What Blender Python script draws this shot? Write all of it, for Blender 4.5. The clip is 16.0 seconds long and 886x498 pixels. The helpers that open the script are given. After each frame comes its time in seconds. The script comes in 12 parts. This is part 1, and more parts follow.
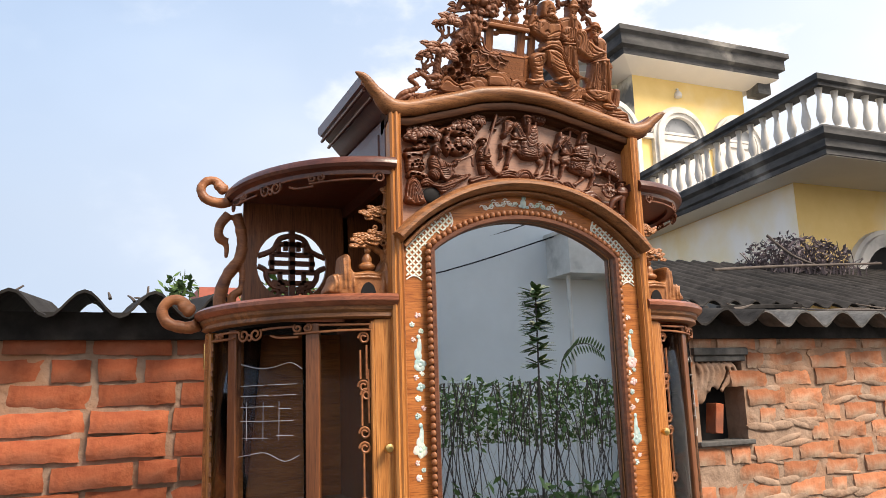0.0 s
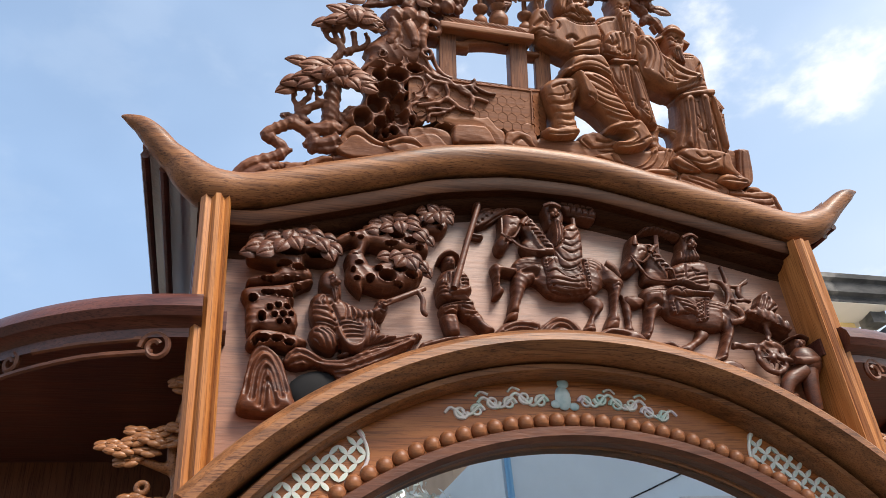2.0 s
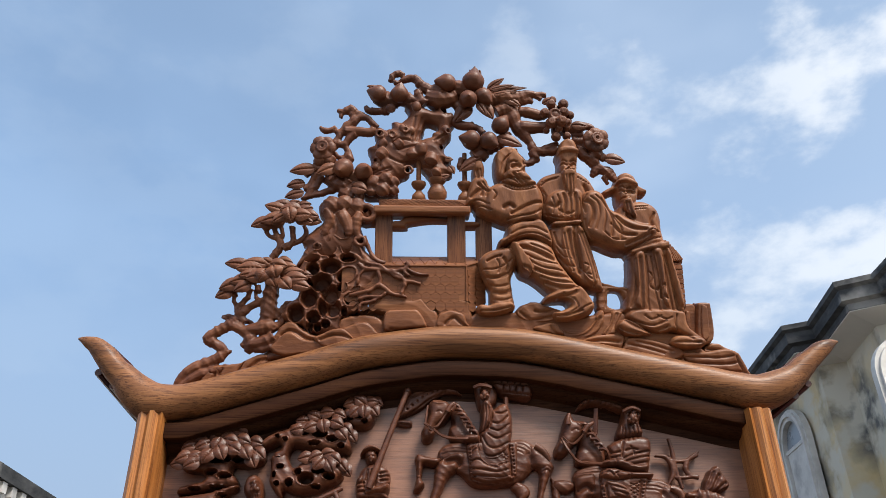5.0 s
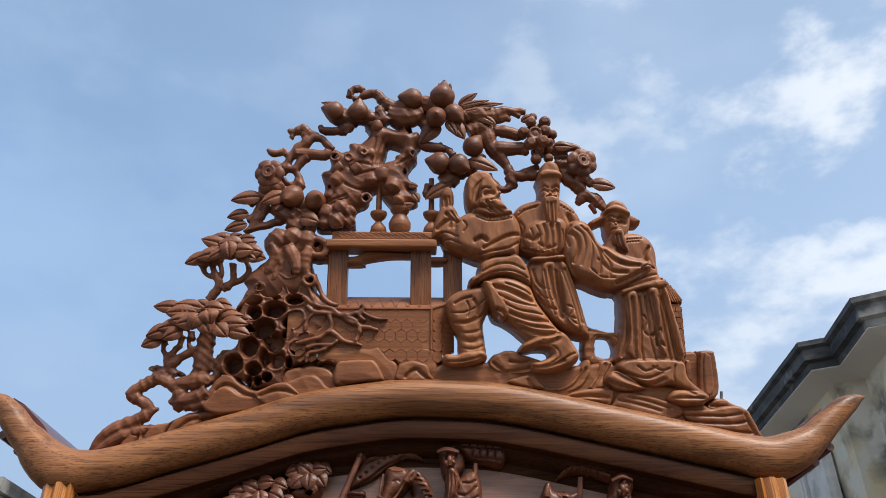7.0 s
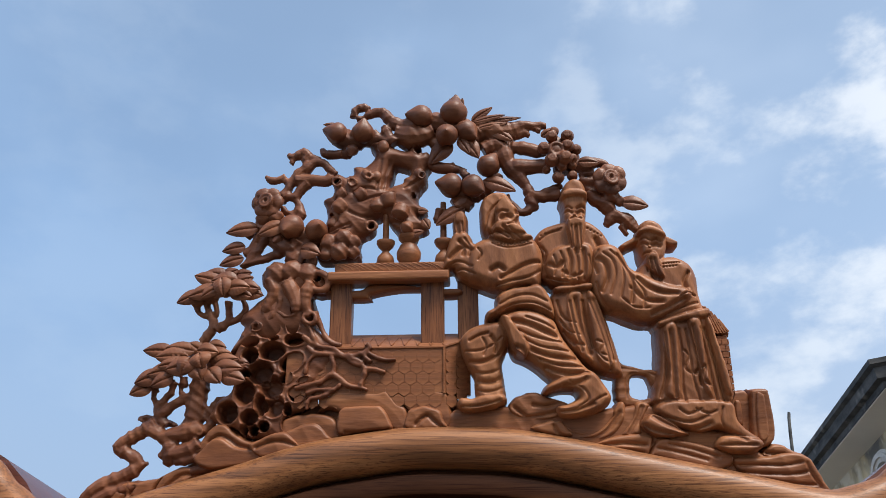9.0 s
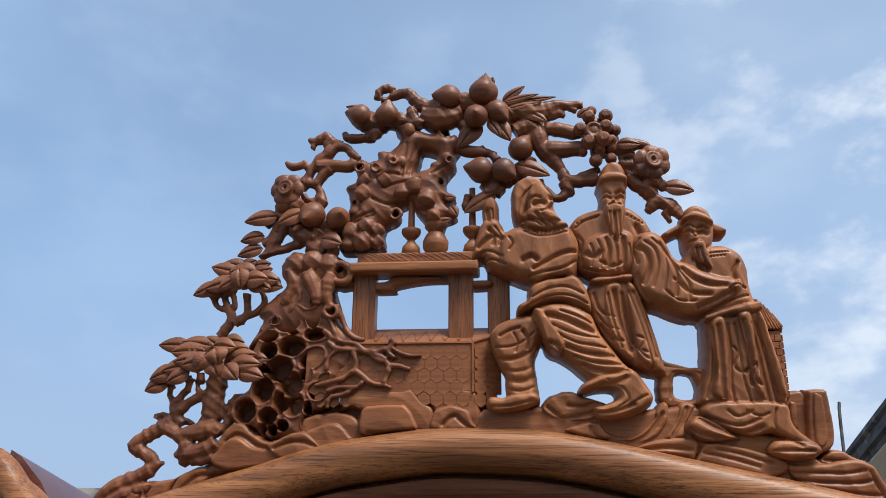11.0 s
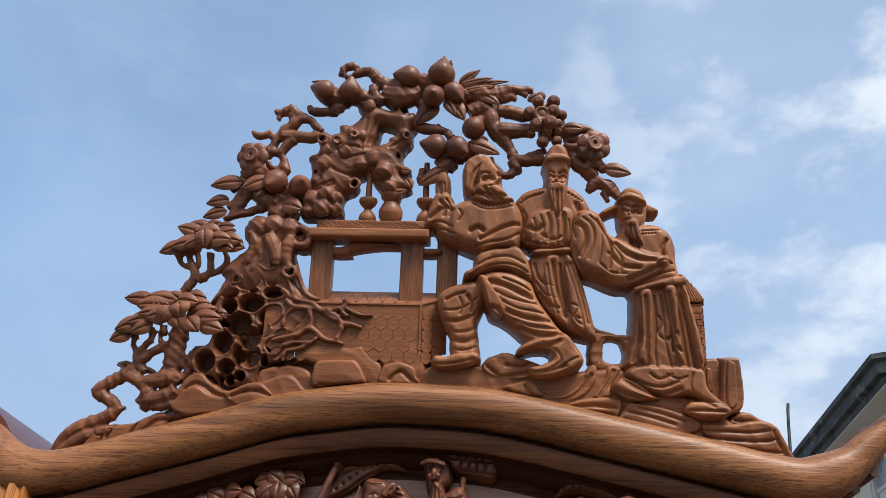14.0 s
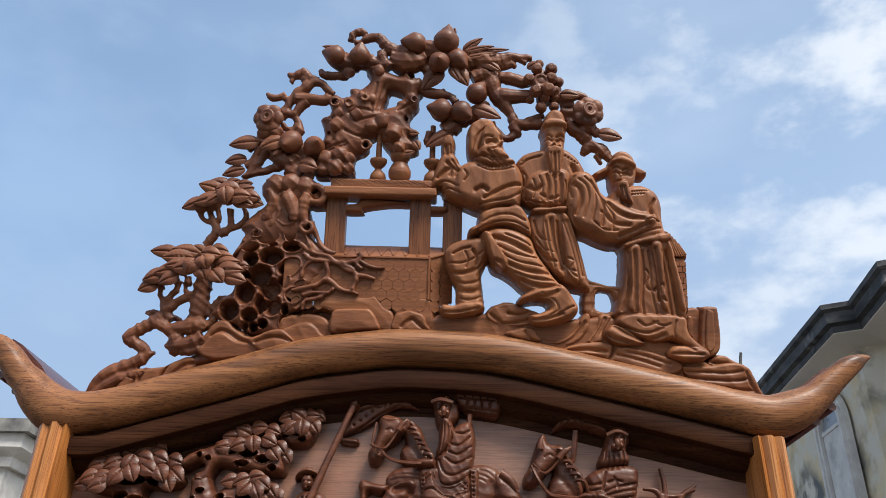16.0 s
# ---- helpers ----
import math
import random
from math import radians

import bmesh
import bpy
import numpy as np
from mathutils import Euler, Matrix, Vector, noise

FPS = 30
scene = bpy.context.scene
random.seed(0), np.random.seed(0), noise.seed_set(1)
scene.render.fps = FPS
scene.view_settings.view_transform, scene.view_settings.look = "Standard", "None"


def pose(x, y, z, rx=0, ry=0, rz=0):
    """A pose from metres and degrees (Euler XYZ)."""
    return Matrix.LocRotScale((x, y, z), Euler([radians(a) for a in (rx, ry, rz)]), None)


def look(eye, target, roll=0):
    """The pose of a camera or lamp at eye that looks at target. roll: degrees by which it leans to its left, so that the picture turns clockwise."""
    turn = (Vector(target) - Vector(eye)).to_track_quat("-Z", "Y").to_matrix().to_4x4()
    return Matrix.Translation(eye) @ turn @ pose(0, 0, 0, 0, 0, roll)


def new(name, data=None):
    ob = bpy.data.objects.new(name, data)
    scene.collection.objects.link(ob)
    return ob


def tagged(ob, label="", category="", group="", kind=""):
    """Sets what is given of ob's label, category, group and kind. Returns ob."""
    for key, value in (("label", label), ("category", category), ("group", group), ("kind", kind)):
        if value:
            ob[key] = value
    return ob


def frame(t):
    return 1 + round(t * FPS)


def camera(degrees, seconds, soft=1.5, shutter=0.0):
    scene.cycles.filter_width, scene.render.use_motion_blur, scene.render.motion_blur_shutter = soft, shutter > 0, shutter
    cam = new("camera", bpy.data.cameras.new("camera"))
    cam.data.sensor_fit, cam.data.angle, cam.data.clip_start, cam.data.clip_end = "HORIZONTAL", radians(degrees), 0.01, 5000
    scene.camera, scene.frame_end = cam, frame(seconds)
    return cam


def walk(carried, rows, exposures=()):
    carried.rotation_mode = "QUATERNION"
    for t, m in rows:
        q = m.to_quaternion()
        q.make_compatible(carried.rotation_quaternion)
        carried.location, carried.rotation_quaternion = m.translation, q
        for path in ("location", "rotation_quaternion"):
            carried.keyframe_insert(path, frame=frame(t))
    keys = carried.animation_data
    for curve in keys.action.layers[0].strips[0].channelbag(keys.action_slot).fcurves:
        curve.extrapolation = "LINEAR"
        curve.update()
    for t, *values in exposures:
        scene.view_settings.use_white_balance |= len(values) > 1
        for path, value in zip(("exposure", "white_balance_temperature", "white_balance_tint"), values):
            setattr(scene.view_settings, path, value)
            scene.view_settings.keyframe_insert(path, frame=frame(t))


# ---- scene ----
cam = camera(58.4, 16.0, 0.6)
PATH = [
    (0, (-0.891, -1.577, 1.537), (-0.112, 0.228, 1.905), -1.9),
    (0.5, (-0.778, -1.285, 1.566), (-0.04, 0.493, 2.108), -2.0),
    (1, (-0.598, -1.057, 1.594), (0.07, 0.685, 2.313), -2.3),
    (1.5, (-0.424, -0.843, 1.653), (0.181, 0.841, 2.547), -3.9),
    (2, (-0.306, -0.63, 1.726), (0.219, 1.0, 2.759), -5.4),
    (2.5, (-0.189, -0.587, 1.779), (0.185, 1.018, 2.913), -4.8),
    (3, (-0.078, -0.632, 1.782), (0.135, 0.97, 2.961), -2.7),
    (3.5, (-0.111, -0.674, 1.778), (0.047, 0.928, 2.966), -1.7),
    (4, (-0.13, -0.717, 1.791), (0.003, 0.918, 2.936), -1.1),
    (4.5, (-0.099, -0.756, 1.836), (0.025, 0.933, 2.901), -1.1),
    (5, (-0.053, -0.805, 1.88), (0.028, 0.907, 2.91), -0.9),
    (5.2, (-0.043, -0.815, 1.885), (0.026, 0.904, 2.906), -1.0),
    (7.3, (0.014, -0.696, 1.966), (0.051, 0.997, 3.03), -0.2),
    (7.5, (0.021, -0.685, 1.965), (0.039, 1.009, 3.028), 0.2),
    (8, (0.023, -0.681, 1.963), (0.023, 1.012, 3.027), 0.4),
    (8.5, (0.03, -0.67, 1.985), (-0.004, 1.003, 3.081), 0.4),
    (8.7, (0.035, -0.664, 1.998), (-0.021, 0.999, 3.108), 0.4),
    (10.8, (0.062, -0.627, 2.032), (-0.132, 1.036, 3.127), 1.9),
    (11, (0.051, -0.62, 2.036), (-0.141, 1.052, 3.116), 2.2),
    (11.5, (0.018, -0.593, 2.035), (-0.168, 1.086, 3.105), 3.1),
    (12, (0.0, -0.565, 2.028), (-0.163, 1.113, 3.105), 3.3),
    (12.5, (0.007, -0.564, 2.021), (-0.131, 1.115, 3.099), 3.3),
    (13, (0.032, -0.604, 2.013), (-0.107, 1.071, 3.096), 3.3),
    (13.5, (0.05, -0.623, 2.0), (-0.079, 1.052, 3.085), 3.1),
    (14, (0.067, -0.65, 1.992), (-0.039, 1.039, 3.059), 2.9),
    (14.5, (0.054, -0.689, 1.993), (-0.04, 1.009, 3.045), 2.9),
    (15, (0.007, -0.7, 1.976), (-0.043, 1.006, 3.017), 2.5),
    (15.5, (-0.001, -0.715, 1.961), (-0.029, 1.012, 2.97), 2.1),
    (16, (0.026, -0.704, 1.964), (0.019, 1.048, 2.929), 1.5),
]
walk(cam, [(t, look(eye, target, roll)) for t, eye, target, roll in PATH],
     [(0.0, 0.52, 7900, 15), (0.5, 0.42, 7850, 14), (1.0, 0.34, 7600, 13), (2.0, 0.32, 6950, 12), (2.5, 0.38, 6800, 12), (3.0, 0.34, 6750, 11), (3.5, 0.20, 6700, 11), (4.0, 0.12, 6650, 10), (5.0, 0.04, 6700, 10), (16.0, 0.04, 6700, 10)])

# ---- world and sun ----
SUN_AZ, SUN_EL = radians(144), radians(51)
world = bpy.data.worlds.new("sky")
scene.world = world
world.use_nodes = True
wn, wl = world.node_tree.nodes, world.node_tree.links
wn.clear()
w_out, w_bg = wn.new("ShaderNodeOutputWorld"), wn.new("ShaderNodeBackground")
sky = wn.new("ShaderNodeTexSky")
sky.sky_type, sky.sun_disc, sky.sun_elevation, sky.sun_rotation = "NISHITA", False, SUN_EL, SUN_AZ
sky.air_density, sky.dust_density, sky.ozone_density = 1.0, 0.6, 1.6
w_co, w_sep = wn.new("ShaderNodeTexCoord"), wn.new("ShaderNodeSeparateXYZ")
wl.new(w_co.outputs["Generated"], w_sep.inputs[0])
w_map = wn.new("ShaderNodeMapping")
w_map.inputs["Location"].default_value = (0.35, 0.1, 0.0)
w_map.inputs["Scale"].default_value = (1.0, 1.0, 1.7)
wl.new(w_co.outputs["Generated"], w_map.inputs[0])


def w_noise(scale, detail, rough, lo, hi):
    n, r = wn.new("ShaderNodeTexNoise"), wn.new("ShaderNodeMapRange")
    n.inputs["Scale"].default_value, n.inputs["Detail"].default_value, n.inputs["Roughness"].default_value = scale, detail, rough
    wl.new(w_map.outputs[0], n.inputs["Vector"])
    wl.new(n.outputs["Fac"], r.inputs["Value"])
    r.inputs["From Min"].default_value, r.inputs["From Max"].default_value = lo, hi
    r.interpolation_type = "SMOOTHSTEP"
    return r.outputs[0]


def w_math(op, a, b):
    m = wn.new("ShaderNodeMath")
    m.operation = op
    for k, v in enumerate((a, b)):
        if isinstance(v, (int, float)):
            m.inputs[k].default_value = v
        else:
            wl.new(v, m.inputs[k])
    return m.outputs[0]


def w_mix(fac, a, b):
    m = wn.new("ShaderNodeMix")
    m.data_type = "RGBA"
    for k, v in ((0, fac), (6, a), (7, b)):
        if isinstance(v, (int, float, tuple)):
            m.inputs[k].default_value = v
        else:
            wl.new(v, m.inputs[k])
    return m.outputs[2]


haze = wn.new("ShaderNodeMapRange")
wl.new(w_sep.outputs[2], haze.inputs["Value"])
haze.inputs["From Min"].default_value, haze.inputs["From Max"].default_value = 0.0, 0.95
haze.inputs["To Min"].default_value, haze.inputs["To Max"].default_value = 1.0, 0.5
w_soft, w_puff = w_noise(1.7, 4.0, 0.5, 0.42, 0.70), w_noise(5.2, 7.0, 0.55, 0.50, 0.66)
w_fac = w_math("ADD", haze.outputs[0], w_math("MULTIPLY", w_soft, 0.15))
w_fac = w_math("MINIMUM", w_fac, 1.0)
w_col = w_mix(w_fac, sky.outputs[0], (5.7, 7.6, 10.4, 1))
# a pale band low over the houses, soft veils, and puffs gathered over the villa's side
low = wn.new("ShaderNodeMapRange")
wl.new(w_sep.outputs[2], low.inputs["Value"])
low.inputs["From Min"].default_value, low.inputs["From Max"].default_value, low.inputs["To Min"].default_value, low.inputs["To Max"].default_value = 0.22, 0.52, 0.62, 0.0
east = wn.new("ShaderNodeMapRange")
wl.new(w_sep.outputs[0], east.inputs["Value"])
east.inputs["From Min"].default_value, east.inputs["From Max"].default_value = -0.05, 0.45
east.inputs["To Min"].default_value, east.inputs["To Max"].default_value = 0.12, 1.0
w_col = w_mix(low.outputs[0], w_col, (7.0, 7.5, 8.4, 1))
w_col = w_mix(w_math("MULTIPLY", w_math("MULTIPLY", w_soft, 0.5), east.outputs[0]), w_col, (8.4, 9.0, 10.0, 1))
w_col = w_mix(w_math("MULTIPLY", w_math("MULTIPLY", w_puff, 0.8), east.outputs[0]), w_col, (10.2, 10.5, 11.0, 1))
# the sky is brighter and whiter towards the sun
w_dot = wn.new("ShaderNodeVectorMath")
w_dot.operation = "DOT_PRODUCT"
w_dot.inputs[1].default_value = (math.sin(SUN_AZ), math.cos(SUN_AZ), 0.0)
wl.new(w_co.outputs["Generated"], w_dot.inputs[0])
w_side = wn.new("ShaderNodeMapRange")
wl.new(w_dot.outputs["Value"], w_side.inputs["Value"])
w_side.inputs["From Min"].default_value, w_side.inputs["From Max"].default_value = -0.9, 0.9
w_gain = w_mix(w_side.outputs[0], (0.68, 0.83, 0.99, 1), (1.75, 1.62, 1.48, 1))
w_mul = wn.new("ShaderNodeMix")
w_mul.data_type, w_mul.blend_type = "RGBA", "MULTIPLY"
w_mul.inputs[0].default_value = 1.0
wl.new(w_col, w_mul.inputs[6])
wl.new(w_gain, w_mul.inputs[7])
wl.new(w_mul.outputs[2], w_bg.inputs["Color"])
w_bg.inputs["Strength"].default_value = 0.085
wl.new(w_bg.outputs[0], w_out.inputs["Surface"])
sun = new("sun", bpy.data.lights.new("sun", "SUN"))
sun.data.energy, sun.data.angle, sun.data.color = 4.9, radians(24), (1.0, 0.96, 0.9)
sun.matrix_world = look((10 * math.sin(SUN_AZ) * math.cos(SUN_EL), 10 * math.cos(SUN_AZ) * math.cos(SUN_EL), 10 * math.sin(SUN_EL)), (0, 0, 0))
scene.view_settings.exposure = 0.0


# ---- materials ----
def material(name, stops, scale=8.0, stretch=(1, 1, 1), rough=(0.5, 0.7), metal=0.0, coat=0.0, bump=0.2, bump_scale=40.0, detail=6.0,
             stain=None, stain_scale=1.5, stain_range=(0.5, 0.7), vary=0.0, distort=0.0, coords="Object", bump_dist=0.004, stain2=None):
    """A node material: colour stops along a stretched noise, stains at a larger scale, roughness variation and fine bump."""
    m = bpy.data.materials.new(name)
    m.use_nodes = True
    n, l = m.node_tree.nodes, m.node_tree.links
    b = n["Principled BSDF"]
    co, mp = n.new("ShaderNodeTexCoord"), n.new("ShaderNodeMapping")
    l.new(co.outputs[coords], mp.inputs[0])
    mp.inputs["Scale"].default_value = stretch
    tex = n.new("ShaderNodeTexNoise")
    tex.inputs["Scale"].default_value, tex.inputs["Detail"].default_value, tex.inputs["Distortion"].default_value = scale, detail, distort
    tex.inputs["Roughness"].default_value = 0.62
    l.new(mp.outputs[0], tex.inputs["Vector"])
    ramp = n.new("ShaderNodeValToRGB")
    e = ramp.color_ramp.elements
    for k, (p, c) in enumerate(stops):
        el = e[k] if k < 2 else e.new(p)
        el.position, el.color = p, (*c, 1)
    l.new(tex.outputs["Fac"], ramp.inputs[0])
    col = ramp.outputs[0]

    def mixed(fac, a, c, mode="MIX"):
        x = n.new("ShaderNodeMix")
        x.data_type, x.blend_type = "RGBA", mode
        for k, v in ((0, fac), (6, a), (7, c)):
            if isinstance(v, (int, float, tuple)):
                x.inputs[k].default_value = v
            else:
                l.new(v, x.inputs[k])
        return x.outputs[2]

    for sc, tone, rng in ((stain_scale, stain, stain_range), (stain_scale * 3.1, stain2, stain_range)):
        if tone:
            t2, r2 = n.new("ShaderNodeTexNoise"), n.new("ShaderNodeMapRange")
            t2.inputs["Scale"].default_value, t2.inputs["Detail"].default_value = sc, 8.0
            l.new(co.outputs[coords], t2.inputs["Vector"])
            l.new(t2.outputs["Fac"], r2.inputs["Value"])
            r2.inputs["From Min"].default_value, r2.inputs["From Max"].default_value = rng
            col = mixed(r2.outputs[0], col, (*tone, 1))
    if vary:
        info, hsv, r3 = n.new("ShaderNodeObjectInfo"), n.new("ShaderNodeHueSaturation"), n.new("ShaderNodeMapRange")
        l.new(info.outputs["Random"], r3.inputs["Value"])
        r3.inputs["To Min"].default_value, r3.inputs["To Max"].default_value = 1 - vary, 1 + vary
        l.new(r3.outputs[0], hsv.inputs["Value"])
        l.new(col, hsv.inputs["Color"])
        col = hsv.outputs[0]
    l.new(col, b.inputs["Base Color"])
    rr = n.new("ShaderNodeMapRange")
    l.new(tex.outputs["Fac"], rr.inputs["Value"])
    rr.inputs["To Min"].default_value, rr.inputs["To Max"].default_value = rough
    l.new(rr.outputs[0], b.inputs["Roughness"])
    b.inputs["Metallic"].default_value, b.inputs["Coat Weight"].default_value, b.inputs["Coat Roughness"].default_value = metal, coat, 0.17
    if bump:
        t3, bp = n.new("ShaderNodeTexNoise"), n.new("ShaderNodeBump")
        t3.inputs["Scale"].default_value, t3.inputs["Detail"].default_value = bump_scale, 6.0
        l.new(mp.outputs[0], t3.inputs["Vector"])
        l.new(t3.outputs["Fac"], bp.inputs["Height"])
        bp.inputs["Strength"].default_value, bp.inputs["Distance"].default_value = bump, bump_dist
        l.new(bp.outputs[0], b.inputs["Normal"])
    return m


def wood(name, dark, mid, light, stretch, rough=(0.3, 0.5), coat=0.15, scale=9.0, bump=0.3, streak=0.8):
    """Varnished wood: broad tone, fine streaks along the grain, dark pores and worn glaze."""
    m = material(name, [(0.28, dark), (0.72, light), (0.5, mid)], scale, stretch, rough, 0, coat, bump, 55.0, 9.0, stain=dark, stain_scale=5.0,
                 stain_range=(0.56, 0.8), distort=1.2, bump_dist=0.0012)
    n, l = m.node_tree.nodes, m.node_tree.links
    b = n["Principled BSDF"]
    b.inputs["Specular IOR Level"].default_value = 0.36
    co, mp, t, r, x = n.new("ShaderNodeTexCoord"), n.new("ShaderNodeMapping"), n.new("ShaderNodeTexNoise"), n.new("ShaderNodeMapRange"), n.new("ShaderNodeMix")
    l.new(co.outputs["Object"], mp.inputs[0])
    mp.inputs["Scale"].default_value = tuple(a * 11.0 if a > 1 else a * 3.0 for a in stretch)
    t.inputs["Scale"].default_value, t.inputs["Detail"].default_value, t.inputs["Roughness"].default_value = scale * 1.6, 6.0, 0.7
    l.new(mp.outputs[0], t.inputs["Vector"])
    l.new(t.outputs["Fac"], r.inputs["Value"])
    r.inputs["From Min"].default_value, r.inputs["From Max"].default_value, r.inputs["To Max"].default_value = 0.5, 0.61, streak
    x.data_type, x.blend_type = "RGBA", "MULTIPLY"
    l.new(r.outputs[0], x.inputs[0])
    l.new(b.inputs["Base Color"].links[0].from_socket, x.inputs[6])
    x.inputs[7].default_value = (0.34, 0.26, 0.22, 1)
    l.new(x.outputs[2], b.inputs["Base Color"])
    return m


BROWN = ((0.105, 0.034, 0.014), (0.25, 0.091, 0.036), (0.38, 0.155, 0.062))
AMBER = ((0.26, 0.085, 0.02), (0.44, 0.168, 0.045), (0.57, 0.25, 0.077))
M_LONG = wood("varnished wood, grain across", (0.090, 0.034, 0.013), (0.245, 0.098, 0.036), (0.36, 0.155, 0.060), (0.35, 6.0, 6.0), (0.42, 0.58), 0.06, 9.0, 0.35, 0.95)
M_POST = wood("amber wood, grain upright", *AMBER, (6.0, 6.0, 0.35))
M_PANEL = wood("reddish panel wood", (0.13, 0.045, 0.019), (0.28, 0.104, 0.044), (0.40, 0.165, 0.074), (0.6, 5.0, 5.0), (0.34, 0.5), 0.5)
M_PANELV = wood("reddish board, grain upright", (0.10, 0.032, 0.013), (0.17, 0.058, 0.022), (0.23, 0.085, 0.033), (5.0, 5.0, 0.5))
M_CARVE = wood("carved wood", *BROWN, (0.8, 5.0, 5.0), (0.42, 0.60), 0.04, 7.0, 0.4, 0.28)
M_DOOR = wood("orange-brown door wood", (0.24, 0.072, 0.018), (0.40, 0.135, 0.036), (0.50, 0.19, 0.055), (0.6, 5.0, 5.0), (0.34, 0.5), 0.2)
M_HONEY = wood("honey-coloured carved wood", (0.17, 0.060, 0.020), (0.30, 0.118, 0.042), (0.40, 0.175, 0.068), (3.0, 3.0, 4.0), (0.36, 0.52), 0.15)
M_CARVEV = wood("carved wood, grain upright", *BROWN, (6.0, 6.0, 0.8), (0.36, 0.54), 0.12, 9.0, 0.4, 0.85)
M_STATUE = wood("carved robe wood, grain upright", (0.125, 0.042, 0.018), (0.275, 0.104, 0.042), (0.41, 0.170, 0.070), (4.0, 4.0, 1.3), (0.42, 0.60), 0.04, 7.0, 0.4, 0.22)
# a darker brown than M_CARVE
M_UMBER = wood("umber carved wood", (0.066, 0.021, 0.010), (0.158, 0.053, 0.024), (0.255, 0.095, 0.042), (1.2, 4.0, 4.0), (0.42, 0.60), 0.04, 7.0, 0.4, 0.2)
M_RELIEF = wood("satin panel wood", (0.135, 0.054, 0.027), (0.265, 0.108, 0.055), (0.36, 0.156, 0.082), (0.6, 5.0, 5.0), (0.44, 0.56), 0.5, 9.0, 0.3, 0.5)
M_RELIEF.node_tree.nodes["Principled BSDF"].inputs["Specular IOR Level"].default_value = 0.75
M_RELIEF.node_tree.nodes["Principled BSDF"].inputs["Coat Roughness"].default_value = 0.45
M_DARK = wood("dark carved wood", (0.040, 0.012, 0.006), (0.105, 0.032, 0.014), (0.175, 0.059, 0.026), (0.9, 5.0, 5.0), (0.40, 0.55), 0.08, 9.0, 0.4, 0.5)
# brown wood darkened in its colour to stand for the shade under the roll
M_COVE = wood("moulding wood darkened for shade", (0.026, 0.009, 0.004), (0.050, 0.018, 0.008), (0.080, 0.031, 0.013), (0.35, 6.0, 6.0), (0.5, 0.65), 0.0)
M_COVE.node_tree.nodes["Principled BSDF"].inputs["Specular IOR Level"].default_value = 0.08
M_REDWOOD = wood("red-brown polished wood", (0.14, 0.042, 0.022), (0.25, 0.078, 0.04), (0.34, 0.12, 0.06), (0.6, 5.0, 5.0), (0.3, 0.45), 0.3)
M_DEEP = wood("dark red polished wood", (0.055, 0.015, 0.011), (0.10, 0.030, 0.020), (0.15, 0.05, 0.03), (0.6, 5.0, 5.0), (0.3, 0.45), 0.2)
M_BRICK = material("orange brick", [(0.28, (0.23, 0.052, 0.027)), (0.75, (0.50, 0.165, 0.08))], 9.0, rough=(0.85, 0.95), bump=0.9, bump_scale=22,
                   stain=(0.17, 0.075, 0.055), stain_scale=5, vary=0.30, coords="Object", stain_range=(0.47, 0.68), bump_dist=0.01)
M_PALE_BRICK = material("pale orange brick", [(0.28, (0.29, 0.10, 0.052)), (0.75, (0.52, 0.225, 0.12))], 9.0, rough=(0.85, 0.95), bump=0.9, bump_scale=22,
                        stain=(0.42, 0.31, 0.23), stain_scale=6, vary=0.2, coords="Object", stain_range=(0.45, 0.62), bump_dist=0.01)
M_SOOT = material("blackened old sheeting", [(0.3, (0.014, 0.013, 0.013)), (0.7, (0.040, 0.038, 0.037))], 12.0, rough=(0.85, 0.95), bump=0.6, bump_scale=40, stain=(0.012, 0.012, 0.012), stain_scale=2.0, bump_dist=0.006)
M_MORTAR = material("grey mortar", [(0.3, (0.22, 0.15, 0.11)), (0.7, (0.38, 0.27, 0.205))], 12.0, rough=(0.9, 0.98), bump=0.9, bump_scale=30,
                    stain=(0.33, 0.17, 0.10), stain_scale=3.5, bump_dist=0.01)
M_CEMENT = material("weathered fibre cement", [(0.3, (0.06, 0.06, 0.06)), (0.7, (0.15, 0.148, 0.145))], 14.0, rough=(0.85, 0.95), bump=0.6, bump_scale=60,
                    stain=(0.035, 0.037, 0.035), stain_scale=3.0, bump_dist=0.006)
for m_ in (M_SOOT, M_CEMENT, M_BRICK, M_PALE_BRICK, M_MORTAR):
    m_.node_tree.nodes["Principled BSDF"].inputs["Specular IOR Level"].default_value = 0.12
M_YELLOW = material("yellow lime-washed plaster", [(0.3, (0.74, 0.52, 0.19)), (0.7, (0.84, 0.62, 0.27))], 1.6, rough=(0.85, 0.95), bump=0.15, bump_scale=30,
                    stain=(0.76, 0.68, 0.50), stain_scale=0.42, stain_range=(0.52, 0.68))
# whitewash stains, plus a paler base colour for light on the left face
M_LIT_WASH = material("lit-side yellow plaster with whitewash stains", [(0.3, (0.80, 0.66, 0.38)), (0.7, (0.86, 0.77, 0.55))], 1.2, rough=(0.85, 0.95), bump=0.15, bump_scale=30,
                  stain=(0.86, 0.84, 0.78), stain_scale=0.9, stain_range=(0.42, 0.60))
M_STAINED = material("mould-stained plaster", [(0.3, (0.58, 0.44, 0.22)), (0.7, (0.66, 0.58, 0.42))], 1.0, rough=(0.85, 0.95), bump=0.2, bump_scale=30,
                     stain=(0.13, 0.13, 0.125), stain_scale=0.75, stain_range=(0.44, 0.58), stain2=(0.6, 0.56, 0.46))
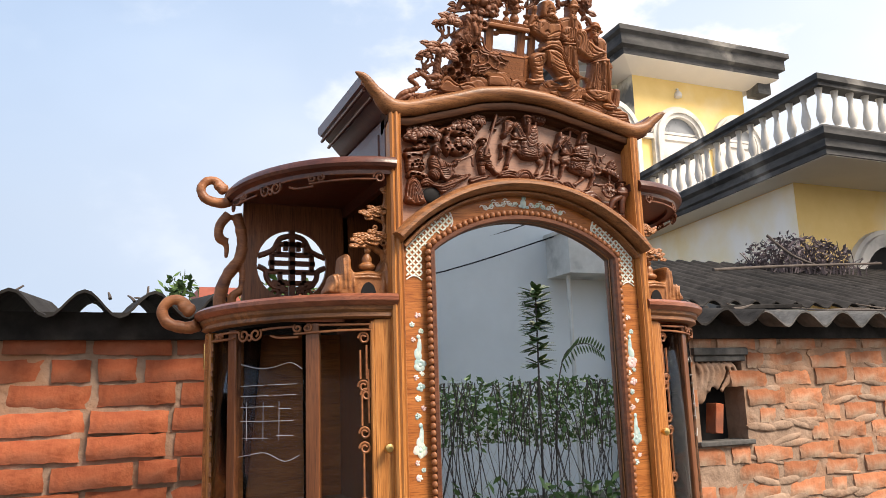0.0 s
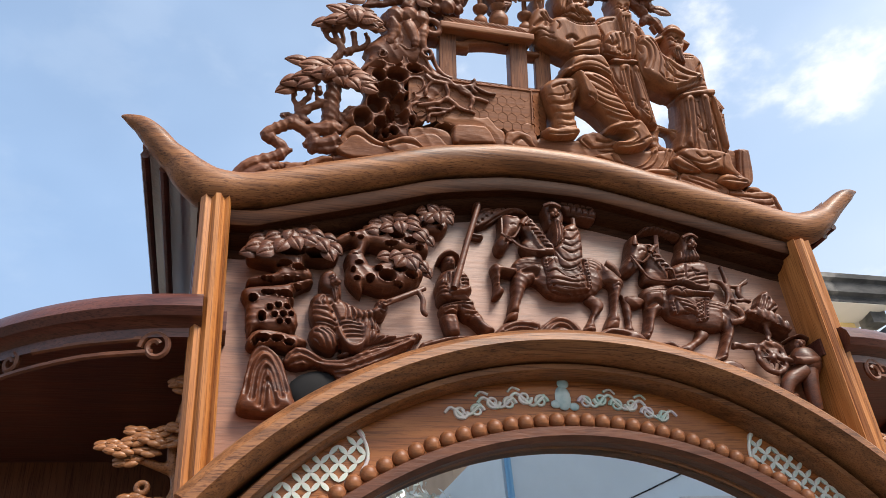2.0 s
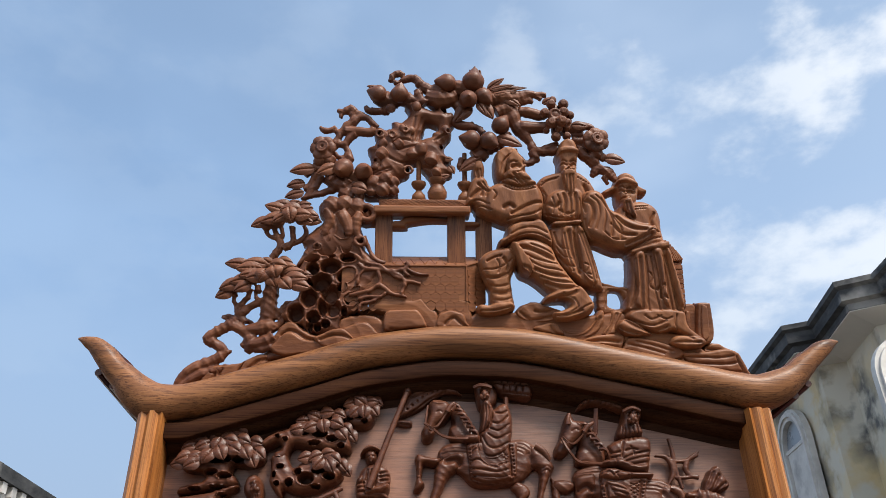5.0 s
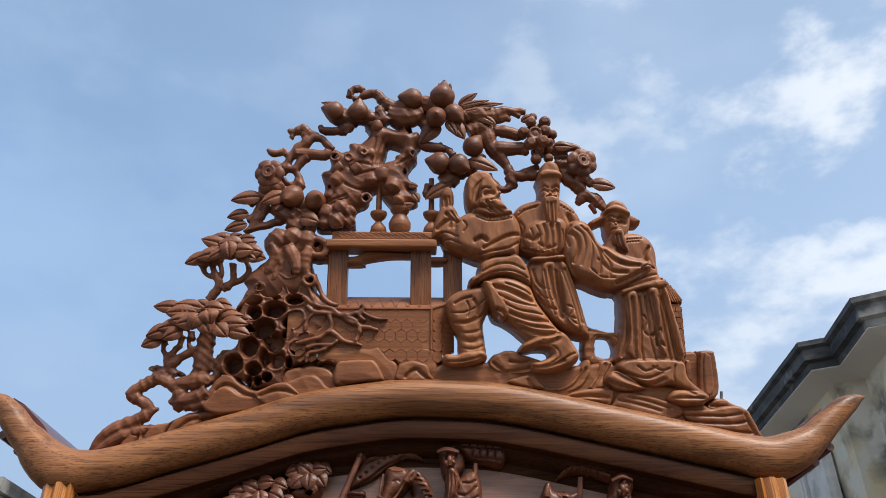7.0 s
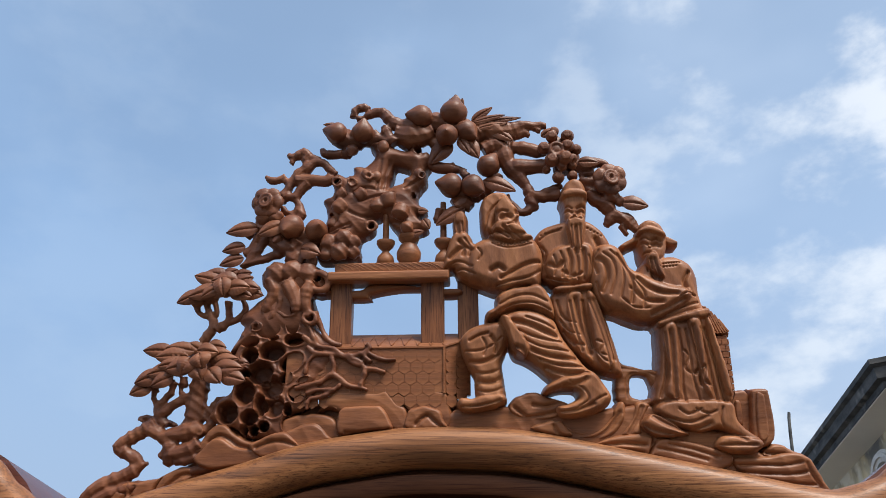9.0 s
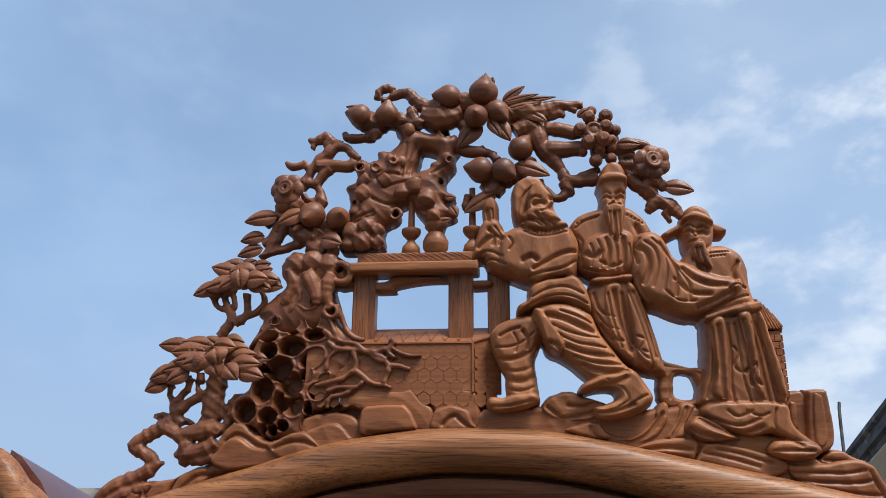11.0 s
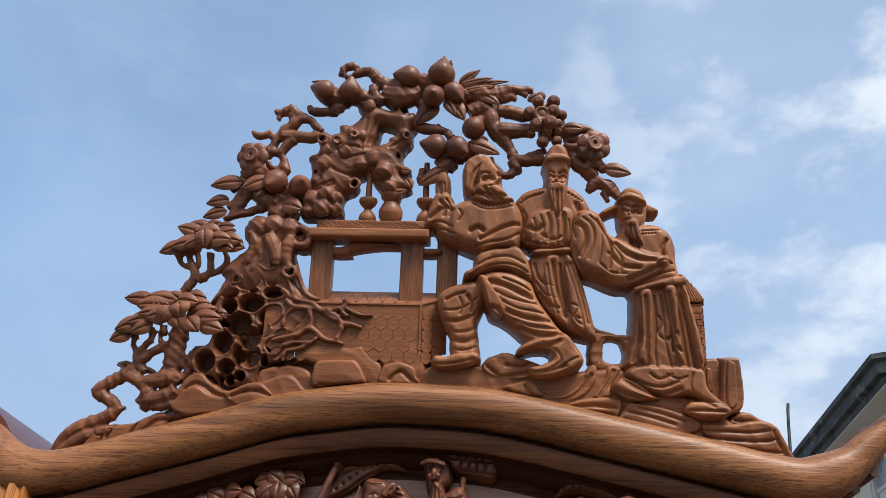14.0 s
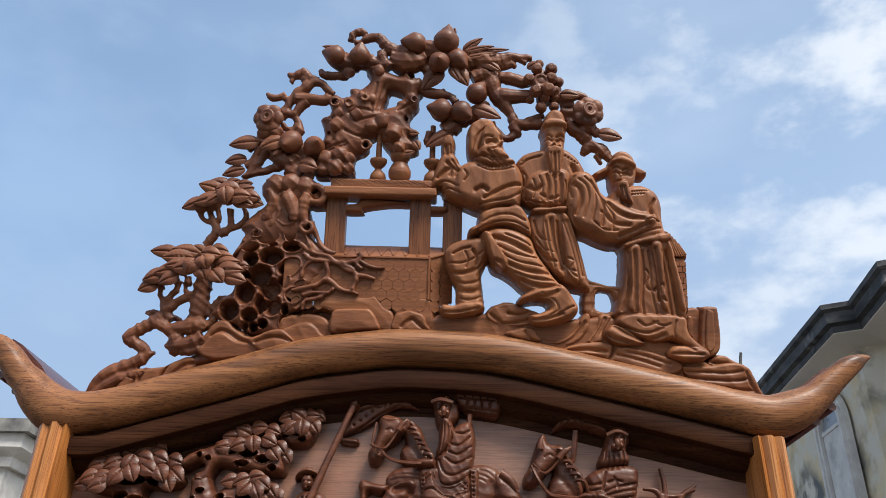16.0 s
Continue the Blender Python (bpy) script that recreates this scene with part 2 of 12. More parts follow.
M_MOULD = material("blackened concrete moulding", [(0.35, (0.022, 0.024, 0.027)), (0.7, (0.10, 0.10, 0.10))], 2.2, (1, 1, 3), rough=(0.8, 0.95), bump=0.3, bump_scale=20,
                   stain=(0.30, 0.29, 0.27), stain_scale=1.3, stain_range=(0.56, 0.68))
M_WHITE = material("weathered white plaster", [(0.3, (0.48, 0.46, 0.43)), (0.7, (0.68, 0.66, 0.62))], 3.0, rough=(0.8, 0.95), bump=0.15, bump_scale=20,
                   stain=(0.30, 0.29, 0.28), stain_scale=2.5, stain_range=(0.55, 0.75))
M_SOFFIT = material("greyed soffit plaster", [(0.3, (0.60, 0.57, 0.52)), (0.7, (0.70, 0.66, 0.60))], 0.8, rough=(0.85, 0.95), bump=0.1, bump_scale=20)
# near-black colour stands in for the shade inside caves, vent and window
M_VOID = material("near-black for dark openings and cables", [(0.3, (0.012, 0.012, 0.013)), (0.7, (0.022, 0.022, 0.023))], 3.0, bump=0)
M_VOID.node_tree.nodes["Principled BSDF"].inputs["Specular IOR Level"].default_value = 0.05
M_GROUND = material("dusty ground", [(0.3, (0.06, 0.052, 0.042)), (0.7, (0.11, 0.096, 0.08))], 2.0, rough=(0.9, 0.98), bump=0.5, bump_scale=12, stain=(0.10, 0.10, 0.07), stain_scale=0.4)
M_GREY = material("grey cement render", [(0.3, (0.58, 0.61, 0.62)), (0.7, (0.68, 0.71, 0.72))], 0.7, rough=(0.85, 0.95), bump=0.15, bump_scale=20,
                  stain=(0.50, 0.53, 0.55), stain_scale=0.35)
M_LEAF = material("green leaf", [(0.3, (0.03, 0.072, 0.02)), (0.7, (0.085, 0.16, 0.042))], 6.0, rough=(0.7, 0.85), bump=0, vary=0.25, coords="Object")
M_TWIG = material("dry twig", [(0.3, (0.045, 0.035, 0.03)), (0.7, (0.10, 0.08, 0.07))], 10.0, rough=(0.85, 0.95), bump=0.3)
M_PEARL = material("mother-of-pearl", [(0.30, (0.66, 0.46, 0.54)), (0.5, (0.74, 0.74, 0.66)), (0.70, (0.34, 0.64, 0.53))], 38.0, rough=(0.12, 0.25), coat=0.5, bump=0.05, vary=0.12)
M_BRASS = material("polished brass", [(0.3, (0.60, 0.42, 0.16)), (0.7, (0.72, 0.54, 0.24))], 20.0, rough=(0.2, 0.35), metal=1.0, bump=0.05)


def plain(name, colour, rough, metal=0.0, transmission=0.0, ior=1.45):
    m = bpy.data.materials.new(name)
    m.use_nodes = True
    b = m.node_tree.nodes["Principled BSDF"]
    b.inputs["Base Color"].default_value, b.inputs["Roughness"].default_value, b.inputs["Metallic"].default_value = (*colour, 1), rough, metal
    b.inputs["Transmission Weight"].default_value, b.inputs["IOR"].default_value = transmission, ior
    return m


M_MIRROR = plain("mirror glass", (0.86, 0.90, 0.90), 0.01, 1.0)
def thin_glass(name):
    """A thin pane: clear straight through, with a light gloss."""
    m = bpy.data.materials.new(name)
    m.use_nodes = True
    n, l = m.node_tree.nodes, m.node_tree.links
    n.clear()
    o, mx, tr, gl, fr = (n.new("ShaderNode" + k) for k in ("OutputMaterial", "MixShader", "BsdfTransparent", "BsdfGlossy", "Fresnel"))
    tr.inputs["Color"].default_value, gl.inputs["Roughness"].default_value, fr.inputs["IOR"].default_value = (0.86, 0.88, 0.87, 1), 0.04, 1.22
    l.new(fr.outputs[0], mx.inputs[0])
    l.new(tr.outputs[0], mx.inputs[1])
    l.new(gl.outputs[0], mx.inputs[2])
    l.new(mx.outputs[0], o.inputs["Surface"])
    return m


M_GLASS = thin_glass("clear glass")
M_ETCH = plain("etched glass line", (0.5, 0.5, 0.5), 0.6)


# ---- shape building ----
class Shape:
    """Gathers closed forms into one mesh."""

    def __init__(self, k=1.0):
        self.v, self.f, self.k = [], [], k

    def add(self, verts, faces):
        o = len(self.v)
        self.v += [tuple(p) for p in verts]
        self.f += [tuple(i + o for i in f) for f in faces]
        return self

    def ball(self, c, r, turn=(0, 0, 0), seg=12, rings=8):
        r = (r, r, r) if isinstance(r, (int, float)) else r
        r = tuple(a * self.k for a in r)
        m = pose(*c, *turn) @ Matrix.Diagonal((*r, 1))
        vs = [m @ Vector((0, 0, 1))]
        for i in range(1, rings):
            a = math.pi * i / rings
            vs += [m @ Vector((math.sin(a) * math.cos(2 * math.pi * k / seg), math.sin(a) * math.sin(2 * math.pi * k / seg), math.cos(a))) for k in range(seg)]
        vs.append(m @ Vector((0, 0, -1)))
        fs = [(0, 1 + k, 1 + (k + 1) % seg) for k in range(seg)]
        for i in range(rings - 2):
            a, b = 1 + i * seg, 1 + (i + 1) * seg
            fs += [(a + k, b + k, b + (k + 1) % seg, a + (k + 1) % seg) for k in range(seg)]
        a = 1 + (rings - 2) * seg
        fs += [(a + k, len(vs) - 1, a + (k + 1) % seg) for k in range(seg)]
        return self.add(vs, fs)

    def box(self, lo, hi, m=None):
        vs = [Vector((x, y, z)) for x in (lo[0], hi[0]) for y in (lo[1], hi[1]) for z in (lo[2], hi[2])]
        if m is not None:
            vs = [m @ p for p in vs]
        return self.add(vs, [(0, 1, 3, 2), (4, 6, 7, 5), (0, 4, 5, 1), (2, 3, 7, 6), (0, 2, 6, 4), (1, 5, 7, 3)])

    def slab(self, outline, y0, y1):
        """A flat outline of (x, z) given thickness along y."""
        n = len(outline)
        vs = [(x, y0, z) for x, z in outline] + [(x, y1, z) for x, z in outline]
        fs = [tuple(range(n)), tuple(range(2 * n - 1, n - 1, -1))] + [(k, k + n, (k + 1) % n + n, (k + 1) % n) for k in range(n)]
        return self.add(vs, fs)

    def tube(self, pts, r0, r1=None, seg=8, smooth=4, flat=1.0, closed=False, bulge=0.0):
        """A round rod along a smooth curve through the points, from radius r0 to r1. bulge: uneven swelling."""
        r1 = r0 if r1 is None else r1
        if r0 > 0.0045:
            r0, r1 = r0 * self.k, r1 * self.k
        p = [Vector(q) for q in pts]
        n = len(p)
        if smooth > 1 and n > 2:
            out = []
            rng = range(n if closed else n - 1)
            for i in rng:
                a, b, c, d = (p[(i + k) % n] if closed else p[min(max(i + k, 0), n - 1)] for k in (-1, 0, 1, 2))
                for s in range(smooth):
                    t = s / smooth
                    out.append(0.5 * ((2 * b) + (c - a) * t + (2 * a - 5 * b + 4 * c - d) * t * t + (3 * b - a - 3 * c + d) * t ** 3))
            p = out + ([] if closed else [p[-1]])
        n = len(p)
        side = None
        vs, fs = [], []
        for i in range(n):
            if closed:
                t = (p[(i + 1) % n] - p[i - 1]).normalized()
            else:
                t = (p[min(i + 1, n - 1)] - p[max(i - 1, 0)]).normalized()
            if side is None:
                side = t.cross(Vector((0, 1, 0)))
                if side.length < 0.2:
                    side = t.cross(Vector((1, 0, 0)))
            side = (side - t * side.dot(t)).normalized()
            up = t.cross(side)
            r = r0 + (r1 - r0) * i / max(n - 1, 1)
            if bulge:
                r *= 1 + bulge * math.sin(i * 2.3 + p[0].x * 400) * math.cos(i * 0.9 + p[0].z * 300)
            for k in range(seg):
                a = 2 * math.pi * k / seg
                vs.append(p[i] + side * (r * math.cos(a)) + up * (r * flat * math.sin(a)))
        last = n if closed else n - 1
        for i in range(last):
            a, b = i * seg, ((i + 1) % n) * seg
            fs += [(a + k, a + (k + 1) % seg, b + (k + 1) % seg, b + k) for k in range(seg)]
        if not closed:
            fs += [tuple(range(seg - 1, -1, -1)), tuple(range((n - 1) * seg, n * seg))]
        return self.add(vs, fs)

    def ring(self, c, normal, r, t, seg=20, arc=1.0, start=0.0):
        q = Vector(normal).to_track_quat("Z", "Y")
        n = max(3, int(seg * arc))
        pts = [Vector(c) + q @ Vector((r * math.cos(start + 2 * math.pi * arc * k / n), r * math.sin(start + 2 * math.pi * arc * k / n), 0)) for k in range(n + (arc < 1))]
        return self.tube(pts, t, seg=6, smooth=1, closed=arc >= 1)

    def sweep(self, profile, path, closed=False):
        """A closed profile of (out, up) carried along a path of (point, out direction, up direction)."""
        m, n = len(profile), len(path)
        vs = [Vector(p) + Vector(o) * a + Vector(u) * b for p, o, u in path for a, b in profile]
        fs = [(i * m + k, i * m + (k + 1) % m, ((i + 1) % n) * m + (k + 1) % m, ((i + 1) % n) * m + k) for i in range(n if closed else n - 1) for k in range(m)]
        if not closed:
            fs += [tuple(range(m - 1, -1, -1)), tuple(range((n - 1) * m, n * m))]
        return self.add(vs, fs)

    def lathe(self, c, profile, axis=(0, 0, 1), seg=14):
        """A turned form: profile of (radius, height) about an axis through c."""
        q = Vector(axis).to_track_quat("Z", "Y")
        m = len(profile)
        vs = [Vector(c) + q @ Vector((r * math.cos(2 * math.pi * k / seg), r * math.sin(2 * math.pi * k / seg), h)) for r, h in profile for k in range(seg)]
        fs = [(i * seg + k, i * seg + (k + 1) % seg, (i + 1) * seg + (k + 1) % seg, (i + 1) * seg + k) for i in range(m - 1) for k in range(seg)]
        fs += [tuple(range(seg - 1, -1, -1)), tuple(range((m - 1) * seg, m * seg))]
        return self.add(vs, fs)

    def mesh(self, name, mat, shade=True):
        me = bpy.data.meshes.new(name)
        me.from_pydata(self.v, [], self.f)
        bm = bmesh.new()
        bm.from_mesh(me)
        bmesh.ops.recalc_face_normals(bm, faces=bm.faces)
        bm.to_mesh(me)
        bm.free()
        me.materials.append(mat)
        if shade:
            me.polygons.foreach_set("use_smooth", [True] * len(me.polygons))
        return me


def chiselled(me, pitch, depth, lean=(0.7, 0.2, 1.0)):
    """Cuts flowing tool marks and folds into a carved surface."""
    n = len(me.vertices)
    co, nr = np.empty(n * 3), np.empty(n * 3)
    me.vertices.foreach_get("co", co)
    me.vertices.foreach_get("normal", nr)
    co, nr = co.reshape(-1, 3), nr.reshape(-1, 3)
    q = co / pitch
    warp = np.sin(q[:, [1, 2, 0]] * 0.55 + 1.3) * 1.5 + np.sin(q[:, [2, 0, 1]] * 0.23 + 4.0) * 3.0
    a = np.array(lean)
    t = (q + warp) @ (a / np.linalg.norm(a))
    ridge = 1 - np.abs(np.sin(t * math.pi * 0.5)) * 2
    mask = 0.35 + 0.65 * (0.5 + 0.5 * np.sin(q[:, 0] * 0.31 + warp[:, 2] * 0.6) * np.sin(q[:, 2] * 0.27 + warp[:, 0] * 0.4))
    fine = np.sin(q[:, 0] * 5.1 + warp[:, 1] * 3) * np.sin(q[:, 2] * 4.3 + warp[:, 0] * 3) * 0.12
    co += nr * ((ridge * mask + fine) * depth)[:, None]
    me.vertices.foreach_set("co", co.ravel())
    me.update()


class Cuts:
    """Carving lines seen from the front: each is sunk (depth above 0) or raised along a smooth run of points."""

    def __init__(self, width=0.0016, depth=0.0022):
        self.rows, self.width, self.depth = [], width, depth

    def line(self, *pts, w=0.0, d=0.0):
        q = [Vector((p[0], p[2])) for p in pts]
        self.rows.append((smoothed(q, 5) if len(q) > 2 else q, w or self.width, d or (2.0 * w if w else self.depth)))
        return self

    def groove(self, *pts, w=0.0, d=0.0):
        """The same on the crest's plane, in millimetres."""
        return self.line(*[(x / 1000, 0.0, z / 1000) for x, z in pts], w=w, d=d)

    def dots(self, a, b, n, w=0.0011, d=0.0022):
        a, b = Vector((a[0], a[2])), Vector((b[0], b[2]))
        for k in range(n):
            c = a.lerp(b, k / max(n - 1, 1))
            self.rows.append(([c, c + Vector((0.0002, 0))], w, d))
        return self

    def carve(self, me):
        n = len(me.vertices)
        co, nr = np.empty(n * 3), np.empty(n * 3)
        me.vertices.foreach_get("co", co)
        me.vertices.foreach_get("normal", nr)
        co, nr = co.reshape(-1, 3), nr.reshape(-1, 3)
        x, z, push = co[:, 0], co[:, 2], np.zeros(n)
        for pts, w, d in self.rows:
            near = np.full(n, 1e9)
            for a, b in zip(pts, pts[1:]):
                ab = b - a
                t = np.clip(((x - a.x) * ab.x + (z - a.y) * ab.y) / max(ab.length_squared, 1e-12), 0, 1)
                near = np.minimum(near, (x - a.x - t * ab.x) ** 2 + (z - a.y - t * ab.y) ** 2)
            g = d * np.exp(-near / (w * w))
            push = np.where(np.abs(g) > np.abs(push), g, push)
        co[:, 1] += push * np.clip(np.abs(nr[:, 1]) * 1.6, 0, 1)
        me.vertices.foreach_set("co", co.ravel())
        me.update()


def part(name, shape, mat, parent=None, label="", shade=True, sharp=40, bevel=0.0, fuse=0.0, soften=3, at=None, chisel=None, cuts=None):
    """Links a shape as one mesh object under its parent. fuse: melts its forms into one carved surface of that fineness."""
    ob = new(name, shape if isinstance(shape, bpy.types.Mesh) else shape.mesh(name, mat, shade))
    if parent is not None:
        ob.parent = parent
    if at is not None:
        ob.matrix_basis = at
    if label:
        tagged(ob, label)
    if fuse:
        r = ob.modifiers.new("fuse", "REMESH")
        r.mode, r.voxel_size, r.use_smooth_shade = "VOXEL", fuse, True
        if soften:
            s = ob.modifiers.new("soften", "SMOOTH")
            s.factor, s.iterations = 0.5, soften
        bpy.context.view_layer.update()
        me = bpy.data.meshes.new_from_object(ob.evaluated_get(bpy.context.evaluated_depsgraph_get()))
        me.name = name
        ob.modifiers.clear()
        ob.data = me
        if chisel:
            chiselled(me, *chisel)
        if cuts:
            cuts.carve(me)
        me.polygons.foreach_set("use_smooth", [True] * len(me.polygons))
    else:
        if chisel:
            chiselled(ob.data, *chisel)
        if cuts:
            cuts.carve(ob.data)
        if bevel:
            b = ob.modifiers.new("bevel", "BEVEL")
            b.width, b.segments, b.limit_method, b.angle_limit = bevel, 2, "ANGLE", radians(35)
        if shade and sharp < 180:
            if bevel:
                w = ob.modifiers.new("weighted", "WEIGHTED_NORMAL")
                w.keep_sharp = False
            else:
                ob.data.set_sharp_from_angle(angle=radians(sharp))
    return ob


def thing(name, label, category, place=None, group="", kind=""):
    ob = new(name)
    ob.empty_display_size = 0.05
    if place is not None:
        ob.matrix_basis = place
    return tagged(ob, label, category, group, kind)


def smoothed(pts, n=6):
    """A smooth run of points through the given (a, b) pairs."""
    p, out = [Vector(q) for q in pts], []
    for i in range(len(p) - 1):
        a, b, c, d = (p[min(max(i + k, 0), len(p) - 1)] for k in (-1, 0, 1, 2))
        for s in range(n):
            t = s / n
            out.append(0.5 * ((2 * b) + (c - a) * t + (2 * a - 5 * b + 4 * c - d) * t * t + (3 * b - a - 3 * c + d) * t ** 3))
    return out + [p[-1]]


def cushion(sh, pts, depth, edge=0.007, back=0.012, front=0.0):
    """A flat carved form with rounded edges: a smooth outline, inset step by step towards its front."""
    q = [Vector((p[0], p[2])) for p in pts]
    n, out = len(q), []
    for i in range(n):
        a, b, c, d = (q[(i + k) % n] for k in (-1, 0, 1, 2))
        for s in range(4):
            t = s / 4
            out.append(0.5 * ((2 * b) + (c - a) * t + (2 * a - 5 * b + 4 * c - d) * t * t + (3 * b - a - 3 * c + d) * t ** 3))
    m = len(out)
    area = sum(out[k].x * out[(k + 1) % m].y - out[(k + 1) % m].x * out[k].y for k in range(m))
    nrm = []
    for k in range(m):
        t = (out[(k + 1) % m] - out[k - 1]).normalized()
        nrm.append(Vector((-t.y, t.x)) * (1 if area > 0 else -1))
    for f, d in ((0.0, 0.25), (0.16, 0.58), (0.45, 0.82), (0.85, 0.95), (1.3, 1.0)):
        sh.slab([tuple(p + w * edge * f) for p, w in zip(out, nrm)], front - depth * d, back)


def dome(sh, pts, depth, edge, back, front, step=0.0009, rim=0.4, even=3, holes=(), pits=()):
    """A carved mass with a rounded front: rises from a rim over the width edge to its full depth, with straight sides to the back."""
    runs = []
    for ring in (pts, *holes):
        q = [Vector((p[0], p[2])) for p in ring]
        n, out = len(q), []
        for i in range(n):
            a, b, c, d = (q[(i + k) % n] for k in (-1, 0, 1, 2))
            for s in range(5):
                t = s / 5
                out.append(0.5 * ((2 * b) + (c - a) * t + (2 * a - 5 * b + 4 * c - d) * t * t + (3 * b - a - 3 * c + d) * t ** 3))
        runs.append(np.array([tuple(p) for p in out]))
    P = runs[0]
    lo, hi = P.min(0) - 2 * step, P.max(0) + 2 * step
    nx, nz = (int(v) + 1 for v in (hi - lo) / step)
    X, Z = np.meshgrid(lo[0] + np.arange(nx) * step, lo[1] + np.arange(nz) * step, indexing="ij")
    best, inside = np.full(X.shape, 1e9), np.zeros(X.shape, bool)
    NX, NZ = X.copy(), Z.copy()
    for (ax, az), (bx, bz) in [e for r in runs for e in zip(r, np.roll(r, -1, 0))]:
        ux, uz = bx - ax, bz - az
        t = np.clip(((X - ax) * ux + (Z - az) * uz) / max(ux * ux + uz * uz, 1e-14), 0, 1)
        px, pz = ax + t * ux, az + t * uz
        d = (X - px) ** 2 + (Z - pz) ** 2
        m = d < best
        best, NX, NZ = np.where(m, d, best), np.where(m, px, NX), np.where(m, pz, NZ)
        if az != bz:
            inside ^= ((az > Z) != (bz > Z)) & (X < ax + (Z - az) * ux / (bz - az))
    sd = np.sqrt(best) * np.where(inside, 1, -1)
    snap = (sd < 0.4 * step) & (sd > -0.8 * step)
    X, Z, ok = np.where(snap, NX, X), np.where(snap, NZ, Z), sd > -0.8 * step
    e = np.clip(np.where(snap, 0, sd) / edge, 0, 1)
    h = depth * (rim + (1 - rim) * np.sqrt(1 - (1 - e) ** 2))
    for _ in range(even):
        a = h.copy()
        w = np.ones(h.shape)
        for ax in (0, 1):
            for k in (1, -1):
                o = np.roll(ok, k, ax)
                a += np.where(o, np.roll(h, k, ax), 0)
                w += o
        h = np.where(snap, h, a / w)
    for px, pz, rx, rz, turn in pits:
        c, s = math.cos(radians(turn)), math.sin(radians(turn))
        u, v = X - px / 1000, Z - pz / 1000
        e = np.hypot((u * c + v * s) * 1000 / rx, (v * c - u * s) * 1000 / rz)
        k = np.clip((1.06 - e) / 0.42, 0, 1)
        k = k * k * (3 - 2 * k)
        h = np.where(snap, h, h - k * np.minimum(h * 0.86, depth * 0.85) + 0.0012 * np.exp(-((e - 1.16) / 0.13) ** 2))
    idx, vs, fs, use = {}, [], [], {}

    def vid(i, j):
        if (i, j) not in idx:
            idx[i, j] = len(vs)
            vs.append((X[i, j], front - h[i, j], Z[i, j]))
        return idx[i, j]

    for i, j in zip(*np.nonzero(ok[:-1, :-1] | ok[1:, 1:])):
        if i + 1 >= nx or j + 1 >= nz:
            continue
        c = [(a, b) for a, b in ((i, j), (i + 1, j), (i + 1, j + 1), (i, j + 1)) if ok[a, b]]
        if len(c) > 2:
            f = tuple(vid(*p) for p in c)
            fs.append(f)
            for k in range(len(f)):
                g = (f[k], f[(k + 1) % len(f)])
                use[tuple(sorted(g))] = None if tuple(sorted(g)) in use else g
    faces, low = len(fs), {}
    for g in use.values():
        if g:
            for k in g:
                if k not in low:
                    low[k] = len(vs)
                    vs.append((vs[k][0], back, vs[k][2]))
            fs.append((g[1], g[0], low[g[0]], low[g[1]]))
    if holes:
        o, m = len(vs), len(fs)
        top = sorted(idx.values())
        vs += [(vs[k][0], back, vs[k][2]) for k in top]
        to = {k: low.get(k, o + j) for j, k in enumerate(top)}
        fs += [tuple(to[k] for k in reversed(f)) for f in fs[:faces]]
    else:
        o = len(vs)
        vs += [(x, back, z) for x, z in P]
        fs.append(tuple(range(o, len(vs))))
    return sh.add(vs, fs)


# ---- the cabinet ----
cabinet = thing("display_cabinet", "tall carved red-brown wooden cabinet with arched mirror door, glazed wings", "cabinet")


def mirrored(shape, s):
    if s < 0:
        return shape
    out = Shape()
    return out.add([(-x, y, z) for x, y, z in shape.v], shape.f)


def roof_line(x):
    """Height of the roof's upper edge at x."""
    pts = ((-0.4097, 2.2422), (-0.3989, 2.2449), (-0.3872, 2.2431), (-0.3737, 2.2336), (-0.3611, 2.2205), (-0.3494, 2.2127), (-0.3413, 2.2040), (-0.3340, 2.1980), (-0.3200, 2.1953), (-0.3030, 2.1935), (-0.2820, 2.1940), (-0.2500, 2.2050), (-0.1950, 2.2215), (-0.1520, 2.2345), (-0.1070, 2.2505), (-0.0180, 2.2640), (0.0085, 2.2630), (0.0620, 2.2616), (0.1100, 2.2530), (0.1570, 2.2420), (0.2000, 2.2325), (0.2450, 2.2225), (0.2915, 2.2112), (0.3300, 2.2045), (0.3450, 2.2045), (0.3620, 2.2128), (0.3731, 2.2211), (0.3843, 2.2294), (0.3993, 2.2395), (0.4085, 2.2424), (0.4232, 2.2414))
    return float(np.interp(x, [p[0] for p in pts], [p[1] for p in pts]))


def roof_smooth(x):
    w = 0.02 if abs(x) < 0.28 else 0.006
    return sum(roof_line(x + w * d) for d in (-1, -0.5, 0, 0.5, 1)) / 5


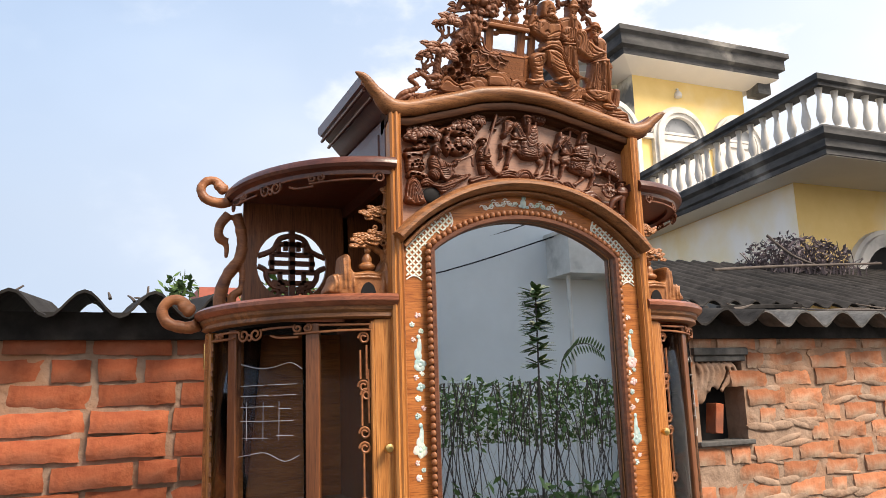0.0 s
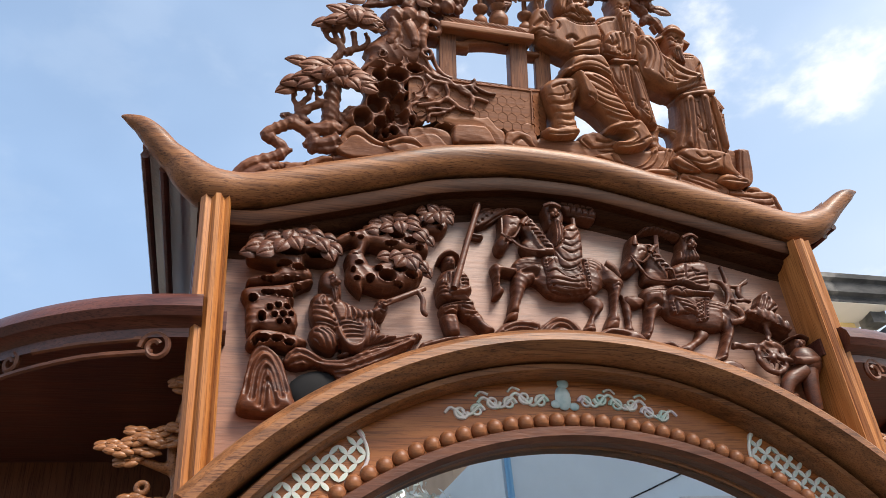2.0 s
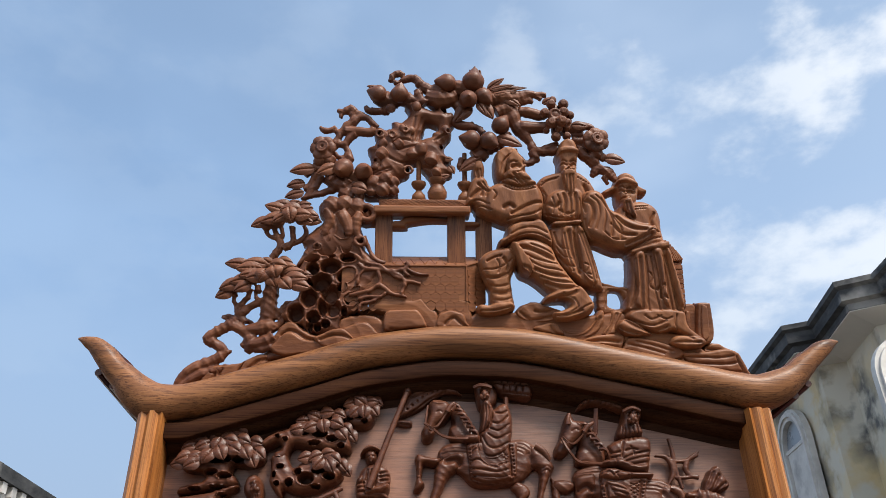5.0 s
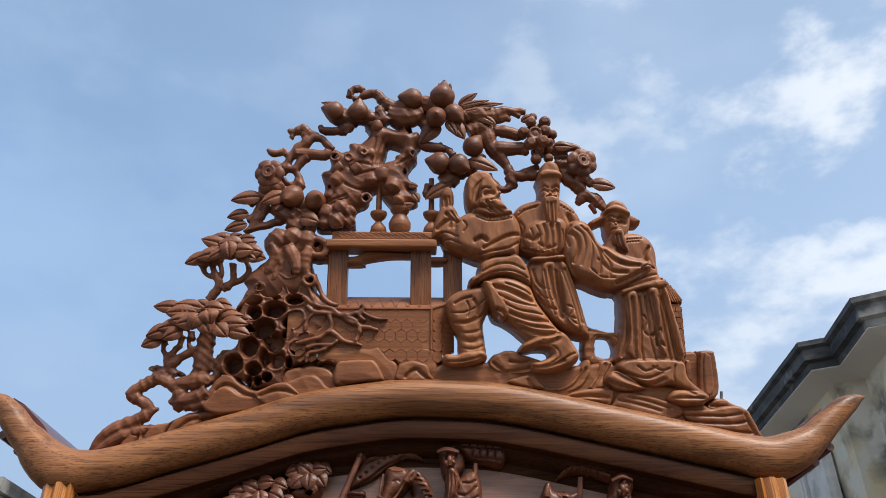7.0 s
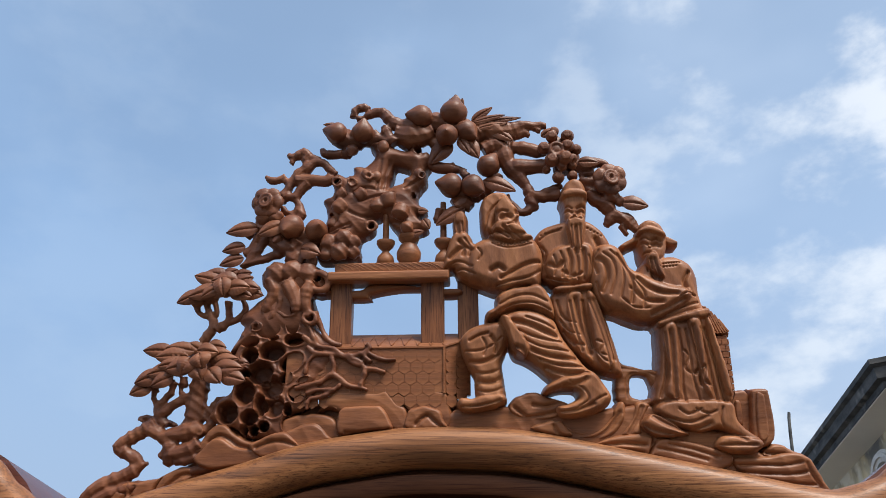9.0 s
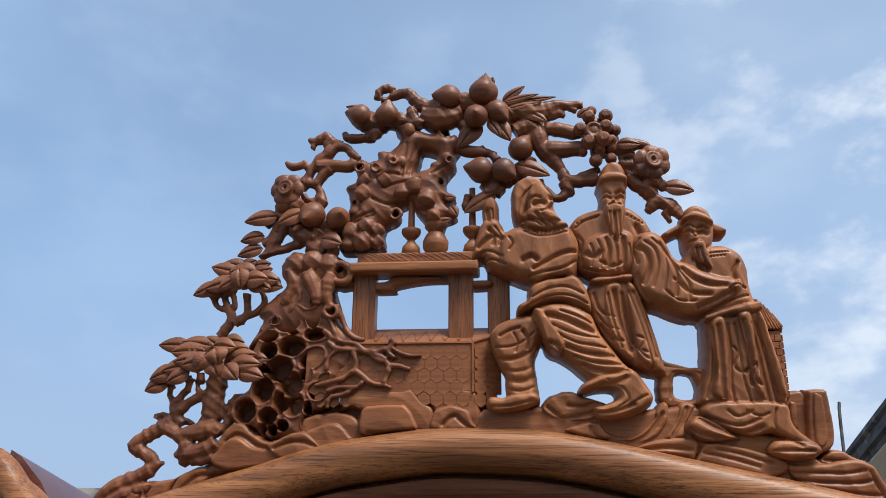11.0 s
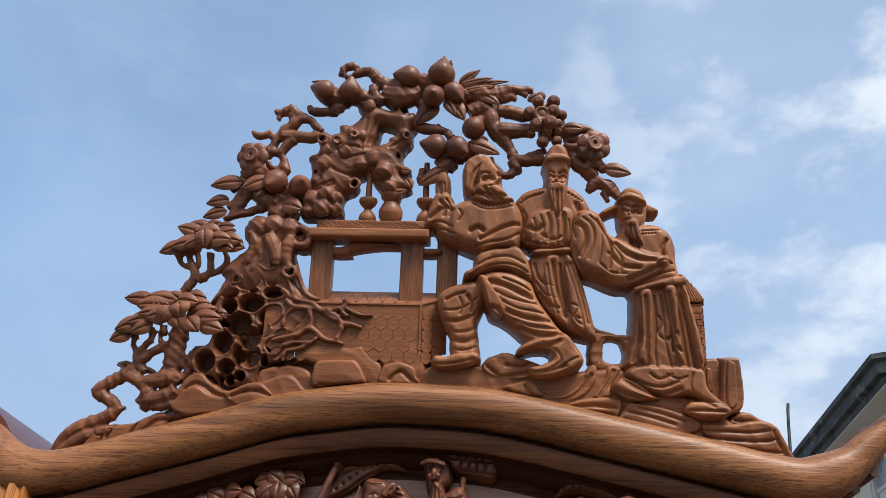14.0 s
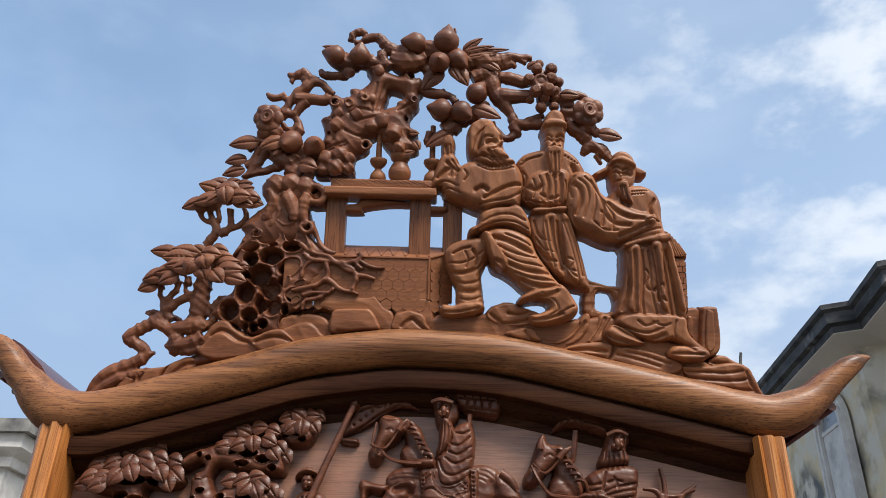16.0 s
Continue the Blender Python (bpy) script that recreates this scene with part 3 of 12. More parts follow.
# roof: round front roll with upturned horns, ribbed slab behind, stepped moulding below
roof = Shape()
XS = [-0.390 + 0.782 * k / 68 for k in range(69)]
slab_path = [((x, 0.012, roof_smooth(x) + 0.011 * min(max((abs(x) - 0.325) / 0.03, 0), 1)), (0, -1, 0), (0, 0, 1)) for x in XS]
roof.sweep([(0.0, -0.006), (0.0, -0.030), (-0.36, -0.034), (-0.385, -0.02), (-0.385, -0.004)], slab_path)
roof_part = part("roof", roof, M_DEEP, cabinet, "dark red ribbed roof board with upturned ends")
for s in (-1, 1):
    for u, dz in ((0.386, -0.0325), (0.368, -0.0335)):
        x = s * u
        z = roof_smooth(x) + dz
        part("end_bead", Shape().tube([(x, 0.004, z), (x, 0.19, z - 0.002), (x, 0.37, z - 0.003)], 0.0042, seg=8, smooth=1), M_DEEP, roof_part)
roll = Shape()
rows = [(-0.4097, 2.2423, 0.0010), (-0.4047, 2.2411, 0.0038), (-0.3980, 2.2385, 0.0068), (-0.3899, 2.2348, 0.0095), (-0.3782, 2.2238, 0.0120), (-0.3656, 2.2090, 0.0132), (-0.3553, 2.2003, 0.0150), (-0.3422, 2.1870, 0.0185), (-0.3220, 2.1745, 0.0212)]
rows += [(x, roof_smooth(x) - 0.0184, 0.0186) for x in [-0.296 + 0.0185 * k for k in range(33)]]
rows += [(0.3250, 2.1860, 0.0203), (0.3496, 2.1927, 0.0183), (0.3680, 2.2031, 0.0140), (0.3790, 2.2127, 0.0125), (0.3892, 2.2215, 0.0112), (0.4011, 2.2311, 0.0100), (0.4103, 2.2364, 0.0078), (0.4181, 2.2401, 0.0042), (0.4241, 2.2415, 0.0010)]
path_ = [Vector(r) for r in rows]
run = []
for i in range(len(path_) - 1):
    a, b, c, d = (path_[min(max(i + k, 0), len(path_) - 1)] for k in (-1, 0, 1, 2))
    for t in (0.0, 0.34, 0.67):
        run.append(0.5 * ((2 * b) + (c - a) * t + (2 * a - 5 * b + 4 * c - d) * t * t + (3 * b - a - 3 * c + d) * t ** 3))
run.append(path_[-1])
vs, fs, SEG, n = [], [], 18, len(run)
for i, q in enumerate(run):
    d = run[min(i + 1, n - 1)] - run[max(i - 1, 0)]
    d = Vector((d.x, d.y)).normalized()
    y = 0.004 - max(0.0, abs(q.x) - 0.33) * 0.16
    for j in range(SEG):
        t = 2 * math.pi * j / SEG
        o, r = math.sin(t) * max(q.z, 0.0008), max(q.z, 0.0008)
        # the face is flattened a little and the lower side tucks back
        vs.append((q.x - d.y * o, y - math.cos(t) * r * (1.10 if o > 0 else 1.02), q.y + d.x * o))
for i in range(n - 1):
    fs += [(i * SEG + j, i * SEG + (j + 1) % SEG, (i + 1) * SEG + (j + 1) % SEG, (i + 1) * SEG + j) for j in range(SEG)]
fs += [tuple(range(SEG)), tuple(range((n - 1) * SEG, n * SEG))]
roll.add(vs, fs)
part("cornice_roll", roll, M_LONG, roof_part, "rounded golden-brown cornice with curled horn tips")
mould = Shape()
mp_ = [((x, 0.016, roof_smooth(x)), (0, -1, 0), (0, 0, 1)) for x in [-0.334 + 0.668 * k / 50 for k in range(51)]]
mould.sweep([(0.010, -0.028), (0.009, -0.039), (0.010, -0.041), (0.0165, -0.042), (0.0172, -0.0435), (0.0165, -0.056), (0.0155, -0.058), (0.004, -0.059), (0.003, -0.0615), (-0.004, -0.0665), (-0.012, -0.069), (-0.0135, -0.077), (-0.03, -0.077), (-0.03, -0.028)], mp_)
# the shade below the roll is carried by this dark wood colour
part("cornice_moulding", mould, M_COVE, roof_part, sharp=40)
for s in (-1, 1):
    side = Shape().box((-0.334, 0.02, 2.0), (-0.318, 0.37, 2.155)).box((-0.337, 0.06, 2.075), (-0.333, 0.33, 2.13))
    part("side_panel", mirrored(side, s), M_DEEP, cabinet, bevel=0.002)
    post = Shape()
    prof = [(-0.0135, 0.012), (-0.0135, -0.006), (-0.009, -0.0105), (-0.004, -0.008), (0.000, -0.0125), (0.004, -0.0125), (0.008, -0.008), (0.0115, -0.0105), (0.0135, -0.006), (0.0135, 0.03), (-0.0135, 0.03)]
    post.sweep(prof, [((-0.3185, 0, z), (1, 0, 0), (0, 1, 0)) for z in (0.1, 1.0, 1.875, 2.165)])
    part("post", mirrored(post, s), M_POST, cabinet, "fluted amber corner post", sharp=30)
part("back_board", Shape().box((-0.33, 0.372, 0.1), (0.33, 0.386, 2.18)), M_PANELV, cabinet)
part("base", Shape().box((-0.335, -0.01, 0.0), (0.335, 0.385, 0.7)).box((-0.36, -0.03, 0.66), (0.36, 0.385, 0.70)).box((-0.35, -0.02, 0), (0.35, 0.38, 0.08)), M_PANEL, cabinet, "plain lower cupboard", bevel=0.006)


def arch_curve(half, z_side, z_top, n=40):
    """A flat segmental arch of (x, z)."""
    rise = z_top - z_side
    r = (half * half + rise * rise) / (2 * rise)
    a = math.asin(half / r)
    return [(r * math.sin(-a + 2 * a * k / n), z_top - r + r * math.cos(-a + 2 * a * k / n)) for k in range(n + 1)]


def along(curve, y):
    """Sweep frames along an arch lying in a plane of depth y: out is up the arch, up is towards the viewer."""
    out = []
    for k, (x, z) in enumerate(curve):
        x0, z0 = curve[max(k - 1, 0)]
        x1, z1 = curve[min(k + 1, len(curve) - 1)]
        t = Vector((x1 - x0, 0, z1 - z0)).normalized()
        out.append(((x, y, z), (-t.z, 0, t.x), (0, -1, 0)))
    return out


# arched hood moulding over the door
hood = Shape().sweep([(0.0, -0.01), (0.0, 0.026), (0.004, 0.036), (0.010, 0.042), (0.017, 0.041), (0.023, 0.035), (0.026, 0.026), (0.026, -0.02), (0.012, -0.03)], along(arch_curve(0.312, 1.867, 2.003, 48), 0.0))
hood.sweep([(-0.010, -0.01), (-0.010, 0.010), (-0.007, 0.016), (-0.002, 0.016), (0.0005, 0.010), (0.0005, -0.01)], along(arch_curve(0.308, 1.862, 2.003, 48), 0.0))
part("hood_moulding", hood, M_LONG, cabinet, "thick rounded arched moulding", sharp=35)
# door: board with arched opening, bead row, mirror
GLASS = [(-0.232, 0.72)] + [(-0.232, 1.3)] + arch_curve(0.232, 1.853, 1.932, 36) + [(0.232, 1.3), (0.232, 0.72)]
OUTER = [(-0.303, 0.70)] + [(-0.303, 1.3)] + arch_curve(0.303, 1.865, 2.0, 36) + [(0.303, 1.3), (0.303, 0.70)]
door = Shape()
n = len(GLASS)
vs = [(x, 0.006, z) for x, z in OUTER] + [(x, 0.006, z) for x, z in GLASS] + [(x, 0.03, z) for x, z in OUTER] + [(x, 0.03, z) for x, z in GLASS]
fs = []
for k in range(n - 1):
    fs += [(k, k + 1, n + k + 1, n + k), (2 * n + k, 3 * n + k, 3 * n + k + 1, 2 * n + k + 1), (n + k, n + k + 1, 3 * n + k + 1, 3 * n + k), (k, 2 * n + k, 2 * n + k + 1, k + 1)]
fs += [(0, n, 3 * n, 2 * n), (n - 1, 3 * n - 1, 4 * n - 1, 2 * n - 1)]
door.add(vs, fs)
door.box((-0.232, 0.0065, 0.70), (0.232, 0.03, 0.724))
mirror_door = part("mirror_door", door, M_DOOR, cabinet, "arched door with bevelled mirror and mother-of-pearl inlay", sharp=30)
edge = [(x, z) for x, z in GLASS]
lip = Shape().sweep([(0, -0.004), (0.0, 0.012), (0.004, 0.017), (0.012, 0.017), (0.014, 0.012), (0.014, -0.004)], along(edge, 0.006))
part("mirror_frame", lip, M_DARK, mirror_door, sharp=35)
part("mirror_glass", Shape().slab([(x, z) for x, z in GLASS], 0.012, 0.018), M_MIRROR, mirror_door, "bluish mirror glass", shade=False)
bead_mesh = Shape().ball((0, 0, 0), (0.0074, 0.0074, 0.0074), seg=10, rings=6).mesh("bead", M_CARVE)
run = [Vector((x, 0, z)) for x, z in [(-0.2475, 1.05)] + arch_curve(0.2475, 1.862, 1.951, 36) + [(0.2475, 1.05)]]
left, k, pos = 0.0, 0, run[0].copy()
STEP = 0.0148
for a, b in zip(run, run[1:]):
    d = (b - a).length
    t = left
    while t < d:
        p = a + (b - a) * (t / d)
        part("bead", bead_mesh, None, mirror_door, at=pose(p.x, -0.005, p.z))
        t += STEP
    left = t - d

# mother-of-pearl inlay
petal = Shape()
pl = [(0.0059 * t, 0.0022 * (1 - t * t)) for t in (-1, -0.6, -0.2, 0.2, 0.6, 1)]
petal.slab(pl + [(x, -z) for x, z in pl[-2:0:-1]], -0.0012, 0.001)
petal_mesh = petal.mesh("petal", M_PEARL, False)
G = 0.0105


def arc_height(x, half, z_side, z_top):
    r = (half * half + (z_top - z_side) ** 2) / (2 * (z_top - z_side))
    return z_top - r + math.sqrt(max(r * r - x * x, 0))


def lattice_here(x, z):
    if not 1.795 < z or x > 0.2965:
        return False
    outer = arc_height(min(x, 0.30), 0.308, 1.852, 1.993) - 0.004
    inner = arc_height(x, 0.2475, 1.862, 1.951) + 0.0115 if x < 0.2475 else 0
    return x > 0.187 + 0.4 * max(0, 1.925 - z) * 0.3 and inner < z < outer and (x > 0.2595 or z > 1.862)


for s in (-1, 1):
    for i in range(20):
        for j in range(26):
            x0, z0 = 0.17 + i * G * 0.7071, 1.79 + j * G * 0.7071
            if (i + j) % 2:
                continue
            for dx, dz, ang in ((0.5, 0.5, 45), (0.5, -0.5, -45)):
                x, z = x0 + dx * G * 0.7071, z0 + dz * G * 0.7071
                if lattice_here(x, z):
                    part("petal", petal_mesh, None, mirror_door, at=pose(s * x, 0.0055, z, 0, -s * ang, 0))
    part("pearl_rim", Shape().tube([(s * (0.2965 - 0.036 * k / 6), 0.0052, 1.789 + 0.009 * math.sin(math.pi * k / 6)) for k in range(7)], 0.0016, smooth=2), M_PEARL, mirror_door)
    part("pearl_rim", Shape().tube([(s * 0.190, 0.0052, 1.944), (s * 0.184, 0.0052, 1.932), (s * 0.183, 0.0052, 1.920), (s * 0.188, 0.0052, 1.910)], 0.0017, smooth=3), M_PEARL, mirror_door)


def pearl_cluster(c, r, seed, n=6):
    rnd = random.Random(seed)
    sh = Shape()
    for k in range(n):
        a = 2 * math.pi * k / n + rnd.random()
        sh.ball((c[0] + r * 0.55 * math.cos(a), 0.0055, c[1] + r * 0.5 * math.sin(a)), (r * rnd.uniform(0.35, 0.6), 0.0012, r * rnd.uniform(0.28, 0.45)), (0, rnd.uniform(0, 180), 0), 7, 4)
    sh.ball((c[0], 0.005, c[1]), (r * 0.3, 0.0016, r * 0.3), seg=6, rings=4)
    return sh


M_PINK = material("pink shell inlay", [(0.3, (0.62, 0.36, 0.38)), (0.7, (0.75, 0.62, 0.58))], 80.0, rough=(0.15, 0.3), coat=0.4, bump=0)
M_TEAL = material("blue-green shell inlay", [(0.3, (0.22, 0.40, 0.42)), (0.7, (0.62, 0.70, 0.66))], 60.0, rough=(0.15, 0.3), coat=0.4, bump=0)
for s in (-1, 1):
    for k, (dx, z, r) in enumerate(((0.0, 1.712, 0.008), (-0.014, 1.692, 0.007), (0.006, 1.678, 0.007), (-0.012, 1.660, 0.006), (0.002, 1.606, 0.016), (0.006, 1.588, 0.006), (-0.008, 1.580, 0.007),
                                    (0.003, 1.560, 0.011), (-0.004, 1.536, 0.008), (0.008, 1.516, 0.007), (-0.006, 1.50, 0.008), (-0.002, 1.43, 0.017), (-0.008, 1.405, 0.007), (0.004, 1.39, 0.006), (-0.006, 1.375, 0.008))):
        part("pearl_flower", pearl_cluster((s * 0.272 + dx, z), r, 40 + k, 5 + k % 3), (M_PINK, M_PEARL, M_TEAL)[(k * 2 + (s > 0)) % 3], mirror_door)
    for z in (1.640, 1.455):
        fig = Shape().ball((s * 0.271, 0.0055, z), (0.0055, 0.0014, 0.024), (0, 4, 0), 8, 6).ball((s * 0.272, 0.0055, z + 0.026), (0.0045, 0.0014, 0.005)).ball((s * 0.274, 0.0055, z - 0.012), (0.0085, 0.0012, 0.014), (0, -12, 0), 8, 5)
        part("pearl_robe", fig, M_TEAL, mirror_door, "shell inlay robe shape")
for s in (-1, 1):
    for k in range(6):
        scroll = Shape()
        x0, z0 = 0.022 + 0.0155 * k, 1.9745 - 0.00055 * (k * k) * 1.1
        up = 1 if k % 2 else -1
        ring = [(s * (x0 + (0.0068 * (1 - 0.62 * j / 12)) * math.cos(math.pi * (1.0 - up * 0.0) + up * 7.2 * j / 12)), 0.0053, z0 + up * 0.002 + (0.0062 * (1 - 0.62 * j / 12)) * math.sin(math.pi + up * 7.2 * j / 12)) for j in range(13)]
        scroll.tube(ring, 0.0019, 0.0012, 6, 2)
        scroll.tube([(s * (x0 - 0.004), 0.0053, z0 - up * 0.004), (s * (x0 + 0.008), 0.0053, z0 + up * 0.006), (s * (x0 + 0.0145), 0.0053, z0 + up * 0.001)], 0.0019, 0.0014, 6, 4)
        if k in (1, 3):
            scroll.tube([(s * (x0 + 0.004), 0.0053, z0 + 0.009), (s * (x0 + 0.011), 0.0053, z0 + 0.0115), (s * (x0 + 0.016), 0.0053, z0 + 0.007)], 0.0014, 0.001, 6, 3)
        part("pearl_scroll", scroll, M_PEARL, mirror_door)
part("pearl_beast", Shape().ball((0, 0.005, 1.976), (0.008, 0.0018, 0.012)).ball((0.002, 0.005, 1.990), (0.006, 0.0018, 0.005)).ball((-0.008, 0.005, 1.970), (0.005, 0.0014, 0.004)).ball((0.010, 0.005, 1.968), (0.005, 0.0014, 0.004)), M_TEAL, mirror_door)

# relief panel behind the carvings
panel_out = [(-0.306, 1.86)] + [(x, z - 0.004) for x, z in arch_curve(0.305, 1.866, 2.005, 24)] + [(0.306, 1.86), (0.306, 2.14)] + [(x, roof_smooth(x) - 0.06) for x in (0.25, 0.15, 0.05, -0.05, -0.15, -0.25)] + [(-0.306, 2.14)]
relief = part("relief_panel", Shape().slab(panel_out[::-1], 0.03, 0.045), M_RELIEF, cabinet, "recessed panel with carved riders and trees", sharp=20)

# ---- curved side wings ----
def wing_path(rx, ry, y_back, z, n=28, x0=0.322, a0=0.0, a1=90.0):
    """Quarter-oval plan from the front post round to the back, with outward directions."""
    out = []
    for k in range(n + 1):
        a = radians(a0 + (a1 - a0) * k / n)
        p = (-x0 - rx * math.sin(a), y_back - ry * math.cos(a), z)
        nrm = Vector((-math.sin(a) / rx, -math.cos(a) / ry, 0)).normalized()
        out.append((p, tuple(nrm), (0, 0, 1)))
    return out


def wing_plate(rx, ry, y_back, z0, z1, x0=0.322):
    sh = Shape()
    arc = [p[0] for p in wing_path(rx, ry, y_back, 0, 24, x0)] + [(-x0 + 0.02, y_back, 0), (-x0 + 0.02, y_back - ry, 0)]
    m = len(arc)
    sh.add([(x, y, z0) for x, y, _ in arc] + [(x, y, z1) for x, y, _ in arc], [tuple(range(m - 1, -1, -1)), tuple(range(m, 2 * m))] + [(k, (k + 1) % m, (k + 1) % m + m, k + m) for k in range(m)])
    return sh


def on_wing(rx, ry, y_back, s, z, off=0.0, x0=0.322):
    """A point on the curved front: s runs from 0 at the post to 1 at the back end."""
    a = radians(90 * s)
    n = Vector((-math.sin(a) / rx, -math.cos(a) / ry, 0)).normalized()
    return Vector((-x0 - rx * math.sin(a), y_back - ry * math.cos(a), z)) + n * off


def fret(rx, ry, y_back, z, flip=1):
    """Thin scroll fretwork hung under a curved edge."""
    sh = Shape()
    P = lambda s, dz: on_wing(rx, ry, y_back, s, z + dz)
    R = 0.0026

    def spiral(s0, dz, r, turns=1.4, d=1, a0=0.0):
        pts = []
        for k in range(15):
            a = a0 + d * 2 * math.pi * turns * k / 14
            rr = r * (1 - 0.7 * k / 14)
            pts.append(P(s0 + rr * math.cos(a) / 0.5, dz + rr * math.sin(a)))
        sh.tube(pts, R, R, 6, 2)

    L = lambda *q: sh.tube([P(*c) for c in q], R, R, 6, 3)
    L((0.10, -0.008), (0.2, -0.008), (0.30, -0.007))
    L((0.08, -0.020), (0.2, -0.020), (0.32, -0.022), (0.40, -0.024))
    spiral(0.075, -0.016, 0.014)
    spiral(0.345, -0.012, 0.009, 1.2, 1, 2.0)
    spiral(0.385, -0.012, 0.009, 1.2, -1, 1.0)
    L((0.40, -0.008), (0.48, -0.008), (0.54, -0.010))
    L((0.38, -0.030), (0.46, -0.030), (0.50, -0.024))
    spiral(0.575, -0.018, 0.015, 1.3, 1, 2.5)
    spiral(0.640, -0.018, 0.015, 1.3, -1, 0.6)
    spiral(0.608, -0.026, 0.009, 1.0)
    L((0.67, -0.010), (0.76, -0.008), (0.86, -0.008))
    L((0.70, -0.022), (0.80, -0.022), (0.9, -0.020))
    spiral(0.80, -0.014, 0.008)
    spiral(0.84, -0.016, 0.008, 1.3, -1)
    spiral(0.95, -0.018, 0.013, 1.3, -1, 1.0)
    return sh


def curl(end, size, lift=0.0):
    """The hooked dragon-like scroll at the outer end of a curved board."""
    x, y, z = end
    s = size
    return Shape().tube([(x + 0.05 * s, y - 0.01, z + 0.004), (x - 0.10 * s, y, z - 0.002), (x - 0.34 * s, y + 0.004, z + 0.0), (x - 0.60 * s, y + 0.006, z + 0.10 * s), (x - 0.70 * s, y + 0.008, z + 0.36 * s),
                         (x - 0.54 * s, y + 0.008, z + 0.58 * s), (x - 0.30 * s, y + 0.006, z + 0.58 * s), (x - 0.12 * s, y + 0.004, z + 0.42 * s), (x - 0.02 * s, y, z + 0.40 * s)], 0.15 * s, 0.10 * s, 10, 5, bulge=0.08
                        ).ball((x - 0.16 * s, y + 0.003, z + 0.34 * s), 0.13 * s).ball((x - 0.27 * s, y + 0.003, z + 0.44 * s), 0.12 * s)


CAN = (0.300, 0.383, 0.370)
MID = (0.362, 0.400, 0.392)


bloom = Shape()
for k in range(5):
    bloom.ball((0.0048 * math.cos(k * 1.2566), 0, 0.0048 * math.sin(k * 1.2566)), (0.0048, 0.0026, 0.0048), (0, 0, 0), 8, 5)
bloom.ball((0, -0.002, 0), (0.0022, 0.0022, 0.0022), seg=7, rings=4)
bloom_mesh = bloom.mesh("blossom", M_HONEY)


def wing(s):
    body = wing_plate(MID[0] - 0.02, MID[1] - 0.025, MID[2], 0.70, 0.73)
    body.box((-0.345, 0.012, 0.7), (-0.322, 0.385, 1.72))
    w = part("side_wing", mirrored(body, s), M_PANELV, cabinet, "quarter-round glazed side wing with open niche above", sharp=30)

    def add(name, sh, mat, label="", **kw):
        return part(name, mirrored(sh, s), mat, w, label, **kw)

    # canopy and its moulded edge
    add("canopy", wing_plate(CAN[0] - 0.012, CAN[1] - 0.012, CAN[2], 2.028, 2.046).sweep([(0.0, 0.0), (0.006, 0.002), (0.010, 0.009), (0.008, 0.017), (0.002, 0.024), (-0.012, 0.026), (-0.03, 0.026), (-0.03, -0.012), (-0.006, -0.012), (-0.006, -0.004)],
        [(tuple(Vector(p) + Vector((0, 0, 2.030))), n, u) for p, n, u in wing_path(*CAN, 0.0)]), M_DEEP, "curved dark red canopy board", sharp=35)
    add("canopy_fret", fret(CAN[0] - 0.008, CAN[1] - 0.008, CAN[2], 2.026), M_UMBER)
    add("canopy_scroll", curl((-0.622, 0.372, 2.026), 0.092), M_CARVE, "hooked scroll end", fuse=0.003)
    # shelf board with stepped mouldings
    add("shelf_board", wing_plate(MID[0] - 0.012, MID[1] - 0.012, MID[2], 1.735, 1.757).sweep([(-0.03, 0.0), (0.0, 0.0), (0.004, 0.003), (0.010, 0.010), (0.010, 0.018), (0.004, 0.024), (-0.008, 0.026), (-0.03, 0.026)],
        [(tuple(Vector(p) + Vector((0, 0, 1.732))), n, u) for p, n, u in wing_path(*MID, 0.0)]), M_REDWOOD, sharp=35)
    add("shelf_moulding", Shape().sweep([(-0.03, 0.0), (-0.016, 0.0), (-0.008, 0.004), (-0.010, 0.012), (-0.004, 0.018), (-0.003, 0.027), (-0.03, 0.027)],
        [(tuple(Vector(p) + Vector((0, 0, 1.706))), n, u) for p, n, u in wing_path(*MID, 0.0)]), M_LONG, sharp=35)
    add("shelf_scroll", curl((-0.690, 0.394, 1.722), 0.108), M_CARVE, "hooked scroll end", fuse=0.003)
    add("shelf_fret", fret(MID[0] - 0.022, MID[1] - 0.022, MID[2], 1.702), M_CARVE)
    # glazed curved door
    F = (MID[0] - 0.03, MID[1] - 0.03, MID[2])
    for nm, s0, s1 in (("door_stile", 0.0, 0.085), ("door_stile", 0.94, 1.0)):
        add(nm, Shape().sweep([(0.010, 0), (0.014, 0.3), (0.014, 0.98), (-0.012, 0.98), (-0.012, 0)][:0] or [(0.012, 0.0), (0.012, 1.004), (-0.012, 1.004), (-0.012, 0.0)],
            [(tuple(Vector(p) + Vector((0, 0, 0.70))), n, u) for p, n, u in wing_path(*F, 0.0, 6, 0.322, 90 * s0, 90 * s1)]), M_POST, bevel=0.002)
    for s0, s1 in ((0.085, 0.094), (0.932, 0.94)):
        add("stile_bead", Shape().tube([on_wing(*F, (s0 + s1) / 2, z, 0.006) for z in (0.74, 1.2, 1.70)], 0.006), M_POST)
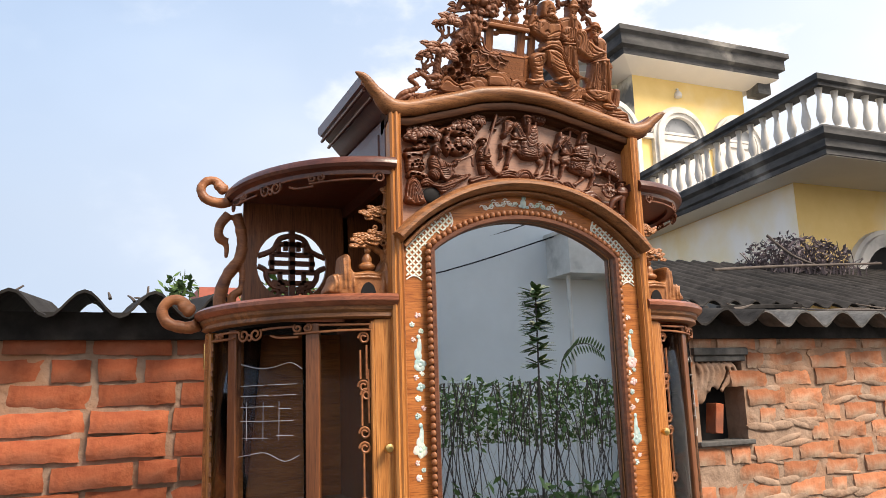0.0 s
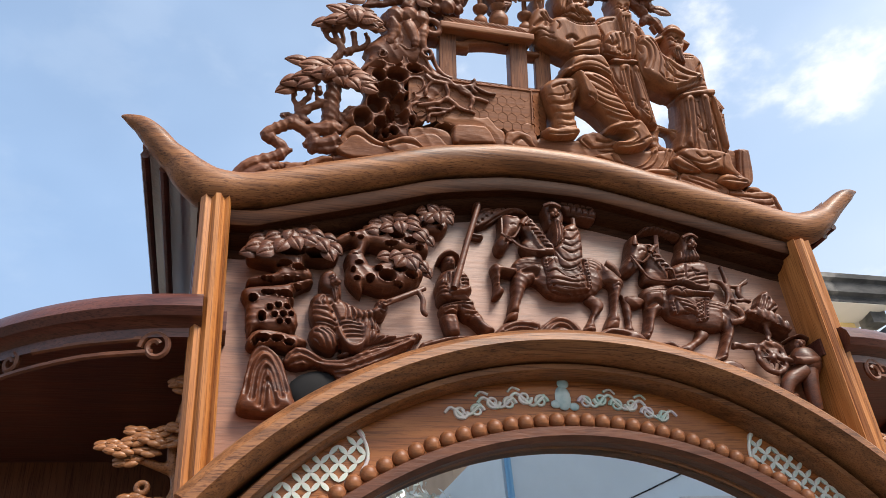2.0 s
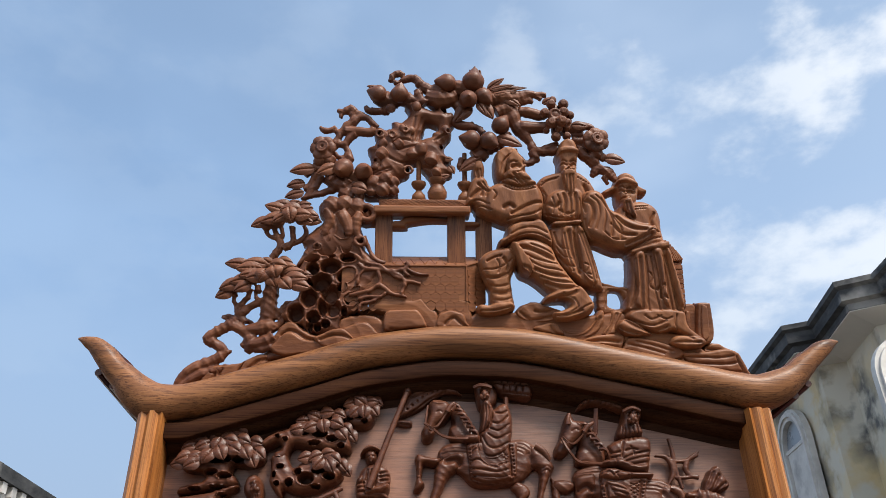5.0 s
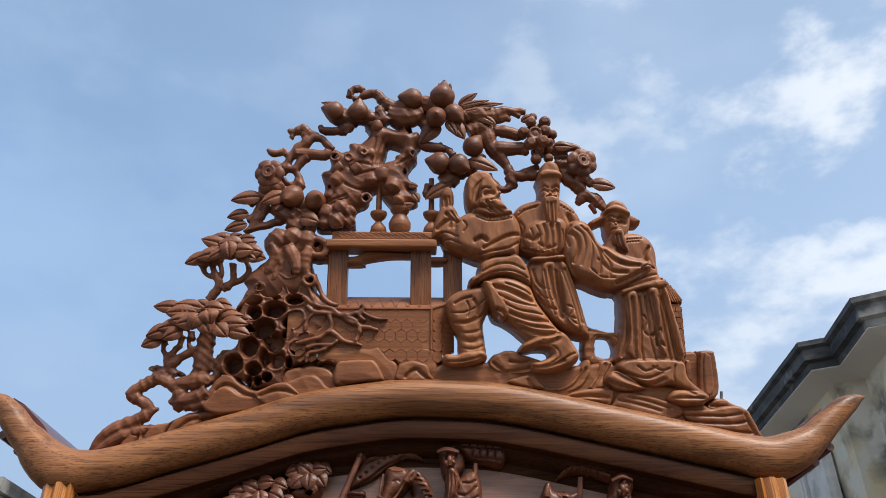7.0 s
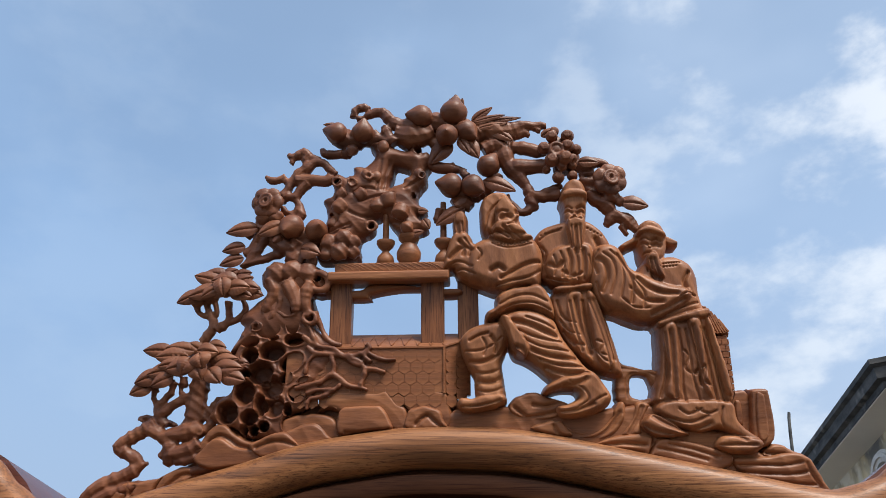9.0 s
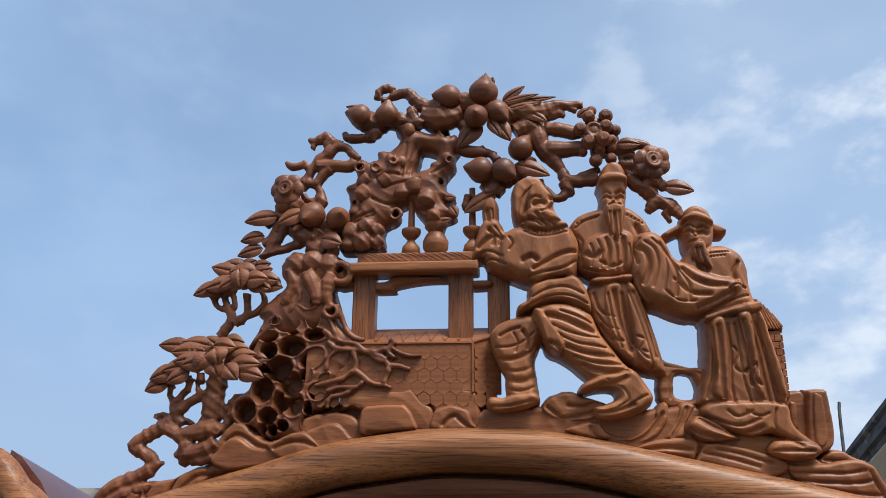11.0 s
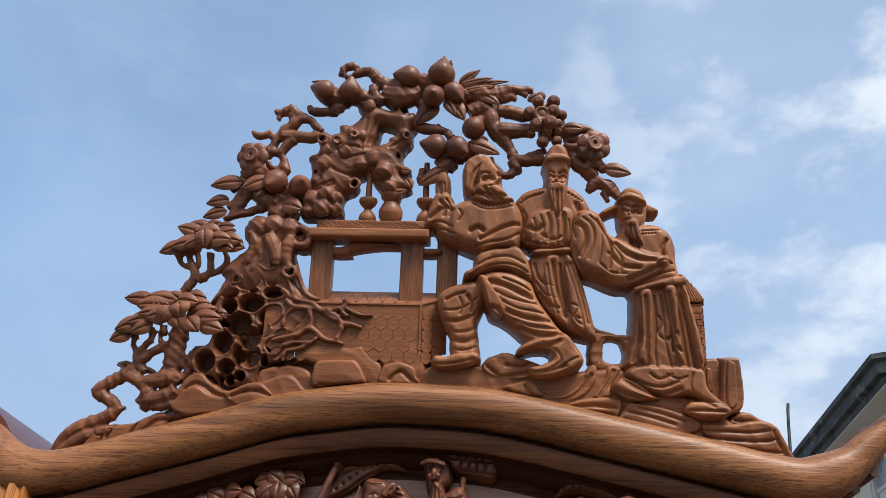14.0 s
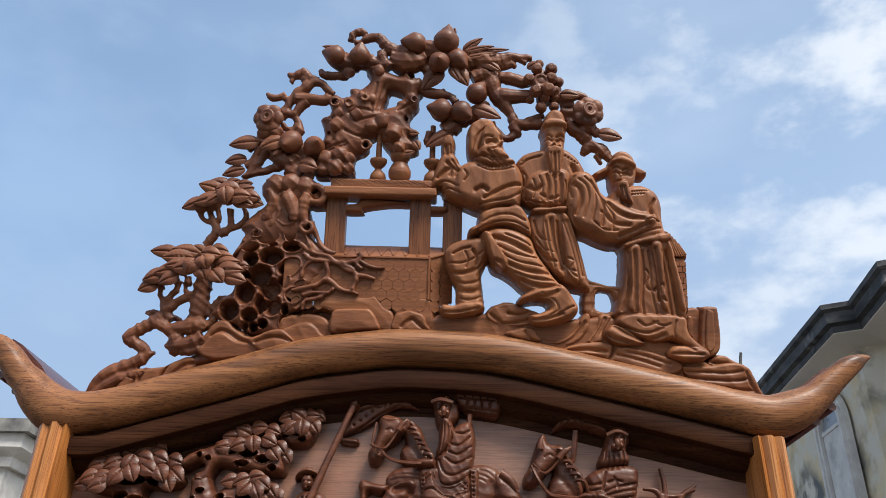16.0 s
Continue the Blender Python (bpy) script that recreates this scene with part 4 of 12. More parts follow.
    for sm in (0.30, 0.70):
        add("mullion", Shape().sweep([(0.004, 0.0), (0.004, 0.98), (-0.012, 0.98), (-0.012, 0.0)], [(tuple(Vector(p) + Vector((0, 0, 0.72))), n, u) for p, n, u in wing_path(*F, 0.0, 3, 0.322, 90 * sm, 90 * (sm + 0.055))]), M_PANELV, bevel=0.002)
    for s0, s1 in ((0.09, 0.30), (0.35, 0.70), (0.75, 0.94)):
        gl = add("glass_pane", Shape().sweep([(-0.001, 0.0), (-0.001, 0.97), (-0.004, 0.97), (-0.004, 0.0)], [(tuple(Vector(p) + Vector((0, 0, 0.73))), n, u) for p, n, u in wing_path(*F, 0.0, 8, 0.322, 90 * s0, 90 * s1)]), M_GLASS, "clear curved glass", sharp=180)
        gl.visible_shadow = False
    et = Shape()
    E = lambda q, z: on_wing(*F, 0.37 + (q - 0.54) * 1.25, z, 0.0005)
    for q0, q1, z in ((0.56, 0.66, 1.575), (0.68, 0.78, 1.575), (0.56, 0.64, 1.553), (0.66, 0.78, 1.553), (0.58, 0.62, 1.525), (0.64, 0.78, 1.53), (0.57, 0.78, 1.50), (0.57, 0.63, 1.47), (0.66, 0.77, 1.465)):
        et.tube([E(q0, z), E((q0 + q1) / 2, z), E(q1, z)], 0.0005, seg=4, smooth=2)
    et.tube([E(0.54, 1.605), E(0.58, 1.62), E(0.64, 1.612), E(0.70, 1.611), E(0.78, 1.622)], 0.0006, seg=4, smooth=4)
    et.tube([E(0.55, 1.43), E(0.60, 1.418), E(0.67, 1.435), E(0.74, 1.43), E(0.79, 1.425)], 0.0006, seg=4, smooth=4)
    for q in (0.62, 0.68, 0.75):
        et.tube([E(q, 1.46), E(q, 1.50), E(q, 1.54)], 0.0005, seg=4, smooth=1)
    add("etched_pattern", et, M_ETCH)
    # upright scroll fret beside the inner stile
    uf = Shape()
    for q, zz in ((0.125, 1.665), (0.128, 1.565), (0.118, 1.548), (0.125, 1.470), (0.125, 1.440), (0.128, 1.33)):
        pts = [on_wing(*F, q + 0.026 * (1 - 0.65 * k / 12) * math.cos(9 * k / 12) * 0.9, zz + 0.013 * (1 - 0.65 * k / 12) * math.sin(9 * k / 12), 0.002) for k in range(13)]
        uf.tube(pts, 0.0026, seg=6, smooth=2)
    for q, z0, z1 in ((0.115, 1.58, 1.65), (0.14, 1.58, 1.64), (0.135, 1.485, 1.55), (0.108, 1.49, 1.60), (0.13, 1.34, 1.43)):
        uf.tube([on_wing(*F, q, z0, 0.002), on_wing(*F, q, (z0 + z1) / 2, 0.002), on_wing(*F, q, z1, 0.002)], 0.0026, seg=6, smooth=1)
    uf2 = Shape()
    for k in range(9):
        zz = 1.66 - 0.045 * k
        uf2.tube([on_wing(*F, 0.925 - 0.012 * math.cos(j * 1.1) , zz + 0.018 * math.sin(j * 0.8), 0.004) for j in range(6)], 0.003, seg=6, smooth=2)
    add("upright_fret", uf, M_CARVE)
    add("upright_fret", uf2, M_CARVE)
    kn = on_wing(*F, 0.045, 1.44, 0.014)
    add("knob", Shape().lathe(kn, [(0.004, 0), (0.004, 0.008), (0.008, 0.010), (0.010, 0.016), (0.008, 0.021), (0.003, 0.023)], (-0.05, -1, 0)), M_BRASS, "round brass knob")
    add("hinge", Shape().tube([on_wing(*F, 0.985, z, 0.014) for z in (1.62, 1.65, 1.68)], 0.0035, seg=8), M_BRASS, "brass hinge")
    # niche back with round pierced panel
    cx, cz, rr = -0.463, 1.876, 0.088
    bk = Shape()
    m = 40
    ring_o, ring_i = [], []
    for k in range(m):
        a = 2 * math.pi * k / m
        ring_i.append((cx + rr * math.cos(a), cz + rr * math.sin(a)))
        d = max(abs(math.cos(a)) / (0.145 if math.cos(a) > 0 else 0.122), abs(math.sin(a)) / (0.165 if math.sin(a) > 0 else 0.121))
        ring_o.append((cx + math.cos(a) / d, cz + math.sin(a) / d))
    vs = [(x, y, z) for y in (0.372, 0.386) for rg in (ring_o, ring_i) for x, z in rg]
    fs = []
    for k in range(m):
        k1 = (k + 1) % m
        fs += [(k, k1, m + k1, m + k), (2 * m + k, 3 * m + k, 3 * m + k1, 2 * m + k1), (m + k, m + k1, 3 * m + k1, 3 * m + k), (k, 2 * m + k, 2 * m + k1, k1)]
    # darker board than the panel wood, its colour giving the niche's shade
    add("niche_back", bk.add(vs, fs), M_PANELV, sharp=30)
    md = Shape()
    B = lambda x0, x1, z0, z1: md.box((cx + x0, 0.370, cz + z0), (cx + x1, 0.384, cz + z1))
    t = 0.0072
    B(-t, t, -0.088, 0.088)
    for z, h in ((0.052, 0.034), (0.026, 0.05), (0.004, 0.058), (-0.018, 0.062), (-0.046, 0.05)):
        B(-h, h, z - 0.0058, z + 0.0058)
    for sx in (-1, 1):
        for x, z0, z1 in ((0.034, 0.026, 0.052), (0.016, 0.036, 0.06), (0.05, -0.018, 0.026), (0.03, -0.046, -0.018), (0.024, -0.07, -0.046)):
            B(sx * x - 0.0055, sx * x + 0.0055, z0, z1)
        md.tube([(cx + sx * 0.004, 0.377, cz + 0.075), (cx + sx * 0.03, 0.377, cz + 0.066), (cx + sx * 0.045, 0.377, cz + 0.04), (cx + sx * 0.06, 0.377, cz + 0.03), (cx + sx * 0.085, 0.377, cz + 0.02)], 0.0072, seg=6)
        md.tube([(cx + sx * 0.085, 0.377, cz - 0.005), (cx + sx * 0.066, 0.377, cz - 0.015), (cx + sx * 0.062, 0.377, cz - 0.035), (cx + sx * 0.045, 0.377, cz - 0.055), (cx + sx * 0.01, 0.377, cz - 0.062)], 0.0072, seg=6)
        md.ring((cx + sx * 0.022, 0.377, cz - 0.076), (0, 1, 0), 0.009, 0.0052, 12)
        md.ring((cx + sx * 0.042, 0.377, cz - 0.072), (0, 1, 0), 0.008, 0.0050, 12)
    add("fret_medallion", md, M_DARK, "round pierced longevity-style fretwork")
    # twisted branch bracket at the outer end
    br = Shape()
    br.tube([(-0.6003, 0.3800, 1.9993), (-0.5860, 0.3800, 1.9453), (-0.5902, 0.3800, 1.8908), (-0.6217, 0.3800, 1.8421), (-0.6377, 0.3800, 1.7895), (-0.6322, 0.3800, 1.7507)], 0.014, 0.016, 10, 5, bulge=0.12)
    br.tube([(-0.6188, 0.3800, 1.9980), (-0.6400, 0.3800, 1.9685), (-0.6404, 0.3800, 1.9360), (-0.6196, 0.3800, 1.9288)], 0.013, 0.010, 10, 5)
    br.tube([(-0.6385, 0.3800, 1.9421), (-0.6236, 0.3800, 1.9190), (-0.6243, 0.3800, 1.8892)], 0.010, 0.005, 8, 4)
    br.tube([(-0.5895, 0.3800, 1.9450), (-0.5824, 0.3800, 1.8732), (-0.5863, 0.3800, 1.8140), (-0.6037, 0.3800, 1.7996), (-0.6071, 0.3800, 1.7787), (-0.5833, 0.3800, 1.7538)], 0.009, 0.011, 8, 5, bulge=0.15)
    add("branch_bracket", br, M_CARVE, "twisted carved branch bracket", fuse=0.003)
    # small carved landscape with a pine on the shelf
    rk = Shape()
    cushion(rk, [(x, 0, z) for x, z in ((-0.456, 1.757), (-0.455, 1.785), (-0.448, 1.802), (-0.434, 1.803), (-0.430, 1.838), (-0.420, 1.846), (-0.411, 1.836), (-0.406, 1.808), (-0.375, 1.812), (-0.346, 1.811), (-0.336, 1.832), (-0.324, 1.838), (-0.3235, 1.757))], 0.03, 0.004, 0.085, 0.055)
    for k, (x, z0, z1) in enumerate(((-0.450, 1.765, 1.797), (-0.441, 1.762, 1.80), (-0.427, 1.77, 1.835), (-0.417, 1.765, 1.838), (-0.405, 1.76, 1.80), (-0.341, 1.762, 1.80), (-0.334, 1.768, 1.828), (-0.328, 1.76, 1.832))):
        rk.tube([(x, 0.026, z0), (x + 0.003 * math.cos(k), 0.0235, (z0 + z1) / 2), (x - 0.002, 0.027, z1)], 0.0036, 0.0026, 6, 3)
    for z in (1.80, 1.793):
        rk.tube([(-0.404, 0.0245, z), (-0.375, 0.0235, z + 0.002), (-0.348, 0.0245, z)], 0.0028, 0.0028, 6, 3)
    add("carved_rock", rk, M_HONEY, "pale carved rock with cave", fuse=0.0018, soften=1)
    # black slab on the rock face, painted as the shade in the cave mouth
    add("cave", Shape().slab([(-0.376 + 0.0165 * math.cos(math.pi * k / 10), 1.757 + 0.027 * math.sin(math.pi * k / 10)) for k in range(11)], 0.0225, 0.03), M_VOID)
    st = Shape().ball((-0.374, 0.04, 1.820), (0.019, 0.014, 0.009)).ball((-0.373, 0.042, 1.834), (0.0115, 0.010, 0.015)).ball((-0.372, 0.04, 1.855), 0.0078).ball((-0.372, 0.041, 1.862), (0.0045, 0.005, 0.006))
    add("seated_statue", st, M_HONEY, "small seated carved statue", fuse=0.0018, soften=1)
    pt = Shape().tube([(-0.329, 0.05, 1.83), (-0.336, 0.046, 1.850), (-0.354, 0.042, 1.862), (-0.345, 0.04, 1.882), (-0.331, 0.04, 1.905), (-0.337, 0.036, 1.935), (-0.329, 0.036, 1.985)], 0.009, 0.004, 8, 4, bulge=0.15)
    pt.tube([(-0.352, 0.042, 1.862), (-0.375, 0.034, 1.864), (-0.398, 0.032, 1.866)], 0.006, 0.003, 8, 4).tube([(-0.345, 0.04, 1.882), (-0.36, 0.034, 1.888), (-0.38, 0.032, 1.880)], 0.005, 0.003, 8, 4)
    pt.tube([(-0.335, 0.04, 1.92), (-0.352, 0.034, 1.925), (-0.372, 0.032, 1.932)], 0.0045, 0.003, 8, 4).tube([(-0.327, 0.045, 1.835), (-0.326, 0.04, 1.852), (-0.333, 0.036, 1.865)], 0.008, 0.005, 8, 4)
    pt.ring((-0.338, 0.03, 1.872), (0, 1, 0), 0.0062, 0.003, 12).ring((-0.357, 0.03, 1.905), (0, 1, 0), 0.0045, 0.0026, 12).ring((-0.330, 0.03, 1.852), (0, 1, 0), 0.005, 0.003, 12)
    add("pine_trunk", pt, M_HONEY, fuse=0.0018, soften=1)
    for cx2, cz2, wx, wz, nn in ((-0.374, 1.879, 0.041, 0.017, 15), (-0.358, 1.940, 0.030, 0.014, 10), (-0.331, 1.990, 0.009, 0.008, 4)):
        for k in range(nn):
            a = k * 2.4
            q = math.sqrt((k + 0.3) / nn)
            x, z = wx * q * math.cos(a), wz * q * math.sin(a)
            part("blossom", bloom_mesh, None, w, at=pose(-s * (cx2 + x), 0.024 + 0.0016 * (k % 4), cz2 + z + 0.28 * x, -18 + 9 * math.sin(k * 2), 14 * math.cos(k * 3), 0) @ Matrix.Diagonal((1.32, 0.85, 0.66, 1)))
    # cupboard inside; lighter back board stands in for reflection on the glass
    add("inner_back", Shape().box((-0.67, 0.36, 0.72), (-0.33, 0.372, 1.70)), M_DOOR)
    add("inner_shelf", wing_plate(0.28, 0.30, 0.372, 1.30, 1.315), M_PANELV)
    return w


for s in (-1, 1):
    wing(s)

# ---- the carved crest on the roof ----
CREST_LEAN = 14.5
crest = thing("carved_crest", "openwork carved wooden crest with robed statues under a fruiting tree", "carving", pose(0, 0.011, 2.235, CREST_LEAN))


def carve(name, sh, label="", mat=M_CARVE, fuse=0.0018, soften=2, parent=None, chisel=(0.009, 0.0012)):
    return part(name, sh, mat, parent or crest, label, fuse=fuse, soften=soften, chisel=chisel)


def V(p, d=(0, 0, 0)):
    return (p[0] + d[0], p[1] + d[1], p[2] + d[2])


# millimetres on the crest's plane: x to the right, z up the crest; depth is positive towards the viewer
def flat(pts):
    return [(x / 1000, 0.0, z / 1000) for x, z in pts]


def mass(sh, top, edge, *pts):
    """A carved mass that rises to top millimetres over an edge of that width."""
    dome(sh, flat(pts), 0.010 + top / 1000, edge / 1000, 0.014, 0.010, 0.0009, 0.42, 2)


def limb(sh, y, *pts):
    """A branch through (x, z, radius), with uneven swelling."""
    p = [Vector((x, z, r)) for x, z, r in pts]
    run = []
    for i in range(len(p) - 1):
        a, b, c, d = (p[min(max(i + k, 0), len(p) - 1)] for k in (-1, 0, 1, 2))
        for s in range(4):
            t = s / 4
            run.append(0.5 * ((2 * b) + (c - a) * t + (2 * a - 5 * b + 4 * c - d) * t * t + (3 * b - a - 3 * c + d) * t ** 3))
    run.append(p[-1])
    n, seg, vs, fs = len(run), 10, [], []
    for i, q in enumerate(run):
        d = run[min(i + 1, n - 1)] - run[max(i - 1, 0)]
        d = Vector((d.x, d.y)).normalized()
        r = max(q.z, 0.6) * (1 + 0.10 * math.sin(i * 2.1 + q.x) * math.cos(i * 0.8 + q.y))
        for k in range(seg):
            a = 2 * math.pi * k / seg
            o = math.cos(a) * r
            vs.append(((q.x - d.y * o) / 1000, (y + math.sin(a) * max(r, 3.0) * 1.05) / 1000, (q.y + d.x * o) / 1000))
    for i in range(n - 1):
        fs += [(i * seg + k, i * seg + (k + 1) % seg, (i + 1) * seg + (k + 1) % seg, (i + 1) * seg + k) for k in range(seg)]
    fs += [tuple(range(seg - 1, -1, -1)), tuple(range((n - 1) * seg, n * seg))]
    sh.add(vs, fs)


def lump(sh, c, r):
    sh.ball((c[0] / 1000, c[1] / 1000, c[2] / 1000), (r / 1000, r / 1100, r / 1000), (0, 20 * math.sin(c[0]), 0), 14, 9)


def collar(sh, c, r, t):
    sh.ring((c[0] / 1000, c[1] / 1000, c[2] / 1000), (0.1, -1, 0), r / 1000, t / 1000, 18)


def hollow(sh, c, r):
    """A bored end: a ring proud of the wood round a dark opening."""
    collar(sh, c, r * 1.25, r * 0.55)


def grown(name, sh, label="", mat=None):
    return carve(name, sh, label, mat or M_UMBER, fuse=0.0010, soften=0, chisel=(0.0055, 0.0007, (0.6, 0.3, 1.0)))


def ground_part(name, sh, marks=None):
    return part(name, sh, M_CARVE, crest, sharp=60, cuts=marks, chisel=(0.009, 0.0004))


def pierced(name, label, mat, top, edge, outline, holes, pits, marks, rim):
    """A carved mass with openings right through it and deep pits with raised rims."""
    sh = dome(Shape(), flat(outline), 0.010 + top / 1000, edge / 1000, 0.014, 0.010, 0.0008, rim, 2, [flat(h) for h in holes], pits)
    return part(name, sh, mat, crest, label, sharp=80, cuts=marks, chisel=(0.006, 0.0005, (0.6, 0.3, 1.0)))


def stud(marks, a, b, n):
    """A row of small punched dots."""
    marks.dots((a[0] / 1000, 0, a[1] / 1000), (b[0] / 1000, 0, b[1] / 1000), n, 0.0009, 0.0018)


def statue(sh, folds, label):
    return part("statue", sh, M_STATUE, crest, label, fuse=0.00072, soften=0, chisel=(0.007, 0.0002), cuts=folds)


def peach(c, r, tip):
    """A round fruit with a cleft and a pointed tip."""
    t = Vector(tip).normalized()
    q = t.to_track_quat("Z", "Y")
    c, r = Vector(c) / 1000, r / 1000
    vs, fs, seg, rings = [], [], 20, 13
    for i in range(rings + 1):
        a = math.pi * i / rings
        for k in range(seg):
            b = 2 * math.pi * k / seg
            rr = r * math.sin(a) * (1 - 0.16 * math.exp(-((b - math.pi * 1.5) / 0.26) ** 2)) * (1 + 0.02 * math.sin(3 * b + c.x * 900))
            h = r * math.cos(a) * (0.94 if a > 1.2 else 0.94 + 0.40 * math.exp(-(a / 0.40) ** 2))
            vs.append(c + q @ Vector((rr * math.cos(b), rr * math.sin(b), h)))
    for i in range(rings):
        fs += [(i * seg + k, (i + 1) * seg + k, (i + 1) * seg + (k + 1) % seg, i * seg + (k + 1) % seg) for k in range(seg)]
    return part("peach", Shape().add(vs, fs), M_UMBER, crest, sharp=180, chisel=(0.006, 0.0003))


def blade(a, b, w, y, mat, parent=None):
    """A plump leaf from its base a to its tip b, cut with a mid rib and slanting side veins."""
    a, b = Vector((a[0], y, a[1])) / 1000, Vector((b[0], y - 1.5, b[1])) / 1000
    d = (b - a).normalized()
    f = Vector((0, -1, 0.12))
    f = (f - d * f.dot(d)).normalized()
    s = d.cross(f)
    n, m, w = 20, 11, w / 1000
    vs, fs = [], []
    for i in range(n + 1):
        t = i / n
        hw = 0.5 * w * (math.sin(math.pi * min(t, 1) ** 0.75) ** 0.7 if 0 < t < 1 else 0.06)
        p = a.lerp(b, t) + f * (0.07 * w * math.sin(math.pi * t))
        for j in range(m):
            u = -1 + 2 * j / (m - 1)
            vein = 0.0007 * (abs((t * 7 - abs(u) * 1.3) % 1 - 0.5) * 2 - 0.5)
            rib = -0.0016 * math.exp(-(u / 0.12) ** 2)
            vs.append(p + s * (hw * u) + f * (0.13 * w * (1 - u * u) * (0.25 + 0.75 * math.sin(math.pi * min(max(t, 0.03), 0.97))) + (vein + rib) * min(1.0, w / 0.012) * (1 - u ** 4)))
        for u in (0.6, 0.0, -0.6):
            vs.append(p + s * (hw * u) - f * (0.11 * w * (1 - 0.4 * abs(u))))
    k = m + 3
    for i in range(n):
        fs += [(i * k + j, i * k + (j + 1) % k, (i + 1) * k + (j + 1) % k, (i + 1) * k + j) for j in range(k)]
    fs += [tuple(range(k - 1, -1, -1)), tuple(range(n * k, (n + 1) * k))]
    return part("leaf", Shape().add(vs, fs), mat, parent or crest, sharp=70)


def rose(c, r, turn):
    """An open blossom: broad overlapping petals round a ringed heart."""
    c, r = Vector(c) / 1000, r / 1000
    sh = Shape()
    for k in range(6):
        a = 2 * math.pi * (k + 0.25) / 6 + turn
        o = c + Vector((r * 0.62 * math.cos(a), 0.001 * (k % 2), r * 0.62 * math.sin(a)))
        sh.ball(tuple(o), (r * 0.50, r * 0.26, r * 0.40), (0, -math.degrees(a) + 90, 0), 14, 9)
    sh.ball(tuple(c + Vector((0, 0.003, 0))), (r * 0.7, r * 0.5, r * 0.7), (0, 0, 0), 14, 9)
    for q, t in ((0.40, 0.11), (0.20, 0.09)):
        sh.ring(tuple(c + Vector((0.06 * r * turn, -r * 0.36, 0))), (turn, -1, 0.1), r * q, r * t, 18)
    return carve("blossom", sh, "open carved blossom with a ringed heart", M_UMBER, fuse=0.0009, soften=1, chisel=(0.005, 0.0004))


def berries(items, heart):
    """A cluster of small ribbed buds round a ring."""
    sh = Shape()
    for c, r in items:
        c, r = Vector(c) / 1000, r / 1000
        sh.ball(tuple(c), (r, r * 0.85, r), (0, 0, 0), 14, 9)
        for j in (-2, -1, 0, 1, 2):
            a = 0.42 * j
            sh.tube([tuple(c + Vector((math.sin(a) * r * 0.35, -r * 0.80, r * 0.55))), tuple(c + Vector((math.sin(a) * r * 0.8, -r * 0.86, 0))), tuple(c + Vector((math.sin(a) * r * 0.35, -r * 0.80, -r * 0.55)))], 0.0007, seg=5, smooth=3)
    collar(sh, heart, 6.2, 1.8)
    lump(sh, (heart[0], heart[1] + 6, heart[2]), 8.0)
    return carve("blossom", sh, "cluster of ribbed carved buds", M_UMBER, fuse=0.0008, soften=0, chisel=None)


# rocky ground that follows the roof: a base strip and layered, rounded boulders
strip = Shape()
mass(strip, 3, 6, (-316.2, -46.9), (-309.0, -36.1), (-288.9, -22.9), (-259.1, -17.1), (-234.4, -11.5), (-211.0, 3.9), (-197.7, 19.3), (-171.4, 15.0), (-140.8, 15.8), (-111.3, 26.6), (-82.1, 42.5), (-41.7, 48.6), (-16.3, 49.2), (11.6, 49.9), (15.3, 19.9), (-39.6, 15.5), (-89.2, 6.3), (-138.1, -9.8), (-186.5, -26.7), (-244.9, -41.9), (-294.2, -50.1))
mass(strip, 8, 5, (7.0, 39.7), (29.4, 45.3), (64.5, 47.1), (89.5, 51.8), (114.5, 49.9), (139.3, 43.0), (164.1, 46.1), (188.7, 46.8), (207.6, 30.0), (236.5, 25.9), (260.3, 20.7), (278.4, 5.3), (302.0, 3.6), (316.8, -0.7), (323.0, -14.6), (329.0, -29.2), (298.7, -34.7), (252.5, -25.0), (196.1, -13.6), (138.7, 0.9), (89.8, 12.1), (50.2, 17.9), (7.9, 17.8))
mass(strip, -2, 5, (-146.2, 12.9), (-128.2, 36.5), (-103.9, 52.5), (-83.9, 60.2), (-43.1, 66.3), (14.2, 70.8), (16.0, 25.2), (-40.1, 18.7), (-89.9, 9.4))
ground_part("rock_base", strip)
rock, marks = Shape(), Cuts(0.0016, 0.0028)
mass(rock, 10, 4, (-211.0, 7.7), (-203.4, 19.9), (-195.6, 30.7), (-188.0, 35.5), (-179.5, 33.7), (-170.3, 25.8), (-159.3, 20.1), (-146.0, 19.4), (-133.2, 23.8), (-121.5, 29.6), (-111.7, 34.4), (-100.6, 35.7), (-90.7, 26.9), (-89.6, 15.0), (-124.4, 8.1), (-159.8, 7.1), (-190.5, 7.3))
marks.groove((-193.9, 18.0), (-187.0, 23.7), (-178.1, 21.4), (-167.2, 14.8), (-152.8, 12.7), (-137.9, 14.6), (-122.6, 12.0))
ground_part("boulder", rock, marks)
rock, marks = Shape(), Cuts(0.0016, 0.0028)
mass(rock, 13, 3.2, (-207.3, 2.7), (-200.1, 13.8), (-190.9, 22.1), (-181.7, 22.3), (-170.7, 15.6), (-155.1, 13.6), (-140.2, 16.9), (-132.0, 15.7), (-117.2, 10.1), (-138.5, 0.7), (-168.2, -4.1), (-193.4, -5.7))
ground_part("boulder", rock, marks)
rock, marks = Shape(), Cuts(0.0016, 0.0028)
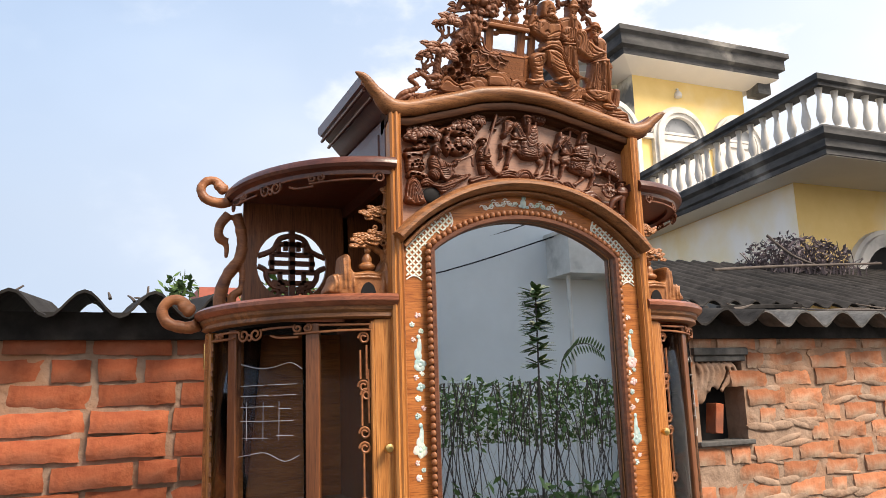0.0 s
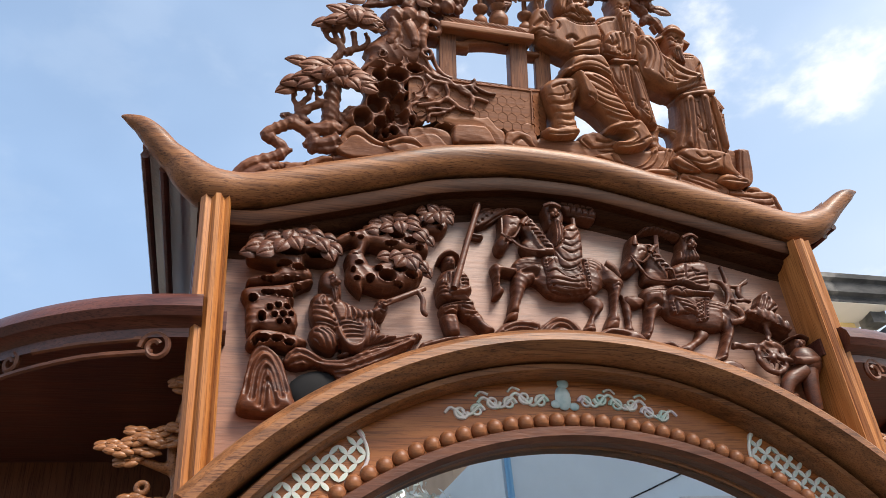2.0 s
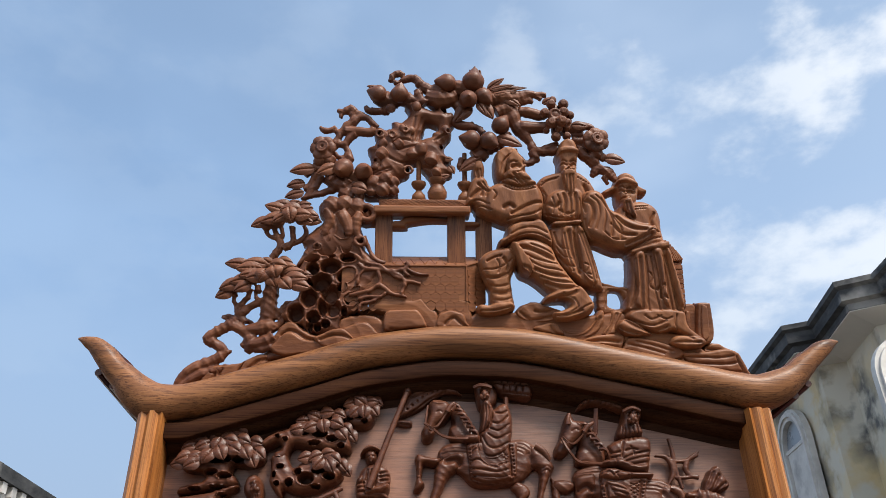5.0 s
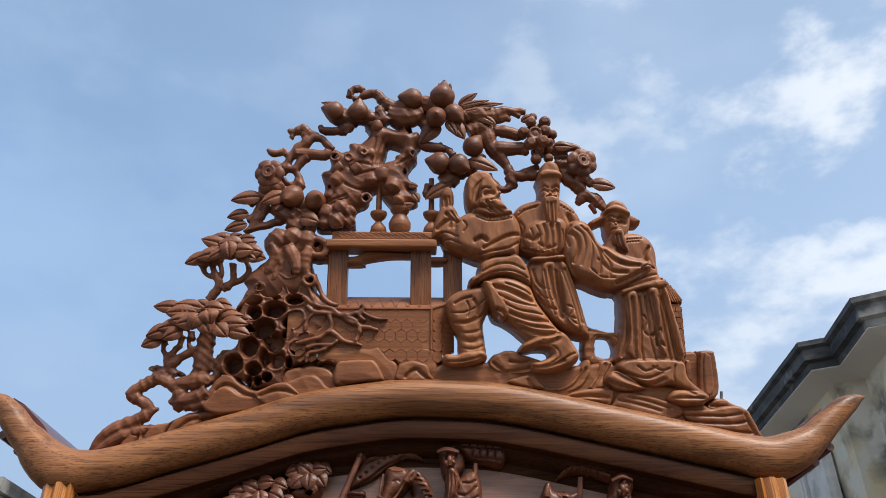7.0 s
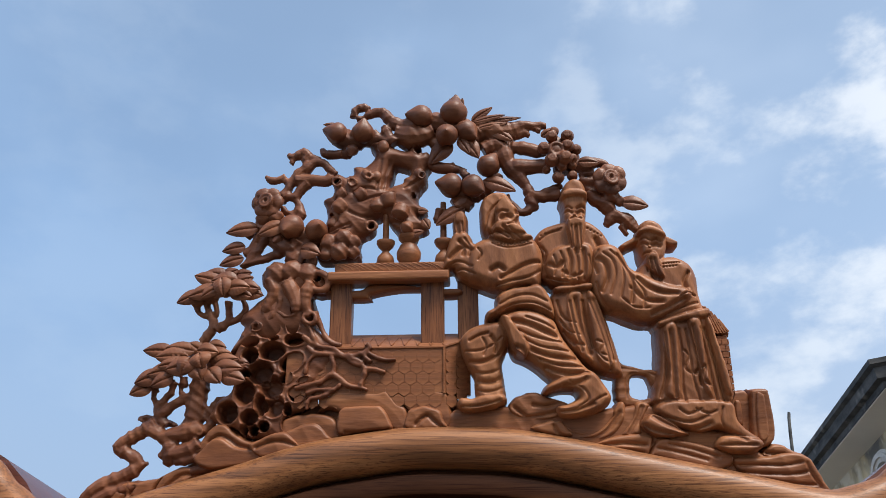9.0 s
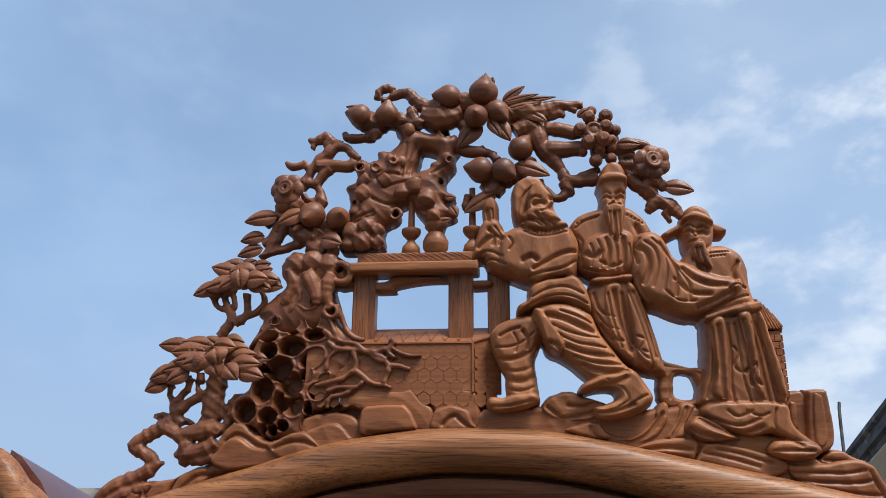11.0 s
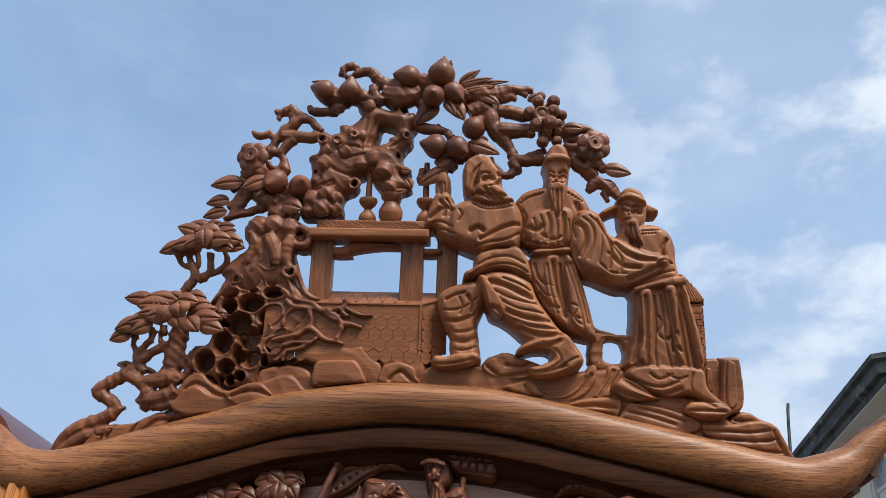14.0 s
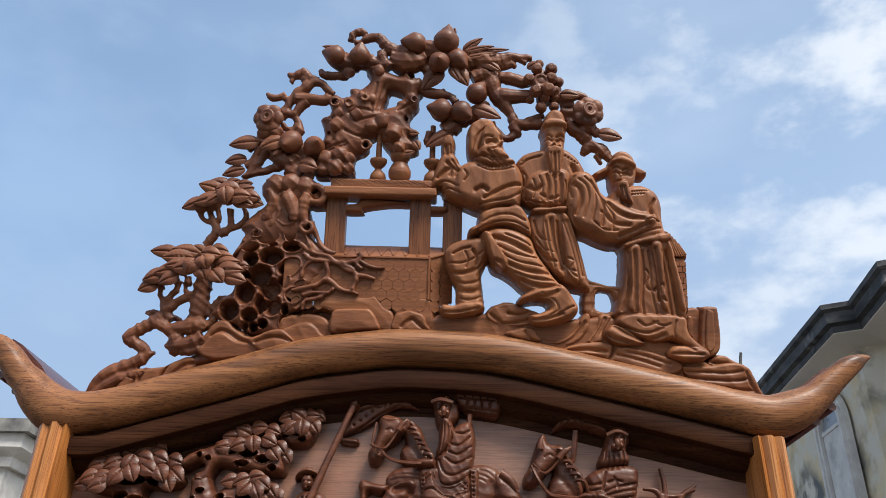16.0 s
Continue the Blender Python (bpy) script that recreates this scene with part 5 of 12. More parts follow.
mass(rock, 9, 4, (-133.5, 20.8), (-132.5, 36.0), (-125.3, 40.7), (-107.6, 43.2), (-92.1, 42.0), (-83.4, 36.2), (-77.2, 22.3), (-79.8, 17.3), (-100.0, 16.7))
ground_part("boulder", rock, marks)
rock, marks = Shape(), Cuts(0.0016, 0.0028)
mass(rock, 12, 4, (-139.5, 9.6), (-135.6, 20.6), (-126.3, 28.4), (-114.0, 33.7), (-103.9, 35.0), (-94.9, 30.7), (-89.3, 24.3), (-84.8, 19.0), (-109.2, 10.4))
ground_part("boulder", rock, marks)
rock, marks = Shape(), Cuts(0.0016, 0.0028)
mass(rock, 15, 3.2, (-160.1, 14.8), (-150.6, 21.0), (-140.9, 25.3), (-129.9, 27.6), (-121.4, 23.8), (-113.5, 16.1), (-107.2, 13.3), (-128.6, 4.8), (-148.6, 3.3))
marks.groove((-151.6, 12.7), (-139.1, 17.4), (-126.0, 17.3), (-113.5, 11.8))
ground_part("boulder", rock, marks)
rock, marks = Shape(), Cuts(0.0016, 0.0028)
mass(rock, 10, 4.8, (-103.2, 41.7), (-97.9, 51.0), (-89.5, 61.5), (-83.5, 63.7), (-62.9, 62.1), (-48.5, 61.9), (-42.5, 64.7), (-36.1, 59.7), (-29.5, 51.7), (-20.9, 44.8), (-18.8, 24.8), (-29.8, 23.5), (-40.0, 25.7), (-80.1, 22.2), (-81.6, 39.7), (-92.2, 44.5))
ground_part("boulder", rock, marks)
rock, marks = Shape(), Cuts(0.0016, 0.0028)
mass(rock, 14, 3.2, (-81.8, 21.9), (-83.8, 39.4), (-80.7, 46.0), (-74.3, 48.2), (-50.4, 49.3), (-43.2, 47.0), (-36.5, 38.1), (-33.8, 26.2), (-54.8, 24.6))
marks.groove((-75.0, 24.6), (-58.1, 24.1), (-38.4, 26.6))
ground_part("boulder", rock, marks)
rock, marks = Shape(), Cuts(0.0016, 0.0028)
mass(rock, 9, 4, (-31.7, 53.7), (-26.8, 57.9), (-20.1, 65.3), (-12.1, 68.5), (-5.9, 67.7), (2.5, 62.7), (10.7, 60.4), (14.9, 55.9), (16.1, 27.8), (-15.0, 26.9), (-22.9, 42.8))
ground_part("boulder", rock, marks)
rock, marks = Shape(), Cuts(0.0016, 0.0028)
mass(rock, 13, 3.2, (-23.8, 26.5), (-22.7, 42.5), (-17.8, 45.7), (-8.9, 48.4), (-0.7, 46.6), (7.5, 43.3), (10.9, 35.3), (13.2, 26.5))
marks.groove((-14.0, 31.2), (-9.3, 36.3), (-3.9, 38.4), (1.8, 33.6), (10.0, 26.5))
ground_part("boulder", rock, marks)
rock, marks = Shape(), Cuts(0.0016, 0.0028)
mass(rock, 8, 3.2, (-243.3, -31.3), (-240.0, -19.6), (-234.4, -9.6), (-226.0, -4.0), (-214.2, -0.7), (-206.8, -2.9), (-204.4, -8.8), (-210.1, -15.8), (-222.5, -21.0), (-231.9, -26.1))
marks.groove((-233.7, -25.8), (-227.0, -17.0), (-218.0, -9.9), (-207.2, -7.7))
ground_part("boulder", rock, marks)
rock, marks = Shape(), Cuts(0.0016, 0.0028)
mass(rock, 9, 3.2, (-281.1, -35.4), (-279.4, -27.6), (-273.7, -18.6), (-264.4, -13.5), (-253.1, -13.1), (-239.2, -10.8), (-231.5, -7.6), (-236.1, -17.6), (-241.0, -25.5), (-249.2, -31.5), (-265.7, -35.9))
marks.groove((-269.6, -20.2), (-263.9, -23.9), (-265.8, -30.7), (-259.5, -32.4))
marks.groove((-256.7, -18.9), (-259.6, -25.7), (-252.9, -29.3), (-246.5, -25.3))
ground_part("boulder", rock, marks)
rock, marks = Shape(), Cuts(0.0016, 0.0028)
mass(rock, 7.38, 2.75, (9.1, 25.7), (11.6, 38.7), (22.4, 46.0), (40.6, 42.5), (62.5, 47.0), (68.7, 41.2), (77.7, 33.9), (81.8, 26.6), (50.0, 24.8))
marks.groove((20.2, 36.6), (40.1, 35.1), (60.7, 39.6))
ground_part("boulder", rock, marks)
rock, marks = Shape(), Cuts(0.0016, 0.0028)
mass(rock, 10.66, 3.85, (64.6, 42.9), (68.5, 52.0), (78.4, 57.3), (90.4, 59.1), (99.5, 54.8), (112.4, 51.1), (119.4, 47.2), (115.3, 38.2), (100.5, 32.8), (83.7, 33.4), (71.7, 36.1))
marks.groove((87.2, 46.6), (99.0, 45.9), (108.8, 49.2))
marks.groove((79.5, 35.6), (95.1, 38.0), (110.7, 41.3))
marks.groove((70.5, 45.2), (79.4, 37.6))
ground_part("boulder", rock, marks)
rock, marks = Shape(), Cuts(0.0016, 0.0028)
mass(rock, 13.12, 3.85, (81.7, 27.3), (95.5, 33.5), (111.3, 34.0), (116.2, 27.2), (121.1, 20.5), (109.3, 18.2), (92.6, 21.7))
marks.groove((103.8, 29.1), (107.6, 22.4), (112.4, 18.7))
ground_part("boulder", rock, marks)
rock, marks = Shape(), Cuts(0.0016, 0.0028)
mass(rock, 10.66, 4.4, (110.4, 36.1), (119.2, 27.4), (134.0, 25.8), (148.8, 35.1), (160.0, 49.3), (166.8, 48.4), (166.5, 35.5), (157.4, 21.6), (140.7, 15.3), (122.1, 16.7), (113.3, 23.3))
marks.groove((114.6, 23.9), (128.1, 20.4), (142.6, 25.6), (154.4, 37.5), w=0.0018, d=0.003)
marks.groove((120.3, 18.3), (134.8, 17.7), (149.3, 24.8), (160.3, 39.6), w=0.0018, d=0.003)
ground_part("boulder", rock, marks)
rock, marks = Shape(), Cuts(0.0016, 0.0028)
mass(rock, 9.84, 3.85, (158.4, 20.7), (168.4, 32.7), (173.8, 47.7), (181.7, 49.9), (188.5, 46.0), (184.3, 38.0), (179.1, 29.0), (180.8, 21.3), (168.0, 18.0))
marks.groove((167.7, 22.5), (175.7, 34.3), (179.9, 44.2))
ground_part("boulder", rock, marks)
rock, marks = Shape(), Cuts(0.0016, 0.0028)
mass(rock, 12.3, 3.3, (138.6, 15.1), (158.3, 21.5), (178.7, 22.1), (188.3, 18.4), (180.9, 1.9), (157.9, 5.1), (140.5, 10.4))
marks.groove((143.2, 12.0), (161.4, 13.4), (180.4, 12.1))
marks.groove((146.9, 8.3), (164.1, 7.8), (177.3, 5.3))
ground_part("boulder", rock, marks)
rock, marks = Shape(), Cuts(0.0016, 0.0028)
mass(rock, 13.12, 3.3, (179.9, 0.9), (187.1, 14.5), (193.1, 18.5), (211.4, 17.1), (235.1, 11.0), (250.9, 4.8), (251.3, -4.7), (233.8, -11.8), (210.2, -8.7), (188.4, -3.7))
marks.groove((189.6, 9.4), (208.4, 5.2), (229.7, -0.8), w=0.0012, d=0.0018)
marks.groove((186.6, 2.7), (208.0, -3.2), (229.3, -7.3), w=0.0012, d=0.0018)
marks.groove((199.2, 12.5), (218.0, 8.3), (239.2, 1.4), w=0.0012, d=0.0018)
marks.groove((179.9, 0.6), (184.9, 9.2), (187.0, 14.0), w=0.0012, d=0.0018)
ground_part("boulder", rock, marks)
rock, marks = Shape(), Cuts(0.0016, 0.0028)
mass(rock, 10.66, 3.3, (232.1, -11.7), (240.0, -6.8), (250.8, -0.8), (254.7, -14.8), (243.3, -15.2))
marks.groove((234.3, -12.5), (242.0, -8.6), (249.6, -6.5))
ground_part("boulder", rock, marks)
rock, marks = Shape(), Cuts(0.0016, 0.0028)
mass(rock, 13.12, 3.3, (250.7, 1.9), (277.4, 2.7), (299.5, 6.1), (314.2, 1.8), (319.0, -6.5), (323.6, -17.5), (328.2, -27.5), (310.6, -27.1), (283.1, -20.6), (260.1, -14.8), (252.9, -9.3))
marks.groove((251.9, -4.8), (273.3, -5.1), (291.8, -5.5), (306.8, -3.2), w=0.0012, d=0.002)
marks.groove((252.4, -10.3), (277.3, -12.3), (300.4, -12.6), (311.7, -10.4), w=0.0012, d=0.002)
marks.groove((259.5, -15.6), (281.5, -18.6), (304.3, -20.7), (318.0, -21.2), w=0.0012, d=0.002)
marks.groove((310.4, -4.0), (313.2, -13.1), (318.7, -23.0), w=0.0012, d=0.002)
ground_part("boulder", rock, marks)
rock, marks = Shape(), Cuts(0.0016, 0.0028)
mass(rock, 8.2, 2.75, (275.2, 3.8), (283.4, 11.6), (294.0, 12.9), (303.1, 7.4), (315.9, 3.0), (299.6, -0.3), (280.6, 0.1))
marks.groove((280.1, 4.9), (294.1, 3.4))
ground_part("boulder", rock, marks)

# twisted roots, a thin stem and small pads at the outer end
root = Shape()
limb(root, -2, (-309.8, -42.2, 2.5), (-300.2, -28.4, 6.1), (-287.9, -17.3, 7.1), (-272.6, -11.0, 6.6), (-260.4, -4.3, 6.1), (-257.8, 2.2, 5.6), (-267.9, 9.9, 6.2), (-276.1, 15.7, 6.2), (-266.0, 23.5, 6.2), (-253.6, 30.4, 6.7), (-245.1, 35.7, 6.2))
limb(root, -4, (-305.1, -40.2, 3.0), (-285.1, -27.1, 6.1), (-266.1, -19.8, 5.1), (-248.9, -16.4, 3.6))
limb(root, -2, (-260.1, 0.1, 4.6), (-248.5, 1.4, 2.0))
limb(root, 0, (-260.8, 37.6, 4.2), (-259.2, 40.8, 2.6), (-251.8, 39.9, 3.1), (-247.6, 32.9, 5.2))
limb(root, -4, (-249.6, 30.2, 6.2), (-239.5, 25.4, 6.7), (-230.1, 17.6, 7.2), (-234.2, 10.5, 4.6), (-238.2, 6.4, 3.1))
limb(root, -5, (-229.7, 17.5, 7.2), (-228.1, 6.6, 6.7), (-232.0, -1.4, 4.1))
limb(root, -5, (-233.8, 24.4, 6.2), (-219.8, 26.7, 7.7), (-207.8, 29.1, 7.2), (-202.1, 25.2, 5.1))
limb(root, -6, (-228.1, 9.4, 6.2), (-213.1, 11.8, 7.2), (-203.8, 18.0, 6.2))
limb(root, -6, (-223.9, 1.7, 4.1), (-208.1, 5.0, 4.6), (-192.4, 8.9, 4.1))
limb(root, -5, (-209.0, -5.6, 4.1), (-195.2, -3.3, 4.1), (-183.4, -0.5, 3.5), (-172.3, 7.6, 3.6), (-161.7, 3.5, 3.5), (-152.0, 6.7, 3.0), (-142.3, 10.4, 3.0))
limb(root, -4, (-191.6, -9.9, 3.0), (-181.4, -2.8, 3.0), (-167.7, 0.5, 2.5))
limb(root, -2, (-236.3, 32.8, 5.2), (-243.4, 41.8, 4.7), (-245.5, 49.0, 4.2), (-241.7, 54.8, 3.7), (-235.5, 62.2, 3.7), (-233.8, 72.1, 3.7))
limb(root, -2, (-245.4, 48.0, 3.7), (-250.1, 58.2, 2.6), (-251.2, 68.6, 3.2))
limb(root, -3, (-242.4, 41.7, 4.7), (-233.3, 50.1, 4.7), (-221.8, 57.1, 4.2), (-214.0, 60.9, 2.6))
limb(root, 0, (-208.0, 85.8, 7.9), (-210.0, 70.0, 8.9), (-211.6, 54.3, 9.4), (-212.2, 39.9, 9.3), (-218.0, 29.6, 7.2))
limb(root, 0, (-205.3, 50.3, 4.2), (-201.2, 47.3, 1.6))
limb(root, 2, (-240.9, 38.5, 2.6), (-234.2, 35.6, 3.1), (-228.1, 33.2, 1.6))
limb(root, -1, (-221.6, 58.0, 3.1), (-226.7, 64.1, 2.6), (-226.0, 70.4, 2.6))
limb(root, -1, (-203.2, 37.9, 4.1), (-196.5, 49.3, 3.6), (-191.0, 55.6, 3.1), (-184.9, 56.8, 2.6))
limb(root, -2, (-206.3, 25.5, 4.1), (-197.9, 31.8, 4.6), (-191.8, 44.1, 4.1), (-190.2, 51.9, 3.6))
hollow(root, (-191.4, -10.0, 8.5), 2.3)
hollow(root, (-141.3, -10.0, 9.8), 2.1)
hollow(root, (-203.0, -10.0, 26.4), 1.8)
grown("twisted_root", root, "twisted carved roots and stem")

# pierced trunk: deep rounded cells with thin raised walls between them
form_holes = []
form_pits = [(-148.6, 117.1, 10.1, 7.8, 0), (-126.4, 121.9, 5.8, 9.5, 0), (-124.4, 106.9, 9.0, 5.5, 0), (-143.8, 96.9, 11.6, 8.3, 0), (-163.3, 93.3, 7.4, 7.2, 0), (-164.8, 106.0, 8.5, 5.0, 0), (-125.5, 86.7, 11.0, 7.7, 32), (-153.7, 77.7, 12.0, 9.9, 20), (-151.2, 69.4, 3.6, 3.3, 0), (-129.8, 73.1, 5.7, 4.9, 30), (-142.4, 64.5, 10.4, 10.3, 0), (-166.3, 60.8, 9.3, 11.5, 0), (-139.1, 48.2, 8.7, 9.7, 0), (-151.0, 48.9, 5.2, 10.3, 5), (-160.1, 38.5, 7.7, 7.0, 0), (-164.0, 28.3, 3.6, 5.9, 0), (-155.7, 27.5, 4.6, 4.8, 0), (-119.6, 58.8, 7.2, 7.0, 0), (-142.4, 108.7, 4.2, 1.9, 12), (-138.5, 91.2, 1.7, 1.8, 0), (-180.1, 43.1, 9.3, 10.3, 0), (-146.9, 30.8, 5.1, 4.8, 0), (-127.0, 45.4, 3.6, 5.4, 0), (-167.8, 77.9, 4.2, 4.4, 0), (-176.0, 85.6, 3.7, 2.8, 0), (-114.2, 71.3, 4.7, 2.2, 25), (-127.8, 33.3, 3.6, 6.4, 0)]
pierced('pierced_trunk', 'pierced honeycomb-like carved trunk', M_UMBER, 11, 9, [(-155.0, 131.2), (-145.0, 138.0), (-129.2, 140.5), (-117.1, 136.3), (-108.8, 127.7), (-105.8, 118.0), (-97.8, 110.6), (-89.0, 105.5), (-87.5, 88.5), (-104.2, 65.1), (-112.7, 46.4), (-123.5, 41.1), (-129.6, 20.8), (-140.8, 20.5), (-161.3, 21.0), (-175.8, 30.6), (-187.3, 32.4), (-197.6, 39.2), (-193.3, 50.6), (-190.4, 55.8), (-180.6, 61.3), (-178.5, 69.6), (-175.5, 79.2), (-181.9, 88.5), (-177.9, 99.3), (-171.8, 110.2), (-163.2, 119.0)], form_holes, form_pits, None, 0.6)
coral = Shape()
limb(coral, -11, (-116.2, 110.5, 2.6), (-109.4, 104.3, 2.6), (-99.7, 100.3, 2.6), (-90.3, 98.4, 2.6), (-78.5, 92.4, 2.6), (-65.2, 92.7, 2.6), (-57.3, 97.0, 2.6))
limb(coral, -11, (-112.7, 101.1, 2.6), (-103.3, 94.0, 2.6), (-90.9, 93.7, 2.1), (-75.7, 90.4, 2.6), (-64.7, 86.5, 2.6), (-59.1, 80.4, 2.6), (-50.9, 79.5, 2.6), (-41.6, 76.7, 1.5))
limb(coral, -11, (-89.9, 93.7, 2.6), (-88.1, 84.9, 2.6), (-88.4, 76.6, 2.6), (-97.1, 70.3, 2.6), (-107.9, 65.9, 2.6), (-121.9, 63.6, 2.1))
limb(coral, -11, (-88.4, 76.6, 2.6), (-80.8, 70.7, 2.6), (-75.3, 65.7, 2.6), (-66.1, 63.9, 2.1), (-56.7, 61.0, 1.5))
limb(coral, -11, (-59.1, 80.4, 2.6), (-60.6, 72.1, 2.6), (-63.2, 66.0, 2.1))
limb(coral, -11, (-111.3, 58.7, 2.1), (-101.4, 62.0, 2.1), (-87.1, 61.3, 2.1))
limb(coral, -11, (-57.3, 97.0, 2.6), (-59.9, 90.7, 2.1), (-54.9, 85.6, 2.1))
limb(coral, -11, (-57.1, 94.4, 2.1), (-44.4, 87.9, 2.1), (-32.1, 87.7, 1.5))
limb(coral, -11, (-104.3, 93.4, 2.1), (-111.2, 85.4, 2.1), (-112.8, 75.1, 2.1))
limb(coral, -11, (-81.4, 65.5, 2.1), (-95.8, 56.1, 2.1), (-108.3, 53.7, 2.1), (-109.9, 44.6, 2.0))
limb(coral, -11, (-102.8, 100.3, 2.1), (-110.6, 117.0, 2.1), (-114.2, 122.3, 2.1))
limb(coral, -11, (-75.8, 91.4, 2.1), (-71.8, 85.3, 2.1), (-62.4, 83.4, 2.1))
limb(coral, -11, (-58.7, 102.2, 2.6), (-55.2, 97.1, 2.6))
grown("coral_branch", coral, "thin raised carved branches")

# knotted pine trunk
form_holes = []
form_pits = [(-106.4, 164.7, 3.5, 3.7, 0), (-160.7, 121.2, 2.7, 2.5, 0), (-125.5, 135.0, 3.2, 5.0, 0)]
pierced('pine_trunk', 'knotted carved tree trunk', M_UMBER, 13, 20, [(-160.0, 162.3), (-159.6, 173.6), (-154.2, 178.8), (-139.3, 181.9), (-123.2, 184.5), (-109.1, 179.0), (-98.6, 170.1), (-95.0, 158.9), (-97.1, 152.2), (-105.5, 149.8), (-112.0, 150.8), (-109.5, 140.9), (-106.4, 130.0), (-107.0, 119.1), (-112.8, 113.5), (-122.2, 112.3), (-135.5, 107.7), (-155.4, 106.2), (-170.8, 101.6), (-183.9, 95.9), (-181.8, 104.6), (-176.9, 112.8), (-173.6, 121.0), (-178.0, 126.4), (-173.1, 135.3), (-165.4, 142.6), (-158.5, 148.3), (-154.3, 154.5)], form_holes, form_pits, None, 0.45)
knobs = Shape()
lump(knobs, (-144.4, -7.0, 170.3), 11.9)
lump(knobs, (-130.1, -9.0, 172.0), 10.8)
lump(knobs, (-116.2, -8.0, 170.4), 10.3)
lump(knobs, (-149.3, -8.0, 158.7), 6.5)
lump(knobs, (-125.1, -9.0, 143.3), 7.0)
limb(knobs, -10, (-150.5, 164.6, 6.0), (-146.1, 153.6, 6.5), (-148.1, 142.6, 5.4), (-154.4, 132.6, 4.3))
limb(knobs, -12, (-133.6, 162.0, 6.5), (-128.3, 151.1, 7.0), (-124.1, 140.2, 5.9), (-124.4, 132.6, 4.3))
limb(knobs, -11, (-112.5, 160.5, 5.9), (-115.7, 149.4, 5.9), (-115.7, 138.5, 5.3), (-110.6, 128.8, 3.7))
limb(knobs, -9, (-141.5, 158.5, 4.3), (-138.1, 146.4, 4.8), (-142.2, 134.3, 4.8), (-150.6, 124.3, 4.3))
limb(knobs, -11, (-100.6, 169.6, 3.2), (-95.7, 163.0, 3.8), (-97.2, 155.2, 3.8), (-103.9, 152.9, 3.2), (-111.0, 156.1, 3.2), (-112.8, 163.8, 3.8), (-109.1, 170.0, 3.2), (-100.6, 169.6, 3.2))
limb(knobs, -12, (-111.8, 132.8, 2.1), (-106.3, 129.7, 2.1), (-105.7, 123.3, 2.1), (-110.7, 121.0, 2.1), (-116.2, 124.1, 2.1), (-116.2, 129.5, 2.1), (-111.4, 128.5, 1.6))
limb(knobs, -11, (-140.4, 132.6, 2.1), (-133.7, 128.9, 2.1), (-126.4, 129.6, 2.1), (-122.7, 134.0, 2.1))
limb(knobs, -10, (-164.1, 116.2, 1.6), (-160.4, 115.3, 1.6), (-155.8, 116.4, 1.6), (-154.7, 120.7, 1.6), (-157.6, 123.4, 1.6), (-162.7, 122.2, 1.6), (-163.3, 118.4, 1.6))
limb(knobs, -6, (-164.6, 128.2, 4.3), (-156.2, 138.2, 4.8), (-147.4, 146.0, 4.8))
limb(knobs, -6, (-172.1, 110.7, 3.7), (-164.4, 117.3, 3.7), (-150.5, 125.2, 4.3), (-134.8, 126.6, 3.7))
limb(knobs, -8, (-106.5, 134.1, 2.7), (-100.9, 118.1, 2.6), (-93.1, 106.5, 3.1), (-81.8, 101.5, 2.6))
grown("trunk_knob", knobs, "swollen knots of the carved trunk")

# the tree over the table: trunk complex with openings, knots and thin boughs
bark = Cuts(0.0015, 0.0022)
bark.groove((-100.3, 209.3), (-90.8, 212.9), (-78.2, 217.7))
bark.groove((-100.1, 207.0), (-88.5, 210.6), (-76.9, 215.4))
bark.groove((-47.9, 253.4), (-45.4, 266.6), (-40.9, 282.4))
bark.groove((-43.5, 253.5), (-41.0, 266.7), (-37.3, 278.8))
bark.groove((-53.4, 253.3), (-51.1, 269.0), (-48.7, 283.6))
bark.groove((-69.0, 241.3), (-52.9, 245.0), (-37.8, 248.8))
bark.groove((-79.1, 230.6), (-66.8, 224.9), (-51.7, 227.4))
bark.groove((-91.4, 246.9), (-88.2, 235.1), (-90.4, 221.0))
bark.groove((-26.1, 253.7), (-18.7, 258.5), (-12.3, 263.4))
bark.groove((-38.3, 220.6), (-31.7, 218.4), (-23.9, 213.8))
bark.groove((-94.8, 195.6), (-85.2, 196.9), (-75.4, 194.8))
bark.groove((-75.1, 249.5), (-64.4, 254.4), (-53.3, 252.1))
form_holes = [[(-36.1, 279.2), (-28.2, 278.0), (-22.0, 275.0), (-22.3, 270.1), (-27.6, 266.4), (-29.6, 262.2), (-37.2, 259.1), (-41.5, 257.2), (-39.8, 265.7), (-38.0, 273.0)]]
form_pits = [(-62.8, 270.2, 2.5, 2.6, 0), (-10.8, 269.5, 2.5, 2.6, 0), (-65.6, 246.1, 1.7, 1.5, 0), (-95.6, 228.0, 1.9, 1.7, 0), (-58.8, 217.9, 3.0, 3.2, 0), (-17.9, 246.7, 1.6, 2.9, 0), (-93.0, 264.4, 3.4, 3.5, 0), (-14.8, 295.2, 3.4, 5.3, 20)]
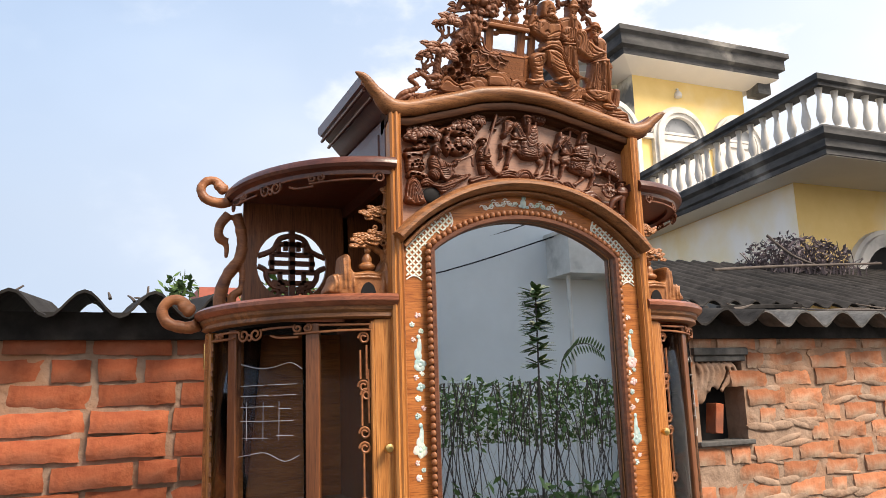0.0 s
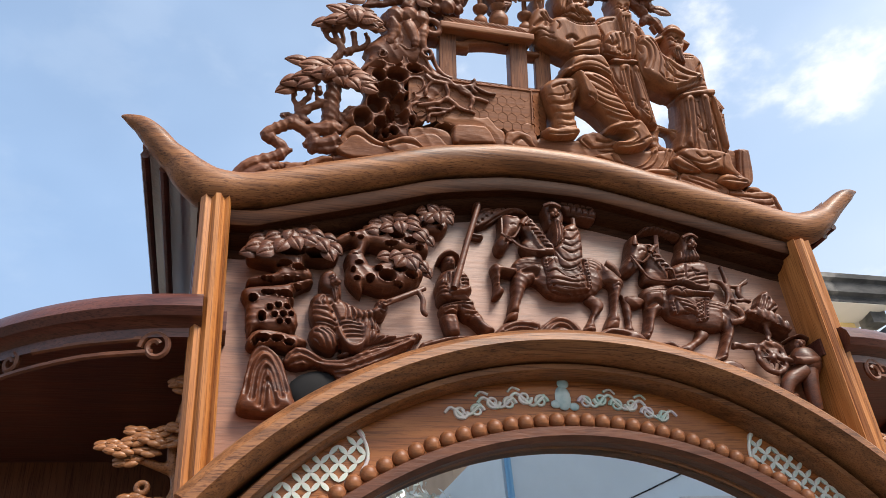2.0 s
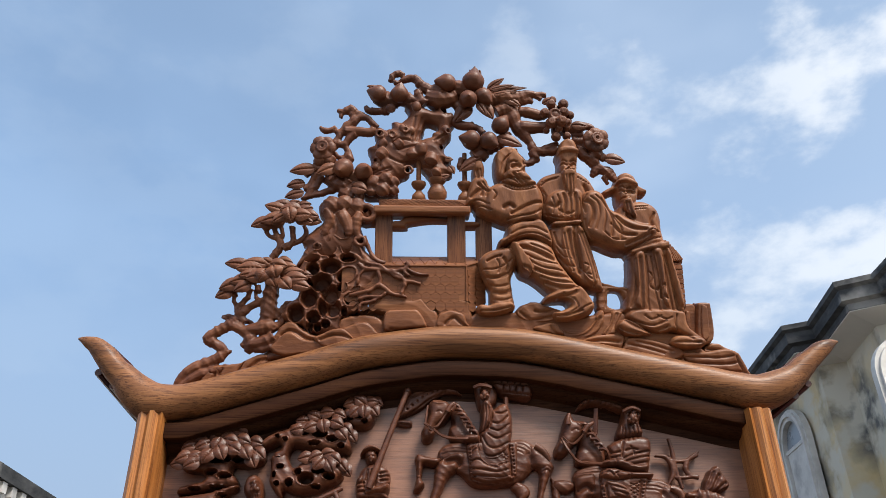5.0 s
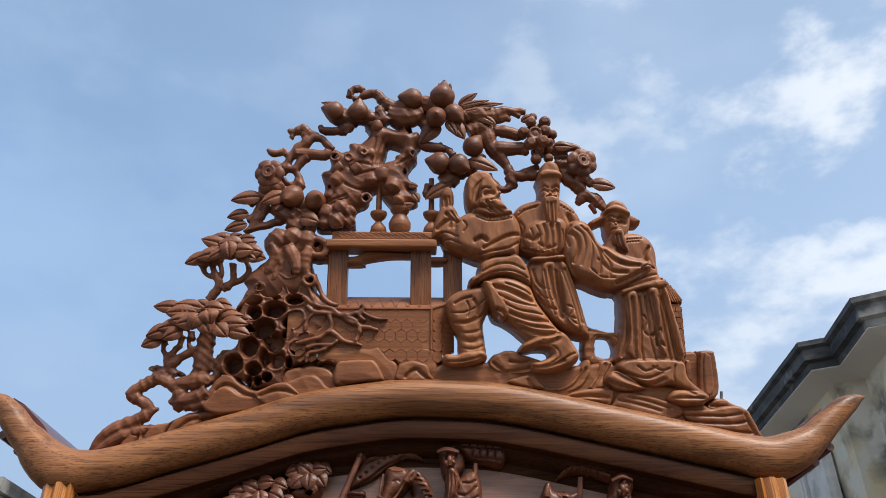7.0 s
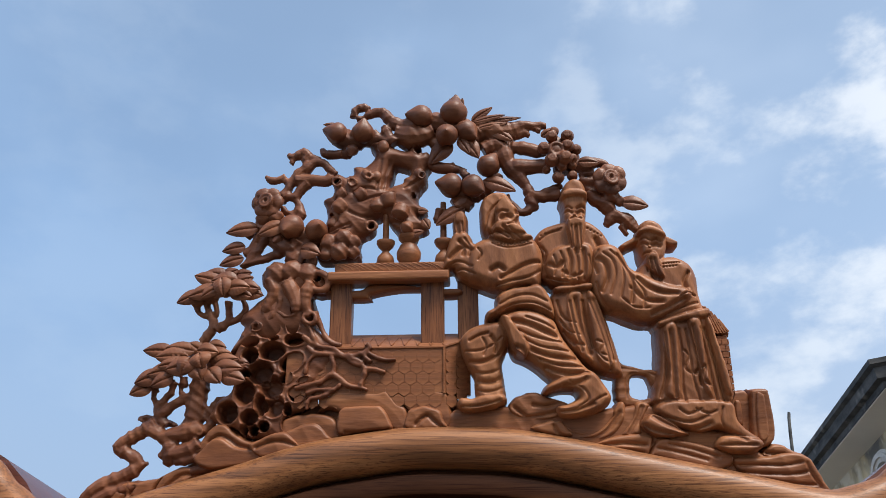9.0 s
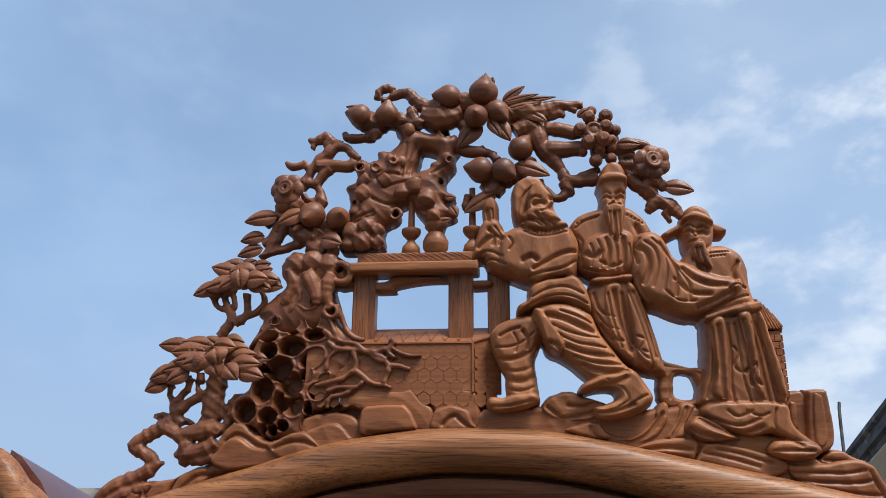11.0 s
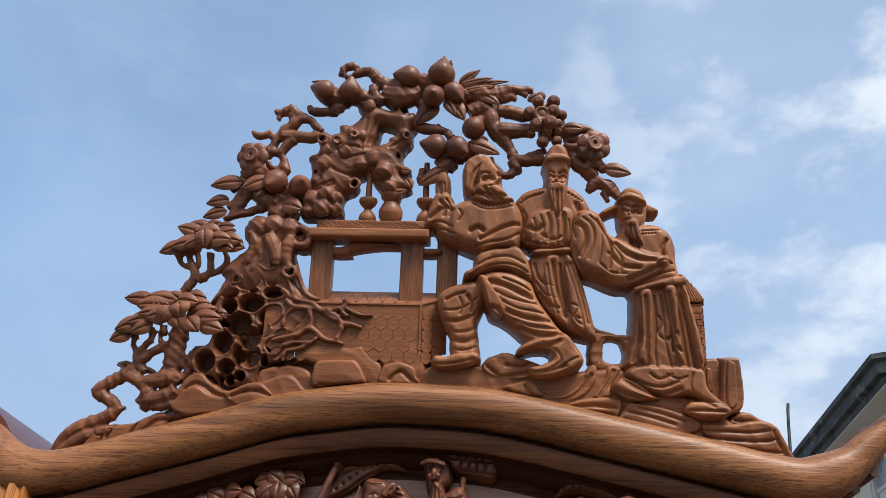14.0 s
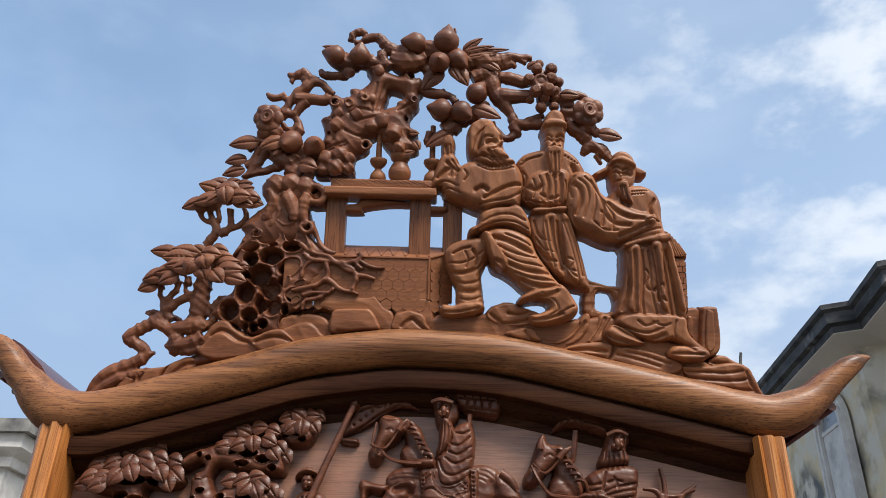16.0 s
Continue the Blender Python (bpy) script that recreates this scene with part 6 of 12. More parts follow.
pierced('bough_trunk', 'gnarled carved boughs with round knots', M_UMBER, 12, 17, [(-106.0, 243.8), (-102.4, 247.5), (-97.1, 250.6), (-95.9, 256.6), (-98.2, 263.9), (-97.0, 270.6), (-91.6, 273.1), (-83.6, 270.1), (-77.6, 272.6), (-77.5, 278.7), (-72.0, 281.3), (-65.2, 280.1), (-60.0, 285.1), (-57.0, 291.3), (-59.1, 297.5), (-62.3, 303.7), (-52.5, 308.8), (-43.8, 306.4), (-37.3, 300.2), (-29.2, 297.1), (-22.5, 297.2), (-22.2, 302.8), (-17.3, 305.3), (-11.5, 300.4), (-10.1, 294.2), (-4.5, 294.2), (0.3, 286.3), (-1.6, 279.5), (-5.8, 273.4), (-5.3, 263.7), (-11.6, 255.2), (-14.6, 249.1), (-13.6, 240.8), (-8.5, 236.1), (-5.1, 233.2), (-8.2, 229.1), (-13.6, 227.8), (-7.8, 222.0), (-3.8, 216.3), (-7.4, 211.6), (-13.8, 209.7), (-16.7, 203.3), (-28.6, 203.2), (-33.4, 211.2), (-40.4, 219.2), (-45.2, 227.4), (-52.8, 226.1), (-57.0, 222.5), (-55.0, 217.9), (-57.3, 212.0), (-65.7, 207.2), (-69.8, 202.5), (-68.9, 191.0), (-71.8, 185.3), (-104.0, 182.5), (-110.2, 191.6), (-106.0, 205.5), (-102.5, 216.0), (-101.8, 233.8)], form_holes, form_pits, bark, 0.45)
bough = Shape()
limb(bough, -2, (-163.7, 272.6, 2.2), (-158.2, 268.4, 3.6), (-150.3, 268.4, 4.3), (-143.9, 271.6, 3.6))
limb(bough, -2, (-148.2, 247.8, 4.3), (-143.2, 253.9, 5.0), (-137.6, 264.9, 5.0), (-131.1, 273.5, 5.7), (-123.3, 279.8, 5.7), (-124.1, 289.0, 5.0), (-128.6, 294.6, 4.3))
limb(bough, -2, (-145.6, 266.6, 3.6), (-136.6, 266.1, 3.6))
limb(bough, -2, (-142.8, 295.1, 2.9), (-135.8, 292.6, 4.3), (-127.6, 296.5, 5.8), (-120.9, 290.9, 5.0), (-111.6, 287.9, 4.3))
limb(bough, -2, (-139.6, 285.2, 2.9), (-137.2, 290.1, 2.9))
limb(bough, -3, (-123.0, 279.3, 5.7), (-115.7, 285.5, 5.0), (-106.6, 284.3, 4.3), (-100.4, 277.6, 4.3), (-93.3, 272.8, 2.8))
limb(bough, -3, (-133.1, 266.9, 5.7), (-116.2, 266.5, 6.4), (-102.7, 265.4, 5.7), (-98.7, 270.9, 5.0))
limb(bough, -3, (-141.6, 251.1, 5.0), (-133.0, 248.8, 4.3), (-128.7, 256.0, 5.0), (-121.5, 263.4, 5.7))
limb(bough, -3, (-145.2, 242.6, 3.5), (-142.5, 249.2, 3.6), (-133.4, 246.9, 3.5), (-128.8, 239.2, 4.2), (-131.9, 232.1, 4.2), (-140.9, 233.1, 3.5), (-144.8, 239.0, 3.5))
limb(bough, -4, (-128.7, 241.2, 3.5), (-126.0, 230.5, 4.9), (-129.9, 224.6, 5.6))
limb(bough, -3, (-109.6, 300.4, 2.9), (-105.7, 294.9, 4.3), (-98.3, 293.7, 5.0), (-89.4, 294.4, 4.3))
limb(bough, -4, (-79.0, 333.0, 3.6), (-77.3, 340.7, 4.4), (-70.1, 344.6, 4.4), (-63.6, 341.4, 3.6))
limb(bough, -4, (-68.6, 347.8, 2.2), (-67.1, 342.0, 3.6))
limb(bough, -4, (-76.1, 331.7, 3.6), (-68.2, 333.0, 2.9), (-62.7, 336.3, 4.4), (-53.7, 338.2, 5.1), (-46.8, 335.7, 5.8), (-40.6, 327.5, 6.5), (-30.2, 323.1, 7.2), (-17.8, 323.2, 8.6))
limb(bough, -5, (-57.9, 317.3, 3.6), (-55.3, 311.1, 4.3))
limb(bough, -5, (-47.0, 322.4, 5.1), (-44.0, 311.2, 5.7), (-36.8, 302.5, 7.2))
limb(bough, -5, (-59.7, 309.8, 5.0), (-50.6, 308.6, 5.0), (-41.4, 304.9, 5.7))
limb(bough, -3, (-36.6, 314.8, 8.6), (-24.0, 311.1, 12.2), (-10.6, 311.3, 11.4), (0.4, 315.7, 8.6))
limb(bough, -3, (-4.4, 285.3, 4.2), (2.6, 277.4, 5.6), (16.5, 275.1, 5.6), (25.3, 274.0, 4.2), (32.0, 271.1, 3.5))
limb(bough, -3, (16.4, 276.4, 3.5), (21.2, 280.7, 2.1))
limb(bough, -4, (27.6, 271.7, 3.5), (33.3, 265.8, 4.9))
limb(bough, -2, (38.6, 309.7, 9.9), (50.8, 314.8, 9.9), (65.3, 313.6, 11.3), (77.5, 315.0, 9.2), (87.5, 319.4, 6.4), (97.5, 320.1, 5.0), (111.9, 319.6, 3.5))
limb(bough, -2, (78.7, 310.0, 5.6), (89.7, 312.6, 4.9), (95.3, 308.9, 2.1))
limb(bough, -2, (99.7, 317.6, 3.5), (106.3, 314.0, 2.8))
limb(bough, -2, (72.1, 303.8, 5.6), (70.0, 291.4, 8.4), (73.5, 279.3, 8.4), (79.1, 270.8, 8.3), (85.7, 261.3, 6.2), (91.2, 253.0, 5.5), (94.5, 245.4, 6.2), (107.4, 244.4, 6.2), (121.4, 245.7, 5.5))
limb(bough, -2, (91.2, 244.8, 6.2), (95.6, 236.6, 5.5), (97.8, 229.6, 2.7))
limb(bough, -2, (95.6, 235.4, 4.8), (86.0, 228.3, 4.1), (77.3, 234.0, 4.1), (71.9, 239.8, 4.8), (68.6, 244.5, 5.5))
limb(bough, -3, (76.6, 297.1, 5.6), (85.4, 295.9, 7.0), (95.3, 293.6, 7.0), (104.1, 291.2, 6.3), (109.6, 294.9, 5.6))
limb(bough, -3, (77.9, 275.2, 8.4), (95.4, 275.3, 7.6), (109.5, 275.5, 6.9))
limb(bough, -3, (123.5, 255.3, 3.4), (112.7, 249.3, 4.8), (100.9, 244.4, 5.5))
limb(bough, -3, (134.5, 273.3, 4.8), (147.5, 275.9, 6.2), (158.4, 277.8, 5.5), (169.1, 273.7, 2.8))
limb(bough, -3, (140.8, 261.5, 3.4), (147.2, 258.0, 4.1), (154.8, 258.0, 4.8))
limb(bough, -3, (139.8, 265.0, 2.8), (147.4, 266.9, 3.4), (154.9, 266.4, 4.1))
limb(bough, -3, (147.0, 246.2, 5.5), (153.3, 240.4, 6.8), (163.8, 232.4, 8.1), (168.9, 224.3, 5.4), (165.6, 217.4, 5.4), (162.3, 212.8, 3.4))
limb(bough, -3, (168.9, 223.2, 6.1), (180.4, 218.8, 6.7), (186.5, 213.1, 5.4), (191.5, 207.5, 4.0))
limb(bough, -3, (177.0, 213.0, 4.0), (180.9, 202.8, 2.7))
limb(bough, -3, (21.2, 234.0, 7.6), (29.7, 238.8, 7.6), (37.4, 234.2, 5.5))
limb(bough, -3, (61.0, 243.9, 6.2), (69.7, 240.5, 5.5))
limb(bough, -3, (49.0, 294.4, 8.5), (60.0, 299.4, 7.8), (68.9, 297.0, 7.0))
limb(bough, -3, (-179.9, 177.9, 2.8), (-175.1, 183.1, 4.2), (-167.4, 191.8, 4.2), (-160.8, 202.3, 4.2), (-157.1, 208.2, 5.6))
limb(bough, -3, (-173.9, 182.6, 3.5), (-158.1, 187.4, 4.2), (-146.5, 191.0, 4.9), (-137.2, 195.7, 5.6))
limb(bough, -3, (-179.5, 192.8, 4.2), (-172.4, 197.5, 3.5), (-168.8, 204.5, 3.5), (-165.2, 211.6, 4.9))
limb(bough, -3, (-168.4, 201.1, 3.5), (-169.7, 193.0, 4.2), (-166.7, 186.1, 3.5))
limb(bough, -4, (-151.5, 205.0, 7.0), (-142.7, 198.7, 8.4), (-132.6, 196.6, 8.3), (-126.7, 202.4, 8.3))
limb(bough, -4, (-136.3, 189.6, 6.9), (-127.2, 185.2, 8.3), (-119.3, 181.9, 6.9))
limb(bough, -4, (7.2, 233.4, 3.5), (4.8, 226.3, 4.1), (3.5, 218.2, 2.8))
limb(bough, 0, (-97.3, 316.0, 9.4), (-80.9, 309.8, 10.8), (-66.3, 312.5, 10.1), (-52.4, 307.5, 7.2))
limb(bough, 0, (-77.2, 306.1, 7.9), (-84.4, 296.0, 5.7), (-91.1, 295.3, 4.3))
limb(bough, 0, (-2.5, 328.1, 10.8), (14.6, 323.2, 12.9), (31.6, 318.2, 11.4), (42.0, 308.3, 7.8))
limb(bough, 0, (16.9, 257.9, 9.1), (28.1, 252.0, 10.4), (40.1, 251.0, 10.4), (56.3, 258.3, 7.6), (61.6, 269.2, 7.0))
limb(bough, 0, (40.3, 245.0, 6.9), (30.4, 247.3, 8.3), (23.1, 237.7, 7.6))
limb(bough, 0, (53.9, 269.1, 7.7), (61.3, 285.0, 7.0), (68.9, 292.4, 7.7))
limb(bough, 0, (-160.6, 233.0, 10.6), (-145.7, 217.8, 10.5), (-128.3, 209.8, 11.2), (-110.6, 207.7, 10.4), (-97.5, 209.1, 8.3))
limb(bough, 0, (-169.4, 222.2, 7.8), (-156.7, 217.6, 9.8))
limb(bough, 0, (-116.7, 203.0, 9.7), (-124.2, 194.8, 9.7), (-131.8, 188.9, 8.3))
limb(bough, 0, (115.3, 302.7, 8.4), (124.0, 293.6, 10.5), (126.1, 281.4, 9.7), (124.9, 268.7, 8.3))
limb(bough, 0, (135.0, 291.8, 7.0), (135.9, 278.5, 6.9), (136.9, 268.8, 5.5))
limb(bough, 0, (154.0, 257.1, 6.8), (165.6, 245.4, 8.8), (175.0, 238.5, 7.5))
limb(bough, 0, (142.2, 259.3, 4.1), (150.6, 248.7, 5.5), (158.0, 239.4, 6.1))
limb(bough, 0, (-24.2, 309.0, 7.2), (-29.4, 300.2, 6.4))
limb(bough, 0, (-0.7, 310.5, 7.1), (5.4, 298.0, 6.4), (1.4, 286.9, 4.9))
limb(bough, 0, (38.6, 308.3, 7.1), (42.3, 295.9, 5.6))
limb(bough, 0, (-173.1, 215.1, 4.9), (-177.9, 209.1, 3.5))
grown("bough", bough, "thin carved branches of the tree")
burr = Shape()
lump(burr, (-96.9, -10.0, 199.4), 8.4)
lump(burr, (-82.8, -12.0, 203.4), 8.4)
lump(burr, (-73.2, -10.0, 199.7), 6.8)
lump(burr, (-73.8, -9.0, 189.9), 6.8)
lump(burr, (-86.0, -12.0, 189.7), 8.9)
lump(burr, (-99.9, -9.0, 188.3), 6.8)
lump(burr, (-113.2, -7.0, 182.1), 6.3)
lump(burr, (-75.6, -9.0, 258.6), 5.3)
lump(burr, (-47.6, -10.0, 297.2), 6.5)
lump(burr, (-41.5, -10.0, 241.9), 8.5)
lump(burr, (-29.7, -12.0, 228.3), 8.9)
lump(burr, (-23.7, -10.0, 213.0), 6.8)
lump(burr, (-52.2, -9.0, 236.3), 7.9)
lump(burr, (-68.2, -9.0, 247.9), 7.4)
lump(burr, (-86.9, -9.0, 248.9), 6.9)
lump(burr, (-87.6, -9.0, 235.9), 8.5)
lump(burr, (-94.6, -8.0, 219.8), 5.3)
lump(burr, (-54.2, -8.0, 266.5), 6.4)
lump(burr, (-64.1, -9.0, 268.3), 5.9)
lump(burr, (-12.5, -9.0, 268.9), 5.3)
collar(burr, (-61.0, -14.0, 265.3), 3.3, 1.3)
collar(burr, (-9.7, -14.0, 264.7), 3.3, 1.3)
collar(burr, (-57.0, -14.0, 213.8), 4.9, 1.9)
collar(burr, (-90.7, -14.0, 259.6), 4.5, 1.6)
collar(burr, (-29.4, -14.0, 227.4), 6.0, 1.2)
collar(burr, (-44.9, -9.0, 315.2), 3.4, 1.4)
collar(burr, (-77.0, -14.0, 259.2), 3.9, 1.1)
grown("burr", burr, "rounded burrs and ring-shaped knots")

# fruit: rounded peaches with a cleft and a drawn-out tip
for c, r, tip in (
    ((-93.9, -8.0, 314.1), 11.4, (-1, -0.2, 0.25)),
    ((-68.4, -9.0, 313.8), 11.4, (0.15, -0.5, 1)),
    ((-78.9, -6.0, 296.6), 6.2, (0, -0.5, -1)),
    ((-10.9, -9.0, 329.2), 12.5, (-1, -0.3, 0.1)),
    ((21.6, -11.0, 332.1), 13.6, (0.1, -0.1, 1)),
    ((14.5, -16.0, 305.0), 11.2, (0, -1, -0.1)),
    ((33.2, -9.0, 312.0), 11.8, (0.6, -0.4, -0.6)),
    ((18.1, -10.0, 254.4), 12.1, (-1, -0.2, 0.2)),
    ((38.3, -12.0, 252.5), 11.5, (0.8, -0.5, -0.6)),
    ((53.9, -8.0, 274.9), 11.6, (0.6, -0.1, 1)),
    ((-132.5, -12.0, 215.3), 12.1, (-0.2, -0.7, -0.4)),
    ((-109.3, -10.0, 211.8), 11.0, (0.3, -0.8, 0.1)),
    ((-114.2, -8.0, 195.3), 4.9, (0, -1, 0)),
    ((-146.5, -8.0, 204.0), 6.1, (-0.2, -0.8, -0.5)),
):
    peach(c, r, tip)

# leaves
for a, b, w, y in (
    ((-165.4, 217.0), (-195.5, 211.5), 16.6, -8),
    ((-140.3, 218.6), (-164.2, 206.8), 16.6, -12),
    ((-177.3, 199.1), (-198.4, 193.7), 13.8, -6),
    ((-178.1, 187.8), (-199.9, 179.9), 13.7, -6),
    ((17.7, 302.3), (-2.0, 277.9), 19.6, -8),
    ((31.1, 304.6), (45.0, 283.2), 16.8, -8),
    ((26.1, 303.3), (36.2, 285.9), 11.2, -12),
    ((38.7, 323.8), (59.3, 337.8), 9.9, -8),
    ((38.5, 321.0), (87.2, 325.4), 9.1, -8),
    ((43.7, 314.3), (74.0, 318.7), 7.7, -11),
    ((41.3, 321.7), (71.6, 327.4), 7.0, -11),
    ((30.5, 232.4), (3.4, 214.8), 16.3, -8),
    ((49.3, 260.4), (79.2, 247.8), 16.4, -8),
    ((177.9, 234.4), (202.0, 229.0), 16.0, -8),
    ((139.8, 277.2), (159.9, 274.7), 12.3, -8),
    ((-122.6, 192.7), (-103.7, 186.8), 17.7, -13),
    ((-8.8, 222.0), (-2.4, 211.3), 9.5, -8),
    ((-13.8, 230.3), (-3.7, 229.2), 7.5, -8),
    ((-25.0, 204.2), (-7.6, 209.5), 9.5, -8),
    ((177.0, 231.6), (190.1, 240.7), 9.3, -6),
    ((24.1, 336.0), (23.5, 353.6), 11.3, -8),
    ((21.4, 340.4), (17.3, 350.2), 6.4, -6),
    ((27.5, 340.5), (30.3, 350.3), 6.4, -6),
    ((57.8, 313.5), (78.6, 300.1), 12.6, -9),
    ((105.9, 306.2), (120.4, 313.1), 9.7, -6),
    ((-139.4, 195.0), (-155.5, 211.2), 9.6, -10),
    ((-91.0, 323.7), (-108.7, 326.4), 7.2, -4),
):
    blade(a, b, w, y, M_UMBER)
pad = Shape()
lump(pad, (-219.8, -2.0, 147.1), 6.5)
lump(pad, (-205.8, -2.0, 151.8), 7.6)
lump(pad, (-191.9, -2.0, 157.7), 7.6)
lump(pad, (-178.2, -2.0, 160.2), 7.6)
lump(pad, (-165.8, -2.0, 155.9), 6.5)
limb(pad, -1, (-220.9, 144.1, 3.2), (-216.4, 135.3, 2.7), (-208.5, 132.1, 2.7))
limb(pad, -1, (-211.4, 146.5, 3.2), (-206.6, 134.3, 3.2), (-202.2, 125.6, 4.3), (-205.4, 116.8, 4.8), (-211.7, 108.0, 4.8))
limb(pad, -2, (-189.5, 146.5, 3.8), (-189.0, 134.4, 3.2), (-189.2, 126.7, 4.3), (-198.9, 118.8, 4.8))
limb(pad, -1, (-177.0, 148.2, 3.2), (-173.9, 139.4, 2.7), (-178.2, 130.5, 3.2), (-188.3, 125.9, 3.7))
limb(pad, -1, (-202.7, 145.5, 2.7), (-200.4, 136.7, 2.7), (-202.9, 131.1, 2.7))
limb(pad, -1, (-213.6, 106.9, 4.8), (-209.3, 98.4, 5.3))
grown("pad_core", pad)
for a, b, w, y in (
    ((-213.1, 152.7), (-236.0, 143.8), 15.2, -8),
    ((-196.4, 155.8), (-224.9, 148.2), 16.8, -12),
    ((-181.2, 155.6), (-210.8, 152.3), 16.8, -14),
    ((-195.6, 162.7), (-221.4, 169.4), 16.1, -9),
    ((-190.0, 168.6), (-212.8, 172.5), 15.2, -7),
    ((-194.6, 167.8), (-181.6, 175.3), 13.5, -7),
    ((-178.2, 162.1), (-202.8, 161.7), 18.6, -16),
    ((-185.8, 159.5), (-166.0, 167.0), 16.0, -9),
    ((-179.2, 157.4), (-158.4, 154.9), 16.8, -12),
    ((-192.5, 164.5), (-188.8, 146.3), 16.9, -20),
    ((-187.8, 154.6), (-166.2, 155.0), 16.8, -18),
    ((-185.5, 153.1), (-164.3, 146.5), 15.1, -14),
    ((-176.4, 153.2), (-155.5, 149.4), 15.1, -9),
    ((-193.8, 157.7), (-211.4, 146.1), 11.8, -16),
    ((-184.9, 169.3), (-168.6, 172.5), 11.8, -6),
):
    blade(a, b, w, y, M_UMBER)
pad = Shape()
lump(pad, (-259.8, -2.0, 69.4), 6.3)
lump(pad, (-246.0, -2.0, 76.1), 7.4)
lump(pad, (-231.4, -2.0, 84.9), 8.5)
lump(pad, (-215.1, -2.0, 89.5), 8.5)
lump(pad, (-197.2, -2.0, 85.6), 8.4)
lump(pad, (-182.6, -2.0, 82.8), 7.4)
lump(pad, (-238.4, -2.0, 96.4), 6.4)
lump(pad, (-206.9, -2.0, 98.7), 6.4)
limb(pad, -1, (-250.0, 72.0, 3.7), (-249.8, 63.6, 3.2))
limb(pad, -1, (-236.6, 74.4, 3.7), (-234.4, 66.0, 3.2))
limb(pad, -1, (-225.4, 76.8, 4.2), (-223.9, 66.3, 3.1))
grown("pad_core", pad)
for a, b, w, y in (
    ((-250.5, 69.2), (-269.8, 60.2), 15.5, -8),
    ((-243.0, 78.2), (-265.7, 69.7), 16.4, -10),
    ((-227.3, 82.8), (-254.5, 76.8), 16.4, -12),
    ((-229.9, 75.6), (-248.4, 65.9), 14.7, -15),
    ((-211.7, 84.8), (-236.2, 80.2), 18.0, -17),
    ((-219.5, 93.6), (-249.0, 92.9), 18.1, -11),
    ((-234.7, 99.0), (-262.0, 99.8), 14.9, -8),
    ((-214.5, 98.6), (-240.7, 102.1), 14.8, -9),
    ((-208.7, 98.3), (-221.9, 106.2), 12.4, -7),
    ((-211.4, 98.0), (-191.0, 95.8), 16.5, -13),
    ((-205.9, 94.3), (-201.3, 79.9), 19.7, -22),
    ((-213.4, 90.3), (-220.5, 75.6), 18.1, -21),
    ((-202.9, 92.5), (-180.6, 95.7), 16.4, -10),
    ((-196.3, 85.6), (-173.0, 90.1), 16.4, -12),
    ((-194.2, 80.6), (-167.8, 81.2), 17.9, -15),
    ((-208.9, 84.4), (-201.7, 70.1), 18.0, -20),
    ((-197.1, 80.2), (-185.0, 67.4), 16.3, -20),
    ((-187.2, 75.8), (-164.1, 69.7), 16.3, -16),
    ((-180.0, 85.1), (-164.2, 86.8), 14.7, -9),
    ((-204.3, 104.0), (-186.5, 101.6), 13.2, -7),
    ((-224.7, 87.0), (-244.3, 83.9), 13.2, -14),
):
    blade(a, b, w, y, M_UMBER)

# blossoms
rose((-157.5, -12.0, 240.8), 15.7, -0.25)
rose((167.8, -13.0, 255.8), 16.2, 0.35)
rose_base = Shape()
lump(rose_base, (168.8, -7.0, 241.1), 7.5)
lump(rose_base, (177.3, -6.0, 235.9), 5.3)
lump(rose_base, (162.5, -6.0, 236.8), 5.9)
grown("calyx", rose_base)
rose_base = Shape()
lump(rose_base, (-161.2, -7.0, 226.4), 7.8)
lump(rose_base, (-149.3, -7.0, 227.7), 7.8)
grown("calyx", rose_base)
cluster = [
    ((115.7, -10.0, 303.5), 6.1),
    ((118.8, -6.0, 311.2), 5.0),
    ((130.9, -10.0, 303.6), 6.6),
    ((108.1, -10.0, 291.3), 6.6),
    ((129.8, -15.0, 290.7), 6.6),
    ((138.5, -9.0, 289.6), 5.5),
    ((114.2, -15.0, 276.1), 7.1),
    ((126.8, -18.0, 277.1), 7.1),
    ((134.3, -12.0, 279.0), 4.9),
    ((109.3, -7.0, 269.9), 4.4),
    ((123.9, -13.0, 270.1), 4.9),
    ((133.9, -9.0, 272.8), 4.4),
    ((119.7, -12.0, 259.3), 6.0),
    ((133.4, -8.0, 262.6), 5.4),
]
berries(cluster, (118.8, -19.0, 286.1))

# ---- table under the tree ----
table = new("altar_table")
table.parent = crest
X0, X1, Z0, Z1 = -0.0964, 0.0157, 0.1595, 0.1694
part('table_post', Shape().box((-0.0945, -0.0040, 0.0900), (-0.0744, 0.0100, 0.1688)), M_CARVEV, table, bevel=0.0015)
part('table_post', Shape().box((-0.0109, -0.0040, 0.0918), (0.0103, 0.0100, 0.1691)), M_CARVEV, table, bevel=0.0015)
part('table_post', Shape().box((0.0225, 0.0020, 0.0939), (0.0417, 0.0100, 0.1717)), M_CARVEV, table, bevel=0.0015)
rail = Shape()
mass(rail, 3, 2, (-80.8, 154.1), (-66.1, 156.5), (-58.9, 160.6), (-37.7, 160.9), (-7.9, 158.1), (-7.8, 155.4), (-32.0, 154.9), (-57.2, 150.6), (-58.0, 146.7), (-80.3, 146.9))
mass(rail, 3, 2, (5.8, 155.2), (25.8, 155.5), (26.1, 148.9), (6.1, 148.5))
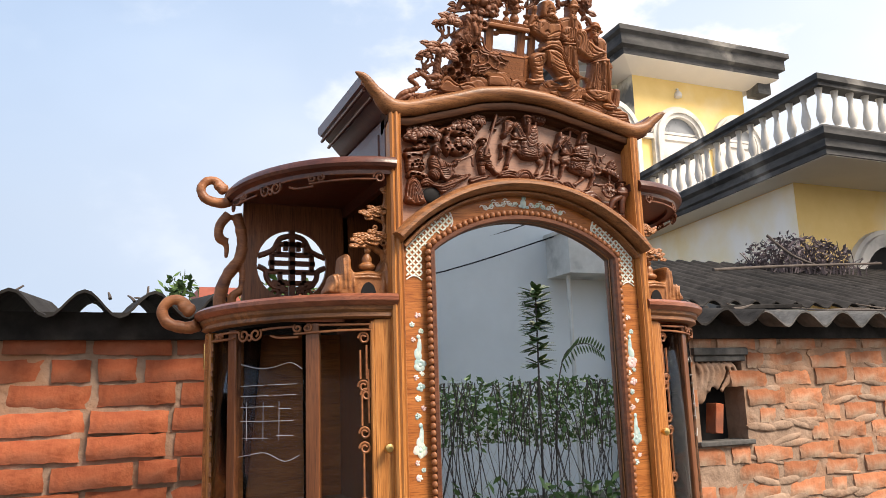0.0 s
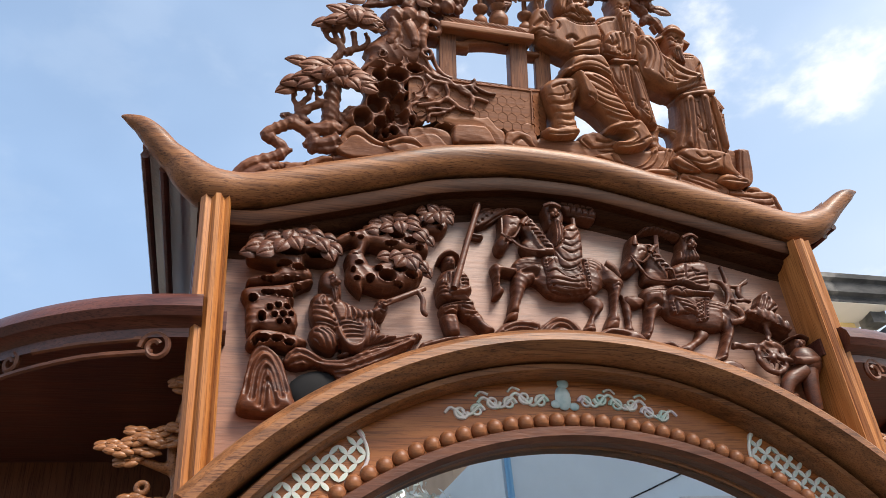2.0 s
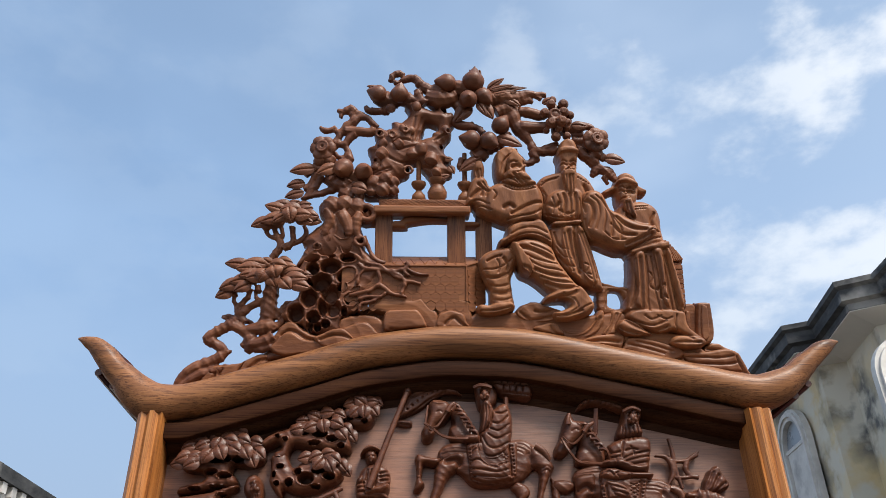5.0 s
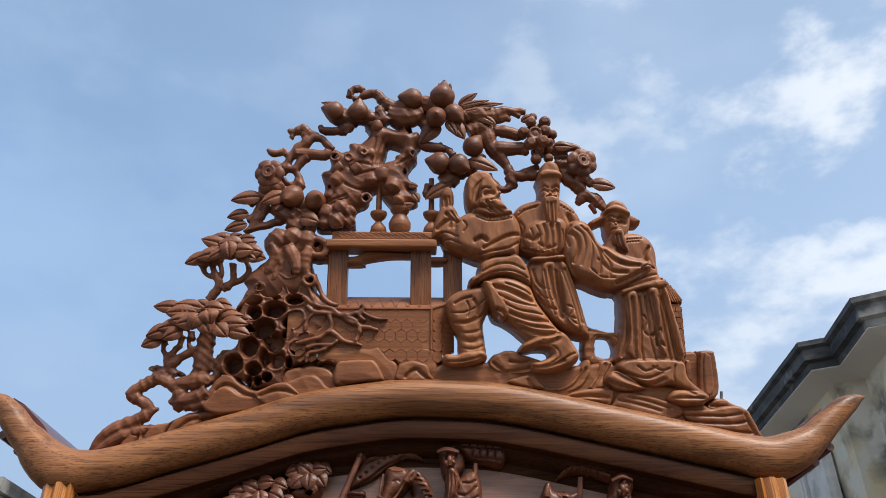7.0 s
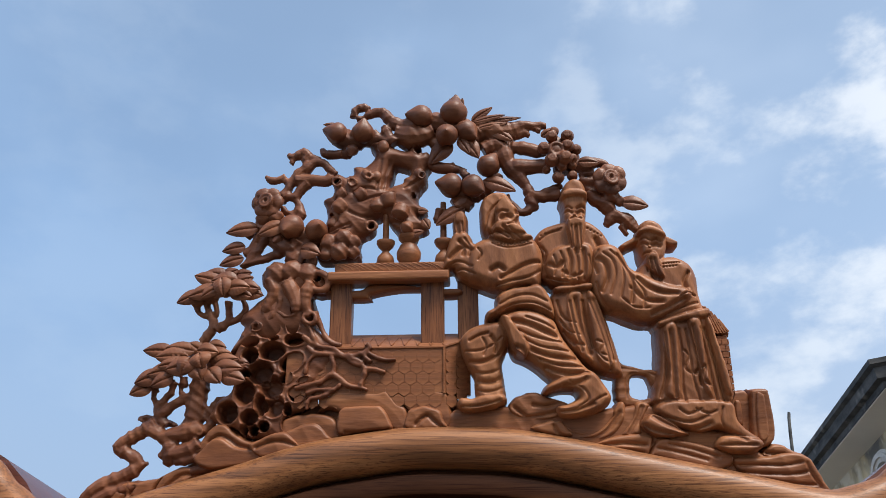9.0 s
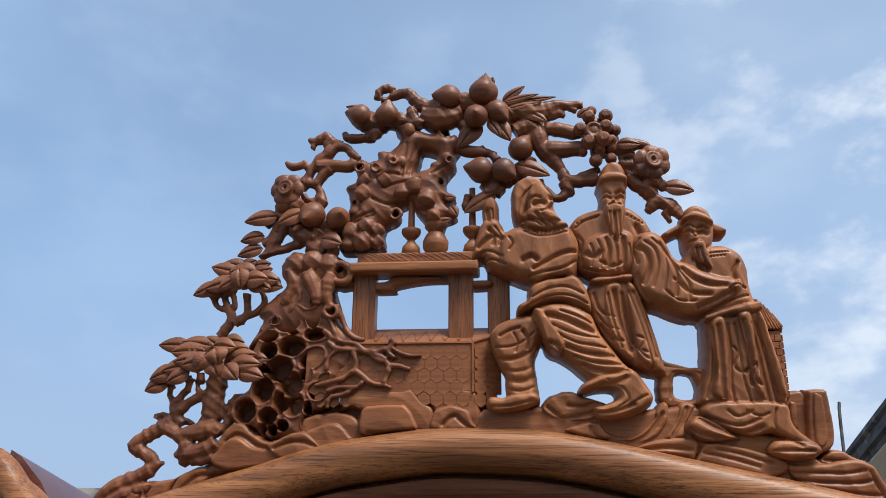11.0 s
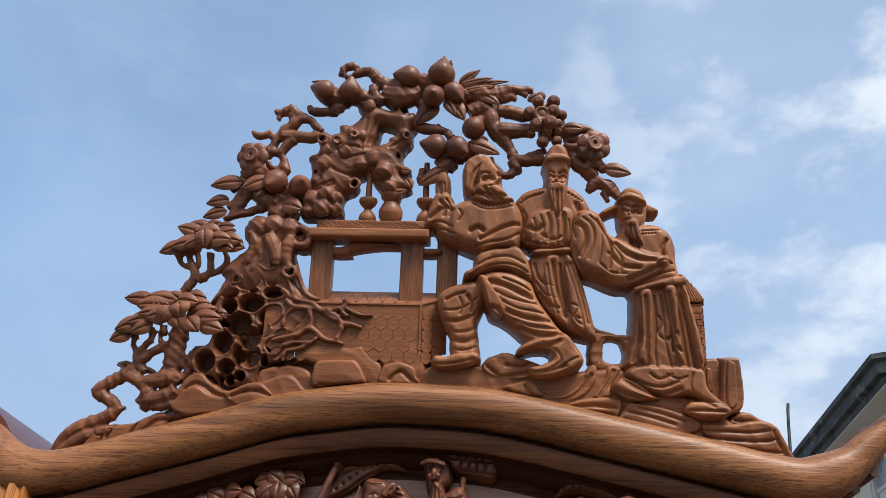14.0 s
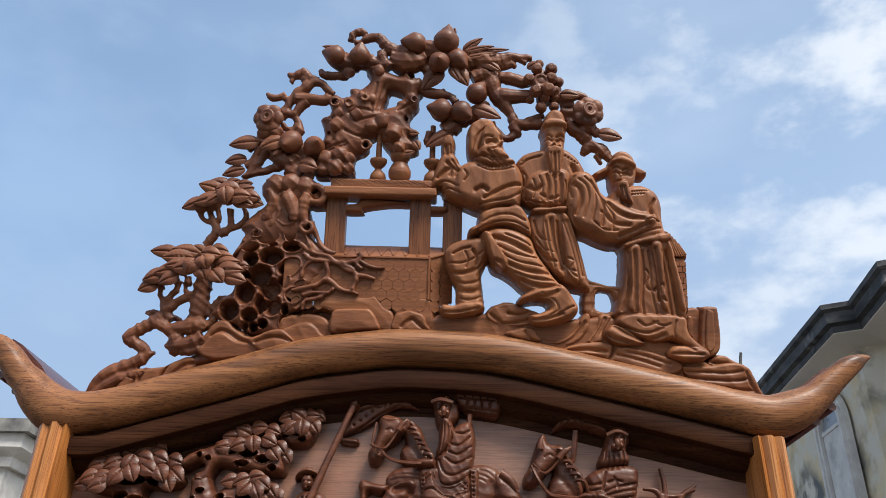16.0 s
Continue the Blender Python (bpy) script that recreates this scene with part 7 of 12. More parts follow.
mass(rail, 3, 2, (-103.8, 155.4), (-92.1, 156.7), (-91.7, 151.2), (-103.4, 151.0))
part("rail", rail, M_CARVE, table, sharp=50)
C_L, C_R, C_S, C_T, C_B = -0.1310, 0.0103, 0.0332, 0.1000, 0.0580
VESSELS = ((-0.0444, 0.1839), (-0.0225, 0.1842), (0.0101, 0.1847))
top_shape = Shape().box((X0, -0.016, Z0 + 0.001), (X1, 0.014, Z1)).box((X0 + 0.006, -0.011, Z1 - 0.001), (X1, 0.012, Z1 + 0.0095))
for k in range(20):
    x0 = X0 + 0.004 + 0.0056 * k
    if x0 + 0.015 < X1:
        grain = Shape().tube([(x0, -0.0108, Z1 + 0.0088), (x0 + 0.008 + 0.002 * math.sin(k), -0.0112, Z1 + 0.0052), (x0 + 0.014, -0.0113, Z1 + 0.0012)], 0.0004, seg=5, smooth=3)
        part("top_vein", grain, M_CARVE, table)
part("table_top", top_shape, M_CARVE, table, "carved table top with wavy veins", bevel=0.002)
cl = Shape()
cl.add([(C_L, -0.009, C_B), (C_R, -0.009, C_B), (C_S, 0.004, C_B), (C_S, 0.014, C_B), (C_L, 0.014, C_B),
        (C_L, -0.009, C_T), (C_R, -0.009, C_T), (C_S, 0.004, C_T + 0.010), (C_S, 0.014, C_T + 0.0165), (C_L, 0.014, C_T + 0.0165)],
       [(0, 1, 2, 3, 4), (9, 8, 7, 6, 5), (0, 5, 6, 1), (1, 6, 7, 2), (2, 7, 8, 3), (3, 8, 9, 4), (4, 9, 5, 0)])
cloth = part("table_cloth", cl, M_CARVE, table, "front with incised hexagon lattice", bevel=0.0012)
part("cloth_edge", Shape().tube([(C_L, -0.0092, C_T - 0.001), (C_R, -0.0092, C_T - 0.001), (C_S, 0.0035, C_T + 0.009)], 0.0013, seg=6, smooth=1), M_CARVE, cloth)
part("cloth_edge", Shape().tube([(C_R, -0.0092, C_T - 0.001), (C_R, -0.0092, C_B)], 0.0013, seg=6, smooth=1), M_CARVE, cloth)
for k in range(11):
    x0 = C_L + 0.012 + (C_R - C_L - 0.012) * k / 11
    dx = (C_R - C_L - 0.012) / 22
    part("cloth_zigzag", Shape().tube([(x0, -0.0085, C_T + 0.0008), (x0 + dx, 0.0085, C_T + 0.0124), (x0 + 2 * dx, -0.0085, C_T + 0.0008)], 0.0007, seg=5, smooth=1), M_CARVE, cloth)
hr = 0.0062
hexm = Shape()
for s, y0 in ((0.94, -0.0004),):
    hexm.slab([(hr * s * math.cos(math.pi / 6 + k * math.pi / 3), hr * s * 1.06 * math.sin(math.pi / 6 + k * math.pi / 3)) for k in range(6)], y0, 0.0008)
hex_mesh = hexm.mesh("hexagon", M_CARVE, False)
for j in range(5):
    for i in range(13):
        x, z = C_R - 0.008 - (i + 0.5 * (j % 2)) * hr * 1.74, C_T - 0.009 - j * hr * 1.58
        if x > C_L + 0.004:
            part("hexagon", hex_mesh, None, cloth, at=pose(x, -0.0090, z, 0, 0, 0))
for j in range(5):
    for i in range(2):
        part("hexagon", hex_mesh, None, cloth, at=pose(C_R + 0.006 + 0.009 * i, -0.0062 + 0.0052 * i, C_T - 0.009 - j * hr * 1.58 - 0.004 * (i % 2), 0, 0, 31))
for (x, z), k in zip(VESSELS, (0.9, 1.15, 0.95)):
    prof = [(0.010, 0), (0.0125, 0.003), (0.011, 0.008), (0.0055, 0.0125), (0.0045, 0.014), (0.0105, 0.018), (0.0130, 0.0215), (0.0125, 0.024), (0.0045, 0.025), (0.0040, 0.062)] if k < 1 else [(0.011, 0), (0.0165, 0.006), (0.0170, 0.012), (0.012, 0.019), (0.009, 0.021), (0.0145, 0.025), (0.015, 0.029), (0.008, 0.031), (0.010, 0.045), (0.008, 0.062)]
    part("urn", Shape().lathe((x, -0.002, Z1 + 0.0090), [(r * 0.68, h) for r, h in prof], (0, 0, 1), 18), M_CARVE, table, "small turned vessel on the table", sharp=50)

# ---- statues ----
body, folds = Shape(), Cuts(0.0011, 0.0032)
mass(body, 20, 5.04, (44.2, 223.6), (45.0, 234.5), (50.7, 242.2), (60.9, 246.0), (70.2, 243.6), (75.0, 236.1), (78.3, 228.0), (81.7, 220.9), (82.8, 214.0), (87.1, 203.1), (77.8, 198.8), (61.6, 199.7), (50.5, 203.1), (45.7, 209.4))
mass(body, 25, 4.32, (60.3, 233.9), (69.7, 241.1), (74.9, 233.6), (82.1, 224.1), (79.0, 220.8), (82.2, 216.8), (78.7, 210.8), (71.4, 205.8), (61.0, 206.5), (56.7, 217.1))
mass(body, 26, 3.6, (55.5, 210.8), (65.7, 215.3), (77.9, 212.5), (83.6, 208.3), (89.6, 199.0), (77.5, 198.9), (64.8, 201.0), (54.7, 202.3))
mass(body, 23, 3.6, (51.6, 202.3), (67.0, 204.4), (82.0, 203.5), (91.8, 201.2), (94.2, 195.9), (84.2, 192.7), (68.1, 192.5), (57.2, 195.3))
mass(body, 16, 4.32, (18.6, 214.6), (19.9, 224.5), (25.5, 229.3), (32.0, 226.5), (33.6, 217.1), (32.2, 207.5), (28.9, 202.7), (20.8, 203.5))
mass(body, 18, 7.2, (8.9, 169.1), (10.3, 181.3), (15.0, 198.7), (21.5, 207.8), (29.8, 209.2), (35.9, 203.7), (39.8, 196.2), (47.8, 200.9), (58.3, 199.6), (63.1, 184.2), (59.1, 165.8), (48.3, 152.9), (33.9, 157.1), (22.8, 163.7), (18.7, 171.2))
mass(body, 22, 10.8, (29.6, 176.5), (34.7, 191.8), (51.1, 200.3), (72.5, 196.1), (91.6, 199.8), (99.8, 190.3), (102.5, 177.5), (100.5, 163.4), (97.6, 151.2), (83.7, 148.6), (69.0, 145.0), (56.2, 148.1), (42.4, 153.4), (31.3, 159.1))
mass(body, 22, 5.76, (47.4, 118.9), (47.8, 129.0), (55.9, 134.6), (56.8, 143.3), (66.5, 150.4), (83.3, 152.9), (97.2, 154.2), (106.0, 144.1), (109.8, 131.4), (109.1, 120.1), (96.6, 125.2), (83.5, 129.2), (69.5, 128.9), (57.4, 123.4))
mass(body, 19, 7.92, (24.9, 96.3), (24.6, 106.4), (32.0, 115.0), (45.0, 119.7), (59.3, 121.5), (67.3, 114.7), (68.6, 103.6), (64.7, 92.8), (61.4, 83.2), (62.6, 70.5), (63.9, 51.9), (54.7, 48.0), (41.0, 47.9), (36.7, 59.5), (36.5, 70.6), (30.6, 81.7))
mass(body, 21, 4.32, (20.7, 46.9), (24.0, 54.1), (34.4, 53.4), (41.8, 55.6), (61.1, 57.1), (64.9, 49.7), (55.0, 44.0), (39.9, 40.5), (27.1, 40.3))
mass(body, 23, 10.8, (58.1, 122.2), (68.9, 130.8), (83.7, 132.3), (96.3, 129.2), (109.0, 121.7), (114.7, 107.9), (123.1, 94.7), (132.9, 81.6), (141.0, 72.1), (134.3, 65.8), (120.2, 63.4), (108.8, 63.2), (99.5, 70.2), (91.0, 77.6), (81.5, 84.0), (71.1, 89.2), (66.7, 100.8))
mass(body, 24, 5.76, (107.7, 69.0), (119.8, 73.4), (134.1, 76.8), (142.6, 72.7), (149.5, 62.5), (154.9, 51.1), (147.9, 42.3), (136.3, 36.9), (118.9, 34.0), (108.5, 35.9), (105.8, 44.6), (116.1, 47.2), (125.0, 52.0), (123.5, 57.5), (112.1, 58.1), (96.0, 54.7), (97.5, 62.5))
mass(body, 29, 2.88, (60.1, 123.9), (68.9, 123.5), (76.5, 111.8), (83.7, 101.4), (85.9, 92.5), (81.3, 85.4), (74.2, 88.6), (68.8, 97.1), (64.5, 110.7))
mass(body, 26, 2.88, (70.8, 109.0), (80.0, 110.5), (84.8, 104.3), (79.1, 97.0), (70.9, 99.4))
stud(folds, (59.9, 192.1), (87.7, 192.0), 9)
stud(folds, (63.0, 190.0), (85.6, 189.8), 8)
lump(body, (79.2, -23.0, 217.0), 1.8)
folds.groove((49.3, 198.4), (51.0, 213.6), (55.0, 225.0), (62.2, 232.6), w=0.0009, d=0.0022)
folds.groove((55.5, 199.6), (57.4, 212.0), (60.4, 221.1), w=0.0017, d=0.0034)
folds.groove((59.4, 217.7), (64.5, 222.3), (69.8, 221.2), w=0.0012, d=0.0024)
folds.groove((64.7, 215.5), (68.8, 217.3), (73.0, 216.2), w=0.0021, d=0.0036)
folds.groove((70.0, 208.8), (75.2, 210.0), (78.3, 208.9), w=0.001, d=0.002)
folds.groove((59.6, 204.1), (66.0, 199.7), (70.2, 196.5), w=0.0009, d=0.0022)
folds.groove((65.8, 206.5), (71.1, 200.9), (75.4, 196.0), w=0.0017, d=0.0034)
folds.groove((71.1, 205.4), (77.4, 199.9), (81.6, 195.5), w=0.0012, d=0.0024)
folds.groove((16.5, 180.1), (23.6, 186.8), (30.7, 190.3), (36.1, 187.0), w=0.0021, d=0.0036)
folds.groove((14.7, 172.3), (21.9, 175.8), (29.2, 174.8), (36.5, 170.5), w=0.001, d=0.002)
folds.groove((21.1, 167.0), (29.4, 168.2), (38.8, 162.9), w=0.0009, d=0.0022)
folds.groove((25.3, 195.8), (29.7, 190.3), (28.9, 182.5), w=0.0017, d=0.0034)
folds.groove((30.5, 198.1), (34.9, 190.4), (34.1, 181.5), w=0.0012, d=0.0024)
folds.groove((23.7, 213.8), (25.0, 204.8), w=0.0021, d=0.0036)
folds.groove((27.9, 215.0), (28.7, 204.8), w=0.001, d=0.002)
folds.groove((42.3, 187.1), (45.5, 181.7), (42.6, 176.1), w=0.0009, d=0.0022)
folds.groove((62.5, 159.0), (72.7, 164.6), (86.0, 171.3), (97.2, 173.7), w=0.0017, d=0.0034)
folds.groove((58.6, 152.4), (71.8, 155.9), (88.1, 159.4), (98.3, 166.1), w=0.0012, d=0.0024)
folds.groove((54.2, 166.4), (60.3, 169.8), (65.5, 166.6), w=0.0021, d=0.0036)
folds.groove((60.9, 134.3), (74.0, 141.0), (89.2, 142.3), (102.4, 136.2), w=0.001, d=0.002)
folds.groove((59.0, 128.0), (74.1, 134.6), (91.3, 134.9), (105.4, 127.8), w=0.0009, d=0.0022)
folds.groove((60.1, 123.8), (78.2, 130.4), (95.4, 128.7), (107.4, 121.6), w=0.0017, d=0.0034)
folds.groove((54.7, 140.6), (72.9, 150.6), (88.1, 151.9), w=0.0012, d=0.0024)
folds.groove((71.3, 118.8), (83.4, 115.9), (96.4, 109.9), (108.4, 104.0), w=0.0021, d=0.0036)
folds.groove((75.4, 110.5), (88.5, 104.6), (101.4, 100.8), (113.3, 99.0), w=0.001, d=0.002)
folds.groove((80.5, 102.4), (94.5, 95.5), (108.4, 92.7), (118.3, 90.9), w=0.0009, d=0.0022)
folds.groove((87.6, 92.3), (99.5, 87.5), (113.3, 84.7), (124.1, 84.0), w=0.0017, d=0.0034)
folds.groove((93.6, 84.3), (106.4, 79.5), (118.2, 77.8), (129.9, 77.1), w=0.0012, d=0.0024)
folds.groove((99.5, 77.4), (110.3, 72.6), (122.0, 70.9), (133.8, 72.2), w=0.0021, d=0.0036)
folds.groove((83.3, 122.1), (96.4, 117.2), (107.4, 111.2), w=0.001, d=0.002)
folds.groove((29.8, 93.1), (41.8, 93.3), (52.7, 97.7), (61.5, 105.1), w=0.0009, d=0.0022)
folds.groove((31.1, 83.9), (43.1, 83.2), (54.9, 87.5), (63.7, 94.8), w=0.0017, d=0.0034)
folds.groove((36.3, 74.9), (45.3, 73.1), (56.1, 75.4), (61.0, 80.5), w=0.0012, d=0.0024)
folds.groove((38.1, 66.9), (47.0, 65.1), (55.3, 66.3), (61.2, 69.5), w=0.0021, d=0.0036)
folds.groove((38.8, 59.0), (47.2, 57.2), (55.5, 58.4), (61.8, 61.5), w=0.001, d=0.002)
folds.groove((44.5, 104.7), (47.7, 97.6), (45.9, 89.3), w=0.0009, d=0.0022)
folds.groove((52.5, 105.9), (56.6, 98.8), (55.8, 91.6), w=0.0017, d=0.0034)
folds.groove((33.5, 102.4), (41.4, 106.7), (49.4, 109.0), w=0.0012, d=0.0024)
folds.groove((113.2, 60.7), (125.9, 63.0), (132.7, 67.2), w=0.0021, d=0.0036)
folds.groove((118.1, 64.8), (129.7, 58.2), (133.5, 49.4), (125.7, 43.4), w=0.001, d=0.002)
folds.groove((133.4, 43.6), (141.2, 49.6), (148.0, 52.7), w=0.0009, d=0.0022)
folds.groove((108.3, 39.1), (122.8, 40.4), (137.3, 45.6), w=0.0017, d=0.0034)
folds.groove((26.5, 44.8), (40.2, 45.2), (58.7, 49.6), w=0.0012, d=0.0024)
folds.groove((73.7, 94.0), (78.7, 92.1), (81.7, 87.1), w=0.0021, d=0.0036)
folds.groove((55.7, 192.5), (62.0, 189.2), (70.3, 187.7), (82.6, 189.0), (90.8, 191.3), w=0.001, d=0.0022)
statue(body, folds, 'robed carved statue with raised fist and helmet')
body, folds = Shape(), Cuts(0.0011, 0.0032)
mass(body, 17, 5.76, (121.8, 228.6), (120.3, 238.6), (122.6, 250.2), (127.9, 256.6), (134.5, 259.3), (142.2, 255.4), (146.0, 245.4), (145.3, 232.9), (144.0, 219.5), (141.0, 207.5), (133.3, 204.6), (124.6, 207.1), (121.2, 218.0))
mass(body, 21, 3.6, (120.7, 235.0), (121.2, 244.0), (133.6, 246.7), (145.4, 243.1), (145.0, 235.2), (133.5, 236.2))
mass(body, 22, 3.6, (123.2, 214.2), (129.2, 219.7), (133.2, 218.1), (138.4, 219.8), (142.7, 213.7), (140.9, 200.4), (138.5, 187.7), (132.7, 182.4), (126.7, 188.6), (124.1, 200.1))
mass(body, 14, 7.2, (93.7, 196.5), (97.1, 205.3), (104.9, 211.5), (124.3, 217.0), (142.8, 217.2), (155.8, 208.6), (162.1, 199.3), (165.1, 188.6), (160.3, 168.0), (146.4, 155.4), (140.7, 150.7), (114.5, 150.2), (103.7, 155.6), (97.0, 161.7), (99.0, 179.6))
mass(body, 20, 8.64, (101.0, 166.5), (103.2, 180.5), (112.0, 190.1), (125.0, 193.8), (142.2, 194.1), (149.1, 185.5), (147.7, 166.2), (141.8, 154.4), (119.6, 150.6), (106.6, 155.0))
mass(body, 20, 2.88, (110.0, 151.4), (127.3, 152.9), (143.6, 154.8), (144.2, 147.3), (127.5, 145.8), (110.7, 143.9))
mass(body, 16, 7.2, (109.1, 146.5), (143.3, 149.9), (150.4, 135.9), (156.7, 118.9), (161.3, 101.1), (165.4, 82.5), (166.8, 70.4), (154.0, 70.9), (141.4, 75.8), (131.3, 83.9), (121.2, 94.1), (113.5, 107.7), (107.4, 120.9), (104.3, 133.6))
mass(body, 20, 5.04, (137.3, 147.1), (146.2, 145.2), (153.1, 124.7), (157.7, 103.7), (161.3, 85.0), (157.6, 74.8), (147.6, 76.7), (141.4, 87.3), (138.6, 108.1), (135.9, 129.3))
mass(body, 19, 4.32, (119.9, 144.9), (136.0, 146.1), (135.8, 119.0), (140.5, 93.0), (142.0, 79.8), (131.6, 84.7), (123.5, 98.3), (118.5, 123.7))
stud(folds, (100.4, 200.7), (119.2, 207.2), 6)
stud(folds, (143.1, 206.9), (155.4, 199.3), 5)
lump(body, (131.7, -21.0, 217.4), 1.7)
folds.groove((122.4, 226.6), (126.6, 227.8), (129.7, 225.6), w=0.0009, d=0.0022)
folds.groove((135.0, 225.7), (138.7, 228.0), (142.3, 226.3), w=0.0017, d=0.0034)
folds.groove((122.4, 222.1), (126.6, 223.3), (129.7, 221.6), w=0.0012, d=0.0024)
folds.groove((134.9, 221.7), (138.6, 223.4), (141.7, 222.3), w=0.0021, d=0.0036)
folds.groove((127.5, 214.2), (132.2, 216.0), (137.4, 214.3), w=0.001, d=0.002)
folds.groove((128.0, 207.5), (128.4, 195.1), (127.3, 186.3), w=0.0009, d=0.0022)
folds.groove((132.1, 206.4), (131.9, 181.9), w=0.0017, d=0.0034)
folds.groove((135.8, 207.6), (135.6, 195.3), (136.0, 186.4), w=0.0012, d=0.0024)
folds.groove((106.6, 171.6), (113.8, 168.5), (118.9, 172.9), w=0.0021, d=0.0036)
folds.groove((110.7, 179.4), (112.8, 170.7), (110.7, 160.8), w=0.001, d=0.002)
folds.groove((116.9, 182.8), (120.0, 171.9), (117.8, 158.8), w=0.0009, d=0.0022)
folds.groove((124.2, 184.0), (126.1, 173.1), (124.0, 158.9), w=0.0017, d=0.0034)
folds.groove((130.3, 184.1), (132.3, 173.2), (131.1, 157.9), w=0.0012, d=0.0024)
folds.groove((137.5, 184.2), (138.4, 172.2), (137.2, 158.1), w=0.0021, d=0.0036)
folds.groove((142.6, 178.8), (143.5, 169.0), (141.3, 158.1), w=0.001, d=0.002)
folds.groove((103.5, 160.7), (112.7, 156.5), (122.9, 155.6), w=0.0009, d=0.0022)
folds.groove((118.9, 164.2), (128.0, 160.0), (137.3, 163.5), w=0.0017, d=0.0034)
folds.groove((122.8, 136.4), (125.6, 115.5), (131.4, 91.9), w=0.0012, d=0.0024)
folds.groove((127.8, 138.6), (130.6, 115.6), (138.2, 90.0), w=0.0021, d=0.0036)
folds.groove((112.7, 130.9), (118.6, 120.5), (128.6, 116.6), w=0.001, d=0.002)
folds.groove((113.6, 120.4), (120.6, 110.2), (130.5, 106.2), w=0.0009, d=0.0022)
folds.groove((116.6, 110.1), (124.5, 99.9), (133.4, 97.1), w=0.0017, d=0.0034)
folds.groove((139.9, 137.8), (146.6, 115.9), (153.0, 90.4), (154.7, 75.3), w=0.0012, d=0.0024)
folds.groove((144.0, 136.8), (151.5, 110.8), (157.8, 84.4), w=0.0021, d=0.0036)
folds.groove((144.3, 100.4), (150.2, 97.4), (146.1, 90.2), (152.0, 87.3), w=0.001, d=0.002)
folds.groove((143.2, 92.2), (149.0, 84.2), (154.8, 81.3), w=0.0009, d=0.0022)
folds.groove((133.9, 136.6), (136.6, 115.7), (141.3, 95.2), w=0.0017, d=0.0034)
folds.groove((111.7, 137.3), (114.6, 125.7), (118.6, 120.5), w=0.0012, d=0.0024)
folds.groove((150.1, 196.6), (153.0, 185.6), (148.7, 174.5), w=0.0021, d=0.0036)
folds.groove((100.9, 189.2), (104.6, 182.6), (102.5, 173.8), w=0.001, d=0.002)
folds.groove((99.5, 196.6), (106.8, 202.3), (118.2, 205.9), w=0.001, d=0.002)
statue(body, folds, 'tall robed carved statue with cap and long beard')
body, folds = Shape(), Cuts(0.0011, 0.0032)
mass(body, 15, 5.76, (188.9, 200.2), (190.5, 209.8), (198.1, 216.1), (207.8, 214.4), (214.7, 205.4), (215.5, 188.7), (212.4, 178.7), (205.9, 172.0), (194.8, 171.3), (189.8, 179.6), (189.1, 189.9))
mass(body, 19, 2.88, (187.8, 198.4), (188.8, 205.0), (200.0, 208.7), (210.7, 204.2), (215.1, 199.2), (212.7, 194.2), (199.4, 199.6))
mass(body, 8, 2.16, (172.3, 192.2), (181.2, 198.4), (191.3, 202.6), (192.3, 195.6), (182.9, 190.8), (176.2, 187.8))
mass(body, 8, 2.16, (212.5, 202.7), (221.7, 199.0), (227.6, 194.6), (224.0, 189.6), (214.0, 192.0))
mass(body, 21, 3.6, (193.7, 179.8), (199.6, 183.7), (204.7, 182.3), (207.2, 175.3), (208.8, 165.4), (210.7, 155.7), (201.4, 158.1), (195.3, 164.2), (191.6, 170.7))
mass(body, 16, 10.08, (183.7, 163.8), (191.1, 173.7), (211.4, 180.2), (225.2, 178.7), (235.0, 171.4), (239.6, 159.0), (240.3, 142.7), (242.2, 132.3), (245.0, 124.8), (231.2, 121.1), (215.9, 117.7), (198.0, 115.2), (182.6, 119.2), (169.8, 130.2), (175.6, 152.6))
mass(body, 24, 10.8, (144.8, 182.7), (151.1, 190.7), (162.2, 192.1), (170.5, 187.5), (175.6, 179.0), (180.3, 168.3), (188.1, 164.2), (202.1, 156.9), (217.0, 151.8), (230.3, 149.7), (233.1, 138.9), (221.2, 128.6), (205.6, 120.3), (190.0, 115.7), (176.7, 118.6), (164.2, 124.2), (153.9, 127.9), (145.1, 138.2), (141.7, 155.8), (143.5, 171.4))
mass(body, 20, 2.88, (197.8, 117.7), (215.5, 124.0), (242.1, 129.9), (246.4, 124.9), (243.8, 119.4), (220.6, 116.8), (200.1, 111.1))
mass(body, 15, 6.48, (199.9, 115.0), (220.9, 120.5), (245.2, 123.0), (249.2, 106.2), (253.6, 88.3), (257.8, 69.6), (259.3, 54.4), (255.6, 44.5), (236.8, 44.0), (217.2, 43.5), (190.7, 45.8), (189.4, 53.8), (195.1, 74.1), (197.3, 94.6))
mass(body, 20, 4.32, (202.4, 114.3), (215.3, 116.7), (216.4, 94.4), (215.1, 68.9), (211.9, 48.2), (197.8, 53.2), (202.6, 73.7), (200.4, 94.0))
mass(body, 20, 4.32, (223.6, 118.7), (236.4, 120.4), (238.5, 100.1), (239.0, 74.6), (240.5, 50.4), (232.1, 54.0), (229.2, 74.1), (226.3, 94.4))
mass(body, 20, 4.32, (238.6, 119.9), (245.5, 120.4), (251.0, 95.4), (256.3, 70.1), (257.0, 50.7), (248.6, 54.4), (244.2, 79.5), (240.5, 99.9))
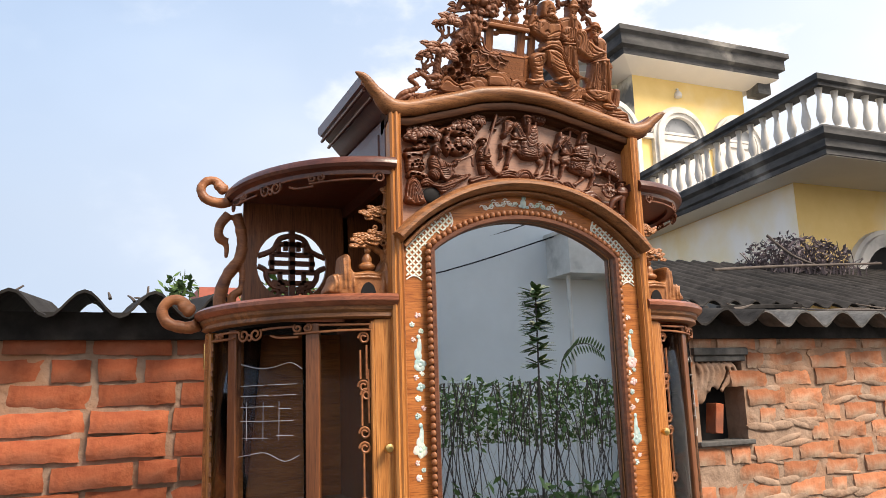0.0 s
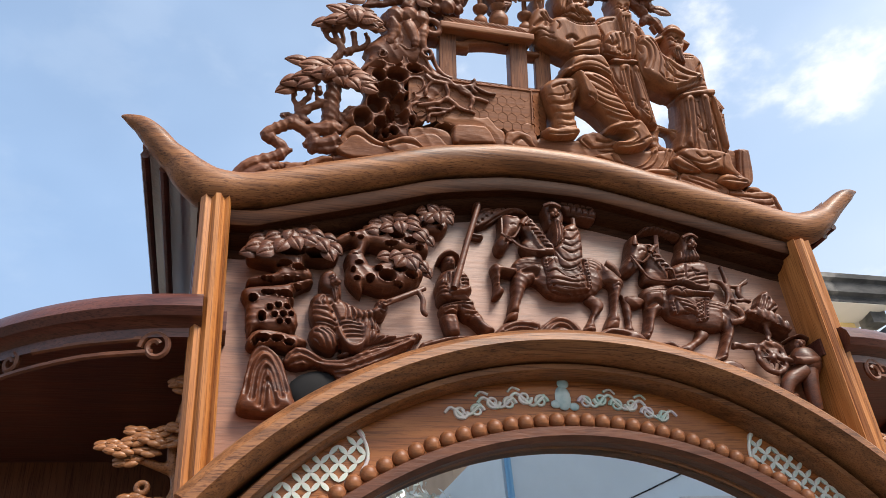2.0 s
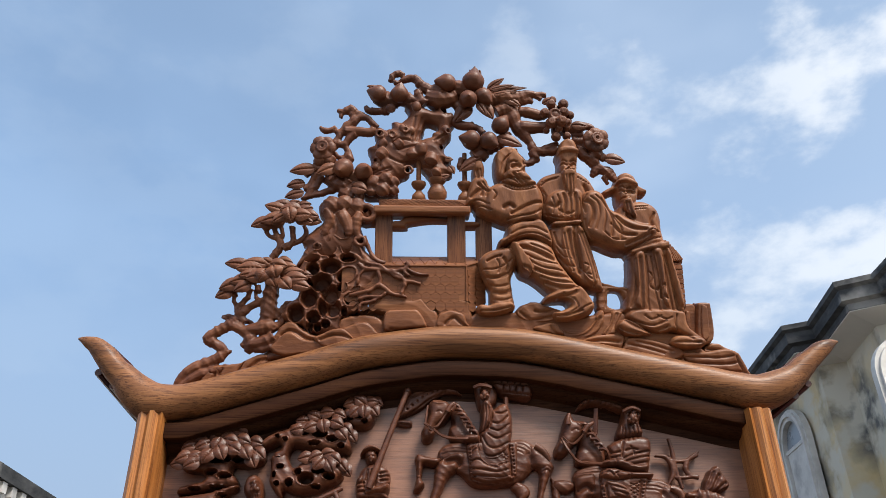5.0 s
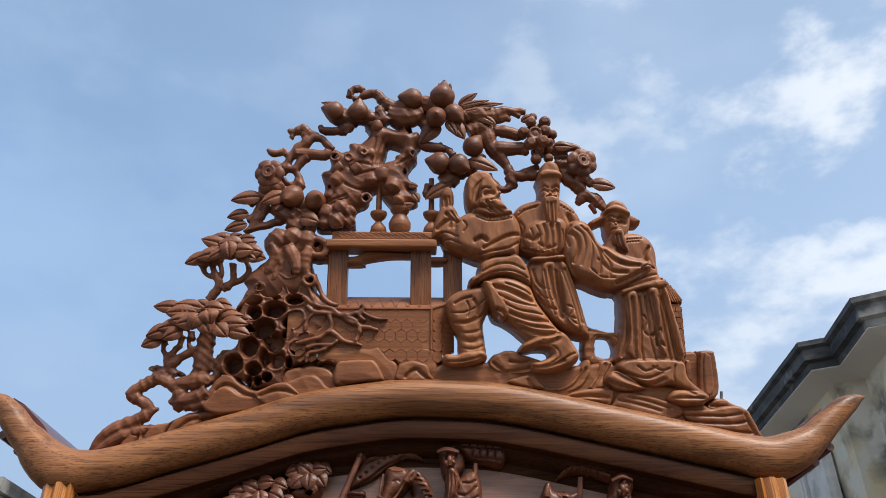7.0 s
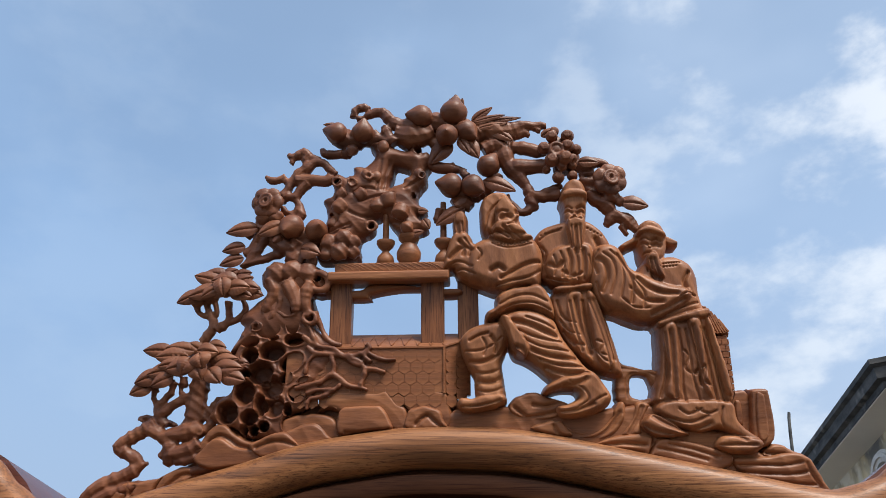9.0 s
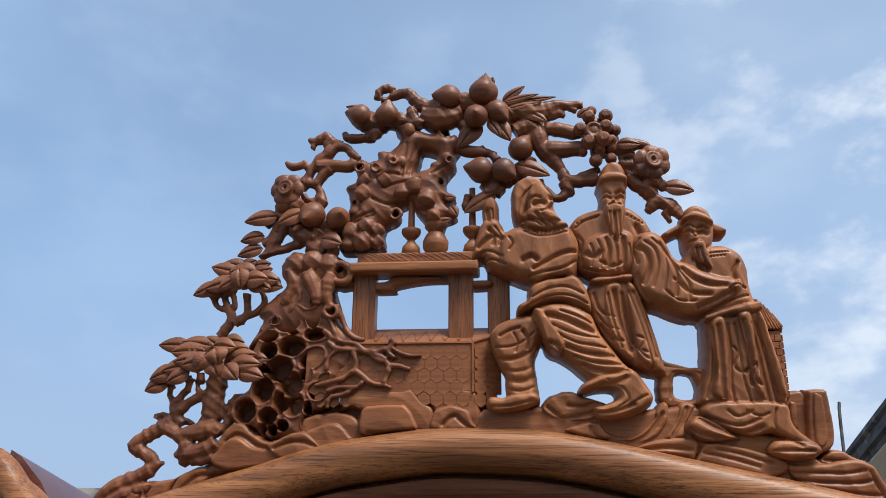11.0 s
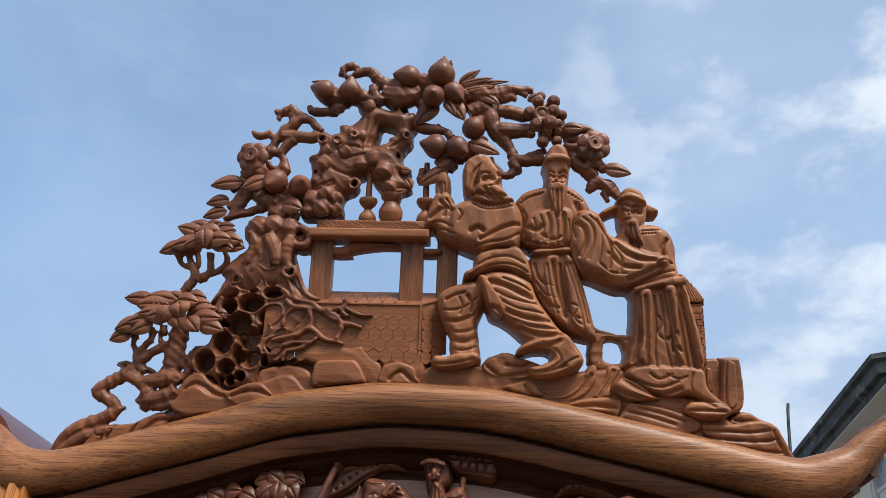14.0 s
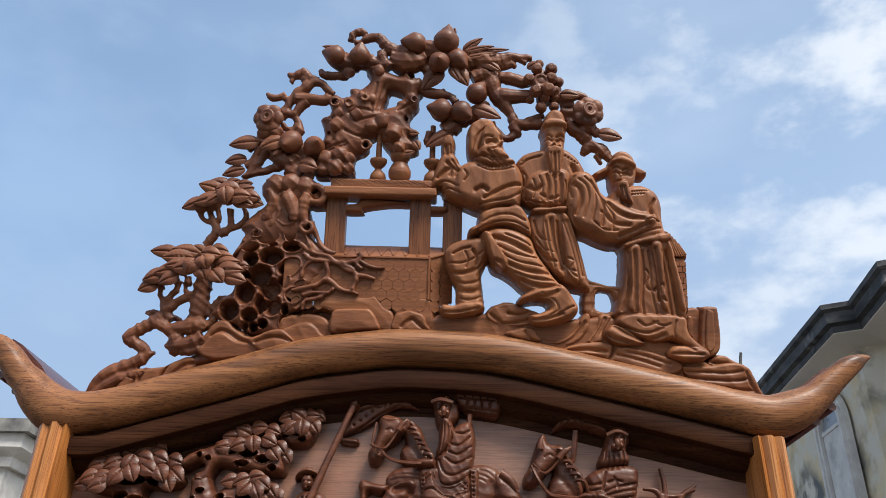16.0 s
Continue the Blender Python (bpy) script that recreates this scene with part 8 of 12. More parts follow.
mass(body, 19, 5.04, (188.7, 39.0), (195.4, 48.5), (217.3, 50.1), (246.6, 49.9), (257.5, 44.8), (259.5, 31.1), (270.1, 21.1), (277.7, 15.6), (267.7, 10.7), (253.5, 17.1), (242.2, 23.4), (225.4, 21.0), (206.0, 26.4))
mass(body, 22, 4.32, (236.1, 10.2), (240.8, 18.3), (251.9, 20.1), (264.4, 19.0), (276.0, 15.3), (275.4, 7.2), (263.2, 2.9), (245.9, 3.8))
mass(body, 20, 4.32, (176.5, 27.1), (179.4, 34.5), (187.5, 38.4), (197.5, 34.6), (211.6, 25.3), (219.9, 20.0), (196.3, 16.8), (184.0, 19.9))
stud(folds, (208.7, 170.4), (223.0, 171.8), 7)
stud(folds, (205.6, 167.1), (219.8, 168.5), 6)
lump(body, (197.3, -19.0, 185.9), 1.7)
folds.groove((191.0, 194.6), (194.6, 196.3), (198.1, 194.2), w=0.0009, d=0.0022)
folds.groove((201.2, 193.7), (205.3, 194.8), (208.3, 192.7), w=0.0017, d=0.0034)
folds.groove((190.3, 190.2), (193.9, 190.8), (196.9, 189.2), w=0.0012, d=0.0024)
folds.groove((201.0, 189.2), (204.6, 189.9), (207.6, 188.8), w=0.0021, d=0.0036)
folds.groove((192.5, 180.3), (196.7, 182.0), (201.2, 180.5), w=0.001, d=0.002)
folds.groove((194.3, 173.8), (195.0, 164.1), w=0.0009, d=0.0022)
folds.groove((197.4, 173.9), (198.4, 162.0), (200.7, 156.7), w=0.0017, d=0.0034)
folds.groove((200.4, 173.9), (202.0, 164.2), (205.7, 155.7), w=0.0012, d=0.0024)
folds.groove((148.6, 175.3), (155.6, 169.9), (157.4, 158.1), (152.0, 144.1), w=0.0021, d=0.0036)
folds.groove((154.8, 179.7), (162.8, 172.2), (164.5, 158.2), (159.0, 141.0), w=0.001, d=0.002)
folds.groove((161.0, 182.0), (168.9, 172.3), (171.5, 157.3), (168.0, 138.0), w=0.0009, d=0.0022)
folds.groove((167.0, 177.7), (174.7, 163.8), (179.4, 149.9), (176.8, 132.9), w=0.0017, d=0.0034)
folds.groove((172.8, 165.9), (181.5, 153.1), (188.1, 141.6), (186.7, 128.9), w=0.0012, d=0.0024)
folds.groove((183.6, 155.3), (192.3, 147.0), (204.1, 141.9), (217.0, 141.1), w=0.0021, d=0.0036)
folds.groove((147.1, 152.5), (149.9, 138.7), (155.7, 129.4), w=0.001, d=0.002)
folds.groove((168.9, 137.0), (178.7, 128.8), (191.6, 128.0), w=0.0009, d=0.0022)
folds.groove((177.2, 146.7), (188.9, 135.3), (203.8, 133.5), w=0.0017, d=0.0034)
folds.groove((150.8, 183.0), (146.5, 173.0), (148.3, 161.1), w=0.0012, d=0.0024)
folds.groove((193.4, 122.8), (208.5, 129.4), (222.8, 137.0), w=0.0021, d=0.0036)
folds.groove((208.3, 124.1), (223.5, 130.7), (235.6, 134.1), w=0.001, d=0.002)
folds.groove((218.9, 137.9), (227.1, 142.3), (233.9, 140.3), w=0.0009, d=0.0022)
folds.groove((230.1, 162.6), (225.7, 153.9), (227.2, 145.5), w=0.0017, d=0.0034)
folds.groove((203.6, 106.5), (203.7, 86.2), (200.9, 66.2), (195.5, 51.3), w=0.0012, d=0.0024)
folds.groove((208.6, 107.6), (208.4, 81.3), (208.0, 51.6), w=0.0021, d=0.0036)
folds.groove((216.5, 109.9), (217.4, 86.5), (215.2, 61.6), (216.4, 47.0), w=0.001, d=0.002)
folds.groove((222.4, 110.0), (224.2, 86.7), (225.1, 66.8), (228.8, 47.3), w=0.0009, d=0.0022)
folds.groove((228.4, 112.2), (231.0, 86.8), (231.5, 62.0), w=0.0017, d=0.0034)
folds.groove((235.2, 110.2), (238.7, 87.0), (241.1, 62.2), (243.1, 47.7), w=0.0012, d=0.0024)
folds.groove((240.1, 110.3), (244.6, 87.1), (247.8, 62.4), (249.8, 47.8), w=0.0021, d=0.0036)
folds.groove((198.1, 91.1), (195.3, 71.0), (190.8, 53.2), w=0.001, d=0.002)
folds.groove((219.6, 91.6), (223.1, 85.6), (218.8, 76.5), (223.4, 71.7), w=0.0009, d=0.0022)
folds.groove((227.2, 71.8), (235.3, 76.9), (232.7, 66.0), (237.2, 61.2), w=0.0017, d=0.0034)
folds.groove((190.2, 37.6), (204.2, 32.2), (218.4, 29.7), (232.9, 34.9), w=0.0012, d=0.0024)
folds.groove((187.2, 34.6), (203.9, 25.5), (218.0, 23.0), (234.4, 28.2), w=0.0021, d=0.0036)
folds.groove((223.7, 40.4), (233.0, 36.8), (239.7, 38.9), w=0.001, d=0.002)
folds.groove((245.6, 41.9), (243.1, 31.3), (247.2, 21.9), w=0.0009, d=0.0022)
folds.groove((235.1, 24.4), (249.0, 21.0), (260.8, 14.7), w=0.0017, d=0.0034)
folds.groove((238.0, 10.4), (253.0, 10.8), (268.8, 10.3), w=0.0012, d=0.0024)
folds.groove((180.2, 26.8), (189.6, 22.3), (203.7, 19.8), w=0.0021, d=0.0036)
folds.groove((209.4, 41.0), (216.8, 36.4), (227.5, 40.5), w=0.001, d=0.002)
statue(body, folds, 'bearded robed carved statue with winged hat')

# small tower, bridge and panelled pedestal behind the statues
tower_top = Shape()
mass(tower_top, 6, 3, (239.5, 133.7), (244.6, 134.9), (249.4, 130.7), (257.8, 120.3), (263.6, 111.1), (262.8, 105.9), (250.9, 106.6), (246.4, 113.3))
tower = part("tower_roof", tower_top, M_CARVE, crest, "tiny tiled tower behind the statue", sharp=50)
for a, b in (((241.0, 131.5), (249.5, 107.2)), ((243.0, 132.0), (251.9, 107.2)), ((245.4, 130.0), (254.4, 107.3)), ((247.7, 127.4), (256.9, 107.3)), ((250.5, 124.3), (258.9, 107.9)), ((253.8, 120.2), (260.9, 108.5))):
    part("tower_tile", Shape().tube([(a[0] / 1000, -0.0075, a[1] / 1000), (b[0] / 1000, -0.0085, b[1] / 1000)], 0.0012, seg=6, smooth=1), M_CARVE, tower)
TW = (0.2481, 0.2603, 0.0504, 0.1058)
part("tower_wall", Shape().box((TW[0], -0.007, TW[2]), (TW[1] - 0.0005, 0.010, TW[3])), M_CARVE, tower, bevel=0.001)
for j in range(9):
    for i in range(3):
        x0 = TW[0] + 0.0005 + 0.0056 * i - 0.0026 * (j % 2)
        part("tower_brick", Shape().box((max(x0, TW[0]), -0.0084, TW[2] + 0.002 + 0.0056 * j), (min(x0 + 0.0051, TW[1]), -0.006, TW[2] + 0.0069 + 0.0056 * j)), M_CARVE, tower, shade=False)
screen_box = Shape()
mass(screen_box, 10, 3, (270.0, 12.3), (272.1, 54.9), (275.3, 59.0), (286.9, 59.3), (290.0, 55.4), (289.6, 15.7))
mass(screen_box, 4, 3, (252.9, 55.2), (261.8, 58.4), (274.2, 54.7), (273.1, 13.8), (254.8, 25.8))
screen = part("screen", screen_box, M_CARVE, crest, "small panelled pedestal", sharp=45)
screen_panel = Shape()
mass(screen_panel, 12, 2, (273.3, 15.8), (275.7, 54.3), (283.4, 55.0), (285.2, 52.6), (284.3, 18.0))
part("screen_panel", screen_panel, M_CARVE, screen, sharp=45)
screen_panel = Shape()
mass(screen_panel, 6, 2, (258.2, 30.3), (258.9, 48.9), (262.5, 50.9), (266.1, 48.1), (266.1, 27.7))
part("screen_panel", screen_panel, M_CARVE, screen, sharp=45)
form_holes = [[(173.1, 67.4), (176.2, 72.1), (185.2, 72.3), (189.0, 68.8), (190.9, 53.8), (174.2, 53.4)]]
bridge_marks = Cuts(0.0012, 0.0018)
bridge_marks.groove((166.1, 78.8), (181.8, 76.2), (197.5, 71.5))
bridge_marks.groove((169.3, 52.7), (169.7, 66.8), (173.9, 73.9), (184.7, 74.2), (190.5, 70.3), (192.8, 53.3))
pierced("bridge", "small arched bridge", M_CARVE, 4, 4, [(162.6, 83.5), (169.6, 82.1), (184.4, 78.4), (200.1, 74.1), (199.0, 48.0), (161.7, 47.1)], form_holes, [], bridge_marks, 0.6)

# leaf scales of the relief's pines
def leaf_shape(sh, c, d, length, width, thick=0.004, face=(0, -1, 0)):
    d = Vector(d).normalized()
    f = Vector(face)
    f = (f - d * f.dot(d)).normalized()
    w = d.cross(f)
    n = 8
    vs, fs = [], []
    for i in range(n + 1):
        t = i / n
        hw = width * 0.5 * (math.sin(math.pi * t ** 0.8) ** 0.75 if 0 < t < 1 else 0.04)
        p = Vector(c) + d * (length * (t - 0.5)) + f * (0.004 * math.sin(math.pi * t))
        rib = 0.0016 * (1 if i % 2 else 0.2)
        for a, b in ((-1, 0.0), (-0.5, 0.8), (-0.08, 0.75), (0.0, 1.1), (0.08, 0.75), (0.5, 0.8), (1, 0.0), (0.5, -0.8), (-0.5, -0.8)):
            vs.append(p + w * (hw * a) + f * (thick * b * (0.3 + 0.7 * math.sin(math.pi * min(max(t, 0.02), 0.98))) + (rib if abs(a) == 0.5 and b > 0 else 0)))
    m = 9
    for i in range(n):
        fs += [(i * m + k, i * m + (k + 1) % m, (i + 1) * m + (k + 1) % m, (i + 1) * m + k) for k in range(m)]
    fs += [tuple(range(m - 1, -1, -1)), tuple(range(n * m, (n + 1) * m))]
    sh.add(vs, fs)


# ---- carvings in the relief panel ----
def relief_carve(name, sh, label="", fuse=0.0013, soften=1, mat=M_DARK, chisel=(0.006, 0.0009, (0.8, 0.3, 0.6))):
    return part(name, sh, mat, relief, label, fuse=fuse, soften=soften, chisel=chisel)


def form(sh, w, edge, *pts):
    """A carved mass standing w cm proud of the panel."""
    dome(sh, pts, w / 143, edge * 1.1, 0.034, 0.03, 0.0007, 0.45)


def figure(name, sh, label, cuts):
    return part(name, sh, M_DARK, relief, label, sharp=55, cuts=cuts, chisel=(0.005, 0.00035))


# first horse, rearing, and its rider
h1, c1 = Shape(), Cuts(0.0011, 0.0010)
form(h1, 3.0, 0.008, (-0.0321, 0.0144, 2.1796), (-0.0244, 0.0144, 2.1839), (-0.0127, 0.0144, 2.1815), (-0.0072, 0.0144, 2.1750), (-0.0101, 0.0144, 2.1644), (-0.0162, 0.0144, 2.1576), (-0.0233, 0.0144, 2.1535), (-0.0271, 0.0144, 2.1433), (-0.0318, 0.0144, 2.1375), (-0.0385, 0.0144, 2.1384), (-0.0403, 0.0144, 2.1479), (-0.0365, 0.0144, 2.1557), (-0.0332, 0.0144, 2.1662))
form(h1, 2.2, 0.009, (-0.0066, 0.0186, 2.1789), (0.0039, 0.0186, 2.1765), (0.0103, 0.0186, 2.1660), (0.0140, 0.0186, 2.1518), (0.0226, 0.0186, 2.1443), (0.0105, 0.0186, 2.1350), (-0.0075, 0.0186, 2.1383), (-0.0116, 0.0186, 2.1484), (-0.0076, 0.0186, 2.1589), (-0.0088, 0.0186, 2.1681))
form(h1, 2.0, 0.012, (-0.0227, 0.0196, 2.1260), (-0.0168, 0.0196, 2.1336), (-0.0028, 0.0196, 2.1385), (0.0132, 0.0196, 2.1382), (0.0572, 0.0196, 2.1406), (0.0688, 0.0196, 2.1404), (0.0797, 0.0196, 2.1349), (0.0875, 0.0196, 2.1238), (0.0851, 0.0196, 2.1139), (0.0763, 0.0196, 2.1076), (0.0638, 0.0196, 2.0965), (0.0499, 0.0196, 2.0915), (0.0165, 0.0196, 2.0903), (-0.0003, 0.0196, 2.1046), (-0.0135, 0.0196, 2.1079), (-0.0221, 0.0196, 2.1149))
form(h1, 2.4, 0.007, (-0.0210, 0.0175, 2.1176), (-0.0014, 0.0175, 2.1279), (0.0075, 0.0175, 2.1196), (-0.0026, 0.0175, 2.1072), (-0.0123, 0.0175, 2.0997), (-0.0177, 0.0175, 2.0879), (-0.0221, 0.0175, 2.0786), (-0.0250, 0.0175, 2.0695), (-0.0338, 0.0175, 2.0695), (-0.0317, 0.0175, 2.0807), (-0.0280, 0.0175, 2.0912), (-0.0264, 0.0175, 2.1054))
form(h1, 2.5, 0.005, (-0.0353, 0.0175, 2.0686), (-0.0274, 0.0175, 2.0705), (-0.0256, 0.0175, 2.0650), (-0.0305, 0.0175, 2.0604), (-0.0383, 0.0175, 2.0607))
form(h1, 2.3, 0.0055, (-0.0187, 0.0175, 2.1202), (-0.0246, 0.0175, 2.1115), (-0.0368, 0.0175, 2.1131), (-0.0390, 0.0175, 2.1063), (-0.0399, 0.0175, 2.0991), (-0.0367, 0.0175, 2.0934), (-0.0412, 0.0175, 2.0872), (-0.0484, 0.0175, 2.0862), (-0.0463, 0.0175, 2.0955), (-0.0452, 0.0175, 2.1073), (-0.0471, 0.0175, 2.1206), (-0.0431, 0.0175, 2.1254), (-0.0321, 0.0175, 2.1218))
form(h1, 2.2, 0.008, (0.0749, 0.0186, 2.1355), (0.0916, 0.0186, 2.1222), (0.0997, 0.0186, 2.1113), (0.0953, 0.0186, 2.1039), (0.0888, 0.0186, 2.0895), (0.0848, 0.0186, 2.0755), (0.0859, 0.0186, 2.0675), (0.0813, 0.0186, 2.0573), (0.0674, 0.0186, 2.0571), (0.0734, 0.0186, 2.0702), (0.0794, 0.0186, 2.0800), (0.0828, 0.0186, 2.0965), (0.0828, 0.0186, 2.1073), (0.0723, 0.0186, 2.1131))
form(h1, 1.5, 0.007, (0.0599, 0.0222, 2.0976), (0.0724, 0.0222, 2.0884), (0.0699, 0.0222, 2.0797), (0.0613, 0.0222, 2.0715), (0.0581, 0.0222, 2.0651), (0.0580, 0.0222, 2.0557), (0.0445, 0.0222, 2.0549), (0.0479, 0.0222, 2.0616), (0.0528, 0.0222, 2.0684), (0.0595, 0.0222, 2.0811), (0.0525, 0.0222, 2.0903))
form(h1, 1.2, 0.006, (0.0958, 0.0238, 2.1016), (0.1024, 0.0238, 2.0897), (0.1041, 0.0238, 2.0804), (0.1011, 0.0238, 2.0665), (0.1021, 0.0238, 2.0570), (0.0907, 0.0238, 2.0569), (0.0945, 0.0238, 2.0642), (0.0958, 0.0238, 2.0802))
h1.tube([(0.0801, 0.0174, 2.1325), (0.0895, 0.0174, 2.1257), (0.0943, 0.0188, 2.1174)], 0.0045, 0.003, 7, 4)
h1.tube([(-0.0124, 0.0076, 2.1670), (-0.0090, 0.0062, 2.1729), (-0.0050, 0.0076, 2.1765)], 0.0035, 0.0015, 7, 3).tube([(-0.0083, 0.0083, 2.1683), (-0.0052, 0.0076, 2.1717), (-0.0050, 0.0076, 2.1765)], 0.003, 0.0015, 7, 3)
h1.tube([(-0.0372, 0.0069, 2.1537), (-0.0267, 0.0062, 2.1460), (-0.0178, 0.0076, 2.1399), (-0.0042, 0.0090, 2.1378), (0.0091, 0.0076, 2.1374)], 0.0017, 0.0017, 6, 4).tube([(-0.0334, 0.0090, 2.1738), (-0.0351, 0.0076, 2.1624), (-0.0362, 0.0076, 2.1521)], 0.0012, 0.0012, 6, 3)
h1.tube([(-0.0358, 0.0069, 2.1527), (-0.0289, 0.0062, 2.1490), (-0.0218, 0.0076, 2.1525), (-0.0118, 0.0083, 2.1687)], 0.0012, 0.0012, 6, 3)
for k in range(7):
    m0 = Vector((-0.0030, 0.0118, 2.1724)).lerp(Vector((0.0148, 0.0118, 2.1443)), k / 6)
    h1.tube([m0 + Vector((-0.004, 0, 0.003)), m0 + Vector((0.003, -0.003, 0.001)), m0 + Vector((0.006, 0.001, -0.010))], 0.0024, 0.0012, 6, 3)
c1.line((-0.0238, 0.0137, 2.1669), (-0.0204, 0.0137, 2.1684), (-0.0186, 0.0137, 2.1668)).dots((-0.0309, 0.0137, 2.1476), (-0.0307, 0.0137, 2.1476), 1, 0.0016, 0.004).line((-0.0282, 0.0137, 2.1793), (-0.0224, 0.0137, 2.1769), (-0.0153, 0.0137, 2.1783), d=-0.0012).line((-0.0386, 0.0137, 2.1412), (-0.0352, 0.0137, 2.1401))
c1.line((-0.0177, 0.0137, 2.1276), (-0.0085, 0.0137, 2.1295), (0.0083, 0.0137, 2.1287)).line((-0.0187, 0.0137, 2.1236), (-0.0088, 0.0137, 2.1258), (0.0083, 0.0137, 2.1253)).line((0.0612, 0.0137, 2.1352), (0.0690, 0.0137, 2.1329), (0.0756, 0.0137, 2.1268)).line((0.0605, 0.0137, 2.1312), (0.0674, 0.0137, 2.1288), (0.0733, 0.0137, 2.1230)).line((0.0597, 0.0137, 2.1271), (0.0658, 0.0137, 2.1248), (0.0703, 0.0137, 2.1200))
c1.line((-0.0138, 0.0137, 2.1159), (-0.0047, 0.0137, 2.1173), (-0.0005, 0.0137, 2.1138), w=0.003).line((0.0865, 0.0137, 2.1086), (0.0913, 0.0137, 2.1107), (0.0964, 0.0137, 2.1070)).line((0.0861, 0.0137, 2.1050), (0.0908, 0.0137, 2.1069), (0.0949, 0.0137, 2.1040)).line((-0.0451, 0.0137, 2.1020), (-0.0404, 0.0137, 2.1014)).line((-0.0456, 0.0137, 2.0990), (-0.0400, 0.0137, 2.0982)).line((-0.0330, 0.0137, 2.0700), (-0.0256, 0.0137, 2.0697)).line((0.0710, 0.0137, 2.0652), (0.0830, 0.0137, 2.0654)).line((0.0465, 0.0137, 2.0592), (0.0559, 0.0137, 2.0594))
c1.line((0.0724, 0.0137, 2.1230), (0.0758, 0.0137, 2.1133), (0.0721, 0.0137, 2.1011), w=0.004, d=0.003).line((-0.0070, 0.0137, 2.1588), (0.0018, 0.0137, 2.1513), (0.0103, 0.0137, 2.1414), w=0.003, d=0.0015)
figure("carved_horse", h1, "carved prancing horse", c1)

r1, c1 = Shape(), Cuts(0.0010, 0.0019)
form(r1, 2.4, 0.006, (0.0176, 0.0175, 2.2008), (0.0239, 0.0175, 2.2095), (0.0324, 0.0175, 2.2101), (0.0393, 0.0175, 2.2002), (0.0429, 0.0175, 2.1920), (0.0414, 0.0175, 2.1810), (0.0318, 0.0175, 2.1727), (0.0224, 0.0175, 2.1737), (0.0192, 0.0175, 2.1884))
form(r1, 3.2, 0.005, (0.0237, 0.0134, 2.1986), (0.0312, 0.0134, 2.2030), (0.0359, 0.0134, 2.1962), (0.0351, 0.0134, 2.1867), (0.0321, 0.0134, 2.1792), (0.0258, 0.0134, 2.1795), (0.0237, 0.0134, 2.1889))
form(r1, 3.3, 0.005, (0.0247, 0.0134, 2.1809), (0.0335, 0.0134, 2.1811), (0.0375, 0.0134, 2.1733), (0.0386, 0.0134, 2.1648), (0.0321, 0.0134, 2.1516), (0.0247, 0.0134, 2.1449), (0.0215, 0.0134, 2.1479), (0.0237, 0.0134, 2.1622))
form(r1, 3.0, 0.008, (0.0333, 0.0144, 2.1683), (0.0459, 0.0144, 2.1786), (0.0544, 0.0144, 2.1762), (0.0577, 0.0144, 2.1611), (0.0564, 0.0144, 2.1430), (0.0544, 0.0144, 2.1304), (0.0477, 0.0144, 2.1198), (0.0354, 0.0144, 2.1134), (0.0240, 0.0144, 2.1167), (0.0204, 0.0144, 2.1294), (0.0211, 0.0144, 2.1445), (0.0273, 0.0144, 2.1524))
form(r1, 3.3, 0.005, (0.0030, 0.0134, 2.1423), (0.0196, 0.0134, 2.1445), (0.0233, 0.0134, 2.1391), (0.0188, 0.0134, 2.1334), (0.0053, 0.0134, 2.1350))
form(r1, 3.0, 0.008, (0.0114, 0.0144, 2.1304), (0.0215, 0.0144, 2.1375), (0.0311, 0.0144, 2.1162), (0.0517, 0.0144, 2.1191), (0.0537, 0.0144, 2.1010), (0.0447, 0.0144, 2.0945), (0.0291, 0.0144, 2.0929), (0.0161, 0.0144, 2.0962), (0.0096, 0.0144, 2.1025), (0.0089, 0.0144, 2.1193))
r1.ball((0.0277, 0.0062, 2.1859), (0.0028, 0.003, 0.005)).ball((0.0252, 0.0076, 2.1834), 0.003).ball((0.0306, 0.0076, 2.1841), 0.003).tube([(0.0167, 0.0090, 2.1942), (0.0246, 0.0055, 2.1957), (0.0358, 0.0090, 2.1944)], 0.0025, 0.0025, 6, 3)
c1.line((0.0243, 0.0089, 2.1904), (0.0262, 0.0089, 2.1913), (0.0278, 0.0089, 2.1903), w=0.0008, d=0.0014).line((0.0298, 0.0089, 2.1908), (0.0317, 0.0089, 2.1920), (0.0333, 0.0089, 2.1912), w=0.0008, d=0.0014).line((0.0255, 0.0089, 2.1818), (0.0282, 0.0089, 2.1826), (0.0312, 0.0089, 2.1822), w=0.0008, d=0.0012)
c1.line((0.0256, 0.0089, 2.1742), (0.0248, 0.0089, 2.1597), (0.0230, 0.0089, 2.1463), w=0.0009).line((0.0287, 0.0089, 2.1743), (0.0280, 0.0089, 2.1598), (0.0255, 0.0089, 2.1464), w=0.0009).line((0.0318, 0.0089, 2.1731), (0.0324, 0.0089, 2.1625), (0.0295, 0.0089, 2.1500), w=0.0009).line((0.0341, 0.0089, 2.1706), (0.0350, 0.0089, 2.1614), (0.0326, 0.0089, 2.1535), w=0.0009)
